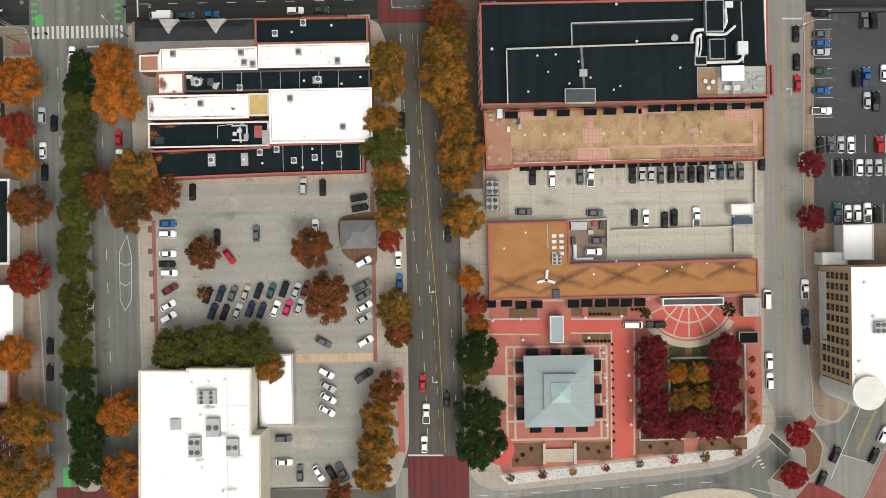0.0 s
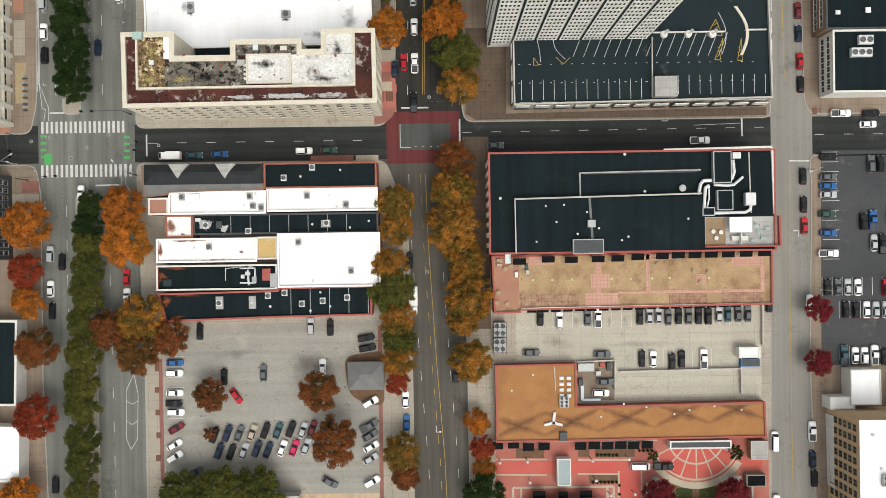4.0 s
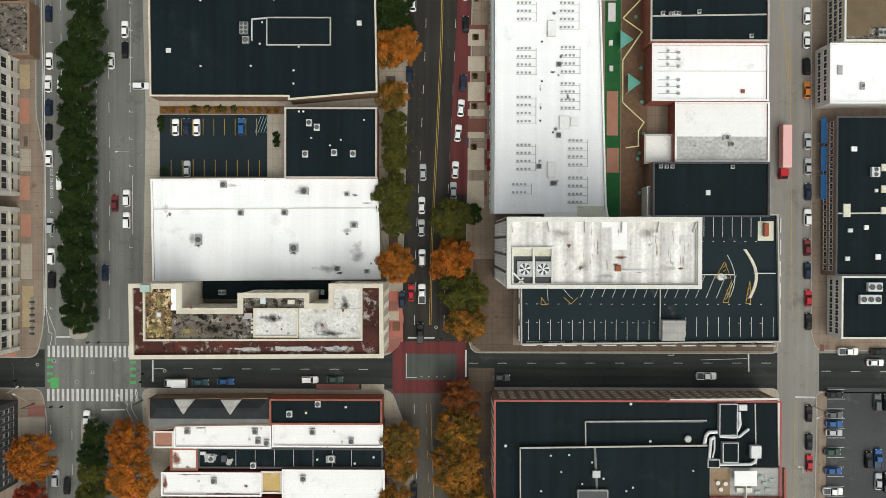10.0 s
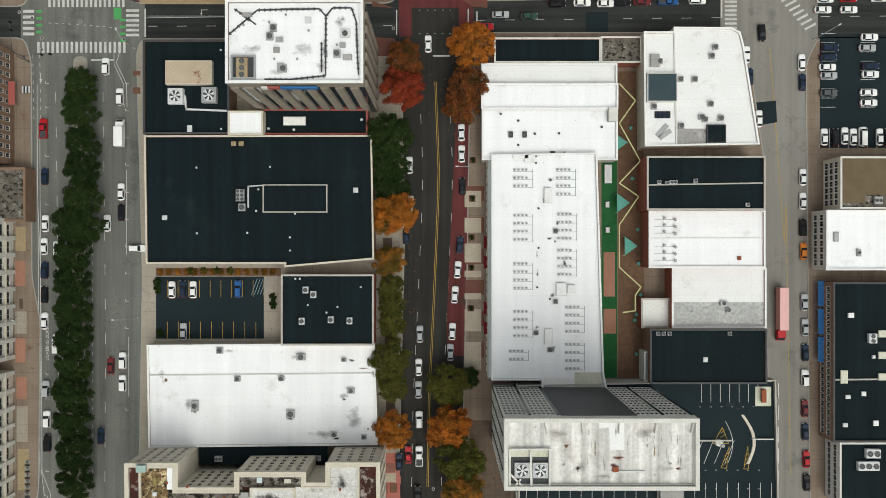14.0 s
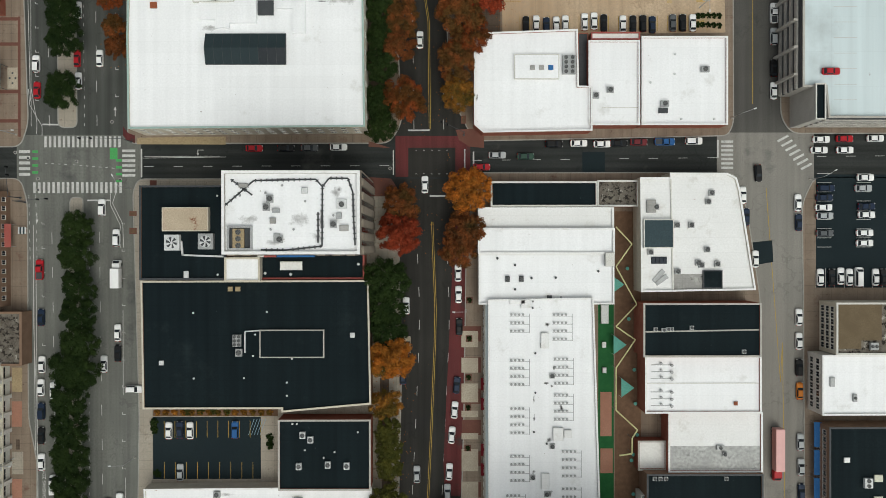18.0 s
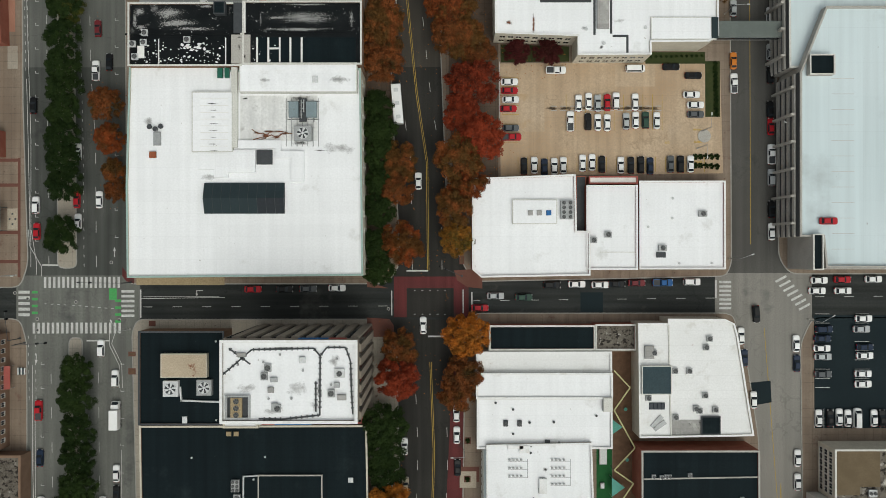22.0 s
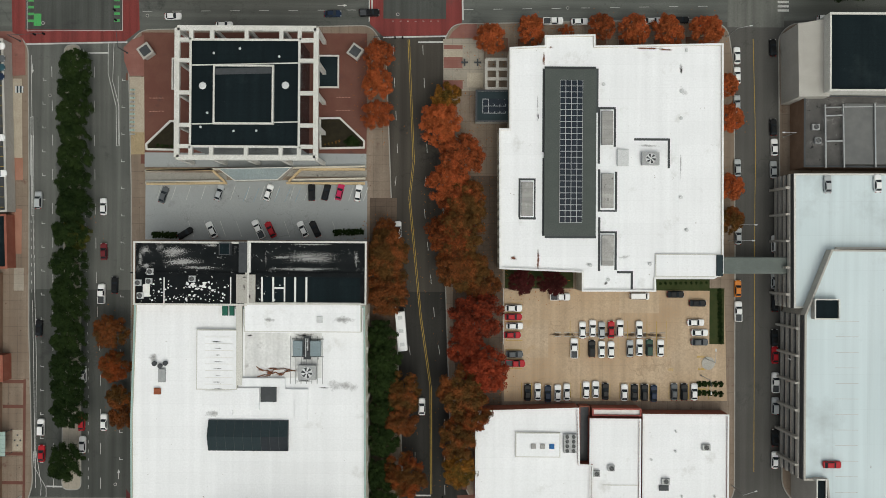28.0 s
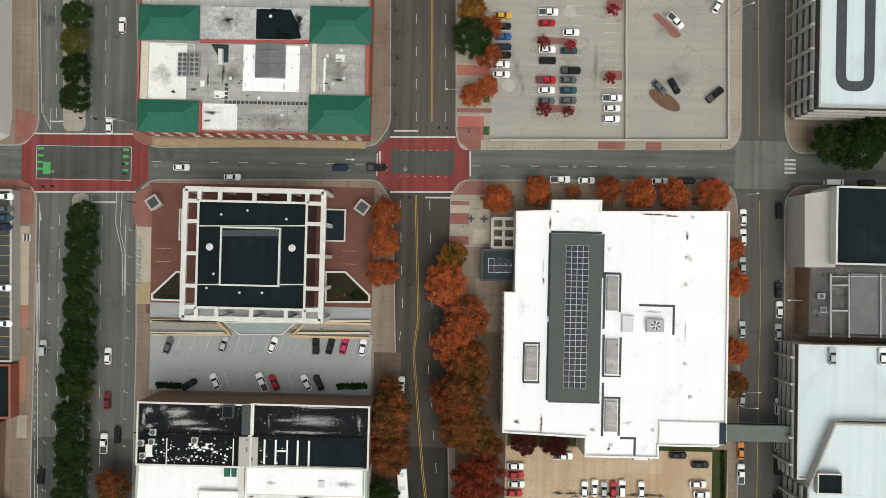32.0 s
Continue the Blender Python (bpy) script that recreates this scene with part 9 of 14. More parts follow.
roof_sheet(vast, rect(-49.5, 243.7, -45.4, 247.5), 12.4, "darkmetal", "louvre_panel", "dark louvred panel", 0.4)
marks(old1, [(-79.5, 283, 2.6, 2.0), (-79, 279, 3, 1.2), (-66, 278.6, 9, 0.8), (-72, 282.5, 7, 2.6), (-62, 284.4, 3.5, 0.8), (-70, 280, 9, 1.8), (-80.6, 281, 1, 4)], 13.85, "flake", label="peeled white paint on the black roof")
marks(old2, [(-24.6, 281, 1.2, 3.4), (-38, 278.4, 13, 0.9), (-37, 281.4, 12, 2.4), (-43.5, 281.4, 5, 0.8), (-48, 281, 0.5, 3.4), (-40.6, 281.5, 0.5, 3.2), (-33, 281.4, 4, 0.5), (-36, 284.8, 10, 0.4)], 14.05, "flake", label="peeled white paint on the black roof")


def flakes(b, x0, y0, x1, y1, n, z, seed, big=0.45):
    """Ragged scraps of white coating left on a black roof, lying flat on it."""
    rs_ = np.random.RandomState(seed)
    verts, faces = [], []
    for k in range(n):
        x, y, r = rs_.uniform(x0, x1), y0 + (y1 - y0) * rs_.beta(1.2, 2.0), big * rs_.uniform(0.25, 1.0) ** 2 + 0.05
        stretch, i = rs_.uniform(0.6, 1.7), len(verts)
        verts += [(x + stretch * r * rs_.uniform(0.6, 1.3) * math.cos(6.2832 * j / 7) - b.location.x, y + r * rs_.uniform(0.6, 1.3) * math.sin(6.2832 * j / 7) - b.location.y, z + k * 0.0004 - b.location.z) for j in range(7)]
        faces.append(tuple(range(i, i + 7)))
    me = bpy.data.meshes.new("coating_scraps")
    me.from_pydata(verts, [], faces)
    me.materials.append(M["oldwhite"])
    tagged(part("coating_scraps", me, None, b), "ragged scraps of white coating on the black roof", kind="stuff")


flakes(old1, -79, 269.6, -57.5, 275.8, 110, 13.85, 5, 0.26)
flakes(old1, -69, 273.4, -62, 275.6, 26, 13.9, 6, 0.4)
flakes(old2, -50, 269.8, -44, 275.6, 9, 14.045, 7, 0.25)
roof_sheet(old1, rect(-79.9, 271, -78.1, 274.2), 13.9, "whitedirty", "roof_panel", "pale roof panel")
sk = thing("skylight", -52.6, 234.9, 12.0, "large dark glass ridge skylight on the white roof", "skylight")
x0, y0, x1, y1 = -62.9, 230.8, -42.1, 238.8
hw, hl = (x1 - x0) / 2, (y1 - y0) / 2
bm = bmesh.new()
box(bm, -hw, -hl, 0, hw, hl, 0.5)
part("curb", bm, M["darkmetal"], sk)
for k in range(9):
    for s in (-1, 1):
        bm = bmesh.new()
        a, c = -hw + 2 * hw * k / 9 + 0.06, -hw + 2 * hw * (k + 1) / 9 - 0.06
        q = [(a, s * (hl - 0.1), 0.55), (c, s * (hl - 0.1), 0.55), (c, 0.0, 1.9), (a, 0.0, 1.9)]
        quad(bm, *(q if s < 0 else q[::-1]))
        part("pane", bm, M["glass" if s < 0 and k > 5 else "slatedark"], sk)
for k in range(10):
    bm = bmesh.new()
    a = -hw + 2 * hw * k / 9
    for s in (-1, 1):
        tube(bm, (a, s * hl, 0.5), (a, 0, 1.9), 0.06, 4)
    part("glazing_bar", bm, M["darkmetal"], sk)
for k in range(7):
    roof_bar(vast, (-41.8 + k * 1.4, 260.9), (-41.8 + k * 1.4, 248.4), 0.12, 12.03, 0.3, "metal", "plant_rail", "steel support rail under the cooling plant")
marks(vast, [(-38.2, 249.3, 3, 0.7), (-33, 247.4, 3, 0.25), (-52.6, 260.9, 1.2, 0.3), (-38.3, 261, 3.5, 0.8), (-34.6, 256, 0.4, 4)], 12.05, "soot")
marks(vast, [(-60.5, 259.4 - k * 1.75, 2.2 - 0.5 * (k % 3), 0.22) for k in range(8)], 13.245, "soot", label="sooty dashes between the ribs")
marks(vast, [(-62, 240.5, 3, 1.2), (-28, 248, 6, 2), (-40, 265.5, 9, 2.5), (-77.5, 255, 1.5, 2)], 12.045, "grime")
marks(vast, [(-47, 265.3, 2, 0.8), (-28, 265.5, 4, 1.5)], 14.26, "grime")
hatch(-34.6, 264.6, -33.2, 266.2, 14.25, 0.4, "whitemetal", "pale hatch on the raised white roof")
hvac(-37.2, 251.6, 12.3, 4.6, 3.8, 1.7, 1, 1, "metal", "large grey cooling tower with one fan")
cp = thing("cooling_plant", -37.3, 257.8, 12.3, "pair of blue-grey cooling boxes with white pipes between", "cooling plant")
for n_, q_, m_ in (("cooling_box", (-3.6, -2.0, 0.2, -1.1, 2.0, 1.7), "steelblue"), ("cooling_box", (0.9, -2.0, 0.2, 3.6, 2.0, 1.7), "steelblue"), ("plant_frame", (-1.08, -3.0, 0.0, 0.88, 3.1, 0.5), "darkmetal"), ("header_pipe", (-0.5, -2.2, 0.5, -0.28, 2.6, 1.4), "whitemetal"), ("header_pipe", (0.1, -0.6, 0.5, 0.32, 2.6, 1.4), "whitemetal"), ("cross_pipe", (-0.28, 0.2, 1.0, 0.1, 0.42, 1.3), "whitemetal"), ("cross_pipe", (-0.28, 1.7, 1.0, 0.1, 1.92, 1.3), "whitemetal"), ("sleeper", (-4.2, 2.2, -0.25, 4.1, 2.4, 0.0), "darkmetal"), ("sleeper", (-4.2, -2.4, -0.25, 4.1, -2.2, 0.0), "darkmetal")):
    bm = bmesh.new()
    box(bm, *q_, 0.06)
    part(n_, bm, M[m_], cp)
marks(vast, [(-49.5, 252, 1.4, 0.5), (-47, 251.3, 1.6, 0.7), (-44.5, 251, 1.6, 0.8), (-42.4, 251.7, 1.2, 0.4), (-46, 252.4, 2.5, 0.3), (-48.6, 250.3, 1.4, 0.2)], 12.055, "rustfilm", label="rust stains spreading from the pipes")
for pts in ([(-50.7, 252.8), (-49.8, 252.2), (-48.9, 251.7), (-47.8, 251.9), (-46.6, 251.0), (-45.6, 251.4), (-44.2, 250.6), (-43.2, 251.5), (-42, 251.8), (-40.4, 251.8)], [(-50.3, 250.2), (-48.6, 250.7), (-47.2, 250.5), (-46.2, 252.1), (-44.6, 252.2), (-43.1, 252.3), (-41.6, 252.0)]):
    duct(pts, 12.02, 0.22, 0.2, "rustdark", "thin rusted pipes tangled across the roof", "roof_pipes")
hatch(-77.3, 245.5, -75.6, 247, 12.01, 0.8, "rust", "small rusty orange roof cowl")
vents([(-77.2, 253.5), (-74.3, 253.6), (-75.7, 252.9)], 12, 0.7, 0.9, "darkmetal", "round dark roof ventilator")
hatch(-76.2, 248.7, -74.4, 252.1, 12.01, 0.8, "metal")
hatch(-59.5, 266.2, -58.2, 268.6, 12.01, 1.2, "greenroof", "green metal roof cabinet beside a wall")
hatch(-57.6, 266.2, -56.5, 268.6, 12.01, 1.2, "greenroof", "green metal roof cabinet beside a wall")
vp = [(-82.5, 271.2), (-22.4, 268.7), (-21.8, 214.8), (-83.1, 214.3)]
facade(vast, vp[3], vp[2], 1.5, 11.5, 3, 18, 1.5, 1.7)
facade(vast, vp[2], vp[1], 1.5, 11.5, 2, 12, 1.5, 1.7)
for k in range(9):
    xa, ya = -65, 260.6
    roof_bar(vast, (xa + 1.2, ya - k * 1.75), (xa + 8.4, ya - k * 1.75), 0.14, 13.23, 0.1, "whitedirty", "roof_rib")
for k in range(7):
    xa, ya = -75.7, 259.5
    roof_bar(vast, (xa + k * 1.15, ya), (xa + k * 1.15, ya - 13), 0.5, 12.0, 0.06, "white", "roof_rib")

# ---- framed office with a white concrete cage ----
fr = bld("framed_office", "office with a black roof inside a white concrete frame", rect(-68.2, 309.8, -39.5, 338), 13.3, "glass", "black", "whitewall", par=0.5, pw=0.5)
fx0, fy0, fx1, fy1 = -71.5, 307.2, -35.4, 340.8
ix0, iy0, ix1, iy1 = -67.8, 310.1, -39.7, 337.7
z0, z1 = 12.9, 13.9
for p, q in (((fx0, fy0), (fx1, fy0)), ((fx1, fy0), (fx1, fy1)), ((fx1, fy1), (fx0, fy1)), ((fx0, fy1), (fx0, fy0))):
    roof_bar(fr, p, q, 1.3, z0, z1 - z0, "whitewall", "frame_beam", "white concrete frame beam")
for k in range(5):
    u = k / 4
    x, y = fx0 + (fx1 - fx0) * u, fy0 + (fy1 - fy0) * u
    if 0 < k < 4:
        xi, yi = ix0 + (ix1 - ix0) * (k - 0.5) / 3, iy0 + (iy1 - iy0) * (k - 0.5) / 3
        for p, q in (((x, fy0), (x, iy0)), ((x, iy1), (x, fy1)), ((fx0, y), (ix0, y)), ((ix1, y), (fx1, y))):
            roof_bar(fr, p, q, 1.0, z0 + 0.1, z1 - z0, "whitewall", "frame_beam", "white concrete frame beam")
    for cx, cy in ((x, fy0), (x, fy1), (fx0, y), (fx1, y))[:2 if k in (0, 4) else 4]:
        bm = bmesh.new()
        box(bm, cx - 0.5 - fr.location.x, cy - 0.5 - fr.location.y, 0, cx + 0.5 - fr.location.x, cy + 0.5 - fr.location.y, 12.9)
        part("column", bm, M["whitewall"], fr, "white concrete column")
for p, q in (((fx0, iy0), (ix0, iy0)), ((fx0, iy1), (ix0, iy1)), ((ix1, iy0), (fx1, iy0)), ((ix1, iy1), (fx1, iy1)), ((ix0, fy0), (ix0, iy0)), ((ix1, fy0), (ix1, iy0)), ((ix0, iy1), (ix0, fy1)), ((ix1, iy1), (ix1, fy1))):
    roof_bar(fr, p, q, 1.0, z0 + 0.12, z1 - z0, "whitewall", "frame_beam", "white concrete frame beam")
core = rect(-62, 315.8, -46.3, 331.2)
roof_ring(fr, core, 13.3, 14.3, 0.45, "whitewall", "core_parapet", "white parapet of the raised core")
roof_sheet(fr, inset(ccw(core), 0.45), 14.0, "black", "core_roof", "raised black roof", 0.7)
for p, q in (((-67.8, 331.2), (-40, 331.9)), ((-67.7, 315.9), (-39.5, 316.6))):
    roof_bar(fr, p, q, 0.3, 13.3, 0.2, "whitewall", "roof_seam")
roof_bar(fr, (-61.8, 329.4), (-47, 329.8), 1.6, 14.0, 0.12, "darkmetal", "louvre_well", "dark louvre slot")
vents([(-64.8, 325.8), (-43.3, 326)], 13.3, 1.0, 0.5, "whitemetal", "round white roof dome")
vents([(-65.3, 315.1), (-56.7, 314.1), (-50.8, 314.2), (-55.2, 335.5), (-62, 334.3), (-45, 333.5), (-63.6, 318.8)], 13.3, 0.35, 0.4)
# sunken gardens beside the frame
for q in (rect(-37.1, 328.2, -31.3, 337.3), rect(-77.6, 327.5, -76.6, 336.3)):
    gw = thing("sunken_garden", sum(p[0] for p in q) / 4, sum(p[1] for p in q) / 4, KERB, "sunken garden with a white rim beside the office", "planter")
    bm = bmesh.new()
    lo = [(p[0] - gw.location.x, p[1] - gw.location.y) for p in ccw(q)]
    ring(bm, lo, inset(lo, 0.4), 0, 0.6)
    part("rim", bm, M["whitewall"], gw)
    bm = bmesh.new()
    slab(bm, inset(lo, 0.4), 0.0, 0.05)
    part("soil", bm, M["lot_dark"], gw)
for q in ([(-84.6, 310.7), (-84.7, 312.5), (-78, 319), (-76.4, 319), (-76.2, 310.6)], [(-36.7, 320), (-30.9, 320.1), (-24, 313.7), (-24, 311.5), (-36.5, 311.2)]):
    gx, gy = sum(p[0] for p in q) / 5, sum(p[1] for p in q) / 5
    gw = thing("corner_planter", gx, gy, KERB, "dark planted bed with a white slanted rim", "planter")
    lo = [(p[0] - gx, p[1] - gy) for p in ccw(q)]
    bm = bmesh.new()
    ring(bm, lo, inset(lo, 0.5), 0, 0.7)
    part("rim", bm, M["whitewall"], gw)
    bm = bmesh.new()
    slab(bm, inset(lo, 0.5), 0, 0.3)
    part("soil", bm, M["darksoil"], gw)
patch("ramp_lane", rect(-85.1, 306.1, -23.6, 310.1), M["lot_blue"], "pale concrete ramp lane below the office", 0.01, "driveway")
patch("ramp_lane", rect(-84.9, 302.7, -62.3, 304.6), M["lot_grey"], "grey ramp lane to the lower level", 0.012, "driveway")
patch("ramp_lane", rect(-45.8, 303.7, -23.5, 305.6), M["lot_grey"], "grey ramp lane to the lower level", 0.012, "driveway")
for p, q in (((-84.7, 305), (-23.9, 306.5)), ((-84.6, 301.7), (-63.8, 302.2)), ((-44.2, 302.7), (-23.8, 303.2))):
    w_ = thing("ramp_wall", p[0], p[1], KERB, "low cream concrete wall along the ramp", "wall")
    roof_bar(w_, p, q, 0.5, KERB, 0.9, "stone", "wall_run")
cp = [(-63.7, 305.4), (-43.7, 305.9), (-47.5, 302.4), (-59.2, 302.1)]
bld("entrance_canopy", "pale slanted entrance canopy of the office", cp, 3.2, "concrete", "slate", "whitewall", par=0.2, pw=0.2)

# ---- brick hall with green corner roofs ----
gh = find("brick building with green metal corner roofs and grey paver roof")
for q in ((-86.6, 380.6, -70.4, 389.9), (-40.8, 380.6, -24.6, 390.5), (-86.3, 356.1, -69.9, 364.5), (-40.7, 356.6, -24.3, 366.8)):
    hip(gh, *q, 10.2, 1.9, "greenroof", 0.75, "hip_roof", "green standing seam hipped roof")
roof_sheet(gh, rect(-70.4, 380.9, -55.6, 390), 9.5, "streaked", "roof_sheet", "streaked pale grey roof", 0.6)
roof_sheet(gh, rect(-55.6, 381.3, -41.1, 390), 9.5, "streaked", "roof_sheet", "grey roof with a broad black stain", 0.6)
roof_sheet(gh, rect(-84.1, 365, -73.8, 380.1), 9.03, "whitedirty", "roof_sheet", "patched white roof")
roof_sheet(gh, rect(-58.7, 367.7, -43.6, 380.1), 9.04, "white", "roof_sheet", "clean white roof round a skylight")
roof_sheet(gh, rect(-69.2, 356.5, -60.2, 364.1), 9.05, "whitedirty", "roof_sheet", "stained white roof")
for q in (rect(-85.7, 364.7, -83.9, 380.1), rect(-40.2, 367, -39, 380.5)):
    roof_sheet(gh, q, 9.9, "stone", "roof_wall", "cream roof wall", 1.0)
for p, q in (((-70.3, 380.6), (-41, 381)), ((-25.6, 380.9), (-25.3, 367.3)), ((-69.8, 364.5), (-69.5, 356.3))):
    roof_bar(gh, p, q, 0.8, 9.0, 0.9, "redtrim", "red_parapet", "red painted parapet")
hvac(-74.6, 374.2, 9.03, 2.6, 6.2, 1.0, 2, 5, "metal", "long grey condenser with ten fans")
hvac(-71.4, 374.2, 9.03, 2.6, 6.2, 1.0, 2, 5, "metal", "long grey condenser with ten fans")
duct([(-79.2, 379.5), (-71.8, 379.7), (-71.7, 377.9)], 9.03, 0.3, 0.3)
duct([(-64.6, 378), (-64.5, 375)], 9.03, 1.2, 1.0)
sk = thing("skylight", -51.3, 375.8, 9.0, "grey ridged skylight roof on the hall", "skylight")
bm = bmesh.new()
loft(bm, [[(-4.0, -4.6, 0), (4.0, -4.6, 0), (4.0, 4.6, 0), (-4.0, 4.6, 0)], [(-4.0, -4.6, 0.8), (4.0, -4.6, 0.8), (4.0, 4.6, 0.8), (-4.0, 4.6, 0.8)]])
part("curb", bm, M["metal"], sk)
for k in range(5):
    for s in (-1, 1):
        bm = bmesh.new()
        a, c = -4.6 + 9.2 * k / 5 + 0.04, -4.6 + 9.2 * (k + 1) / 5 - 0.04
        q = [(s * 4.0, a, 0.82), (s * 4.0, c, 0.82), (0, c, 1.8), (0, a, 1.8)]
        quad(bm, *(q if s > 0 else q[::-1]))
        part("panel", bm, M["grey"], sk)
rs_ = np.random.RandomState(83)
marks(gh, [(rs_.uniform(-68, -28), rs_.choice((rs_.uniform(358, 363.6), rs_.uniform(366.5, 379))), rs_.uniform(0.1, 0.5), rs_.uniform(0.3, 1.8)) for k in range(60)], 9.055, "flake", label="thin white scrapes on the grey pavers")
marks(gh, [(rs_.uniform(-68, -28), rs_.uniform(357.5, 378), rs_.uniform(0.3, 1.4), rs_.uniform(0.1, 0.4)) for k in range(40)], 9.06, "soot", label="dark smears on the grey pavers")
marks(gh, [(-66.5, 361.8, 2.2, 0.35), (-66.5, 359.6, 2.2, 0.3), (-77, 367, 2, 0.5), (-68, 371, 0.4, 4), (-72, 367.8, 2.5, 0.6), (-64, 372.5, 0.5, 5)], 9.065, "soot", label="dark smears on the roof")
for q_ in (rect(-66.2, 365.6, -62.8, 367.6), rect(-34, 376, -31.6, 378), rect(-37.2, 377, -36.6, 368), rect(-70, 368.6, -68.9, 370.2)):
    roof_sheet(gh, q_, 9.045, "whitedirty", "roof_patch", "pale patch on the grey pavers")
pv = thing("paver_row", -63, 364.6, 9.03, "row of black square roof pavers", "roof paver")
for k in range(20):
    bm = bmesh.new()
    box(bm, -0.4, -0.4, 0, 0.4, 0.4, 0.12)
    part("paver", bm, M["darkmetal"], pv, "", (k * 1.12, 0, 0))
for k in range(4):
    bm = bmesh.new()
    box(bm, -0.4, -0.4, 0, 0.4, 0.4, 0.12)
    part("paver", bm, M["darkmetal"], pv, "", (0, (k + 1) * 1.15, 0))
vents([(-64.3, 389.7), (-51.5, 387.6), (-41.8, 380), (-32.4, 379), (-31.5, 371.5), (-36.1, 377.4), (-54, 365.7), (-47.8, 361.3), (-34.4, 369.9), (-61.7, 370.8)], 9.5, 0.5, 0.4)
roof_sheet(gh, rect(-69.3, 356.9, -59.9, 363.5), 9.06, "streaked2", "roof_sheet", "pale stained end of the south roof")
marks(gh, [(-66.5, 361.6, 3, 1.0), (-67.5, 359.4, 2, 0.6), (-85, 367, 0.8, 1.6), (-77, 367, 1, 0.8), (-33, 371, 2.5, 0.6), (-63, 386.5, 2, 1.2)], 9.62, "soot")
roof_sheet(gh, [(-55.4, 389.6), (-46.2, 389.6), (-44.4, 386), (-43.2, 382), (-46, 381.6), (-55.4, 381.6)], 9.52, "black", "roof_sheet", "broad black felt patch", 0.02)
marks(gh, [(-44.2, 386, 1.6, 3), (-47, 382.4, 3, 1), (-51, 389.4, 3, 0.6), (-49.4, 383.4, 1.0, 2)], 9.63, "tar", label="broad black tar stain on the grey roof")
marks(gh, [(-80, 372, 4, 5), (-50, 359.6, 8, 2.5), (-33, 374, 5, 5), (-62, 372, 6, 3), (-63, 386, 7, 3.6)], 9.6, "grime")
roof_sheet(gh, [(-67.4, 380), (-62.7, 380), (-62.7, 375.2), (-64.5, 375.2)], 9.09, "slatedark", "roof_sheet", "dark green triangle of roof felt")
facade(gh, *sides(rect(-86.7, 356.4, -25, 401.3))["S"], 1.0, 8.5, 2, 16, 1.4, 1.9)

# ---- library with the solar strip ----
lib = find("large building with a white roof and a solar panel strip")
sr = rect(24.4, 287.5, 38, 331.6)
roof_sheet(lib, sr, 10.0, "slategreen", "raised_roof", "raised grey metal roof", 1.1)
x0, y0, x1, y1 = 28.4, 291, 34.4, 328.6
panel = bmesh.new()
box(panel, 0.08, 0.08, 0, (x1 - x0) / 4 - 0.08, (y1 - y0) / 24 - 0.08, 0.08)
panel = mesh("solar_panel", panel, M["solar"])
bm = bmesh.new()
box(bm, x0 - lib.location.x, y0 - lib.location.y, 10.0 - lib.location.z, x1 - lib.location.x, y1 - lib.location.y, 10.06 - lib.location.z)
rack = part("solar_rack", bm, M["whitemetal"], lib, "white rack of dark blue solar panels")
for i in range(4):
    for j in range(24):
        part("solar_panel", panel, None, rack, "", (x0 - lib.location.x + (x1 - x0) * i / 4, y0 - lib.location.y + (y1 - y0) * j / 24, 10.07 - lib.location.z))
for x0, y0, x1, y1 in ((23.9, 309.6, 24.5, 331.8), (24, 287.5, 24.6, 308.1), (38.1, 320.2, 38.7, 331.9), (24.4, 331.8, 38, 332.4), (24.7, 286.9, 38.3, 287.5), (38.6, 306.7, 39.2, 321.7), (38.7, 294, 39.3, 305.2), (38.8, 278.3, 39.4, 292.5), (39.1, 321.1, 43.3, 321.7), (42.8, 311.2, 43.4, 321.1), (39.3, 294, 43.8, 294.4), (43.2, 294.5, 43.8, 304.6), (39.3, 288.3, 43.8, 288.8), (43.2, 278.6, 43.8, 288.3), (17.7, 302.2, 22.2, 302.7), (17.8, 291.8, 22.3, 292.4), (17.7, 292.4, 18.2, 302.2), (21.8, 292.4, 22.2, 302.3), (48.2, 312.9, 57.7, 313.5), (57.1, 305.6, 57.7, 312.9), (43.9, 277.7, 48.1, 278.3), (47.5, 273.5, 48.1, 277.7)):
    roof_sheet(lib, rect(x0, y0, x1, y1), 9.04, "darkmetal", "walkway_mat", "black rubber walkway mat")
for q in ((39.5, 311.7, 42.4, 320.5), (39.6, 295, 42.7, 304), (39.7, 279.8, 42.8, 287.7), (18.4, 292.8, 21.4, 301.6)):
    hatch(*q, 9.02, 0.9, "greyslab", "long pale grey skylight on the white roof", "skylight")
hvac(52.3, 308, 9.0, 4.6, 3.4, 1.4, 1, 1, "metal", "grey cooling tower with a large fan")
hatch(43.7, 306.1, 46.6, 310.4, 9.02, 0.8)
penthouse(lib, 53.9, 276.9, 71.2, 282.9, 9, 0.5, "whitewall", "white")
vents([(40, 327.7), (60.5, 326), (41.5, 276), (60.6, 297.9), (62.2, 289.2), (60.5, 318.8), (61.9, 336.8), (52.5, 280.2), (36.8, 279.8)], 9.0, 0.5, 0.4)
bld("library_porch", "small dark glass-roofed porch beside the library", rect(6.4, 318.5, 15.6, 327.1), 4, "concrete", "slatedark", "darkmetal", par=0.2)
lp = find("small dark glass-roofed porch beside the library")
for i in range(4):
    for j in range(2):
        roof_sheet(lp, rect(8.4 + i * 1.55, 320.9 + j * 1.9, 9.8 + i * 1.55, 322.6 + j * 1.9), 4.06, "solar", "pane", "", 0.04)
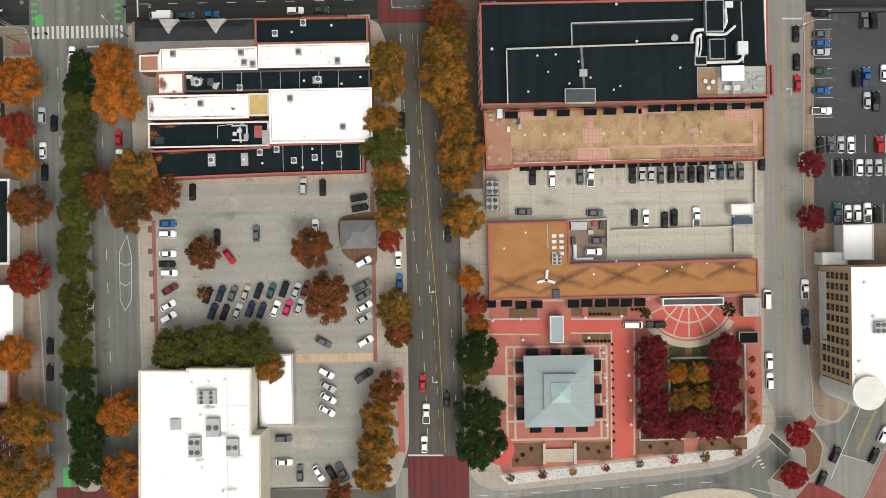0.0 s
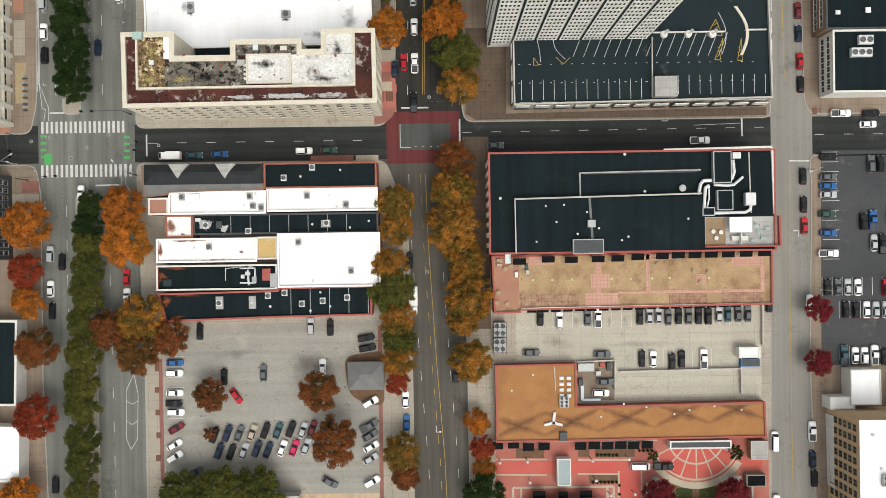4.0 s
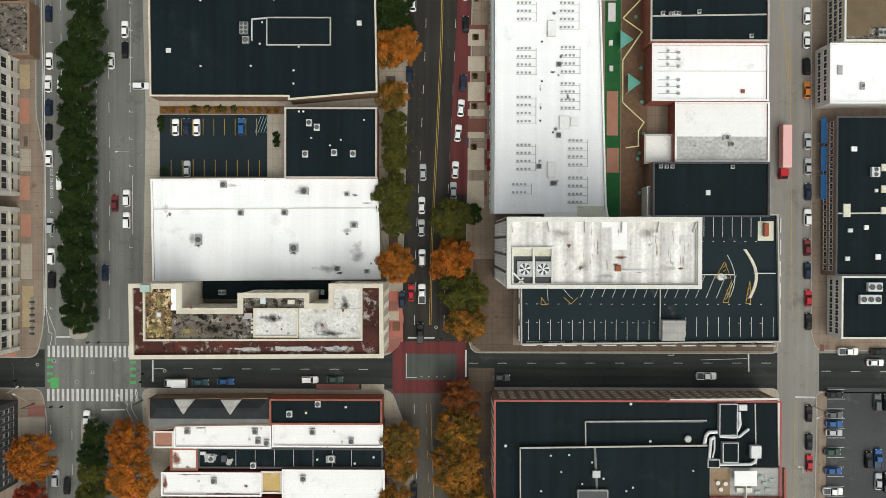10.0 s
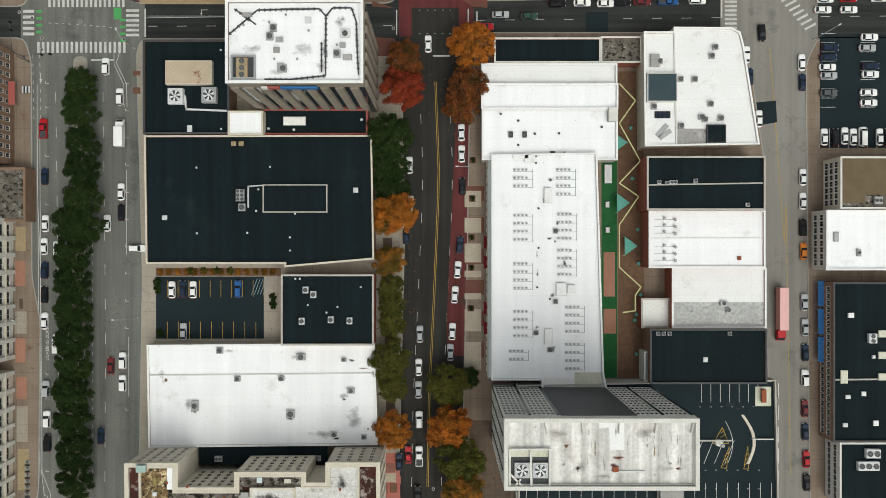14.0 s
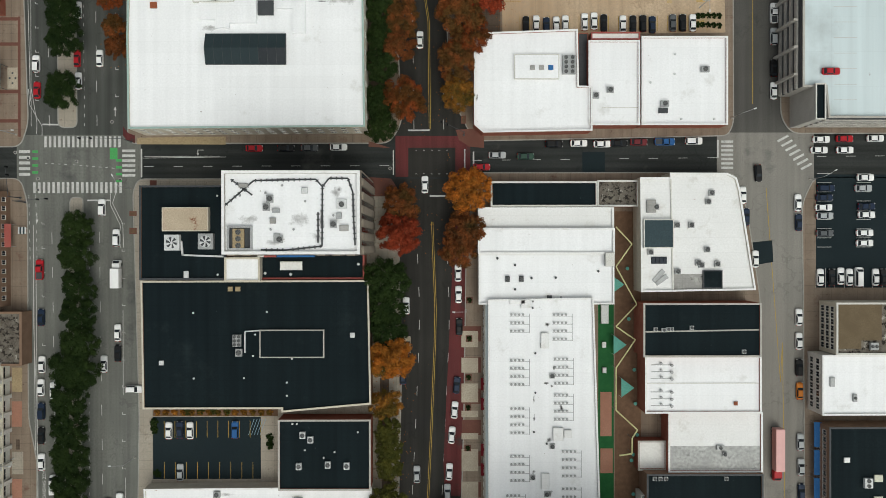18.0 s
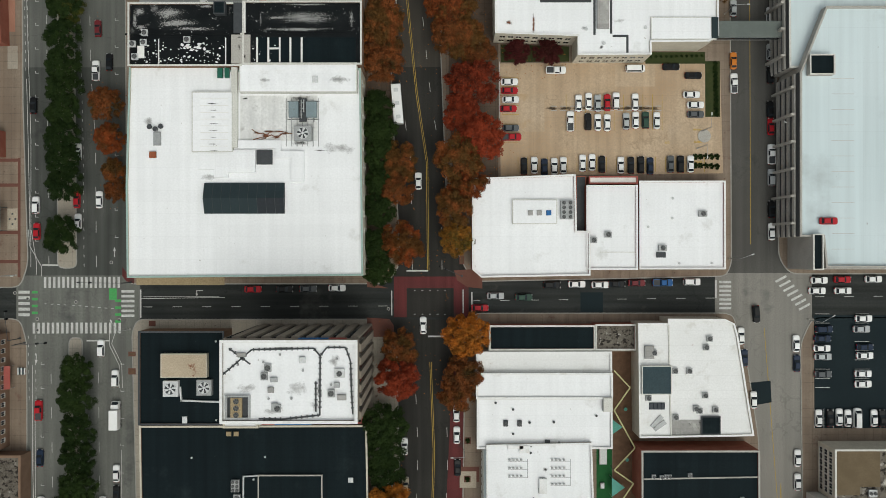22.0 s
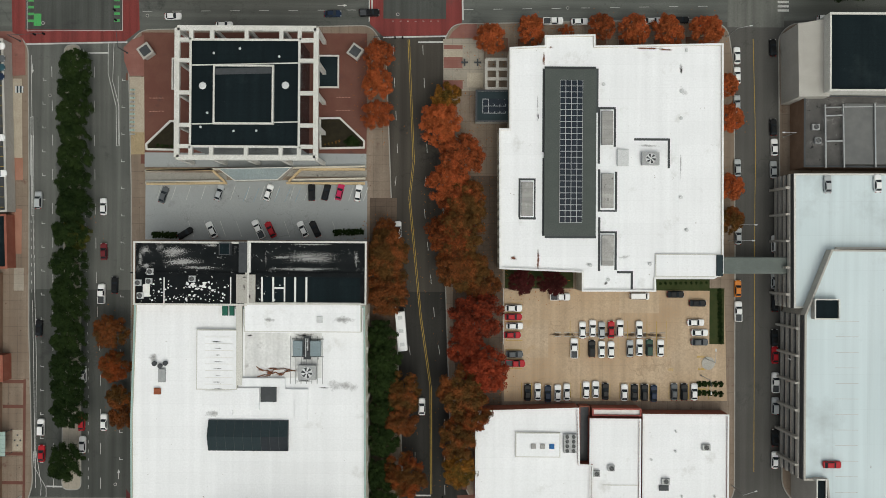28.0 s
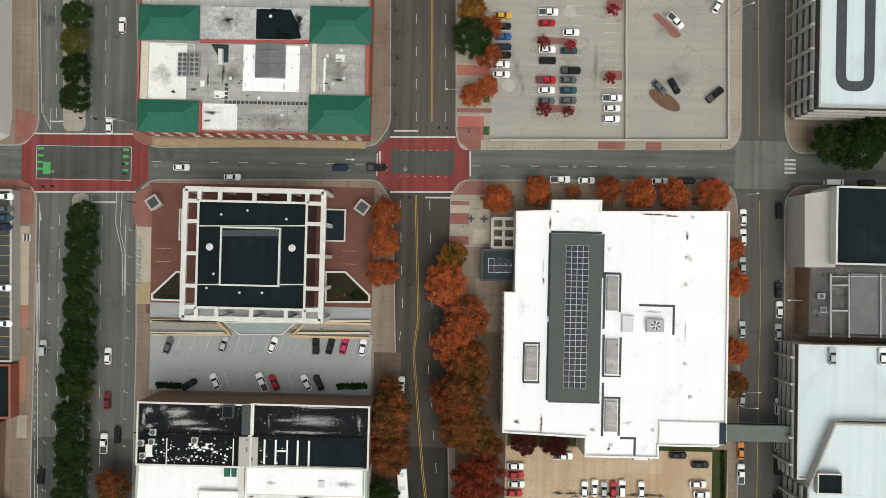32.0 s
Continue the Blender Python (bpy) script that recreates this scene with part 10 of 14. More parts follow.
for i in range(5):
    roof_bar(lp, (8.32 + i * 1.55, 320.8), (8.32 + i * 1.55, 324.6), 0.12, 4.0, 0.1, "whitemetal", "glazing_bar")
for j in range(3):
    roof_bar(lp, (8.3, 320.85 + j * 1.9), (14.5, 320.85 + j * 1.9), 0.12, 4.0, 0.1, "whitemetal", "glazing_bar")
marks(lib, [(26, 337.5, 0.8, 0.5), (52, 337.3, 5, 0.4), (56.5, 337, 2.5, 0.4), (16.4, 281.5, 1.4, 0.7), (24.2, 334.5, 0.4, 2.5), (60.5, 297.9, 0.7, 0.7), (23, 281, 0.5, 4)], 9.03, "rustfilm", label="rust stains along the edge of the white roof")
marks(lib, [(61, 326, 1.6, 1.6), (60.5, 332, 0.6, 3), (60.5, 306, 0.4, 8), (52, 311.5, 5, 0.5), (36.5, 280, 1.4, 1), (46, 282, 2, 0.8), (22.6, 322, 0.4, 5), (62, 289.5, 0.9, 0.8)], 9.034, "grime")
marks(lib, [(60.5, 331.5, 0.5, 1.2), (62, 289.3, 0.5, 0.4), (22.8, 319, 0.3, 1.6), (41, 275, 0.7, 0.7)], 9.038, "soot")
po = find("small dark glass-roofed porch beside the library")
x0, y0, x1, y1 = 9.8, 320.9, 15.6, 325
for i in range(4):
    for j in range(2):
        part("solar_panel", panel, None, po, "", (x0 - po.location.x + (x1 - x0) * i / 4, y0 - po.location.y + (y1 - y0) * j / 2 + 0.3, 4.12 - po.location.z))
pg = thing("pergola", 12.2, 331.1, KERB, "white timber pergola grid over the library entrance", "pergola")
x0, y0, x1, y1 = 9.2, 327.6, 15.3, 335.6
for k in range(3):
    for nm, a in (("beam", (x0 + (x1 - x0) * k / 2, y0, x0 + (x1 - x0) * k / 2, y1)),):
        roof_bar(pg, (a[0], a[1]), (a[2], a[3]), 0.8, 3.2, 0.4, "concrete", nm)
    for y in (y0, y1):
        bm = bmesh.new()
        cx = x0 + (x1 - x0) * k / 2
        box(bm, cx - 0.25 - pg.location.x, y - 0.25 - pg.location.y, 0, cx + 0.25 - pg.location.x, y + 0.25 - pg.location.y, 3.1)
        part("post", bm, M["concrete"], pg)
for k in range(4):
    y = y0 + (y1 - y0) * k / 3
    roof_bar(pg, (x0, y), (x1, y), 0.8, 3.25, 0.4, "concrete", "cross_beam")
lp = [(12.8, 278.7), (34.6, 277.9), (34.6, 272.9), (54.1, 273), (54, 276.3), (69.3, 276.4)]
facade(lib, lp[0], lp[1], 1, 8, 2, 9, 1.6, 1.8, "stone")
roof_sheet(lib, rect(69.9, 277.2, 71.6, 282.7), 9.9, "slatedark", "roof_cap", "dark sheet metal cap at the end of the roof", 0.6)
facade(lib, lp[2], lp[3], 1, 8, 2, 8, 1.6, 1.8, "stone")
facade(lib, (12.5, 315.8), (12.8, 278.7), 1, 8, 2, 14, 1.6, 1.8, "stone")
# footbridge over the side street
fb = thing("footbridge", 83.6, 280.3, 5.0, "enclosed dark grey footbridge across the side street", "bridge")
x0, y0, x1, y1 = 72, 277.9, 91.8, 282.1
bm = bmesh.new()
box(bm, x0 - fb.location.x, y0 - fb.location.y, 0, x1 - fb.location.x, y1 - fb.location.y, 3.2)
part("gallery", bm, M["greyslab"], fb)
bm = bmesh.new()
box(bm, x0 - fb.location.x, y0 - fb.location.y - 0.15, 3.2, x1 - fb.location.x, y1 - fb.location.y + 0.15, 3.45, 0.2)
part("roof", bm, M["bridgeroof"], fb)
for s in (0, 1):
    bm = bmesh.new()
    yy = (y0 - 0.05, y1 + 0.05)[s] - fb.location.y
    box(bm, x0 - fb.location.x + 0.4, yy - 0.04, 1.0, x1 - fb.location.x - 0.4, yy + 0.04, 2.6)
    part("window_band", bm, M["glass"], fb)

# ---- parking garages ----
pgar = find("parking garage with pale blue-grey deck")


def spandrels(b, p, q, z, n, out=0.3, posts=0):
    """Stacked concrete deck edges with dark gaps, as on an open garage wall."""
    p, q = Vector(p), Vector(q)
    d = (q - p).normalized()
    nn = Vector((d.y, -d.x))
    for k in range(n):
        a = z * (k + 0.3) / n
        roof_bar(b, p + nn * out, q + nn * out, 0.5, a, z / n * 0.4, "concrete", "deck_edge")
        roof_bar(b, p + nn * 0.08, q + nn * 0.08, 0.2, a + z / n * 0.4, z / n * 0.55, "darkmetal", "deck_opening", "dark open parking level")
    for k in range(posts):
        u = p.lerp(q, (k + 0.5) / posts) + nn * 0.9
        bm = bmesh.new()
        box(bm, u.x - b.location.x - 0.8, u.y - b.location.y - 0.3, 0, u.x - b.location.x + 0.3, u.y - b.location.y + 0.3, z - 0.2)
        part("pier", bm, M["concrete"], b)


spandrels(pgar, (91.3, 267.3), (91.2, 224.8), 12.6, 4, 0.4, 6)
spandrels(pgar, (97.9, 216.8), (162.6, 216.7), 12.6, 4)
st = bld("stair_tower", "pale concrete stair tower with a dark flat roof", rect(94, 216.2, 96.6, 225.4), 14.5, "concrete", "black", "whitewall", par=0.5, pw=0.25)
st = bld("stair_tower", "pale concrete stair tower with a dark flat roof", rect(93.3, 266.4, 99.7, 271.6), 14.5, "concrete", "black", "whitewall", par=0.5, pw=0.25)
link = find("pale blue-grey garage ramp building")
spandrels(link, (89.4, 304.1), (89.6, 269), 10.6, 4, 0.4, 5)
bays(99.7, 217.5, 105.6, 265.8, 12, 13.03, along="y", label="faint white bay lines on the deck")
gar2 = find("parking garage with a pale top deck")
gp = rect(91.4, 365.5, 156.9, 402.9)
spandrels(gar2, *sides(gp)["W"], 14.6, 4, 0.4, 6)
spandrels(gar2, *sides(gp)["S"], 14.6, 4, 0.4)
x0, y0, x1, y1 = 96, 369.9, 105.9, 398
lo = rounded(rect(x0, y0, x1, y1), 5.2, 6)
roof_ring(gar2, lo, 15.0, 15.15, 2.6, "darkmetal", "ramp_edge", "black oval ramp opening edge")
th = find("tall pale building with a black roof")
roof_sheet(th, [(90.5, 343.5), (98.4, 344.9), (98.8, 324.5), (90.8, 324.3)], 11.0, "concrete", "sloped_wing", "pale concrete side wing", 10.9)
gr = find("low building with a weathered grey roof")
roof_bar(gr, (98.6, 322), (118.3, 322.5), 0.25, 8.3, 0.5, "metal", "roof_frame")
for p, q in (((98.6, 322.7), (98.9, 305.9)), ((103.4, 322.8), (103.7, 306)), ((111.7, 323.1), (112, 306.2)), ((98.7, 319.7), (103.4, 319.9)), ((98.8, 313), (103.5, 313.1))):
    roof_bar(gr, p, q, 0.35, 8.8, 0.4, "metal", "roof_frame", "steel roof frame")
roof_sheet(gr, rect(104.1, 307, 163, 323.1), 8.6, "grey", "roof_sheet", "dull grey ribbed roof", 0.5)
hvac(96.3, 316.8, 8.0, 2, 1.6, 1.0)
hvac(96.9, 313.2, 8.0, 1.6, 1.6, 1.0)

# ---- warehouse and terrace ----
wh = find("large black-roofed warehouse with red brick parapet")
rr = rect(16.8, 35, 65.3, 48.8)
roof_sheet(wh, rr, 14.2, "black", "raised_roof", "raised black roof", 1.3)
roof_bar(wh, (16.8, 48.7), (65.2, 49.5), 0.4, 14.2, 0.35, "concrete", "roof_kerb")
roof_bar(wh, (16.9, 48.7), (17, 34.6), 0.3, 14.2, 0.35, "concrete", "roof_kerb")
roof_bar(wh, (33.9, 55.3), (65.3, 55.7), 0.35, 13.0, 0.5, "greyslab", "roof_kerb")
roof_bar(wh, (33.9, 55.3), (34, 49.1), 0.35, 13.0, 0.5, "greyslab", "roof_kerb")
roof_bar(wh, (36.2, 48.8), (37, 35), 0.6, 14.2, 0.04, "grey", "roof_seam")
penthouse(wh, 31.6, 34.3, 39.5, 38.1, 14.2, 1.2, "greyslab", "darkmetal")
penthouse(wh, 68.2, 52.1, 72.9, 60.3, 13, 1.6, "metal", "black")
penthouse(wh, 69.1, 45.1, 73.2, 50.3, 13, 1.6, "metal", "black")


def round_duct(pts, z, r, label="shiny round steel roof duct with bends"):
    """A round duct through pts, on short stands."""
    x, y = pts[0]
    t = thing("round_duct", x, y, z, label, "duct", "roof ducts")
    for a, b in zip(pts, pts[1:]):
        bm = bmesh.new()
        tube(bm, (a[0] - x, a[1] - y, r + 0.4), (b[0] - x, b[1] - y, r + 0.4), r, 10)
        bmesh.ops.create_icosphere(bm, subdivisions=2, radius=r * 1.02, matrix=Matrix.Translation((b[0] - x, b[1] - y, r + 0.4)))
        drum(bm, (a[0] + b[0]) / 2 - x, (a[1] + b[1]) / 2 - y, 0, 0.45, 0.12, n=6)
        part("duct_section", bm, M["whitemetal"], t)


round_duct([(73.5, 58.1), (73.8, 54.9), (73.2, 53.4), (72, 52.9), (69.4, 52.7)], 13, 0.42)
round_duct([(76.1, 53.7), (73.7, 51.7), (72, 51.5), (68.8, 51.7)], 13, 0.36)
round_duct([(67.9, 52.9), (65.8, 52.8), (65, 51.9), (64.6, 49.7)], 13, 0.45)
round_duct([(67.3, 51.6), (66.3, 51), (65.9, 46.2)], 13, 0.42)
round_duct([(67.3, 51.1), (67.3, 48.2), (66.8, 46.2)], 13, 0.22)
round_duct([(78.2, 47.2), (77.8, 45.2), (76.6, 44.5), (68.4, 44.4)], 13, 0.4)
penthouse(wh, 65.3, 43.7, 68.5, 45.9, 13, 1.4, "metal", "black")
hatch(76.4, 46.3, 79, 49.5, 13.02, 1.8, "whitemetal", "tall white air handling unit on the roof")
hatch(73.4, 58.5, 75.5, 60, 13.02, 1.2, "whitemetal", "white air handling unit on the roof")
vents([(60.4, 51)], 13.0, 1.0, 0.8, "metal", "large round grey roof ventilator")
roof_bar(wh, (77.9, 60.1), (78.3, 44.3), 0.3, 13.0, 0.3, "concrete", "roof_kerb")
hatch(35.5, 41.2, 37.5, 43, 14.22, 0.9, "metal")
vents([(27.5, 42.6), (44.3, 37.7), (46, 38.6), (29.5, 47), (35.4, 45.1), (22.3, 37.6), (24.8, 46.8), (61.5, 43), (38.4, 40.9), (32.9, 39.5)], 14.2)
vents([(13.2, 49), (45.6, 60), (50.7, 50.3)], 13.0, 0.4, 0.5)
roof_sheet(wh, rect(66.3, 35.7, 85.7, 43.4), 13.05, "greyslab", "patio", "grey paved roof patio")
roof_sheet(wh, rect(71.9, 39.3, 77.7, 43.2), 15.3, "oldwhite", "patio_roof", "white patio shelter roof", 0.25)
roof_sheet(wh, rect(66.5, 36, 71.6, 43.2), 13.1, "wood", "patio_deck", "weathered timber patio deck")
roof_sheet(wh, rect(78, 36, 85, 43.2), 13.1, "greyslab", "patio_deck", "grey patio deck")
roof_bar(wh, (73, 37.8), (77, 37.8), 1.2, 13.05, 0.95, "whitewall", "bar_counter", "white bar counter on the patio")
roof_bar(wh, (75, 39.3), (75, 36), 0.2, 13.05, 2.2, "whitewall", "patio_beam")
for x, y in ((68.2, 39.6), (70.2, 39.4), (69, 37.9)):
    t = thing("patio_table", x, y, 13.12, "round pale patio table with a ring of seats", "table", "patio tables")
    bm = bmesh.new()
    drum(bm, 0, 0, 0.68, 0.75, 0.55)
    part("tabletop", bm, M["whitewall"], t)
    bm = bmesh.new()
    tube(bm, (0, 0, 0), (0, 0, 0.7), 0.06)
    part("post", bm, M["darkmetal"], t)
roof_bar(wh, (35, 55.1), (64.5, 55.3), 0.35, 13.0, 0.3, "darkmetal", "vent_strip", "dark vent strip along the roof kerb")
roof_bar(wh, (85.4, 43.5), (85.5, 35.6), 0.5, 13.0, 1.1, "redtrim", "red_parapet")
roof_bar(wh, (66.1, 35.7), (85.5, 35.7), 0.4, 13.0, 1.0, "redtrim", "red_parapet")
for k, (x, y) in enumerate(((79.3, 40.9), (80.4, 39.4), (78.6, 37.2), (81.3, 37.8), (82.3, 40.2))):
    t = thing("patio_table", x, y, 13.06, "pale green slatted patio lounger on the roof", "lounger", "patio seats")
    for j in range(4):
        bm = bmesh.new()
        box(bm, -0.7, -0.4 + j * 0.2, 0.35, 0.7, -0.25 + j * 0.2, 0.42)
        part("slat", bm, M["verdigris"], t)
    for sx in (-0.55, 0.55):
        bm = bmesh.new()
        box(bm, sx - 0.05, -0.35, 0, sx + 0.05, 0.35, 0.35)
        part("leg", bm, M["metal"], t)
wp = sides(rect(10.2, 34.5, 84.6, 60.9))
facade(wh, *wp["N"], 1.5, 12.5, 4, 26, 1.4, 1.7, "stone")
facade(wh, *wp["W"], 1.5, 12.5, 4, 9, 1.4, 1.7, "stone")

te = find("brick building with a brown paved roof terrace")
roof_bar(te, (18.8, 19.8), (85.8, 20.3), 0.5, 7.2, 0.63, "whitewall", "pale_coping")
roof_bar(wh, (83.9, 61.2), (84.3, 44), 0.55, 13.0, 0.53, "whitewall", "pale_coping")
roof_bar(wh, (55.8, 61), (83.9, 61.4), 0.55, 13.0, 0.53, "whitewall", "pale_coping")


def awning(x, y, z, w, d, m="canvas", label="black canvas awning on a steel frame"):
    t = thing("awning", x, y, z, label, "awning", "black awnings")
    bm = bmesh.new()
    v = [(-w / 2, -d / 2, 2.3), (w / 2, -d / 2, 2.3), (w / 2, d / 2, 2.8), (-w / 2, d / 2, 2.8)]
    loft(bm, [v, [(a, b_, c + 0.08) for a, b_, c in v]])
    part("canvas", bm, M[m], t)
    bm = bmesh.new()
    for sx in (-1, 1):
        for sy in (-1, 1):
            tube(bm, (sx * (w / 2 - 0.1), sy * (d / 2 - 0.1), 0), (sx * (w / 2 - 0.1), sy * (d / 2 - 0.1), 2.35 if sy < 0 else 2.75), 0.05, 6)
    part("frame", bm, M["metal"], t)
    return t


for x, y in ([(18.3, 34.2), (25.9, 34.7), (39.1, 34.6), (44.3, 34.7), (49.6, 35), (56.1, 35.2), (60.3, 35.3), (64.7, 35.3), (69, 35.4), (78.2, 35.5), (83.1, 35.6), (32, 34.5), (73.5, 35.4)]):
    awning(x, y - 1.75, 7.22, 3.4, 1.7)
for k in range(18):
    u = k / 17
    a, b_ = Vector((22.2, 19.2)), Vector((78, 20))
    v = a.lerp(b_, u)
    awning(v.x, v.y, KERB + 0.01, 2.6, 1.8)
roof_sheet(te, [(12.1, 35.1), (18.4, 35.3), (18.2, 20.2), (11.8, 19.7)], 7.24, "terracotta", "roof_sheet", "red-brown side terrace")
for q in ((38.8, 20.1, 40.3, 33.7), (37.6, 24.9, 42.7, 28.8), (52.4, 24.1, 53.3, 34), (65.7, 25.6, 68.4, 28.4), (75.4, 30.5, 83.6, 33.8), (82.9, 23.5, 84.1, 30.5), (20.8, 31.5, 27.7, 34.6), (36, 20.4, 44.8, 23.7), (18.4, 31.3, 22.3, 31.9), (44.8, 23.4, 83.5, 24.2), (51, 32.5, 61.6, 34.3)):
    roof_sheet(te, rect(*q), 7.26 + 0.006 * (int(q[0] * 7) % 9), "pinkpave", "paving", "pink brick paving")
for q in ((18.5, 20.3, 34.2, 23.7), (58.4, 20.3, 68.6, 23.6), (72.3, 20.6, 83.4, 23.9)):
    roof_sheet(te, rect(*q), 7.25, "paverred", "paving", "dark red and tan brick paving")
for x, y in ([(55.4, 31.2), (51.6, 33.1), (59.9, 33.2), (19.2, 31.1), (20.4, 32.6), (76.5, 33.8), (81, 33.5), (13.5, 32.7), (14.7, 30.5), (16.2, 31.2), (12.8, 24.2), (12.4, 21.5), (15.1, 21.1), (65.1, 29.2), (68.9, 28.7), (66.8, 26.2)]):
    t = thing("patio_table", x, y, 7.27, "small round terrace table on a post", "table", "terrace tables")
    bm = bmesh.new()
    drum(bm, 0, 0, 0.68, 0.75, 0.6)
    part("tabletop", bm, M["tan"], t)
    bm = bmesh.new()
    tube(bm, (0, 0, 0), (0, 0, 0.7), 0.06)
    part("post", bm, M["darkmetal"], t)
for k, x in enumerate((22, 27.2, 32.4, 43, 48.2, 53.8, 58.6, 69)):
    hatch(x - 0.25, 27.2, x + 0.25, 27.7, 7.22, 0.3, "paleyellow", "small pale lamp post on the terrace", "terrace_lamp")
for x, y, w_, l_, m_ in ((20, 31.4, 1.4, 2, "darkmetal"), (20.6, 29.6, 1, 1.2, "metal"), (15.4, 33.2, 1.4, 2.4, "bluewhite"), (13, 32.8, 1.2, 0.7, "tanpave"), (13.1, 31.6, 1.3, 0.7, "tanpave"), (17.6, 29, 0.8, 1.4, "whitemetal"), (61, 33, 1.8, 0.8, "greyslab")):
    hatch(x - w_ / 2, y - l_ / 2, x + w_ / 2, y + l_ / 2, 7.26, 0.7, m_, "box of terrace furniture under a cover", "terrace_box")
patch("yard", rect(34.7, -6.4, 45, 4.4), M["walk_brown"], "brown service yard between the market hall and the ramp", 0.012, "yard")
for x, y, w_, l_, h_, m_ in ((37, 3, 4.4, 2.2, 1.8, "metal"), (41.6, 3.6, 1.4, 1.2, 1.0, "redtrim"), (43.4, 3, 1.2, 2, 1.2, "darkmetal"), (35.6, -1.2, 1.2, 1.8, 1.2, "darkmetal"), (36, -4, 0.9, 4, 0.9, "bluewhite"), (38.5, -6.1, 5, 0.6, 0.9, "bluewhite"), (40.4, 1.2, 1.4, 1.2, 1.1, "metal")):
    hatch(x - w_ / 2, y - l_ / 2, x + w_ / 2, y + l_ / 2, KERB + 0.02, h_, m_, "plant and bins in the service yard", "yard_box")
for y in (13.8, 9.5):
    cg = thing("cooler_cage", 13.35, y, KERB + 2.6, "black steel cage over a cooling unit", "cage")
    for k in range(4):
        for p, q in (((-1.8, -2 + k * 1.33), (1.8, -2 + k * 1.33)), ((-1.8 + k * 1.2, -2), (-1.8 + k * 1.2, 2))):
            bm = bmesh.new()
            tube(bm, (*p, 0.35), (*q, 0.35), 0.07, 6)
            part("bar", bm, M["darkmetal"], cg)
for x, y in ([(13.4, 13.8), (13.3, 9.5)]):
    hvac(x, y, KERB, 3.2, 4.0, 2.6, 2, 2, "metal", "large grey cooling unit behind the terrace")

# ---- market hall ----
mh = find("long low building with a tan gravel roof and red edge")
for i in range(2):
    for j in range(4):
        x, y = 29.4, 0
        hatch(x + i * 2.0, y - j * 1.6, x + i * 2.0 + 1.1, y - j * 1.6 + 0.8, 3.01, 0.4, "whitemetal", "small white square roof light")
hvac(30.5, -6, 3.0, 2.6, 3.0, 1.0, 2, 3)
duct([(25.4, -12.2), (27.6, -11.7), (29.7, -12.3)], 3, 0.8, 0.5)
duct([(27.6, -11.7), (27.9, -9.2)], 3, 0.8, 0.5)
hatch(29.2, -16.6, 31.2, -14.3, 3.01, 0.8, "darkmetal")
roof_bar(mh, (34.4, -7.8), (84.6, -7.4), 0.25, 3.0, 0.15, "brickbrown", "roof_seam")
roof_bar(mh, (28.1, 3.5), (28.3, -3), 0.25, 3.0, 0.15, "concrete", "roof_seam")
vents([(40.6, -10.3), (46.8, -6.8), (53, -7.8), (60.6, -9.8), (64.7, -8.8), (71.5, -7.8), (78.9, -8.9), (22.2, 1.4), (16.3, -2.8)], 3.0, 0.3, 0.3)
for x, y in ([(12.3, -17.9), (16.7, -17.7), (20.7, -18.4), (25, -18.3), (35, -18.3), (38.7, -18.2), (42.4, -18.3), (46, -18.2), (49.5, -18.3), (53.2, -18.2)]):
    awning(x, y, KERB + 0.01, 3.1, 2.2)
yard = thing("service_yard_wall", 41.2, -5.6, KERB, "low concrete walls round a service yard", "wall")
for p, q in (((45.1, 4.8), (45, -3.4)), ((46.3, 1.6), (79.7, 2)), ((79.8, 7.8), (79.9, -4.9)), ((34.5, 4.4), (45.1, 4.8)), ((86, 19.7), (85.9, 8.4))):
    roof_bar(yard, p, q, 0.4, KERB, 1.2, "concrete", "wall_run")
bld("shed", "small pale flat-roofed shed in the yard", rect(78.5, 5.3, 84.3, 8.1), 3, "whitewall", "whitedirty", par=0.1)
dm = thing("dumpster", 82.2, 3.6, KERB, "blue steel dumpster full of scrap", "dumpster")
bm = bmesh.new()
box(bm, -2.6, -1.0, 0, 2.6, 1.0, 1.5)
part("bin", bm, M["blue"], dm)
bm = bmesh.new()
box(bm, -2.4, -0.8, 1.4, 2.4, 0.8, 1.55)
part("load", bm, M["darkmetal"], dm)

# ---- plaza ----
pv = bld("pavilion", "square pavilion with a grey metal hipped roof", rect(22, -50.8, 39.3, -33.2), 3.6, "brick", "slate", par=0.0, pw=0.3)
hip(pv, 21, -51.8, 40.1, -32.2, 3.9, 2.2, "slate", 1.2, "hip_roof", "pale grey metal roof with seams")
hip(pv, 26.1, -46.7, 34.9, -36.9, 6.1, 0.9, "slate", 0.9, "upper_roof")
hip(pv, 28, -44.5, 33.3, -39.1, 6.9, 1.2, "verdigris", 0.5, "lantern", "pale green ribbed lantern roof")
for (x, y), w, d in (((23.5, -31.6), 3.4, 2.4), ((30, -31.7), 2.6, 2.2), ((36.2, -31.6), 3.4, 2.4), ((24.1, -52.8), 3.2, 1.6), ((30.6, -52.9), 2.4, 1.6), ((36.8, -52.8), 3.2, 1.6), ((20, -35.5), 2.2, 3.2), ((20, -41.9), 2.2, 2.6), ((20.1, -48.3), 2.2, 3.4), ((41.3, -35.3), 2.0, 3.2), ((41.4, -41.8), 2.0, 2.6), ((41.6, -48.1), 2.0, 3.4)):
    awning(x, y, KERB + 0.02, w, d)
bld("gatehouse", "small pavilion with a pale metal roof over the walk", rect(28.5, -28.8, 32.1, -21.6), 3.4, "whitewall", "slate", par=0.1, pw=0.2)
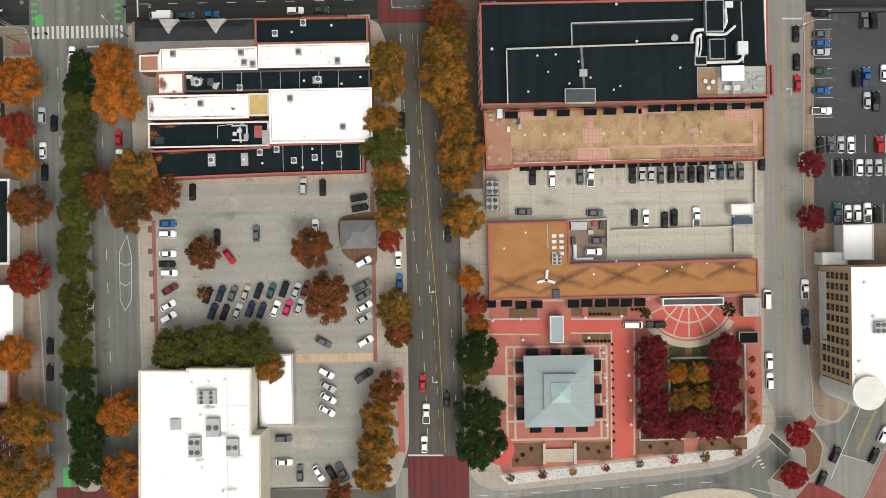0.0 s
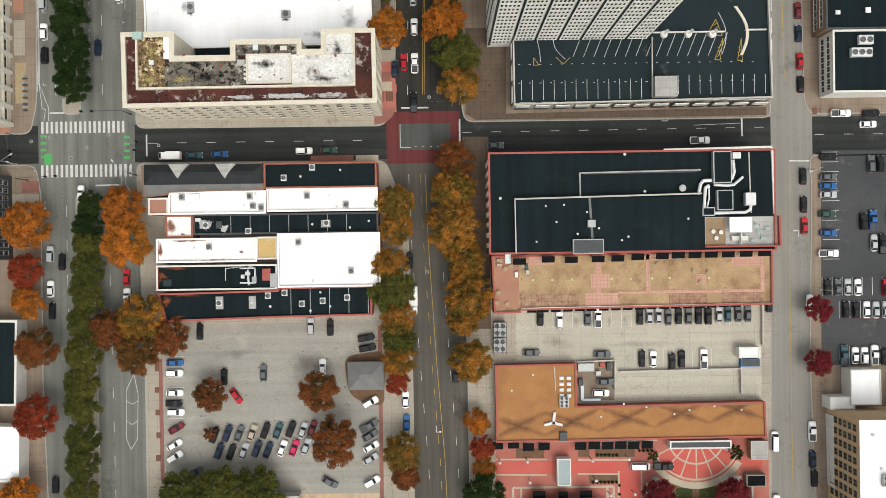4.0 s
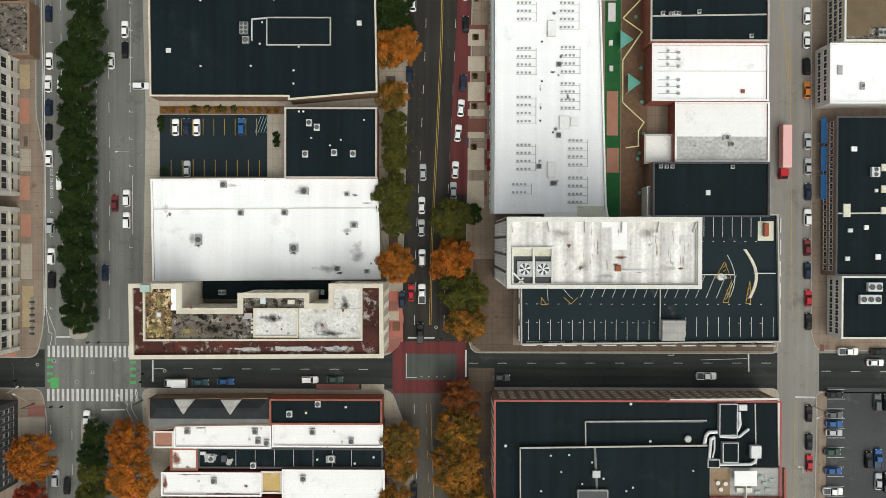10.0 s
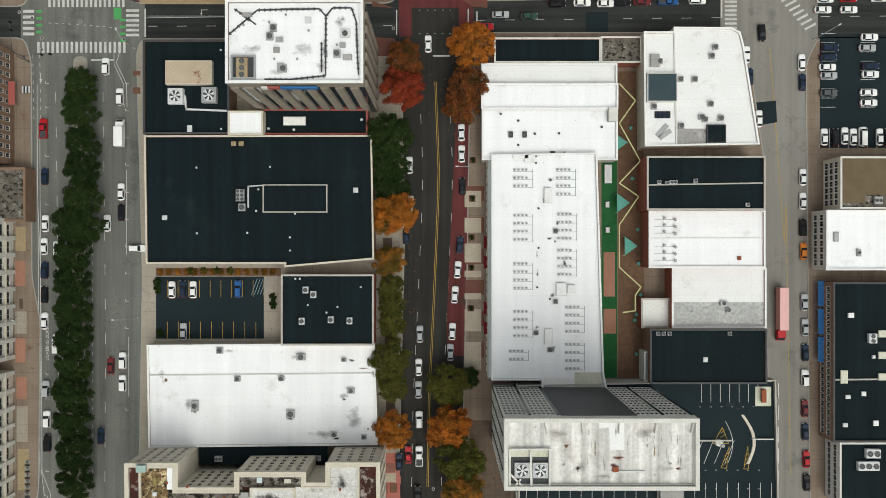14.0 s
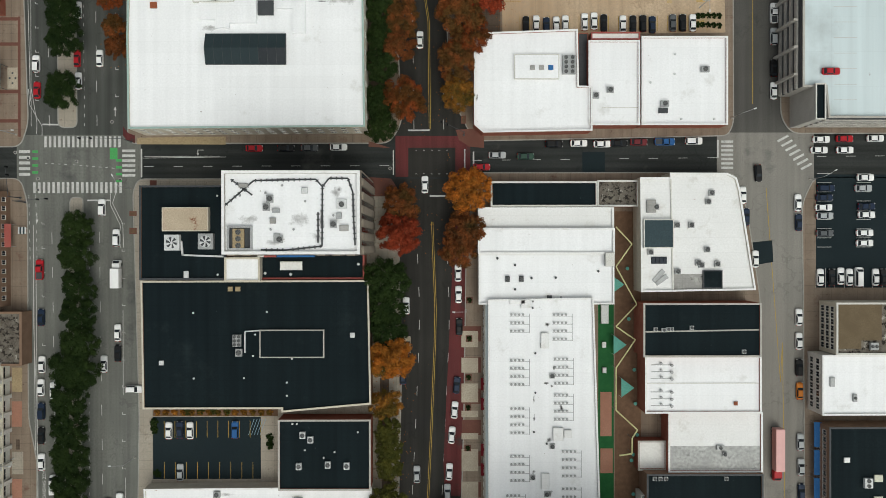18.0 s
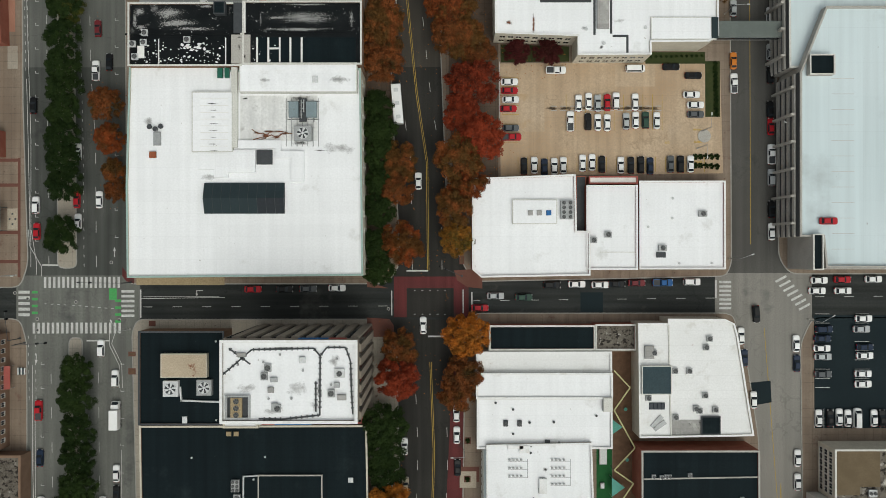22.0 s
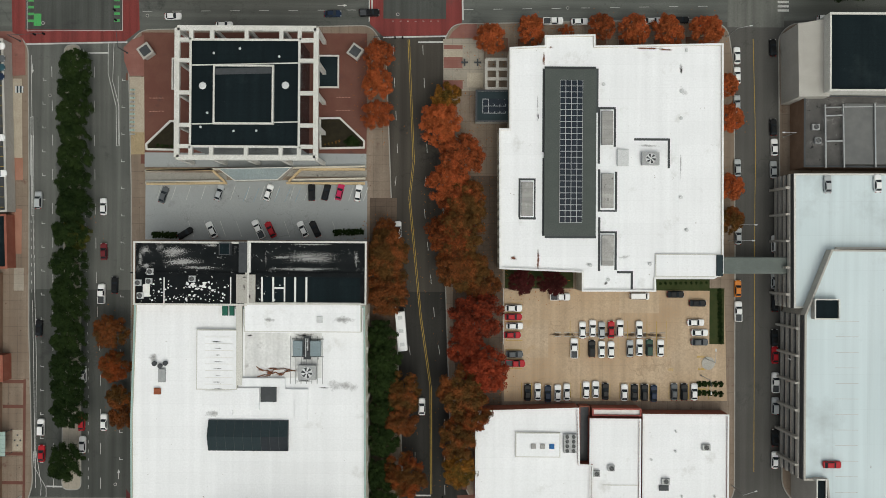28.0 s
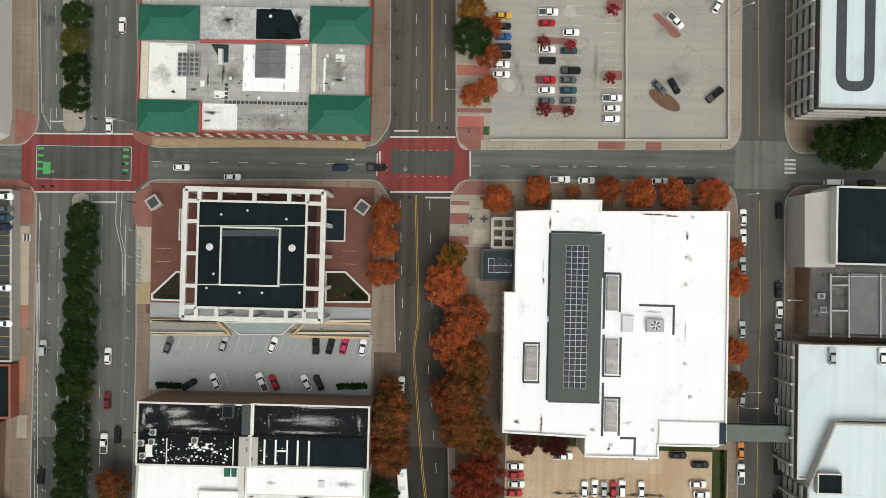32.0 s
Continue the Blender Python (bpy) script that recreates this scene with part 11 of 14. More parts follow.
tg = thing("paving_grid", 31.2, -42.4, KERB + 0.012, "cream stone bands in the brick plaza", "paving", "", "structure")
ox, oy = tg.location.x, tg.location.y
xs, ys = [p[0] for p in ((16.6, -43.7), (18.8, -43.7), (42.7, -44.1), (44.4, -44.2))], [p[1] for p in ((31.4, -30.3), (31.4, -34), (31.3, -38.3), (31.2, -46.5), (31.1, -51), (31, -56.1))]
for x in xs:
    bm = bmesh.new()
    box(bm, x - ox - 0.3, ys[-1] - oy, -0.01, x - ox + 0.3, ys[0] - oy, 0.004)
    part("band", bm, M["tanpave"], tg)
for y in ys:
    bm = bmesh.new()
    box(bm, xs[0] - ox, y - oy - 0.3, -0.01, xs[-1] - ox, y - oy + 0.3, 0.008)
    part("band", bm, M["tanpave"], tg)
for p, q in (((11.8, -22.4), (26.1, -22.6)), ((11.7, -26.6), (26, -26.9)), ((34.7, -22.8), (48.8, -23)), ((34.6, -26.7), (45.6, -26.9)), ((45.9, -26.1), (45.4, -61.5)), ((52.2, -26.2), (51.7, -61)), ((11.9, -17.5), (56.7, -17.7))):
    d = Vector(q) - Vector(p)
    ob = part("band", bar_mesh(0.45, d.length, "tanpave"), None, tg, "", (p[0] / 2 + q[0] / 2 - ox, p[1] / 2 + q[1] / 2 - oy, 0.006))
    ob.rotation_euler = (0, 0, math.atan2(-d.x, d.y))
am = thing("amphitheatre", 67.4, -16.3, KERB + 0.015, "fan-shaped red brick amphitheatre with cream rings", "paving", "", "structure")


def arc(r0, r1, a0, a1, z, m, n=16):
    bm_ = bmesh.new()
    o_ = [(r * math.cos(a0 + (a1 - a0) * k / n), r * math.sin(a0 + (a1 - a0) * k / n)) for r, ks in ((r1, range(n + 1)), (r0, range(n, -1, -1))) for k in ks]
    slab(bm_, ccw(o_), -0.01, z)
    return part("ring", bm_, M[m], am)


a0, a1 = radians(207), radians(333)
arc(3.5, 12.6, a0, a1, 0.006, "redpave")
for r in (3.5, 7.8, 12.2):
    arc(r, r + 0.5, a0, a1, 0.012, "tanpave")
arc(13.2, 15.0, a0 + 0.1, a1 - 0.1, 0.01, "tanpave")
for k in range(7):
    a = a0 + (a1 - a0) * k / 6
    ob = part("spoke", bar_mesh(0.4, 8.6, "tanpave"), None, am, "", (7.9 * math.cos(a), 7.9 * math.sin(a), 0.01))
    ob.rotation_euler = (0, 0, a - math.pi / 2)
bld("stage_canopy", "long dark stage canopy with a white edge", rect(59.3, -19.3, 76, -17.2), 3.2, "whitewall", "darkmetal", "whitewall", par=0.1, pw=0.3)
bld("trellis_shelter", "pale lattice shelter beside the stage", rect(81.5, -22.6, 86.1, -17.6), 2.8, "wood", "greyslab", "concrete", par=0.1, pw=0.2)
sp = thing("plaza_stairs", 30.9, -60.6, KERB - 0.05, "cream stone stairs down from the pavilion", "stairs")
for k in range(7):
    bm = bmesh.new()
    box(bm, -4.0, 1.9 - k * 0.55 - 0.5, 0, 4.0, 1.9 - k * 0.55 + 0.05, 0.75 - k * 0.09)
    part("step", bm, M["tanpave"], sp)
for s in (-1, 1):
    bm = bmesh.new()
    box(bm, s * 4.3 - 0.35, -2.2, 0, s * 4.3 + 0.35, 3.6, 0.95)
    part("cheek_wall", bm, M["concrete"], sp)
rp = thing("round_bench", 14.3, -58.8, KERB, "round red paved spot with a stone disc", "planter")
bm = bmesh.new()
drum(bm, 0, 0, 0, 0.03, 4.2, n=28)
part("disc", bm, M["redpave"], rp)
bm = bmesh.new()
drum(bm, 0, 0, 0.02, 0.5, 1.2, n=16)
part("stone", bm, M["concrete"], rp)


def shrubs(pts, z, r, colour, label="clipped round shrub in a bed"):
    for k, (x, y) in enumerate(pts):
        ob = new("shrub", crown_mesh(colour, k % 4, 12))
        ob.scale, ob.location = (r * 2.4, r * 2.4, r * 2.0), (x, y, z + r * 0.02)
        tagged(ob, label, "shrub", "shrubs")


def row(p, q, n):
    return [tuple(Vector(p).lerp(Vector(q), k / (n - 1))) for k in range(n)]


shrubs(row((38.7, -29), (45.2, -29.1), 7), KERB, 0.45, "green")
shrubs(row((46, -30), (46.1, -56.8), 12), KERB, 0.4, "green")
shrubs(row((40, -21.5), (45.4, -21.6), 6), KERB, 0.45, "green")
shrubs(row((51.6, -20.4), (55.1, -20.5), 4), KERB, 0.45, "green")
shrubs(row((74.1, 272.8), (74.4, 258.8), 12), KERB, 0.7, "green", "dark clipped hedge shrub beside the car park")
shrubs(row((68.6, 247.1), (74.5, 247.1), 5), KERB, 0.8, "green", "dark clipped hedge shrub beside the car park")
shrubs(row((68.5, 244.7), (74.5, 244.4), 5), KERB, 0.8, "green", "dark clipped hedge shrub beside the car park")
shrubs(row((56.4, 274.7), (70.5, 275), 11), KERB, 0.4, "green")
shrubs(row((-80.3, 138.1), (-49.3, 138.1), 14), KERB, 0.9, "gold", "golden autumn shrub beside the car park")
shrubs(row((-72, 138.4), (-61, 138.4), 4), KERB, 1.0, "olive", "yellowing shrub beside the car park")
shrubs(row((-82.2, 287.3), (-76.3, 287.2), 6), KERB, 0.9, "green", "dark hedge shrub below the wall")
shrubs(row((-32, 288.2), (-25, 288.5), 7), KERB, 0.9, "green", "dark hedge shrub below the wall")
shrubs(row((-35, 312.5), (-31.1, 313.5), 5), KERB, 0.5, "gold")
shrubs(row((-81.4, 312), (-77.5, 311.7), 4), KERB, 0.7, "green")
shrubs([(-27.7, 313.9), (-26.4, 313), (-28.8, 313)], KERB, 1.2, "green")
shrubs([(-81.1, 133.4), (-81.1, 135.4), (-80.3, 121.2), (-49.3, 131.1), (-49.3, 129.1)], KERB, 1.1, "green")
shrubs([(23.1, -58.8), (20.7, -60.3), (38.8, -59), (41.9, -59.9), (56.1, -58.6), (60.8, -58), (73.4, -58.2), (78.1, -57.7), (19.1, -61.9), (44.3, -58.7)], KERB, 0.6, "rust")

# ---- shops of the first block ----
kiosk = bld("kiosk", "brick kiosk with a grey shingled hipped roof in the lot", rect(-27.8, -1.8, -19.2, 5), 3, "brickbrown", "grey", par=0.0, pw=0.3)
hip(kiosk, -28.4, -2.1, -18.5, 5.6, 3.1, 1.8, "grey", 0, "hip_roof", "grey shingled hipped roof")
patch("planting_bed", rounded([(-29.7, 6.8), (-18.4, 8.4), (-18.7, -6.9), (-23.1, -6.8), (-28.6, -3.9)], 3), M["mulch"], "brown planted island round the kiosk", 0.02, "planting bed")
slate_shop = find("shop with a charcoal hipped slate front roof")
hip(slate_shop, -81.7, 54.3, -49.7, 59.7, 7.15, 1.4, "darkslate", 0, "hip_roof", "charcoal slate front roof")
for x, y in ((-72.2, 57.9), (-59.7, 57.8)):
    ox, oy = x - slate_shop.location.x, y - slate_shop.location.y
    bm = bmesh.new()
    loft(bm, [[(ox - 2.8, oy + 1.8, 7.1), (ox + 2.8, oy + 1.8, 7.1), (ox + 0.1, oy - 2.0, 8.0), (ox - 0.1, oy - 2.0, 8.0)], [(ox - 2.6, oy + 1.8, 8.4), (ox + 2.6, oy + 1.8, 8.4), (ox + 0.1, oy - 2.0, 8.7), (ox - 0.1, oy - 2.0, 8.7)]])
    part("dormer", bm, M["greyslab"], slate_shop, "grey triangular dormer")
for lab, z, spec in (("shop with black membrane roof and brick parapet", 7, [(-44.2, 55.7), (-39.7, 56), (-36.6, 58.4), (-29.1, 57.6)]), ("white-roofed shop with roof vents", 6.5, [(-71.7, 50.9), (-54.2, 51.6), (-53.5, 50.9), (-55, 48.6), (-52.7, 48.3), (-51.9, 51.6), (-50.4, 47.8)]),
                     ("white-roofed shop beside the street trees", 6.5, [(-38.1, 50.8), (-30.1, 47.9), (-27.7, 48.3), (-32.2, 50.8)]), ("long shop with a black roof", 6, [(-54.1, 41.6), (-26.8, 42.2), (-33.1, 43.5), (-36.9, 43.2), (-65.5, 43.3), (-21.7, 43.9)]),
                     ("shop with a long white roof and brick edge", 6.5, [(-64.6, 37.5), (-68.7, 37.3)]), ("shop with a bright white roof", 7, [(-40.5, 38.4), (-40.5, 37.2), (-26.5, 30.5), (-36.8, 28.1)]),
                     ("long black-roofed shop with a red brick parapet", 6, [(-62.2, 22.4), (-53.5, 22.4), (-49.1, 24.2), (-48.5, 21.3), (-40, 21.9), (-37.7, 20), (-34.4, 22.6), (-32.4, 21.1), (-27.8, 23.4), (-35, 24.9), (-44.6, 24.9)])):
    for k, (x, y) in enumerate(spec):
        if k % 2 == 0:
            hvac(x, y, z, 1.5, 1.7, 0.8, 1, 1, "whitemetal" if "black" in lab else "metal", "small rooftop unit on a shop")
        else:
            vents([(x, y)], z, 0.35, 0.5)
shb = find("long shop with a black roof")
for k in range(7):
    x, y = -58.9, 43.6
    roof_bar(shb, (x + k * 5.2, y - 2.6), (x + k * 5.2, y + 2.6), 0.15, 6.0, 0.05, "metal", "roof_batten")
shb = find("long black-roofed shop with a red brick parapet")
for k in range(5):
    x, y = -43, 22.7
    roof_bar(shb, (x + k * 5.2, y - 3.6), (x + k * 5.2, y + 3.6), 0.15, 6.0, 0.05, "metal", "roof_batten")
hatch(-63.1, 20.8, -61.2, 24.1, 6.02, 0.5, "greyslab", "pale ribbed skylight on the black roof", "skylight")
hatch(-54.2, 20.8, -52.4, 24.1, 6.02, 0.5, "greyslab", "pale ribbed skylight on the black roof", "skylight")
duct([(-56.5, 31.6), (-52.6, 31.6), (-52.6, 27.6), (-56.5, 27.7)], 5.5, 0.4, 0.5)
duct([(-54.5, 31), (-54.3, 27.2)], 5.5, 0.4, 0.8)
hatch(-50.6, 28.3, -48.5, 31.4, 5.52, 0.6, "redtrim", "red roof box among ducts")
hatch(-48.5, 26.5, -46.5, 30.1, 5.52, 0.8, "metal", "grey roof box among ducts")
for lab_, z_, sp_ in (("shop with a partly white roof and clutter", 6.03, [(-75, 43, 1.6, 2.6), (-72, 41, 1, 0.5)]), ("shop with a long white roof and brick edge", 6.53, [(-77.8, 36.6, 0.8, 3), (-70, 39.2, 7, 0.4), (-62, 33.9, 6, 0.4), (-56, 36, 1, 0.6)]), ("shop with a sunken black roof and ducts", 5.53, [(-77.6, 29.5, 1.8, 2.6), (-74, 31.8, 3.5, 0.5)]), ("long black-roofed shop with a red brick parapet", 6.03, [(-76.5, 23, 2, 2), (-71, 24.6, 5, 0.6), (-73.5, 18.8, 2.5, 0.6)]),
                      ("shop with black membrane roof and brick parapet", 7.03, [(-40, 56.4, 1.2, 0.6)])):
    marks(find(lab_), sp_, z_, "rustfilm", label="rust brown leaves and stains on the roof")
marks(find("long shop with a black roof"), [(-66, 43.4, 2.6, 2), (-61, 42.4, 2, 1.4)], 6.03, "peel", label="pale scuffs on the black roof")
for x, y, w_, l_, z_, m_ in ((-68.1, 51, 2.2, 1.4, 6.5, "oldwhite"), (-66.3, 43.6, 1.6, 2.2, 6, "metal"), (-67.6, 44.8, 1.4, 0.8, 6, "whitemetal"), (-62, 43.4, 1.4, 1.8, 6, "darkmetal"), (-54.6, 30.2, 1.2, 0.9, 5.5, "whitemetal"), (-52.8, 28.6, 1.2, 1.4, 5.5, "metal"), (-55.9, 29.4, 0.9, 0.9, 5.5, "whitemetal"), (-53.8, 31.9, 0.9, 0.7, 5.5, "metal"), (-76.2, 28, 2.2, 1.8, 5.5, "slatedark"), (-33.3, 43.3, 2.4, 1.8, 6, "greyslab")):
    hatch(x - w_ / 2, y - l_ / 2, x + w_ / 2, y + l_ / 2, z_ + 0.02, 0.7, m_, "small box of plant on a shop roof", "roof_box")
duct([(-60.6, 28.4), (-60.6, 31.6), (-56.5, 32)], 5.5, 0.14, 0.15)
duct([(-68, 45), (-65.6, 43.9)], 6.0, 0.2, 0.3)
wb = find("low white-roofed building with a flat membrane roof")
marks(wb, [(-63, -43, 3, 1), (-60, -50, 3, 1.4), (-66, -57, 2.5, 1), (-56, -56.4, 2.4, 1), (-72, -47, 2.2, 2), (-58, -65, 4, 1.5)], 11.03, "grime")
for (x, y), w, l, n, m_ in (((-63.1, -40.3), 5.0, 3.6, 2, 3), ((-61.6, -48.3), 3.6, 4.8, 2, 1), ((-66.5, -53.4), 3.2, 5.2, 2, 2), ((-56.6, -53.6), 3.2, 4.6, 2, 1)):
    hvac(x, y, 11.0, w, l, 1.5, n, m_, "metal", "large grey rooftop air handler")
hatch(-73, -48.8, -70.3, -46.1, 11.02, 0.5, "metal", "grey square roof grille")
vents([(-67.2, -36.5), (-62.7, -36.3), (-58.5, -35.9), (-65.1, -45.2), (-56.7, -47.9), (-65, -59.1), (-59.6, -65.5)], 11.0, 0.4, 0.4)
roof_bar(wb, (-57.9, -33.4), (-58.6, -70), 0.2, 11.0, 0.12, "whitewall", "roof_seam")
roof_bar(wb, (-58.1, -42.8), (-51.6, -42.9), 0.2, 11.0, 0.12, "whitewall", "roof_seam")

# ---- long white building and its neighbours ----
lw = find("long building with a bright white membrane roof")
for (x, y), rows_, cols in (((16.6, 165.5), 3, 4), ((16.6, 153.4), 4, 4), ((16.6, 140.5), 4, 4), ((16.6, 127.8), 4, 4), ((15.5, 117.3), 2, 4), ((28, 165.5), 4, 4), ((28.3, 153.7), 4, 4), ((28.3, 144.1), 4, 4), ((30.4, 129), 4, 4), ((30.4, 119.1), 4, 4)):
    t = thing("condenser_bank", x, y, 7.0, "rows of small round condensers on the white roof", "condenser", "condenser banks")
    for i in range(rows_):
        for j in range(cols):
            part("condenser", vent_mesh(0.34, 0.5, "metal"), None, t, "", (j * 1.05, -i * 2.15, 0))
        bm = bmesh.new()
        box(bm, -0.4, -i * 2.15 - 0.5, 0, cols * 1.05 + 0.8, -i * 2.15 - 0.4, 0.1)
        part("pipe", bm, M["metal"], t)
    bm = bmesh.new()
    box(bm, cols * 1.05 + 0.6, -(rows_ - 1) * 2.15 - 0.6, 0, cols * 1.05 + 0.75, 0.2, 0.1)
    part("pipe", bm, M["metal"], t)
for x, y in ([(25.3, 160.1), (25, 157.3), (27.5, 149.2), (27.5, 130.4), (26, 117.6), (22.3, 122.1)]):
    hvac(x, y, 7.0, 1.4, 1.4, 0.6)
vents([(22.3, 167.3), (23, 144.7), (22.6, 134.2), (26, 131.1), (23, 155.2)], 7.0, 0.3, 0.4, "darkmetal", "dark roof vent pipe")
marks(lw, [(29.8, 170, 0.6, 1.1), (22.4, 169.2, 0.5, 0.8), (26.3, 162.8, 1.2, 1), (28.1, 151.3, 0.7, 0.9), (25.8, 147.2, 1.3, 0.5), (27.5, 146.4, 0.6, 0.6), (26.7, 132, 1.2, 0.8), (27.9, 130.2, 0.6, 0.8), (22.6, 123.6, 0.8, 0.9), (26.8, 117.8, 1.2, 1.2), (22.6, 142.9, 0.5, 1.4), (22.7, 137.7, 0.6, 1.6), (30, 140.5, 0.8, 1.6)], 7.03, "soot")
for x, y, w_, l_ in ((25.5, 158.6, 2.0, 4), (29, 133.7, 2.6, 3.4), (25.6, 121.2, 2, 4), (31.6, 133.8, 2, 2), (18.2, 169, 4, 1), (20.4, 168.4, 2.4, 2)):
    hatch(x - w_ / 2, y - l_ / 2, x + w_ / 2, y + l_ / 2, 7.01, 0.9, "oldwhite", "white boxed air handler on the white roof", "roof_box")
roof_sheet(lw, rect(24.2, 106.4, 40.5, 110), 7.05, "whitedirty", "roof_sheet", "stained pale roof end")
roof_sheet(lw, rect(32.6, 107.3, 39.9, 111.5), 7.08, "lichen", "roof_sheet", "greenish stained roof end")
bld("side_wing", "narrow pale blue-grey wing beside the long building", rect(9.6, 109.6, 10.9, 169.8), 4.5, "concrete", "bluewhite", "concrete", par=0.3, pw=0.2)
sw = find("narrow pale blue-grey wing beside the long building")
facade(sw, (9.5, 169.6), (9.5, 109.7), 0.8, 4.2, 1, 26, 1.4, 2.2)
ws = find("broad shop with a pale membrane roof")
for x, y in ([(15.7, 175), (19.4, 175)]):
    hvac(x, y, 6.0, 1.2, 1.6, 0.7, 1, 1, "darkmetal", "small dark rooftop unit")
vents([(17.7, 178.7), (17.7, 172.2), (22.1, 175.2), (28.6, 175.3), (40, 177), (13, 180.5)], 6.0, 0.35, 0.4, "darkmetal", "dark roof vent pipe")
hatch(26.3, 168.2, 27.5, 170.5, 6.02, 0.6, "darkmetal", "dark roof hatch on the pale roof")
hatch(41.6, 178.4, 44, 182, 6.02, 2.0, "whitewall", "white roof access block")
cb = find("white-roofed corner building with a rounded corner")
penthouse(cb, 51.4, 183.2, 59.3, 190.8, 8, 1.4, "whitewall", "slate2")
roof_sheet(cb, rect(59.7, 171.8, 72.6, 176.3), 8.03, "greyslab", "roof_sheet", "grey stained roof patch")
penthouse(cb, 67.3, 172.5, 72.4, 177.3, 8, 0.7, "darkmetal", "black")
roof_bar(cb, (58.8, 201.9), (59.4, 171.9), 0.35, 8.0, 0.35, "whitewall", "roof_kerb")
for i in range(4):
    x, y = 53.7, 179.1
    hatch(x + i * 1.05, y, x + i * 1.05 + 0.9, y + 1.7, 8.02, 0.25, "solar", "dark blue solar panel on the roof", "solar_panel")
roof_bar(cb, (54.3, 174.3), (57, 177.3), 1.2, 8.0, 0.3, "metal", "roof_panel")
roof_bar(cb, (54.9, 173.7), (57.9, 175.8), 1.2, 8.0, 0.3, "metal", "roof_panel")
for x, y in ([(60.4, 189.3), (64.2, 189.3), (68.7, 195.5), (68.4, 182.8), (71.1, 179), (66.9, 178.7), (60.6, 177), (66, 179.3), (69.6, 197.8), (54.9, 194.1), (53.4, 182.1)]):
    hvac(x, y, 8.0, 1.5, 1.5, 0.8)
hatch(52.4, 192.6, 54.8, 195.9, 8.02, 0.8, "greyslab")
bk = find("shop with two black membrane roofs")
roof_bar(bk, (51.6, 161.2), (81.5, 161.7), 0.35, 10.0, 0.3, "concrete", "roof_kerb")
for x, y in ([(54.2, 161.9), (56.3, 161.7), (57.5, 161.9), (58.4, 161.9), (77.4, 156), (63.7, 162.3)]):
    hvac(x, y, 10.0, 1.0, 1.0, 0.8, 1, 1, "whitemetal", "small white rooftop unit")
wsh = find("white-roofed shop with pipe runs")
for y_, n in (((53.6, 152.1), 3), ((53.6, 144.9), 3)):
    t = thing("pipe_run", y_[0], y_[1], 8.0, "grey pipe loops with small condensers on the white roof", "pipes")
    for i in range(n):
        bm = bmesh.new()
        box(bm, 0, -i * 1.8, 0, 5.2, -i * 1.8 + 0.12, 0.15)
        part("pipe", bm, M["metal"], t)
        part("condenser", vent_mesh(0.45, 0.7, "metal"), None, t, "", (5.4, -i * 1.8, 0))
        part("condenser", vent_mesh(0.4, 0.6, "metal"), None, t, "", (2.6, -i * 1.8 + 0.5, 0))
roof_bar(wsh, (52.4, 147.3), (82.7, 147.3), 0.2, 8.0, 0.12, "whitewall", "roof_seam")
hatch(75.6, 141.5, 76.5, 142.4, 8.02, 0.5, "rust")
dsh = find("shop with a dull black roof")
for x, y in ([(54.5, 122), (56, 122), (57.5, 122), (73.5, 122)]):
    hvac(x, y, 8.0, 1.0, 1.0, 0.7, 1, 1, "whitemetal", "small white rooftop unit")
hatch(66.5, 114.5, 67.6, 115.7, 8.02, 0.5)
bld("stair_roof", "small pale blue lean-to roof beside the dark shop", rect(51.5, 109, 53.6, 116.9), 6, "whitewall", "slate", par=0.2, pw=0.2)
psh = find("shop with a stained pale roof")
roof_sheet(psh, rect(59.2, 123.9, 83.3, 130.2), 6.53, "streaked", "roof_sheet", "grey streaked roof half")
hvac(72.4, 129.9, 6.55, 2.0, 1.2, 0.8)
hvac(73.6, 128.1, 6.55, 1.2, 1.2, 0.8)
w1 = find("corner shop with a bright white roof and clipped corner")
penthouse(w1, 17.5, 228.3, 29.5, 234.9, 6.2, 0.7, "whitewall", "white")
hvac(32.1, 232.1, 6.2, 3.4, 5.0, 1.2, 2, 4, "metal")
for (x, y), m_ in (((22.3, 231.3), "greyslab"), ((24.7, 231.3), "greyslab"), ((27.2, 231.3), "blue")):
    hatch(x - 0.6, y - 0.6, x + 0.6, y + 0.6, 6.92, 0.35, m_, "small square roof light on the white roof")
w2 = find("shop with a large white membrane roof")
for x, y in ([(68.7, 231.1), (57.9, 221.9)]):
    hvac(x, y, 5.5, 2.2, 1.6, 0.9)
hatch(56.3, 219.4, 58.7, 220.7, 5.52, 0.6, "darkmetal")
vents([(60.7, 235.2), (60.6, 229.9), (71.2, 217.8), (54.1, 227.6), (62.4, 217.8)], 5.5, 0.35, 0.4)
w3 = find("shop with a white roof")
for x, y in ([(39.3, 224), (43.2, 225.5)]):
    hvac(x, y, 6.0, 1.8, 1.6, 0.9)
roof_bar(w3, (41.1, 220.8), (50.8, 220.8), 0.2, 6.0, 0.12, "whitewall", "roof_seam")
bld("link_roof", "narrow tan gap roof between white shops", rect(35.1, 226.4, 37.8, 241.4), 3.5, "brick", "darkmetal", par=0.2, pw=0.2)
bld("parapet_strip", "narrow red-edged roof strip behind the shops", rect(38.3, 239.2, 51.4, 241.2), 5, "brick", "whitedirty", "redtrim", par=0.4, pw=0.3)

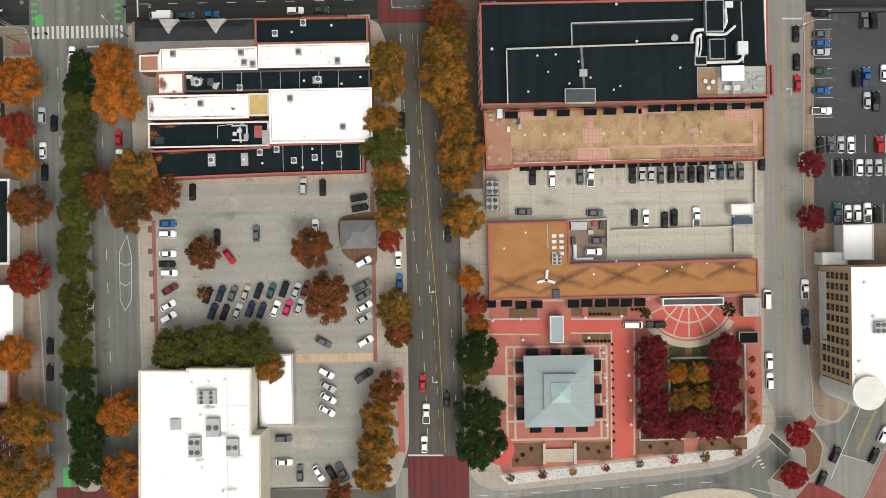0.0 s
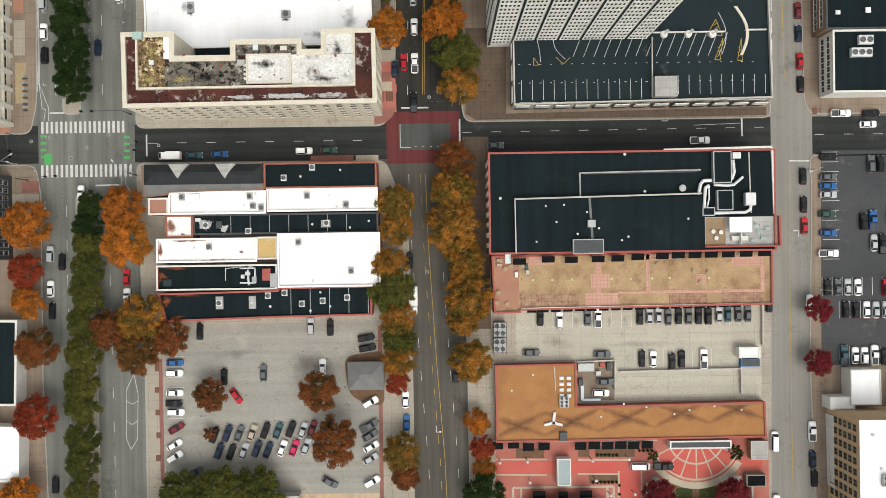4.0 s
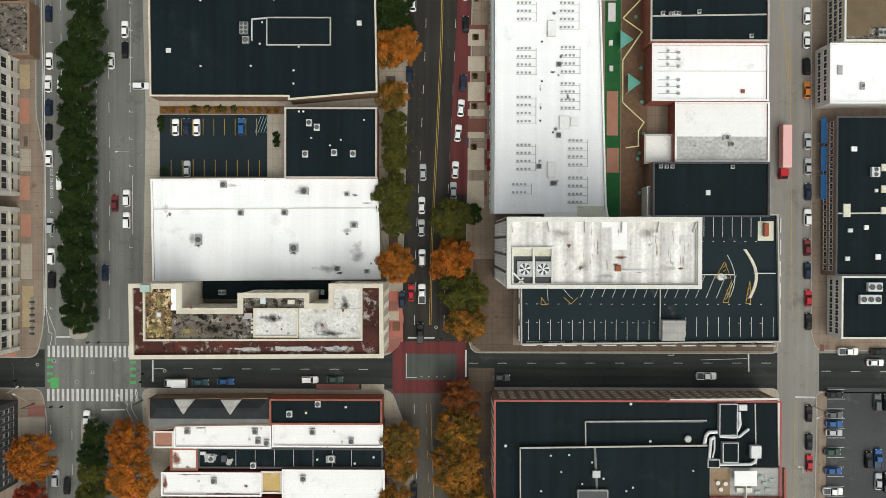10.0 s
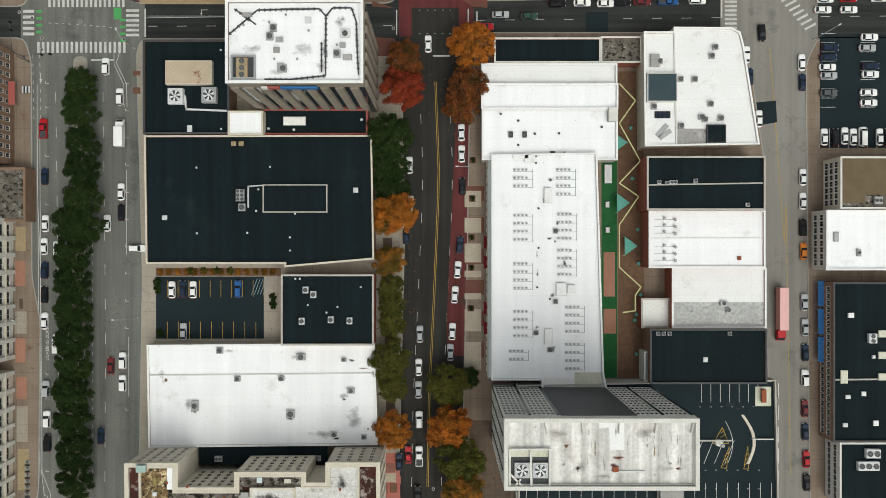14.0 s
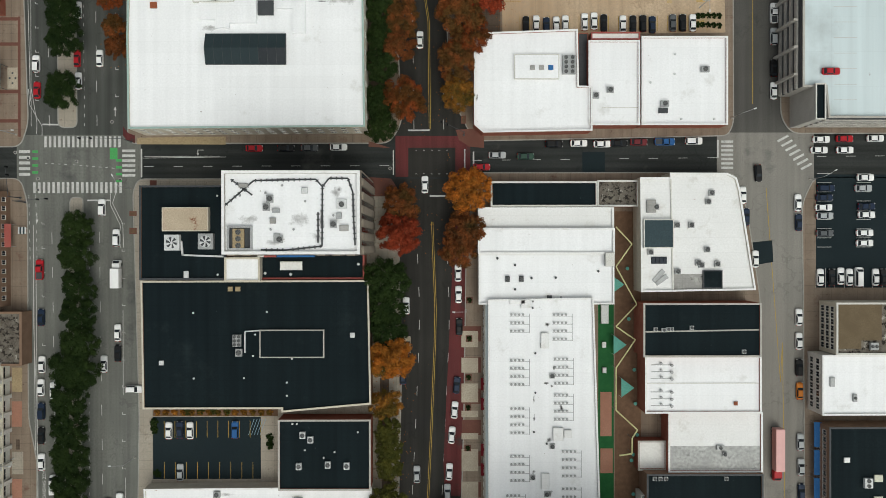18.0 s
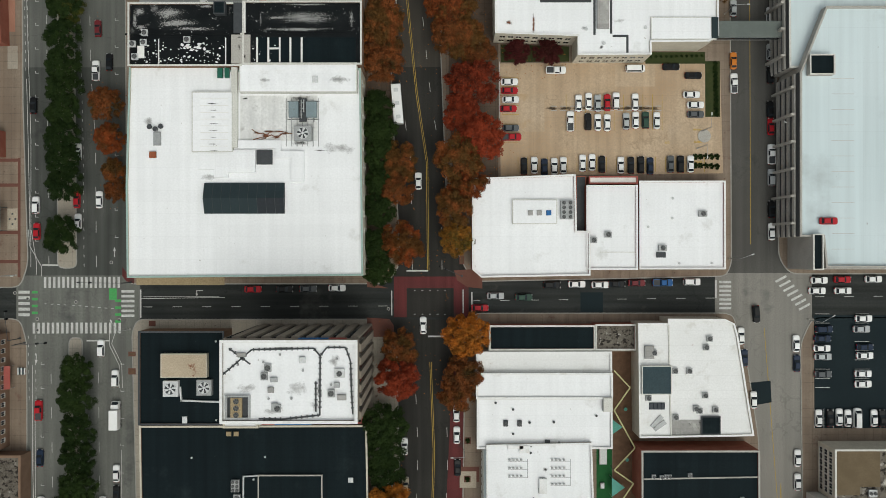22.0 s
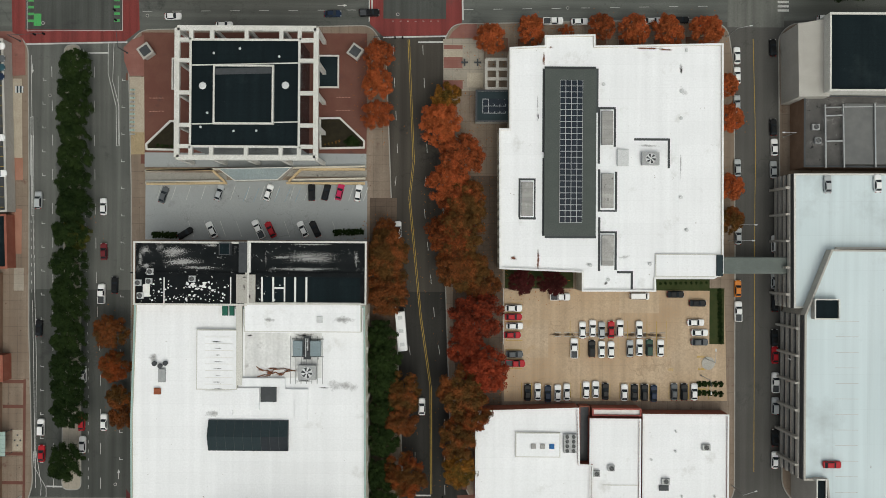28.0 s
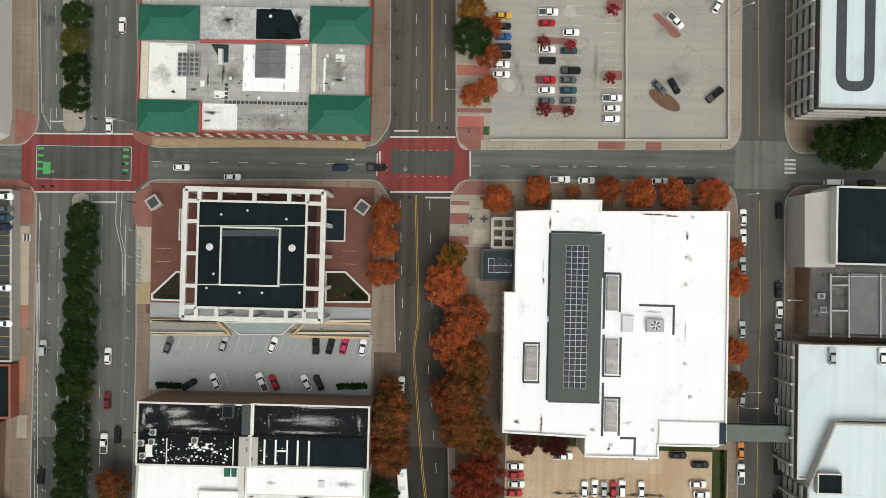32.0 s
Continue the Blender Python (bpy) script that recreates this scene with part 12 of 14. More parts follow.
# ---- alley lights, umbrellas ----
al = thing("string_lights", 47.6, 155.4, 0.1, "pale yellow zigzag light strips over the alley", "string lights")
zig = [(45, 188.9), (49.3, 184.3), (45, 178.2), (50.5, 168.3), (50.5, 167.9), (45, 162.1), (50.2, 158.5), (45, 150.9), (45, 139.5), (50.8, 134.2), (49.3, 131.9), (49.3, 127.8), (45.9, 127.3)]
for a, b_ in zip(zig, zig[1:]):
    bm = bmesh.new()
    tube(bm, (a[0] - al.location.x, a[1] - al.location.y, 5), (b_[0] - al.location.x, b_[1] - al.location.y, 5), 0.2, 6)
    part("light_strip", bm, M["paleyellow"], al)
    bm = bmesh.new()
    tube(bm, (a[0] - al.location.x, a[1] - al.location.y, 0), (a[0] - al.location.x, a[1] - al.location.y, 5), 0.06, 6)
    part("pole", bm, M["darkmetal"], al)
for x, y in ((46.4, 156.9), (48.5, 145.2), (45.8, 173.3)):
    t = thing("shade_sail", x, y, 0.1, "teal triangular shade sail over the alley", "shade sail")
    bm = bmesh.new()
    loft(bm, [[(-1.6, -2.6, 3.0), (1.8, 0, 3.4), (-1.6, 2.6, 3.0)], [(-1.6, -2.6, 3.05), (1.8, 0, 3.45), (-1.6, 2.6, 3.05)]])
    part("canvas", bm, M["teal"], t)
    for px, py, pz in ((-1.6, -2.6, 3.0), (1.8, 0, 3.4), (-1.6, 2.6, 3.0)):
        bm = bmesh.new()
        tube(bm, (px, py, 0), (px, py, pz), 0.06, 6)
        part("pole", bm, M["metal"], t)
for x, y in ([(52.6, 129.5), (50.7, 126.4), (53.5, 128.7), (51.8, 131.8), (51, 149.7), (51.3, 140.4), (50.7, 115.5), (49.5, 163.7), (49.1, 177.6), (50.2, 124.8)]):
    t = thing("cafe_table", x, y, 0.16, "small teal cafe table in the alley", "table", "alley tables")
    bm = bmesh.new()
    drum(bm, 0, 0, 0.7, 0.76, 0.5)
    part("tabletop", bm, M["teal"], t)
    bm = bmesh.new()
    tube(bm, (0, 0, 0), (0, 0, 0.7), 0.05)
    part("post", bm, M["darkmetal"], t)
for x, y in ((8.0, 146.2), (8.0, 140.8), (8.0, 128.3), (8.0, 122.9)):
    t = thing("shop_awning", 9.3, y, 2.6, "dark red canvas awning on the white front", "awning", "front awnings")
    bm = bmesh.new()
    loft(bm, [[(-0.6, -1.7, 0), (0.5, -1.7, 0.5), (0.5, 1.7, 0.5), (-0.6, 1.7, 0)], [(-0.6, -1.7, 0.08), (0.5, -1.7, 0.58), (0.5, 1.7, 0.58), (-0.6, 1.7, 0.08)]])
    part("canvas", bm, M["maroon"], t)
    for sy in (-1.6, 1.6):
        bm = bmesh.new()
        tube(bm, (-0.5, sy, -2.45), (-0.5, sy, 0.05), 0.04, 6)
        part("post", bm, M["darkmetal"], t)
for (x, y), w, l in (((42.9, 165), 2.0, 5.0), ((42.7, 156.6), 1.0, 1.4), ((42.8, 149.6), 1.0, 1.4)):
    hatch(x - w / 2, y - l / 2, x + w / 2, y + l / 2, KERB, 0.9, "whitemetal", "white metal cabinet on the turf", "cabinet")

# ---- side of the avenue ----
for name, lab, q, h, wall, roof, rows_, cols in (
        ("office_building", "cream stone building with rows of windows and cornice", [(-166.9, 111), (-120.9, 111.1), (-121, 71.4), (-167.1, 71.3)], 16, "stone", "whitedirty", 4, 8),
        ("office_building", "pale stone building with tall windows and dark cornices", [(-166.8, 152.7), (-120.8, 152.8), (-120.9, 114.2), (-166.9, 114.1)], 16, "whitewall", "whitedirty", 4, 8),
        ("office_building", "dark glass corner building with a metal grid", [(-167.1, 57.6), (-121, 57.8), (-121, 34.8), (-167.2, 34.6)], 13, "darkmetal", "black", 4, 10),
        ("shop", "low shop with a patched white roof", [(-161.2, 166.2), (-114.7, 166.2), (-114.7, 151.9), (-161.2, 151.9)], 5, "brickbrown", "mould", 0, 0),
        ("shop", "dark-windowed shop with a flat roof", [(-165, 198.8), (-120.5, 198.8), (-120.5, 167.6), (-165.1, 167.6)], 9, "brickbrown", "black", 2, 12),
        ("shop", "row of brick shops with a brown gravel roof", [(-165, 276.4), (-124.2, 276.5), (-124, 213.4), (-165, 213.4)], 6, "brickbrown", "terrace", 0, 0),
        ("shop_bay", "small brick shop bay with a red-brown roof", [(-128, 254.2), (-121.7, 254.2), (-121.6, 247.1), (-128, 247.1)], 4, "brick", "terracotta", 0, 0),
        ("white_building", "white building with a rounded corner beside the avenue", [(-171.6, 402.2), (-126.7, 403.2), (-125.3, 361.2), (-125.8, 355.6), (-128.6, 354), (-169.8, 353)], 8, "whitewall", "white", 0, 0),
        ("parking_deck", "parking deck with yellow bay lines beside the avenue", [(-166.2, 339.1), (-122.3, 340.2), (-120.8, 293.3), (-164.5, 292.2)], 4, "concrete", "lot_mid", 0, 0),
        ("shop", "low black-roofed shop beside the avenue", [(-164.5, 291.4), (-121.1, 292.5), (-120.6, 277.9), (-164, 276.8)], 4, "brick", "black", 0, 0),
        ("shop", "black and white roofed shop beside the avenue", [(-159.8, 19.1), (-117.2, 18.3), (-117.8, -4.6), (-160.4, -3.9)], 5, "whitewall", "black", 0, 0),
        ("shop", "white-roofed shop beside the avenue", [(-160.6, -9.7), (-117, -10.5), (-117.4, -25.2), (-161, -24.4)], 5, "whitewall", "white", 0, 0),
        ("apartment_house", "red brick apartment house with rows of windows", [(-165.4, -43.9), (-121, -44.7), (-120.8, -88.7), (-166.6, -87.9)], 14, "brick", "black", 4, 16),
        ("shop", "grey-roofed shop beside brick apartments", [(-161.9, -30.4), (-119, -31.2), (-119.3, -42.9), (-162.3, -42.2)], 4, "brick", "greyslab", 0, 0)):
    b_ = bld(name, lab, q, h, wall, roof, "whitewall" if wall in ("stone", "whitewall") else wall, over=0.15)
    if rows_:
        s_ = sides(q)["E"]
        if "apartment" in name:
            s_, cols = ((s_[0][0], -67.0), s_[1]), 8
        facade(b_, *s_, 2.0, h - 0.8, rows_, cols, 3.2 if h == 16 else 1.3, 2.6 if h == 16 else 1.8, "whitewall" if wall != "darkmetal" else "metal")
for lab_, x_, y0_, y1_ in (("cream stone building with rows of windows and cornice", -120.9, 71.5, 111), ("pale stone building with tall windows and dark cornices", -120.8, 114.2, 152.7)):
    b_ = find(lab_)
    for k in range(9):
        y = y0_ + 0.6 + (y1_ - y0_ - 1.2) * k / 8
        roof_bar(b_, (x_ + 0.25, y - 0.55), (x_ + 0.25, y + 0.55), 0.6, KERB, 14.6, "whitewall", "pilaster", "white stone pilaster")
    for z in (4.4, 9.4, 14.7):
        roof_bar(b_, (x_ + 0.3, y0_), (x_ + 0.3, y1_), 0.7, z, 0.45, "stone", "cornice")
bays(-126.5, 294.5, -121.9, 338.7, 16, 4.02, along="y", m="yellow", label="yellow bay lines on the deck")
park([
    (-124, 338.2, 271.4, "s", "white"), (-123.9, 334.8, 271.4, "s", "grey"), (-123.9, 332.4, 271.4, "s", "teal"),
    (-124.1, 329.9, 271.4, "s", "navy"), (-123.7, 313.3, 271.4, "s", "white"), (-123.2, 303.6, 271.4, "s", "white"),
], 4)
for x, y in ((-119.9, 186.8),):
    t = thing("shop_awning", x, y, 2.6, "red shop awning over the pavement", "awning")
    bm = bmesh.new()
    loft(bm, [[(-0.9, -3.2, 0.6), (0.9, -3.2, 0), (0.9, 3.2, 0), (-0.9, 3.2, 0.6)], [(-0.9, -3.2, 0.7), (0.9, -3.2, 0.1), (0.9, 3.2, 0.1), (-0.9, 3.2, 0.7)]])
    part("canvas", bm, M["redtrim"], t)
    for sy in (-3, 3):
        bm = bmesh.new()
        tube(bm, (0.8, sy, -2.5), (0.8, sy, 0.1), 0.05, 6)
        part("post", bm, M["metal"], t)
for lab, rows_, cols, q in (("commercial building with a black roof", 2, 9, rect(102.8, 76.4, 164.6, 93)), ("large commercial building with a black roof", 2, 22, rect(101, 93.2, 164.2, 135.5)), ("commercial building with a white roof", 2, 8, rect(99, 138.8, 164.4, 154.7)), ("commercial building with a brown gravel roof", 3, 7, rect(102.2, 155, 163.5, 168.7))):
    b_ = find(lab)
    facade(b_, *sides(q)["W"], 0.8, b_["top"] - 0.4, rows_, cols, 1.5, 1.7)
t = thing("shop_awning", 100.5, 124.7, 2.6, "long blue shop awning over the pavement", "awning")
for k in range(3):
    bm = bmesh.new()
    loft(bm, [[(-0.9, -3.4, 0), (0.9, -3.4, 0.6), (0.9, 3.4, 0.6), (-0.9, 3.4, 0)], [(-0.9, -3.4, 0.1), (0.9, -3.4, 0.7), (0.9, 3.4, 0.7), (-0.9, 3.4, 0.1)]])
    part("canvas", bm, M["blue"], t, "", (0, (k - 1) * 7.6, 0))
    for sy in (-3.2, 3.2):
        bm = bmesh.new()
        tube(bm, (-0.85, sy, -2.5), (-0.85, sy, 0.1), 0.05, 6)
        part("post", bm, M["metal"], t, "", (0, (k - 1) * 7.6, 0))
fb1, fb2 = find("large commercial building with a black roof"), find("commercial building with a black roof")
roof_bar(fb1, (101.6, 109.7), (164.2, 110.4), 0.4, 7.7, 0.4, "concrete", "roof_kerb")
for (x, y), w_, l_, m_ in (((114.1, 121.9), 2.2, 1.8, 'lichen'), ((114.1, 116.2), 2.2, 1.8, 'lichen'), ((114.1, 110.5), 2.2, 1.8, 'lichen'), ((103.9, 110.5), 1.8, 3.4, 'lichen'), ((111.7, 115.8), 0.8, 0.8, 'whitemetal'), ((105.7, 126.8), 1.5, 1.2, 'oldwhite'), ((109.1, 106.0), 1.1, 1.1, 'oldwhite'), ((104.9, 105.2), 1.2, 0.9, 'whitemetal'), ((104.2, 97.7), 1.2, 1.0, 'whitemetal'), ((112.3, 98.2), 1.3, 1.3, 'oldwhite')):
    hatch(x - w_ / 2, y - l_ / 2, x + w_ / 2, y + l_ / 2, 7.72, 0.6, m_, "pale curb skylight on the black roof", "skylight")
hvac(111.3, 120.7, 7.7, 2.2, 2.6, 1.0, 1, 2, "whitemetal", "white rooftop unit with two fans")
hvac(111.4, 90.2, 7.5, 3.8, 2.4, 1.2, 2, 1, "whitemetal", "long white rooftop unit")
hvac(110.2, 86.9, 7.5, 5.6, 2.4, 1.2, 3, 1, "whitemetal", "long white rooftop unit with three fans")
brn = find("commercial building with a brown gravel roof")
roof_sheet(brn, [(102.5, 168.4), (114.4, 168.4), (114.4, 158.7), (109, 158.7), (109, 156.5), (102.5, 156.5)], 9.03, "browngravel", "roof_sheet", "brown gravel roof field")
hvac(112.1, 157.2, 9.05, 2.2, 2.0, 0.8, 2, 1)
wfr = find("commercial building with a white roof")
hatch(101.1, 146.4, 102.3, 148.8, 8.02, 0.5, "metal")
hvac(107.6, 143.4, 8.0, 1.0, 2.0, 0.8)
ho = find("tan hotel with rows of windows and a white roof")
hp = rect(103.6, -42.4, 160.5, -9.1)
facade(ho, *sides(hp)["W"], 1.5, 15.8, 6, 11, 1.9, 1.8, "tan")
roof_bar(ho, (103.8, -10.7), (104.3, -43.7), 1.0, 0.15, 4.0, "whitewall", "arcade", "white ground floor arcade")
hvac(111.2, -24.5, 16.5, 4, 3, 1.3, 3, 2)
vents([(105.6, -33.2), (107.2, -13), (109.3, -21.7), (104.4, -36.8)], 16.5, 0.5, 0.4)
bm = bmesh.new()
x, y = 107.5, -41.2
drum(bm, x - ho.location.x, y - ho.location.y, 0, 17.6, 4.3, n=32)
part("corner_drum", bm, M["whitewall"], ho, "round white corner tower")
bld("fuel_canopy", "white flat canopy over a drive lane", rect(107.8, -7.6, 115.9, 1.9), 5, "whitewall", "white", par=0.2, pw=0.2)
bld("entry_canopy", "low white canopy roof beside the hotel", rect(102.3, -8.8, 109, -5.5), 4.5, "whitewall", "whitedirty", par=0.2, pw=0.2)

ws_mesh = bmesh.new()
box(ws_mesh, -0.85, -0.12, 0, 0.85, 0.12, 0.14, 0.03)
ws_mesh = mesh("wheel_stop", ws_mesh, M["concrete"])
for k in range(12):
    for y in (259.9, 261.1):
        ob = new("wheel_stop", ws_mesh)
        ob.location = (29.6 + k * 2.62, y, KERB + 0.006)
        tagged(ob, "low concrete wheel stop between parking rows", "wheel stop", "wheel stops")
lot6 = next(o for o in scene.objects if o.name == "car_park_6")
marks(lot6, [(29.5 + k * 3.4, 260.5, 2.2, 0.55) for k in range(9)], KERB + 0.008, "oil", label="dark grime along the wheel stops")
for q in ([(16.5, 264.5), (27, 264.5), (27, 254), (16.5, 254)], [(46.5, 272.6), (57.5, 272.7), (57.5, 266.5), (46.5, 266.5)], [(61, 256), (68, 256), (68, 250.5), (61, 250.5)]):
    patch("concrete_bay", q, M["lot_mend"], "paler poured square of the tan car park", 0.006, "car park")
for x, y, w_, l_ in ((69.2, 254.6, 2.4, 0.5), (69.6, 251.2, 2.6, 0.6), (69.8, 245.6, 2.2, 0.6), (61, 251, 1.6, 0.6), (54.6, 257.2, 0.9, 1.6)):
    patch("floor_arrow", [(x - w_ / 2, y - l_ / 2), (x + w_ * 0.15, y - l_ / 2), (x + w_ * 0.15, y - l_ * 0.8), (x + w_ / 2, y), (x + w_ * 0.15, y + l_ * 0.8), (x + w_ * 0.15, y + l_ / 2), (x - w_ / 2, y + l_ / 2)], M["faint_yellow"], "faded yellow arrow on the tan car park", 0.012, "road marking")
lot1 = next(o for o in scene.objects if o.name == "car_park_1")
marks(lot1, [(-62 + k * 2.9, -14 - (k % 2) * 5, 0.8, 1.8) for k in range(10)] + [(-40, 5, 9, 4), (-60, 8, 8, 2), (-33, -42, 6, 8), (-35, -20, 6, 4)], KERB + 0.008, "tyre", label="worn tracks and oil in the car park")
for nm_, sp_ in (("car_park_2", [(30 + k * 4.6, 15.5, 1.2, 2.4) for k in range(12)] + [(50, 9, 14, 1.6), (30, 10, 6, 3)]), ("car_park_9", [(60, 376, 7, 5), (56, 390, 4, 6), (66, 400, 4, 5)]), ("car_park_8", [(14 + k, 381 - k * 3, 1.2, 4) for k in range(4)] + [(37, 378, 1.4, 14)])):
    marks(next(o for o in scene.objects if o.name == nm_), sp_, KERB + 0.008, "tyre", label="worn tyre tracks in the car park")
fw = thing("low_fence", 14.5, 265.4, KERB, "low pale fence at the edge of the tan car park", "fence")
for k in range(9):
    bm = bmesh.new()
    tube(bm, (0, -7.6 + k * 1.9, 0), (0, -7.6 + k * 1.9, 1.1), 0.05, 6)
    part("post", bm, M["whitemetal"], fw)
for z in (0.55, 1.05):
    bm = bmesh.new()
    tube(bm, (0, -7.7, z), (0, 7.7, z), 0.06, 6)
    part("rail", bm, M["whitemetal"], fw)
# stall corner marks on the avenue
for xa, ya, yb, n in ((-111.6, 83, 190, 17), (-113.2, 224, 330, 17), (-89.6, 100, 190, 13), (-91.2, 225, 330, 15)):
    bm = bmesh.new()
    for k in range(n):
        y = ya + (yb - ya) * k / (n - 1)
        box(bm, xa - 0.4, y - 0.06, 0.022, xa + 0.55, y + 0.06, 0.03)
        box(bm, xa - 0.4, y + 0.06, 0.022, xa - 0.28, y + 0.6, 0.03)
    tagged(new("stall_marks", mesh("stall_marks", bm, M["paint"])), "small white corner marks of parking stalls", "road marking", "", "structure")

# ---- walls and islands of the northern car parks ----
# brick bands, a cream square and a glass canopy before the shops
patch("paving", rect(-118.3, 214, -117.6, 247), M["brickdark"], "red-brown brick band along the kerb", 0.012, "pavement")
for y in (218.4, 226.4, 239.5, 246.4):
    patch("paving", rect(-124, y - 0.5, -118.3, y + 0.4), M["brickdark"], "red-brown brick band across the pavement", 0.012, "pavement")
patch("paving", rect(-121.2, 227.2, -118.4, 233), M["tanpave"], "cream stone square with dark studs", 0.014, "pavement")
for x, y in ((-119.8, 228.7), (-119.8, 231.5), (-120.6, 230.1), (-119, 230.1)):
    patch("stud", rect(x - 0.25, y - 0.25, x + 0.25, y + 0.25), M["darkmetal"], "dark square stud in the paving", 0.02, "pavement")
gc = thing("glass_canopy", -122.6, 230, KERB, "pale green glass canopy over the shop entrance", "canopy")
for k in range(6):
    bm = bmesh.new()
    box(bm, -1.5, -3.3 + k * 1.12, 3.8, 1.6, -2.25 + k * 1.12, 3.86)
    part("pane", bm, M["verdigris"], gc)
    bm = bmesh.new()
    tube(bm, (-1.5, -3.33 + k * 1.12, 3.8), (1.7, -3.33 + k * 1.12, 3.8), 0.06, 6)
    part("rib", bm, M["darkmetal"], gc)
for sy in (-3.2, 3.2):
    bm = bmesh.new()
    tube(bm, (1.4, sy, 0), (1.4, sy, 3.8), 0.08, 8)
    part("post", bm, M["darkmetal"], gc)
oval = [(56.2 + 4.50 * math.cos(k * 0.3927) - -1.20 * math.sin(k * 0.3927), 369.7 + -2.75 * math.cos(k * 0.3927) + 1.96 * math.sin(k * 0.3927)) for k in range(16)]
isl = sheet("car_park_island", inset(oval, 0.25), KERB - 0.02, KERB + 0.13, M["mulch"], "oval planted island with brown soil and grass", "traffic island")
bm = bmesh.new()
ring(bm, oval, inset(oval, 0.25), KERB - 0.02, KERB + 0.15)
part("kerb", bm, M["kerb"], isl)
lw_ = thing("car_park_wall", 45.7, 359.7, KERB, "low concrete wall round the car parks", "wall")
for p, q in (((44.7, 407), (45.7, 358.7)), ((8, 357.4), (73.7, 358.9)), ((72.9, 407.6), (73.9, 358.9))):
    roof_bar(lw_, p, q, 0.5, KERB, 1.1, "concrete", "wall_run")
for q in ([(51.7, 393.7), (54.1, 394.2), (60.9, 388.1), (59.7, 386.8), (57.8, 387)], [(21.2, 386.8), (31.8, 386.4), (31.8, 384.6), (21.3, 384.3)], [(21.7, 367.9), (31.6, 367.8), (31.9, 365.6), (22.5, 365.1)], [(39.4, 398), (44.4, 398.1), (44.5, 394.3), (39.5, 394.2)], [(39.8, 377.8), (44.5, 377.9), (44.6, 374.8), (39.9, 374.6)]):
    o = rounded(ccw(q), 0.8)
    isl = sheet("car_park_island", inset(o, 0.25), KERB - 0.02, KERB + 0.13, M["brickworn"], "planted island with a pale kerb in the car park", "traffic island")
    bm = bmesh.new()
    ring(bm, o, inset(o, 0.25), KERB - 0.02, KERB + 0.15)
    part("kerb", bm, M["kerb"], isl)
for x, y in ((71.1, 252.8), (29.4, 393.7), (12.9, 372.8)):
    t = thing("round_island", x, y, KERB, "small kerbed oval island with a lamp base", "traffic island")
    bm = bmesh.new()
    drum(bm, 0, 0, 0, 0.2, 1.8, n=18)
    part("kerb", bm, M["concrete"], t)

# ---- lamp posts ----
def lamp_post(x, y, a, h=8.0):
    if not POST:
        t_ = thing("street_lamp", x, y, KERB, "tall grey steel street lamp with a long arm", "street lamp", "street lamps")
        bm_ = bmesh.new()
        tube(bm_, (0, 0, 0), (0, 0, h), 0.11, 8, 0.07)
        part("pole", bm_, M["metal"], t_)
        bm_ = bmesh.new()
        tube(bm_, (0, 0, h - 0.15), (3.2, 0, h + 0.2), 0.06, 6)
        part("arm", bm_, M["metal"], t_)
        bm_ = bmesh.new()
        box(bm_, 3.0, -0.16, h + 0.12, 3.8, 0.16, h + 0.28, 0.04)
        part("lamp_head", bm_, M["whitemetal"], t_)
        bm_ = bmesh.new()
        drum(bm_, 0, 0, 0, 0.4, 0.28, 0.2, 8)
        part("base", bm_, M["concrete"], t_)
        POST.append(t_)
        t_.matrix_basis = pose(x, y, KERB, 0, 0, a)
    else:
        copy_thing(POST[0], pose(x, y, KERB, 0, 0, a))


POST = []
for (x, y), a in (((77.4, 290.8), 0), ((93.1, 254.1), 160), ((74, 393.4), 20), ((75.9, 343.1), 10), ((91.5, 315.4), 180), ((76.8, 286.6), 0), ((99.7, 56.5), 200), ((-87.5, 58.2), 130), ((-119.6, 61.2), 30), ((-118.8, 214.6), 0), ((-87.4, 199.7), 120), ((-91.7, 359.6), 180), ((-89.8, 358.8), 170), ((78, 219), 20), ((102.6, 23.4), 20), ((99.7, 202.1), 30), ((-119.8, 125.5), 0), ((-86.6, 125.6), 180), ((-114.6, 59.2), 150), ((-0.8, 369.6), 180), ((4.7, 166.3), 180), ((70.4, 254.1), 90), ((69.2, 249.4), 270)):
    lamp_post(x, y, a)

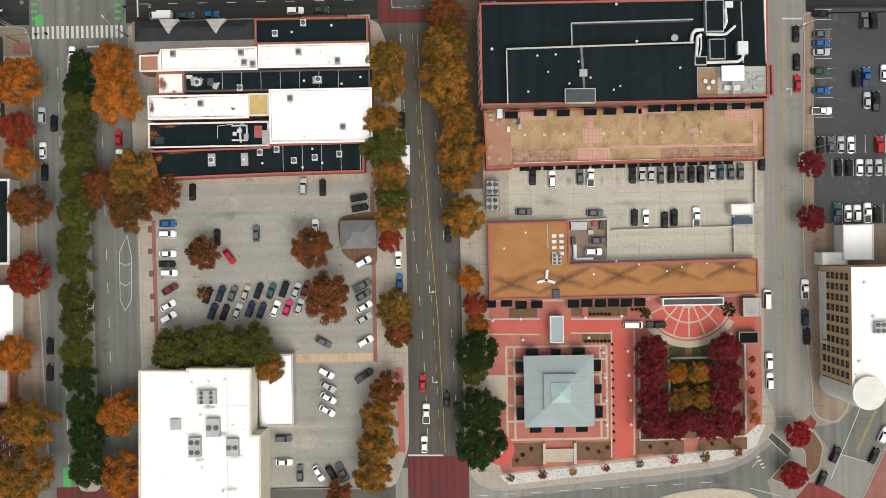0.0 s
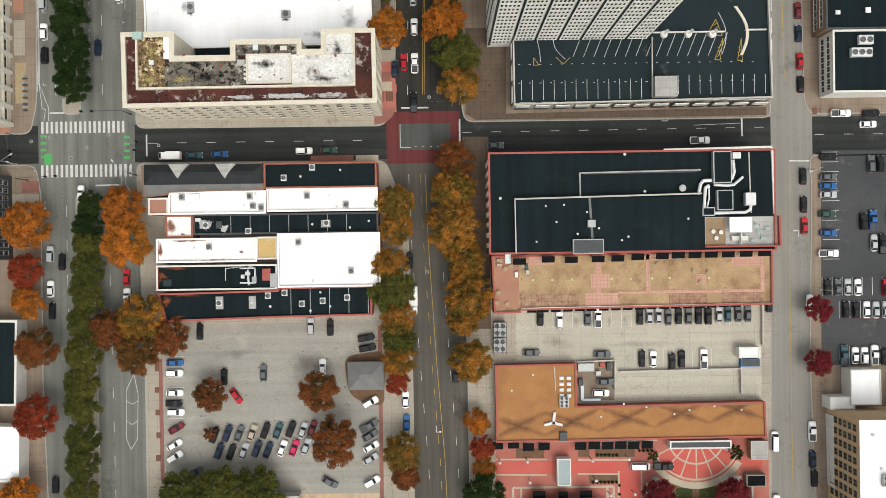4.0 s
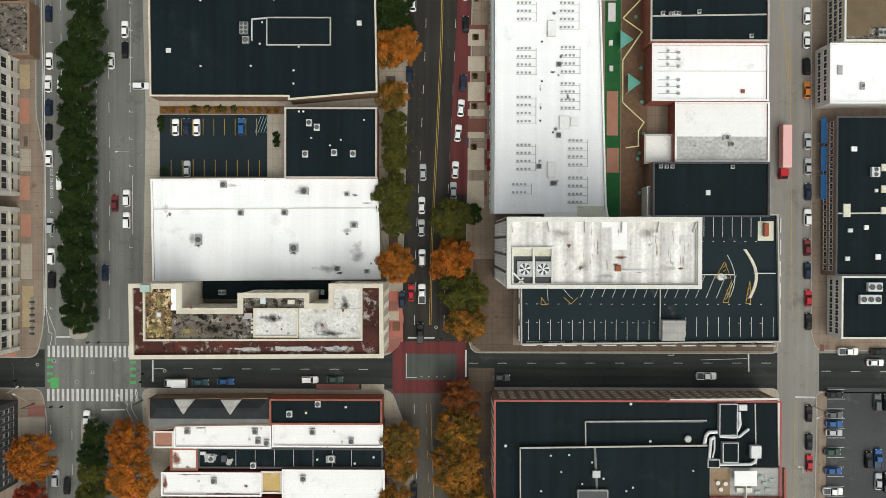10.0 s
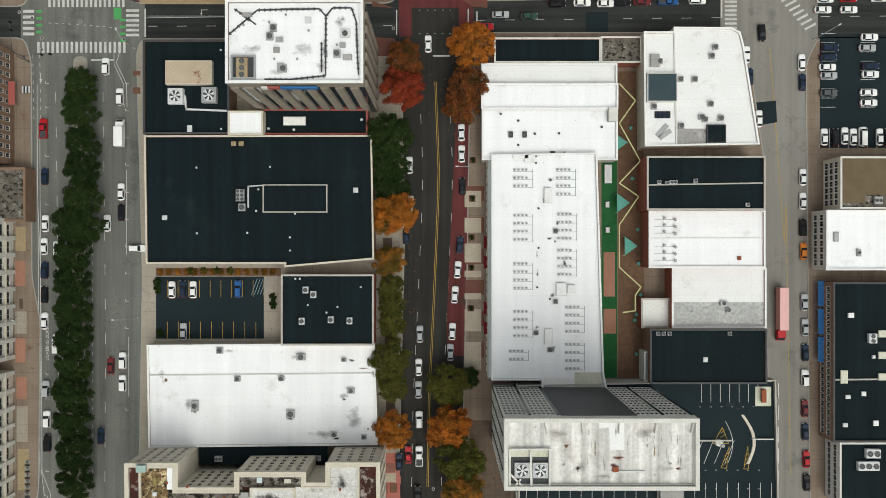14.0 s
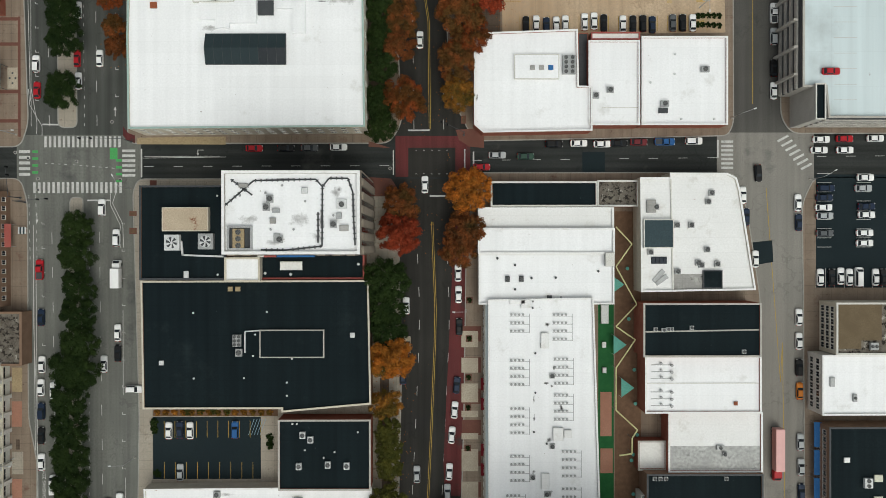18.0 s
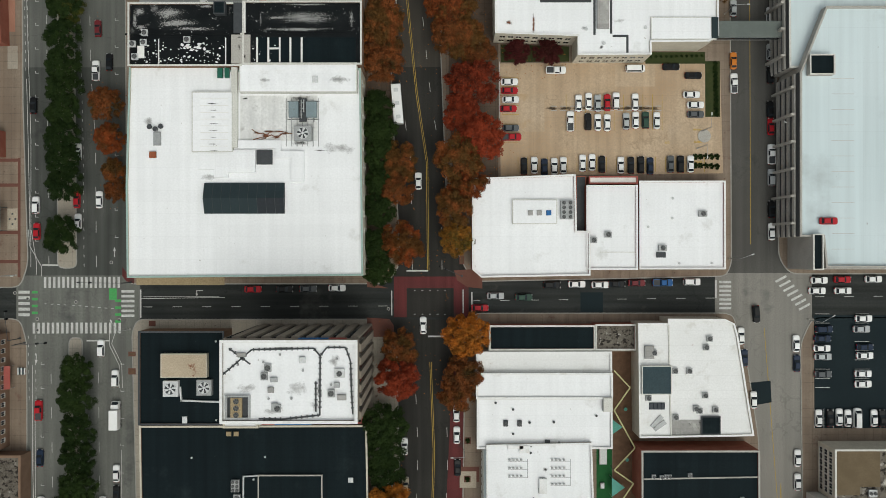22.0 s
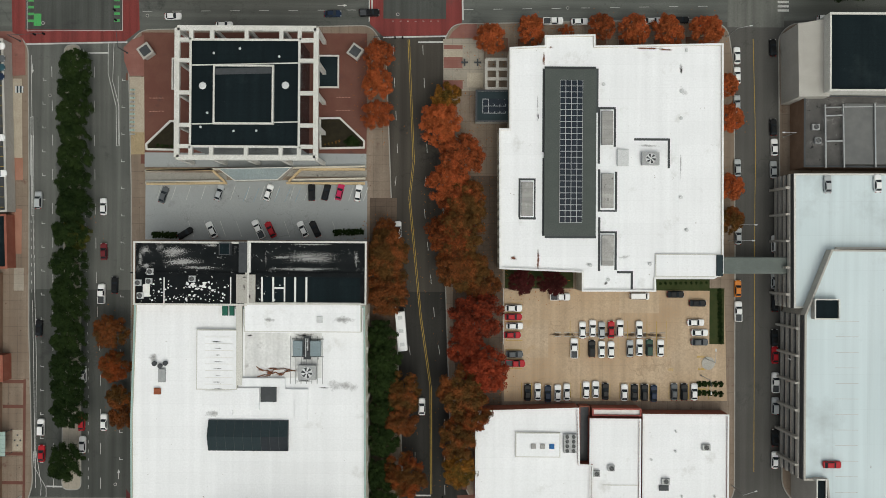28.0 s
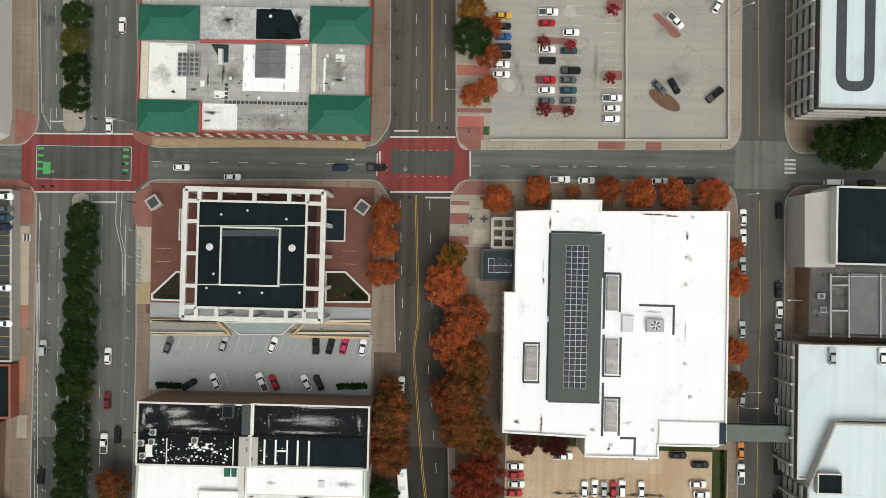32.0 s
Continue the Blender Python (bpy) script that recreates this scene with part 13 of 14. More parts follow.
# ---- trucks and a bus ----
def truck(x, y, a, w, l, h, box_m, cab, label, name="box_truck", cab_len=2.2):
    """A long body behind a cab, on wheels."""
    t_ = thing(name, x, y, 0.012, label, name.split("_")[-1])
    bm_ = bmesh.new()
    loft(bm_, [outline(-l / 2, l / 2 - cab_len, w, 0.9, 0.15), outline(-l / 2, l / 2 - cab_len, w, h - 0.1, 0.15), outline(-l / 2 + 0.08, l / 2 - cab_len - 0.08, w - 0.16, h, 0.15)])
    part("body", bm_, box_m, t_)
    if cab_len > 0.5:
        bm_ = bmesh.new()
        loft(bm_, [outline(l / 2 - cab_len + 0.15, l / 2, w - 0.2, 0.5, 0.3), outline(l / 2 - cab_len + 0.15, l / 2, w - 0.2, 1.3, 0.3), outline(l / 2 - cab_len + 0.2, l / 2 - 0.9, w - 0.4, 2.1, 0.25)])
        part("cab", bm_, cab, t_)
        bm_ = bmesh.new()
        quad(bm_, (w / 2 - 0.3, l / 2 - 0.1, 1.4), (-w / 2 + 0.3, l / 2 - 0.1, 1.4), (-w / 2 + 0.35, l / 2 - 0.8, 2.05), (w / 2 - 0.35, l / 2 - 0.8, 2.05))
        part("windshield", bm_, M["glass"], t_)
    else:
        for k_ in range(3):
            hx = bmesh.new()
            box(hx, -0.6, -l / 2 + (k_ + 0.5) * l / 3 - 0.5, h, 0.6, -l / 2 + (k_ + 0.5) * l / 3 + 0.5, h + 0.15)
            part("roof_hatch", hx, M["whitemetal"], t_)
        bm_ = bmesh.new()
        quad(bm_, (w / 2 - 0.1, l / 2 + 0.02, 1.2), (-w / 2 + 0.1, l / 2 + 0.02, 1.2), (-w / 2 + 0.15, l / 2 + 0.0, h - 0.3), (w / 2 - 0.15, l / 2 + 0.0, h - 0.3))
        part("windshield", bm_, M["glass"], t_)
    for nm_, yy in (("rear_wheels", -l / 2 + 1.2), ("front_wheels", l / 2 - 1.2)):
        for ya in ((-0.55, 0.55) if nm_ == "rear_wheels" else (0.0,)):
            part("wheel_axle", axle_mesh(0.48, w - 0.3), None, t_, "", (0, yy + ya, 0.48))
    t_.matrix_basis = pose(x, y, 0.012, 0, 0, a)


truck(-76.7, 62.8, 90, 2.2, 6.2, 2.7, CAR["white"], CAR["white"], "white box truck parked along the cross street")
truck(-10.2, 22.1, 180, 2.3, 7.6, 2.9, CAR["white"], CAR["white"], "white box truck parked beside the trees")
truck(-90.9, 176.2, 0, 2.4, 7.6, 3.0, CAR["white"], CAR["white"], "white box truck parked on the avenue")
truck(90.1, 126.6, 180, 2.5, 14.6, 3.6, CAR["pale"], CAR["red"], "red truck with a long pale red trailer", "semi_truck", 3.0)
truck(-13.5, 261.4, 5, 2.6, 11.0, 3.1, CAR["white"], CAR["white"], "long white bus parked beside the trees", "city_bus", 0.2)


# ---- paving of the corners, tree pits and painted outlines ----
for m, q in (("brickworn", [(-136.4, 343.5), (-122.5, 343.5), (-119.6, 341.8), (-118.5, 339.3), (-118.4, 331.4), (-123.9, 331), (-124, 340.5), (-136.3, 340.7)]), ("brickworn", [(-124.4, 363.2), (-118.6, 361.6), (-118.6, 357.5), (-120.1, 355), (-124.2, 353.1)]), ("brickworn", [(-92.1, 358.4), (-86.4, 356.3), (-85.7, 353.8), (-88.3, 353.9), (-90.8, 355.3)]),
             ("brickworn", [(-89, 341.3), (-85.6, 342.7), (-85.4, 331.4), (-89.5, 331.4), (-91, 335.5), (-91.2, 339.2)]), ("tanpave", [(-89.5, 331.1), (-85.4, 331.1), (-85.2, 315.7), (-89, 315.7)]), ("tan", [(-89, 315.7), (-85.2, 315.7), (-85.1, 309.6), (-88.9, 309.5)]), ("tanpave", [(-123.9, 330.4), (-119.4, 330.4), (-119, 303.7), (-123.5, 303.7)]),
             ("brickworn", [(-1.2, 360.9), (5.5, 361.3), (5.6, 354.7), (2.3, 354.6), (-0.3, 356.8)]), ("brickworn", [(-1.3, 366.2), (8.4, 366.3), (8.4, 365.1), (-1.3, 365)]), ("walk", [(-2.6, 342), (8.7, 342.1), (8.8, 327.7), (-2.4, 327.6)]), ("brickworn", [(-0.1, 343.9), (2.4, 346.1), (6.8, 346.2), (6.8, 342.4), (-1, 342.3)]),
             ("brickworn", [(38, 357.8), (45.5, 357.9), (45.5, 355.7), (38, 355.6)]), ("brickworn", [(51.3, 357.9), (55.6, 358), (55.7, 355.6), (51.3, 355.6)]), ("tan", [(-85.8, 355.7), (-26.3, 356.2), (-26.3, 354.3), (-85.7, 353.8)]),
             ("brickworn", [(-118.3, 56.4), (-113.5, 56.4), (-113.6, 53.3), (-118.3, 53.2)]), ("walk", [(-121.4, 52.9), (-113.6, 52.9), (-113.6, 47.6), (-121.4, 47.6)]), ("terracotta", [(-125.5, 71.7), (-121.4, 71.8), (-121.4, 69.7), (-125.5, 69.7)]),
             ("brickworn", [(-20.4, 74.5), (-14.4, 75.4), (-15.4, 72.9), (-17.3, 71.3), (-20.4, 70.7)]), ("brickworn", [(-19.8, 85.4), (-15.7, 85.4), (-15.7, 82.9), (-19.8, 82.9)]), ("brickworn", [(-19.8, 79.8), (-17.6, 79.8), (-17.6, 77), (-19.8, 77)]), ("tanpave", [(-19.6, 82.6), (-15.4, 82.6), (-15.4, 80.1), (-19.6, 80.1)]), ("brickpave", [(-15.4, 82.6), (-14.1, 81.7), (-14.1, 79.5), (-15.1, 80.1)]),
             ("tanpave", [(-25.7, 62.4), (-19.4, 62.4), (-19.4, 60.8), (-25.7, 60.8)]), ("brickworn", [(-38.2, 62.4), (-26.3, 62.4), (-26.3, 60.8), (-38.2, 60.8)]),
             ("brickdark", [(2, 215.8), (6.7, 216.1), (9.8, 214.3), (9.8, 210.8), (5.7, 211.2), (2.9, 213)]), ("brickdark", [(-22, 202.8), (-15.8, 202.4), (-14.6, 200.6), (-14.6, 197.5), (-22, 197.5)]), ("brickdark", [(-22, 212.7), (-16.1, 210.9), (-17.7, 210.9), (-22, 211.2)]), ("redroad", [(-89.5, 216.8), (-88.1, 215), (-86.2, 214.3), (-86.2, 212.2), (-88.4, 212.9), (-89.5, 214.3)]),
             ("brickdark", [(-82.2, 202), (-80.3, 202), (-80.3, 200.5), (-82.2, 200.5)]), ("tan", [(-85.6, 213.7), (-61.3, 214), (-61.3, 211.8), (-85.6, 211.9)])):
    patch("paving", q, M[m], dict(tanpave="cream concrete paving in the pavement", tan="buff concrete strip along the kerb", walk="pale concrete squares in the pavement").get(m, "worn red brick paving in the pavement"), 0.01, "pavement")
for q in (rect(-2.3, 339.2, 2.8, 340.3), rect(-2.4, 333.9, 2.8, 337), rect(-2.6, 328.2, 2.9, 330.6)):
    patch("paving", q, M["brickworn"], "worn red brick band across the pavement", 0.014, "pavement")
for q in (rect(-2.2, 337, 2.8, 339.2), rect(4.1, 328.6, 8.5, 332.7)):
    patch("paving", q, M["tanpave"], "cream concrete band across the pavement", 0.014, "pavement")


def tree_pit(x0, y0, x1, y1, m="mulch", label="sunken planting bed with a brick rim"):
    o = rect(x0, y0, x1, y1)
    ob = sheet("tree_pit", inset(o, 0.25), KERB - 0.02, KERB + 0.03, M[m], label, "planting bed")
    bm = bmesh.new()
    ring(bm, o, inset(o, 0.25), KERB - 0.02, KERB + 0.06)
    part("rim", bm, M["brickdark"], ob)


for q in ((9.6, 338.6, 15.3, 342.3), (18.1, 339.4, 23.6, 342.1), (40, 339.6, 42.5, 342.3), (46, 339.7, 53.1, 341.9), (55.6, 340.1, 62.4, 342.2), (64.4, 340.7, 69.7, 342.9), (-17.1, 77.3, -15.1, 79.8), (3.5, 217.5, 4.8, 219.7), (-90.5, 330.1, -89.8, 332),
          (-87.8, 192.2, -85.8, 193.5), (-87.8, 187.2, -85.8, 188.9), (100.9, 71.9, 102.1, 73.8)):
    tree_pit(*q)
for q in ((6, 358.8, 7.9, 361.3), (5.9, 367.9, 7.8, 370.1)):
    tree_pit(*q, "turf", "small square bed of clipped green planting")
for t_, q in ((0, (-82.1, 3.3, -80.9, 5.2)), (0, (-82.2, -2.6, -81, -1.1)), (0, (-82.1, -8.9, -80.8, -7.3)), (0, (-81.9, -15.2, -80.7, -13.6)), (0, (-82.1, -21.5, -80.8, -19.9))):
    tree_pit(*q)

# outlines of bays and buffers on the avenue
for pts in ([(-95.5, 340.8), (-95.5, 332), (-93.2, 322.9), (-93, 311.9), (-92.2, 311.9), (-92.4, 322.9), (-94.2, 329.8), (-93.9, 340.8)], [(-116.8, 303.6), (-117.1, 319.5), (-116.3, 320.1), (-116, 303.6)], [(-116.8, 364.8), (-116.8, 362), (-114.5, 357.6), (-114.6, 363.6)], [(-113.2, 83.4), (-110.7, 76.8), (-110.7, 73)], [(-113.2, 83.1), (-112.4, 76.5), (-111.5, 76.2), (-112, 73)],
            [(-91.2, 57.4), (-90.5, 56.8), (-90.9, 55.2), (-89.1, 51.7)], [(-89.5, 57.4), (-89.5, 55.2), (-87.8, 52.4)], [(-115.5, 227.1), (-115.2, 222.8), (-111.8, 216.9), (-111.8, 214.4)], [(-114.7, 227.1), (-113.6, 220.3), (-113.2, 217.8), (-113.3, 214.7)], [(-93.1, 198.8), (-93.1, 195.3), (-90.4, 189.7), (-90.3, 183.5)], [(-91.5, 198.8), (-92.5, 195.7), (-89.7, 190), (-89.5, 183.5)],
            [(-88, 2.7), (-90.2, -2), (-90.3, -15.3), (-89, -18.3), (-87.2, -15.4), (-86.9, -3.1), (-88, 2.7)], [(-90.2, -4.8), (-88.5, -5.8), (-86.9, -4.8)], [(-90.2, -10.3), (-88.7, -11.4), (-87.1, -10.3)], [(-103.4, 157.5), (-103.4, 161.9), (-102.1, 162.8), (-102.1, 156.6), (-103.4, 157.5)],
            [(-118.2, 353), (-91.7, 353.2), (-91.6, 343.9), (-118.1, 343.7), (-118.2, 353)], [(-10.4, 64.3), (-13.3, 64.3), (-13.3, 70.9)], [(-84.7, 208.1), (-61.3, 208.4)]):
    polyline("bay_outline", pts, 0.14, "paint", "thin white painted outline on the asphalt", 0.028)
polyline("turn_guide", [(-111.1, 206.7), (-103.4, 206.3), (-91.7, 205.3)], 0.14, "paint", "short-dashed white turning guide line", 0.028, 0.7, 1.1)
for pts in ([(-16.9, 354.1), (-1.8, 354.3)], [(-16.8, 346.9), (-1.7, 347)], [(-9.1, 210.2), (1, 210.2)], [(-9.1, 203.7), (1, 203.7)], [(-9.3, 64.5), (-2.2, 64.5)]):
    polyline("turn_guide", pts, 0.12, "paint", "worn dotted white line in the crossing", 0.028, 0.5, 1.6)
for pts in ([(-15.2, 210.2), (-15.2, 203.4)], [(4.5, 210.5), (4.5, 204)], [(-23.1, 353.1), (-23.1, 346.8)], [(3.1, 71.4), (3.1, 64.8)]):
    polyline("stop_line", pts, 0.3, "paint", "white stop line across the lane", 0.03)
bays(8.7, 366.3, 13.1, 368.5, 5, m="bluepaint", slant=-40, label="pale blue hatched disabled bay lines")
bays(8.8, 361.3, 13.2, 363.5, 5, m="bluepaint", slant=-40, label="pale blue hatched disabled bay lines")
bays(9.1, 359.7, 13.1, 370.7, 4, m="bluepaint", along="y", label="pale blue disabled bay lines")

bm = bmesh.new()
drum(bm, 0, 0, -0.05, 0.008, 0.46, n=18)
k = len(bm.faces)
drum(bm, 0, 0, 0, 0.014, 0.33, n=18)
bm.faces.ensure_lookup_table()
for f in bm.faces[k:]:
    f.material_index = 1
MANHOLE = mesh("manhole_cover", bm, M["concrete"], M["darkmetal"])
for x, y in ((-111, 68.5), (-115.6, 67.5), (-100.3, 65.4), (-104.7, 62.8), (-94.2, 69), (-80.3, 65.9), (-5.1, 78.2), (-102.4, 207.2), (-115.7, 208.1), (-113, 202.5), (-113, 199.4), (-119.2, 209.7), (-90.4, 202.2), (-92.6, 218.1), (-16.1, 205.2), (-113.7, 345.9), (-84.7, 348.1), (-15.2, 348.8), (31.8, 350.8), (-105.3, 321.2), (-111.6, 325.8), (-99.4, 0.1), (-6.3, 29.8), (-96.5, 26.7), (-97.2, 156), (-12.7, 171.5), (-111.7, 137.3)):
    ob = new("manhole_cover", MANHOLE)
    ob.location = (x, y, 0.022)
    tagged(ob, "round iron manhole cover in a pale collar", "manhole cover", "manhole covers", "structure")


def signal(x, y, tx, ty):
    """A traffic signal: a pole on the pavement and an arm over the road with two heads."""
    t = thing("traffic_signal", x, y, KERB if any(inside(x, y, p) for p in PAVED) else 0.0, "dark steel traffic signal mast with two hanging heads", "traffic light", "traffic signals")
    dx, dy = tx - x, ty - y
    bm = bmesh.new()
    tube(bm, (0, 0, 0), (0, 0, 6.4), 0.14, 8, 0.1)
    drum(bm, 0, 0, 0, 0.3, 0.3, n=10)
    part("pole", bm, M["darkmetal"], t)
    bm = bmesh.new()
    tube(bm, (0, 0, 6.1), (dx, dy, 6.5), 0.08, 6, 0.05)
    part("arm", bm, M["darkmetal"], t)
    for f in (0.72, 0.98):
        bm = bmesh.new()
        box(bm, -0.2, -0.22, -1.1, 0.2, 0.22, 0.1, 0.03)
        part("signal_head", bm, M["canvas"], t, "", (dx * f, dy * f, 6.2 + 0.4 * f))


for (x, y), (u, v) in (((-116.7, 56.7), (-105.7, 57.2)), ((-87.9, 74.6), (-99.1, 74.5)), ((-86.5, 57.7), (-84, 66.3)), ((-119, 68.9), (-118.3, 62.3)), ((-87.2, 212.6), (-99, 212.8)), ((-116.4, 196), (-107.4, 196.6)), ((-117.7, 197.2), (-118.3, 205.3)),
                       ((-88.3, 359.7), (-103.5, 359.9)), ((-119.9, 340.8), (-110.1, 341.2)), ((-90.2, 337.7), (-91.3, 348)), ((2.2, 359.6), (-6.2, 359.6)), ((-21.1, 340.9), (-13.3, 340.6)), ((4.2, 214.3), (-2.1, 217.1)), ((1.2, 75.9), (-5.4, 75.7))):
    signal(x, y, u, v)

# street furniture of the avenue
bk = thing("bicycle_rack", -88.6, 321.3, KERB + 0.012, "row of grey green docks for hire bicycles", "bicycle rack")
for k in range(12):
    bm = bmesh.new()
    box(bm, -0.75, -0.22, 0, 0.75, 0.22, 0.12, 0.03)
    box(bm, -0.1, -0.12, 0.1, 0.5, 0.12, 0.95, 0.03)
    part("dock", bm, M["verdigris" if k % 2 else "metal"], bk, "", (0, (k - 5.5) * 1.12, 0))
bk = thing("bicycle_rack", -117, 80.9, KERB + 0.012, "row of blue grey docks for hire bicycles", "bicycle rack")
for k in range(12):
    bm = bmesh.new()
    box(bm, -0.75, -0.22, 0, 0.75, 0.22, 0.12, 0.03)
    box(bm, -0.1, -0.12, 0.1, 0.5, 0.12, 0.95, 0.03)
    part("dock", bm, M["slate" if k % 2 else "darkmetal"], bk, "", (0, (k - 5.5) * 0.88, 0))
for (x, y) in ((-119.9, 327.3), (-117.1, 188.2)):
    t = thing("slatted_bench", x, y, KERB + 0.012, "low bench table with teal and white slats", "bench")
    for k in range(5):
        bm = bmesh.new()
        box(bm, -0.19, -0.95, 0.4, 0.19, 0.95, 0.5, 0.02)
        box(bm, -0.1, -0.7, 0, 0.1, -0.55, 0.4)
        box(bm, -0.1, 0.55, 0, 0.1, 0.7, 0.4)
        part("slat", bm, M["slate2" if k % 2 else "whitemetal"], t, "", ((k - 2) * 0.45, 0, 0))
for (x, y), a in (((-84.2, 337.7), 35), ((-26.6, 337.8), -35)):
    t = thing("kiosk", x, y, KERB + 0.004, "small square kiosk with a dark roof and pale frame", "kiosk")
    bm = bmesh.new()
    box(bm, -1.5, -1.5, 0, 1.5, 1.5, 2.4)
    b_ = part("body", bm, M["concrete"], t)
    bm = bmesh.new()
    box(bm, -1.8, -1.8, 2.4, 1.8, 1.8, 2.6, 0.05)
    r_ = part("roof", bm, M["concrete"], t)
    bm = bmesh.new()
    box(bm, -1.25, -1.25, 2.55, 1.25, 1.25, 2.64)
    part("panel", bm, M["darkmetal"], t, "dark roof panel")
    t.rotation_euler = (0, 0, radians(a))
for x, y in ((3.4, 335.5), (7, 335.5)):
    bm = bmesh.new()
    box(bm, -1.0, -0.22, 0.0, 1.0, 0.22, 0.45, 0.03)
    box(bm, -0.22, -1.0, 0.005, 0.22, 1.0, 0.455, 0.03)
    t = new("cross_bench", mesh("cross_bench", bm, M["darkmetal"]))
    t.location = (x, y, KERB + 0.01)
    tagged(t, "dark cross-shaped bench on the library forecourt", "bench", "cross benches")
for p, q in (((-83.9, 325.2), (-79.4, 325.2)), ((-83.9, 321.5), (-79.3, 321.6)), ((-32.2, 325.7), (-27.5, 325.7)), ((-32.2, 322.1), (-27.5, 322.1))):
    polyline("brick_joint", [p, q], 0.16, "pinkpave", "pale stone joint in the brick plaza", KERB + 0.016, 0.6, 0.25)

# the street trees' shade on the pavement, painted as sheets of darker paving
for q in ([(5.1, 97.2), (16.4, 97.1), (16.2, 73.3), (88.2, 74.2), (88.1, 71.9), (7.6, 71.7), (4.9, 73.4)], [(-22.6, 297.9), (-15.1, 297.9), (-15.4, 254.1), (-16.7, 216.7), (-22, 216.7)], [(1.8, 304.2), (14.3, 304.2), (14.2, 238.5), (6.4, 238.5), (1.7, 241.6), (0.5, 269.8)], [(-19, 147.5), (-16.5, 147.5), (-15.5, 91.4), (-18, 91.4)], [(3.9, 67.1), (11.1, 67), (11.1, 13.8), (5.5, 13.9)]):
    patch("shaded_paving", q, M["walk_dark"], "brown paving darkened with painted shade of the street trees", 0.018, "pavement")
on_road("parking_strip", [(1.6, 189.5), (4.9, 189.5), (4.6, 164.7), (3.8, 123.8), (3.2, 114.9), (-1.1, 114.9), (-1.5, 123.8)], M["redroad"], "brick red parking strip along the kerb", 0.014)
for x, y in ((5.7, 168.9), (5.6, 158.3), (5.4, 147.6), (5.3, 139.3), (5.2, 128.1)):
    tree_pit(x - 0.9, y - 0.9, x + 0.9, y + 0.9)
    shrubs([(x, y)], KERB + 0.03, 0.7, "green", "low green shrub in a square pavement pit")

# ---- fallen leaves under the turning trees ----
rs = np.random.RandomState(5)
lv, lf = [], []
for ob in [o for o in scene.objects if o.name.split(".")[0] == "tree"]:
    if "bare" in ob["label"] or "green" in ob["label"] and "olive" not in ob["label"]:
        continue
    d = ob.scale[0] / 0.9
    for k in range(70):
        a, r = rs.uniform(0, 6.28), d * 0.95 * math.sqrt(rs.uniform(0.05, 1))
        x, y = ob.location.x + r * math.cos(a), ob.location.y + r * math.sin(a)
        paved = any(inside(x, y, p) for p in PAVED)
        if not paved and k % 4:
            continue
        z = KERB + 0.03 if paved else 0.036
        u, s = rs.uniform(0, 3.14), rs.uniform(0.07, 0.17)
        i = len(lv)
        lv += [(x + s * math.cos(u + j * 1.57), y + s * math.sin(u + j * 1.57), z + (0.02 if j % 2 else 0)) for j in range(4)]
        lf.append((i, i + 1, i + 2, i + 3))
me = bpy.data.meshes.new("fallen_leaves")
me.from_pydata(lv, [], lf)
me.materials.append(M["leaflitter"])
tagged(new("fallen_leaves", me), "scattered orange and brown fallen leaves on paving", "leaves", "", "stuff")

# bicycle lane and squares of the avenue's pavement
for pts in ([(-114.3, 179.4), (-114, 140.4), (-113.6, 81.1)], [(-113.6, 179.4), (-113.4, 140.4), (-113, 81.1)], [(-116.7, 314.7), (-116.4, 292.4), (-115.8, 292.4), (-116.1, 314.7)], [(-116, 268.9), (-115.5, 248.9), (-115, 223.9)]):
    polyline("bike_lane_line", pts, 0.14, "paint", "solid white line of the bicycle lane", 0.028)
for pts in ([(-116.6, 291.2), (-116.2, 269.6)], [(-115.8, 291.2), (-115.4, 269.6)], [(-115.5, 198), (-115.2, 180)], [(-113.6, 198), (-113.3, 180)]):
    polyline("bike_lane_line", pts, 0.13, "paint", "dashed white line of the bicycle lane", 0.028, 0.9, 1.5)
for m, q in (("tan", rect(-120.2, 143.8, -117.4, 150.5)), ("terracotta", rect(-120.3, 134.2, -117.5, 141.2)), ("walk_dark", rect(-119.2, 127.9, -118.1, 130.7)), ("walk", rect(-120.3, 121.1, -117.2, 127.3)), ("terracotta", rect(-120.3, 113.1, -117.5, 119.8)), ("terracotta", rect(-120, 103, -117.2, 109.2)), ("walk", rect(-120, 91.3, -116.9, 101.1)), ("tan", rect(-119.7, 78, -116.6, 89.3)),
             ("terracotta", rect(-122.9, 302.2, -118.9, 308.4)), ("terracotta", rect(-122.8, 281.8, -119.1, 294.3)), ("walk", rect(-121.2, 271.6, -118.4, 277.9))):
    patch("paving", q, M[m], "square of tan or brown paving beside the avenue", 0.02, "pavement")
rw = thing("ramp_wall", -56.9, 303.6, KERB, "low cream walls of the ramp below the office", "wall")
for p, q in (((-84.3, 305.2), (-66.2, 305.4)), ((-66.2, 305.4), (-62.6, 302)), ((-84.3, 301.4), (-62.1, 301.7)), ((-23.9, 305.7), (-41.6, 305.6)), ((-41.6, 305.6), (-45, 302.1)), ((-23.9, 301.8), (-45.6, 301.8))):
    roof_bar(rw, p, q, 0.6, KERB, 0.9, "creamwall", "wall_run")
bays(-56.9, 296.5, -42.5, 300.6, 5, m="bluepaint", slant=-22, label="pale blue disabled bay lines")
bays(-54.4, 131.7, -51.2, 136.4, 4, m="bluepaint", slant=-20, label="pale blue disabled bay lines")


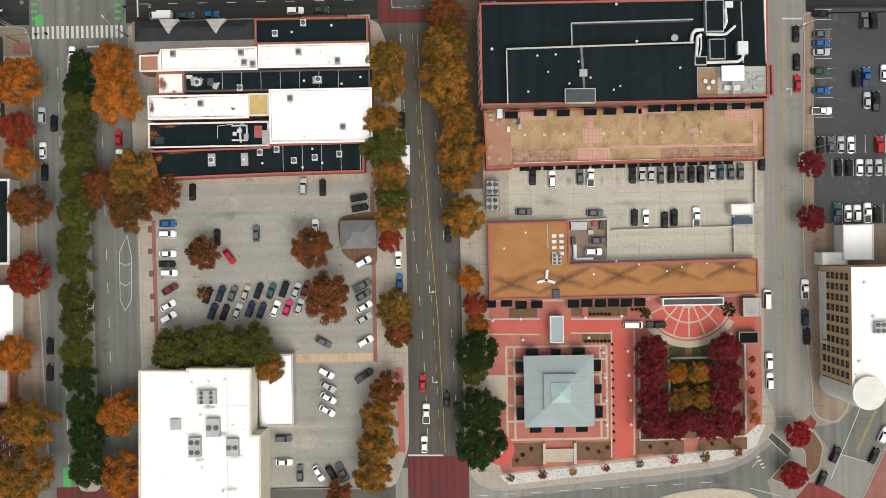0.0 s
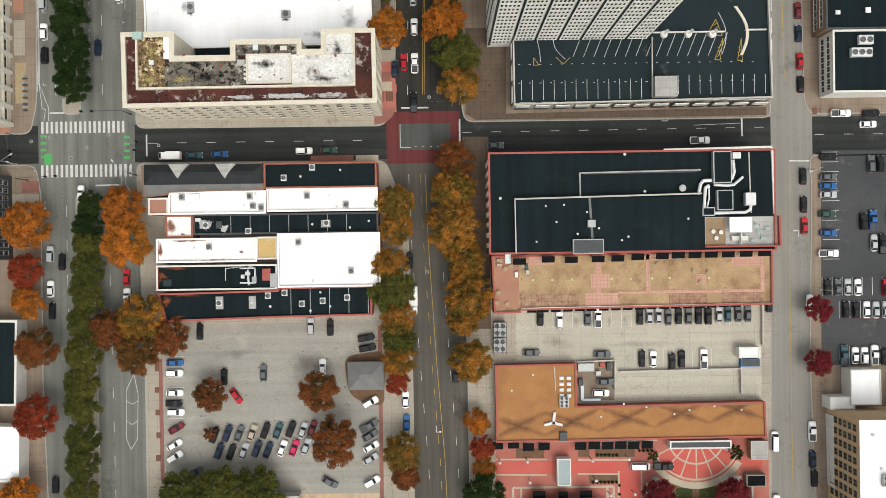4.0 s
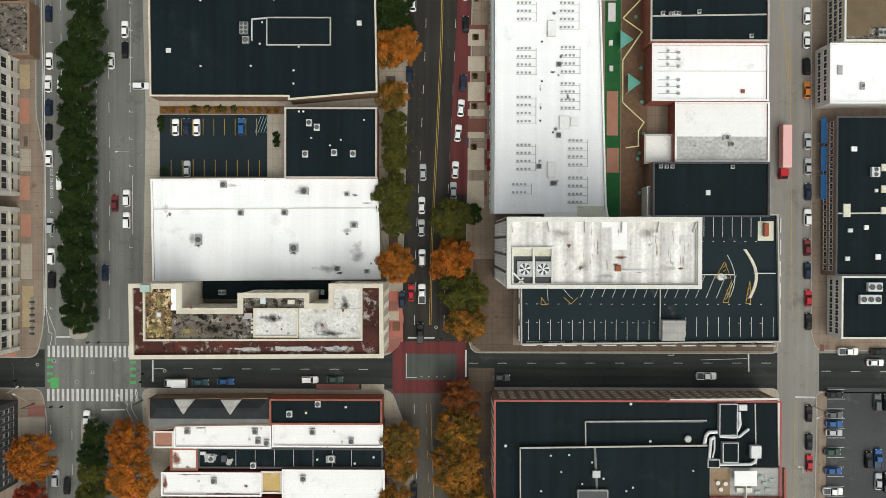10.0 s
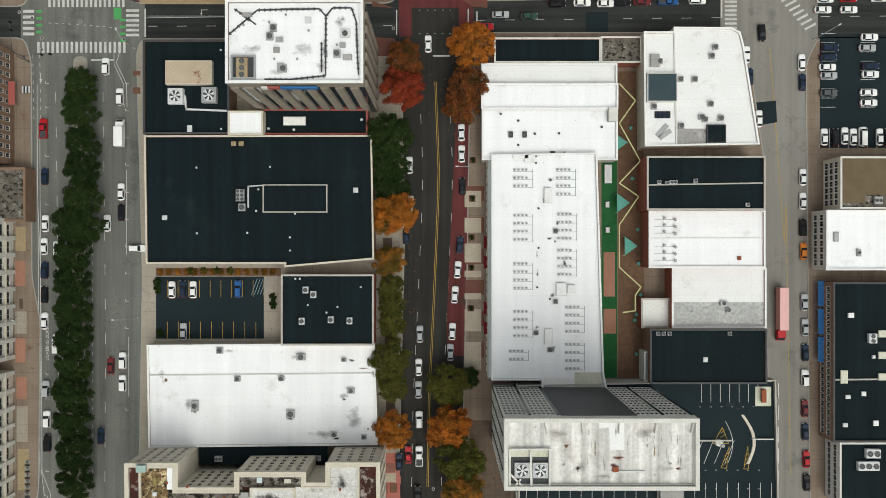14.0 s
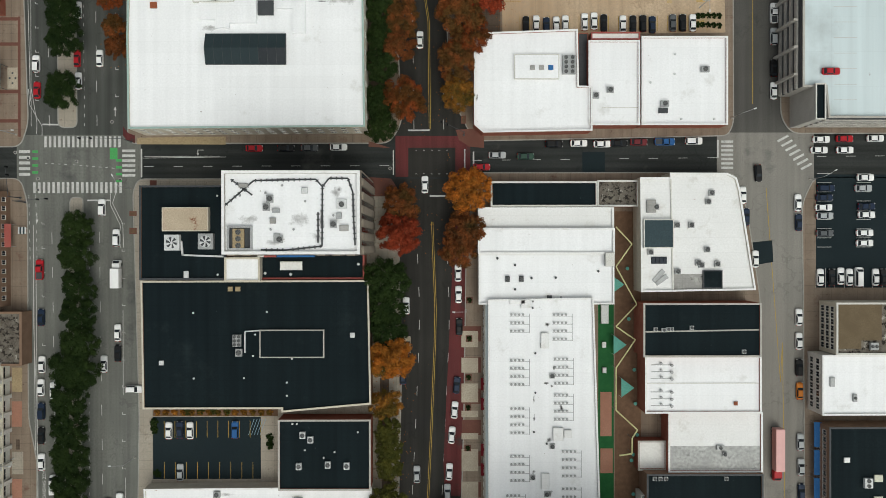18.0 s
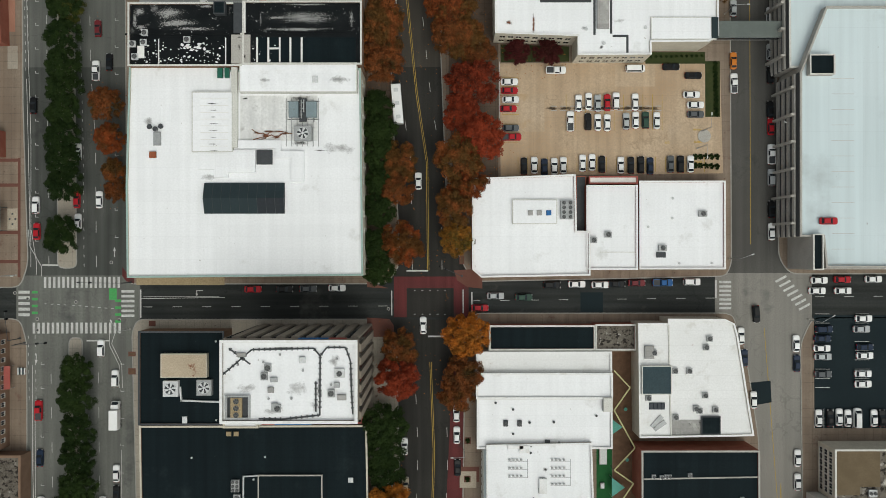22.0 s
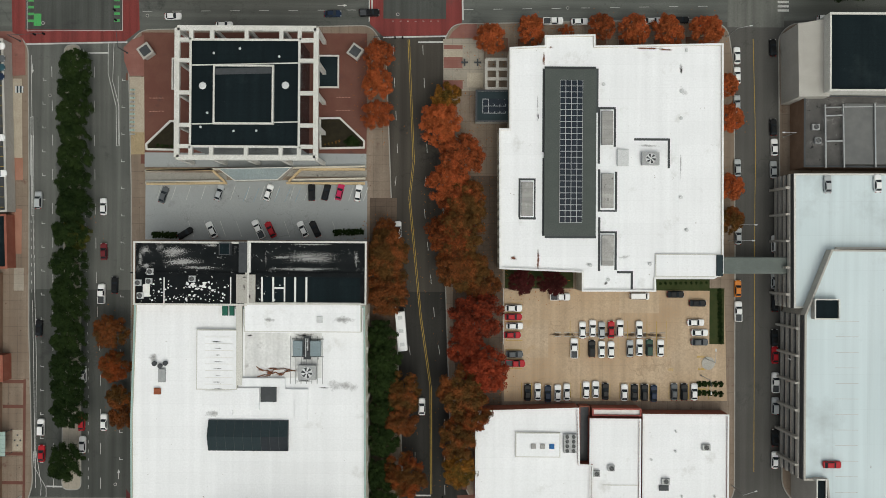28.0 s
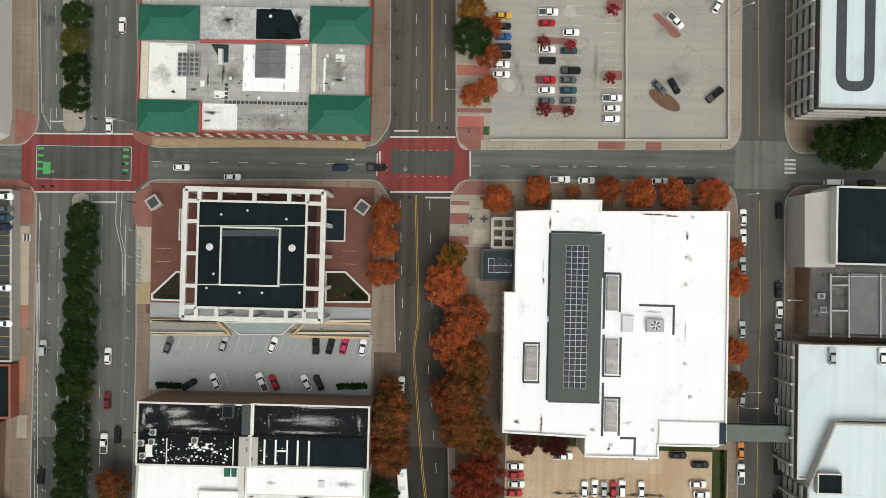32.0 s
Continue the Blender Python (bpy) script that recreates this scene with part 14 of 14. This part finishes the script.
# ---- plaza: finer bands, lamps and garden walls ----
for p, q in (((21.7, -29.5), (21.6, -33.1)), ((26.4, -29.5), (26.4, -33.2)), ((28, -29.6), (27.9, -33.2)), ((32.7, -29.7), (32.6, -33.3)), ((34.3, -29.7), (34.2, -33.3)), ((39, -29.8), (38.9, -33.4)), ((41.2, -29.8), (40.7, -56.4)),
             ((21.3, -52.9), (21.3, -56.1)), ((27.3, -53), (27.2, -56.2)), ((34.5, -53.1), (34.5, -56.3)), ((16.8, -31.9), (21.7, -32)), ((16.7, -36.1), (21.6, -36.2)), ((16.6, -42.1), (21.5, -42.2)), ((16.6, -44.3), (21.5, -44.4)), ((16.5, -48.4), (21.4, -48.5)), ((16.4, -53.4), (44.2, -53.9)),
             ((40.4, -36.6), (44.5, -36.6)), ((40.4, -40.3), (44.4, -40.4)), ((40.3, -44.7), (44.4, -44.8)), ((40.2, -48.8), (44.3, -48.9)), ((16.8, -30.8), (44.6, -31.3))):
    d = Vector(q) - Vector(p)
    ob = part("band", bar_mesh(0.5, d.length, "tanpave"), None, tg, "", (p[0] / 2 + q[0] / 2 - ox, p[1] / 2 + q[1] / 2 - oy, 0.002))
    ob.rotation_euler = (0, 0, math.atan2(-d.x, d.y))

GLOBE = []
for x, y in ((42.8, -31.6), (49.4, -31.4), (43.2, -38.4), (49.6, -38), (43.4, -44.7), (50, -44.8), (43.4, -51.4), (50, -51.5), (12.8, -22.3), (20.3, -22.1), (20.9, -27.8), (38, -22.1), (38.9, -27.5), (47.9, -21.8)):
    if GLOBE:
        copy_thing(GLOBE[0], pose(x, y, KERB, 0, 0, 0))
        continue
    t = thing("globe_lamp", x, y, KERB, "plaza lamp with a white globe on a dark post", "lamp", "plaza lamps")
    bm = bmesh.new()
    tube(bm, (0, 0, 0), (0, 0, 3.6), 0.09, 8, 0.06)
    part("post", bm, M["darkmetal"], t)
    bm = bmesh.new()
    bmesh.ops.create_icosphere(bm, subdivisions=2, radius=0.42, matrix=Matrix.Translation((0, 0, 3.9)))
    part("globe", bm, M["whitemetal"], t)
    bm = bmesh.new()
    drum(bm, 0, 0, 0, 0.35, 0.22, 0.16, 8)
    part("base", bm, M["darkmetal"], t)
    GLOBE.append(t)
for x, y in ((56, -28.7), (77.9, -28.2)):
    bm = bmesh.new()
    drum(bm, 0, 0, 0, 2.6, 1.15, 1.15, 18)
    drum(bm, 0, 0, 2.6, 2.9, 1.25, 0.9, 18)
    t = new("stone_pylon", mesh("stone_pylon", bm, M["concrete"]))
    t.location = (x, y, KERB)
    tagged(t, "short round pale stone pylon beside the amphitheatre", "pylon", "pylons")
gw = thing("garden_wall", 67.1, -56.4, KERB, "low grey stone walls round the crimson trees", "wall")
for p, q in (((53.4, -29.2), (53.1, -56.3)), ((53.1, -56.6), (65.9, -56.4)), ((69, -56.3), (81.9, -56)), ((82.5, -30.4), (82.6, -40.4)), ((82.5, -43.6), (82.5, -54.9)), ((62.1, -34.1), (73.4, -34)), ((61.5, -34.4), (61.6, -48.6))):
    roof_bar(gw, p, q, 0.5, KERB, 0.8, "greyslab", "wall_run")
bl = bld("bin_store", "dark flat-roofed store beside the plaza", rect(80.3, -30.1, 85.6, -26.9), 2.5, "greywall", "canvas", par=0.1, pw=0.2)

# ---- arrows and words painted on the asphalt ----
def arrow(x, y, a, turn=0):
    """A lane arrow two metres and a half long; turn bends its head to one side."""
    bm = bmesh.new()
    slab(bm, [(-0.09, -1.3), (0.09, -1.3), (0.09, 0.5), (-0.09, 0.5)], 0, 0.006)
    if turn:
        s = turn
        slab(bm, ccw([(0, 0.3), (0.9 * s, 0.3), (0.9 * s, 0.5), (0, 0.5)]), 0.0, 0.0065)
        slab(bm, ccw([(0.85 * s, 0.05), (1.5 * s, 0.4), (0.85 * s, 0.75)]), 0, 0.007)
    else:
        slab(bm, ccw([(-0.4, 0.4), (0.4, 0.4), (0, 1.4)]), 0, 0.007)
    ob = new("lane_arrow", mesh("lane_arrow", bm, M["paint"]))
    ob.location, ob.rotation_euler = (x, y, 0.022), (0, 0, radians(a))
    tagged(ob, "white turn arrow painted on the lane" if turn else "white straight arrow painted on the lane", "road marking", "lane arrows", "structure")


for (x, y), a, u in (((60.3, 70.7), -90, -1), ((74.4, 71.2), -90, -1), ((-68.6, 210.3), 90, -1), ((-3.9, -39.3), 180, -1), ((-4.4, -14.2), 180, -1), ((-30.6, 351.2), -90, 0), ((-91.7, 220.9), 0, 0), ((-112, 49.5), 180, 0), ((-113.3, 191.6), 180, 0), ((-116.5, 333.3), 180, 0), ((96.6, 39.4), 0, -1)):
    arrow(x, y, a, u)
for (x, y) in ((-111.5, 118.4),):
    cu = bpy.data.curves.new("words", "FONT")
    cu.body, cu.size, cu.extrude = "LOADING ZONE", 1.25, 0.003
    cu.align_x, cu.align_y = "CENTER", "CENTER"
    cu.materials.append(M["paint"])
    ob = new("road_lettering", cu)
    ob.location, ob.rotation_euler = (x, y, 0.026), (0, 0, radians(90))
    tagged(ob, "white LOADING ZONE lettering painted on the avenue", "road marking", "", "structure")
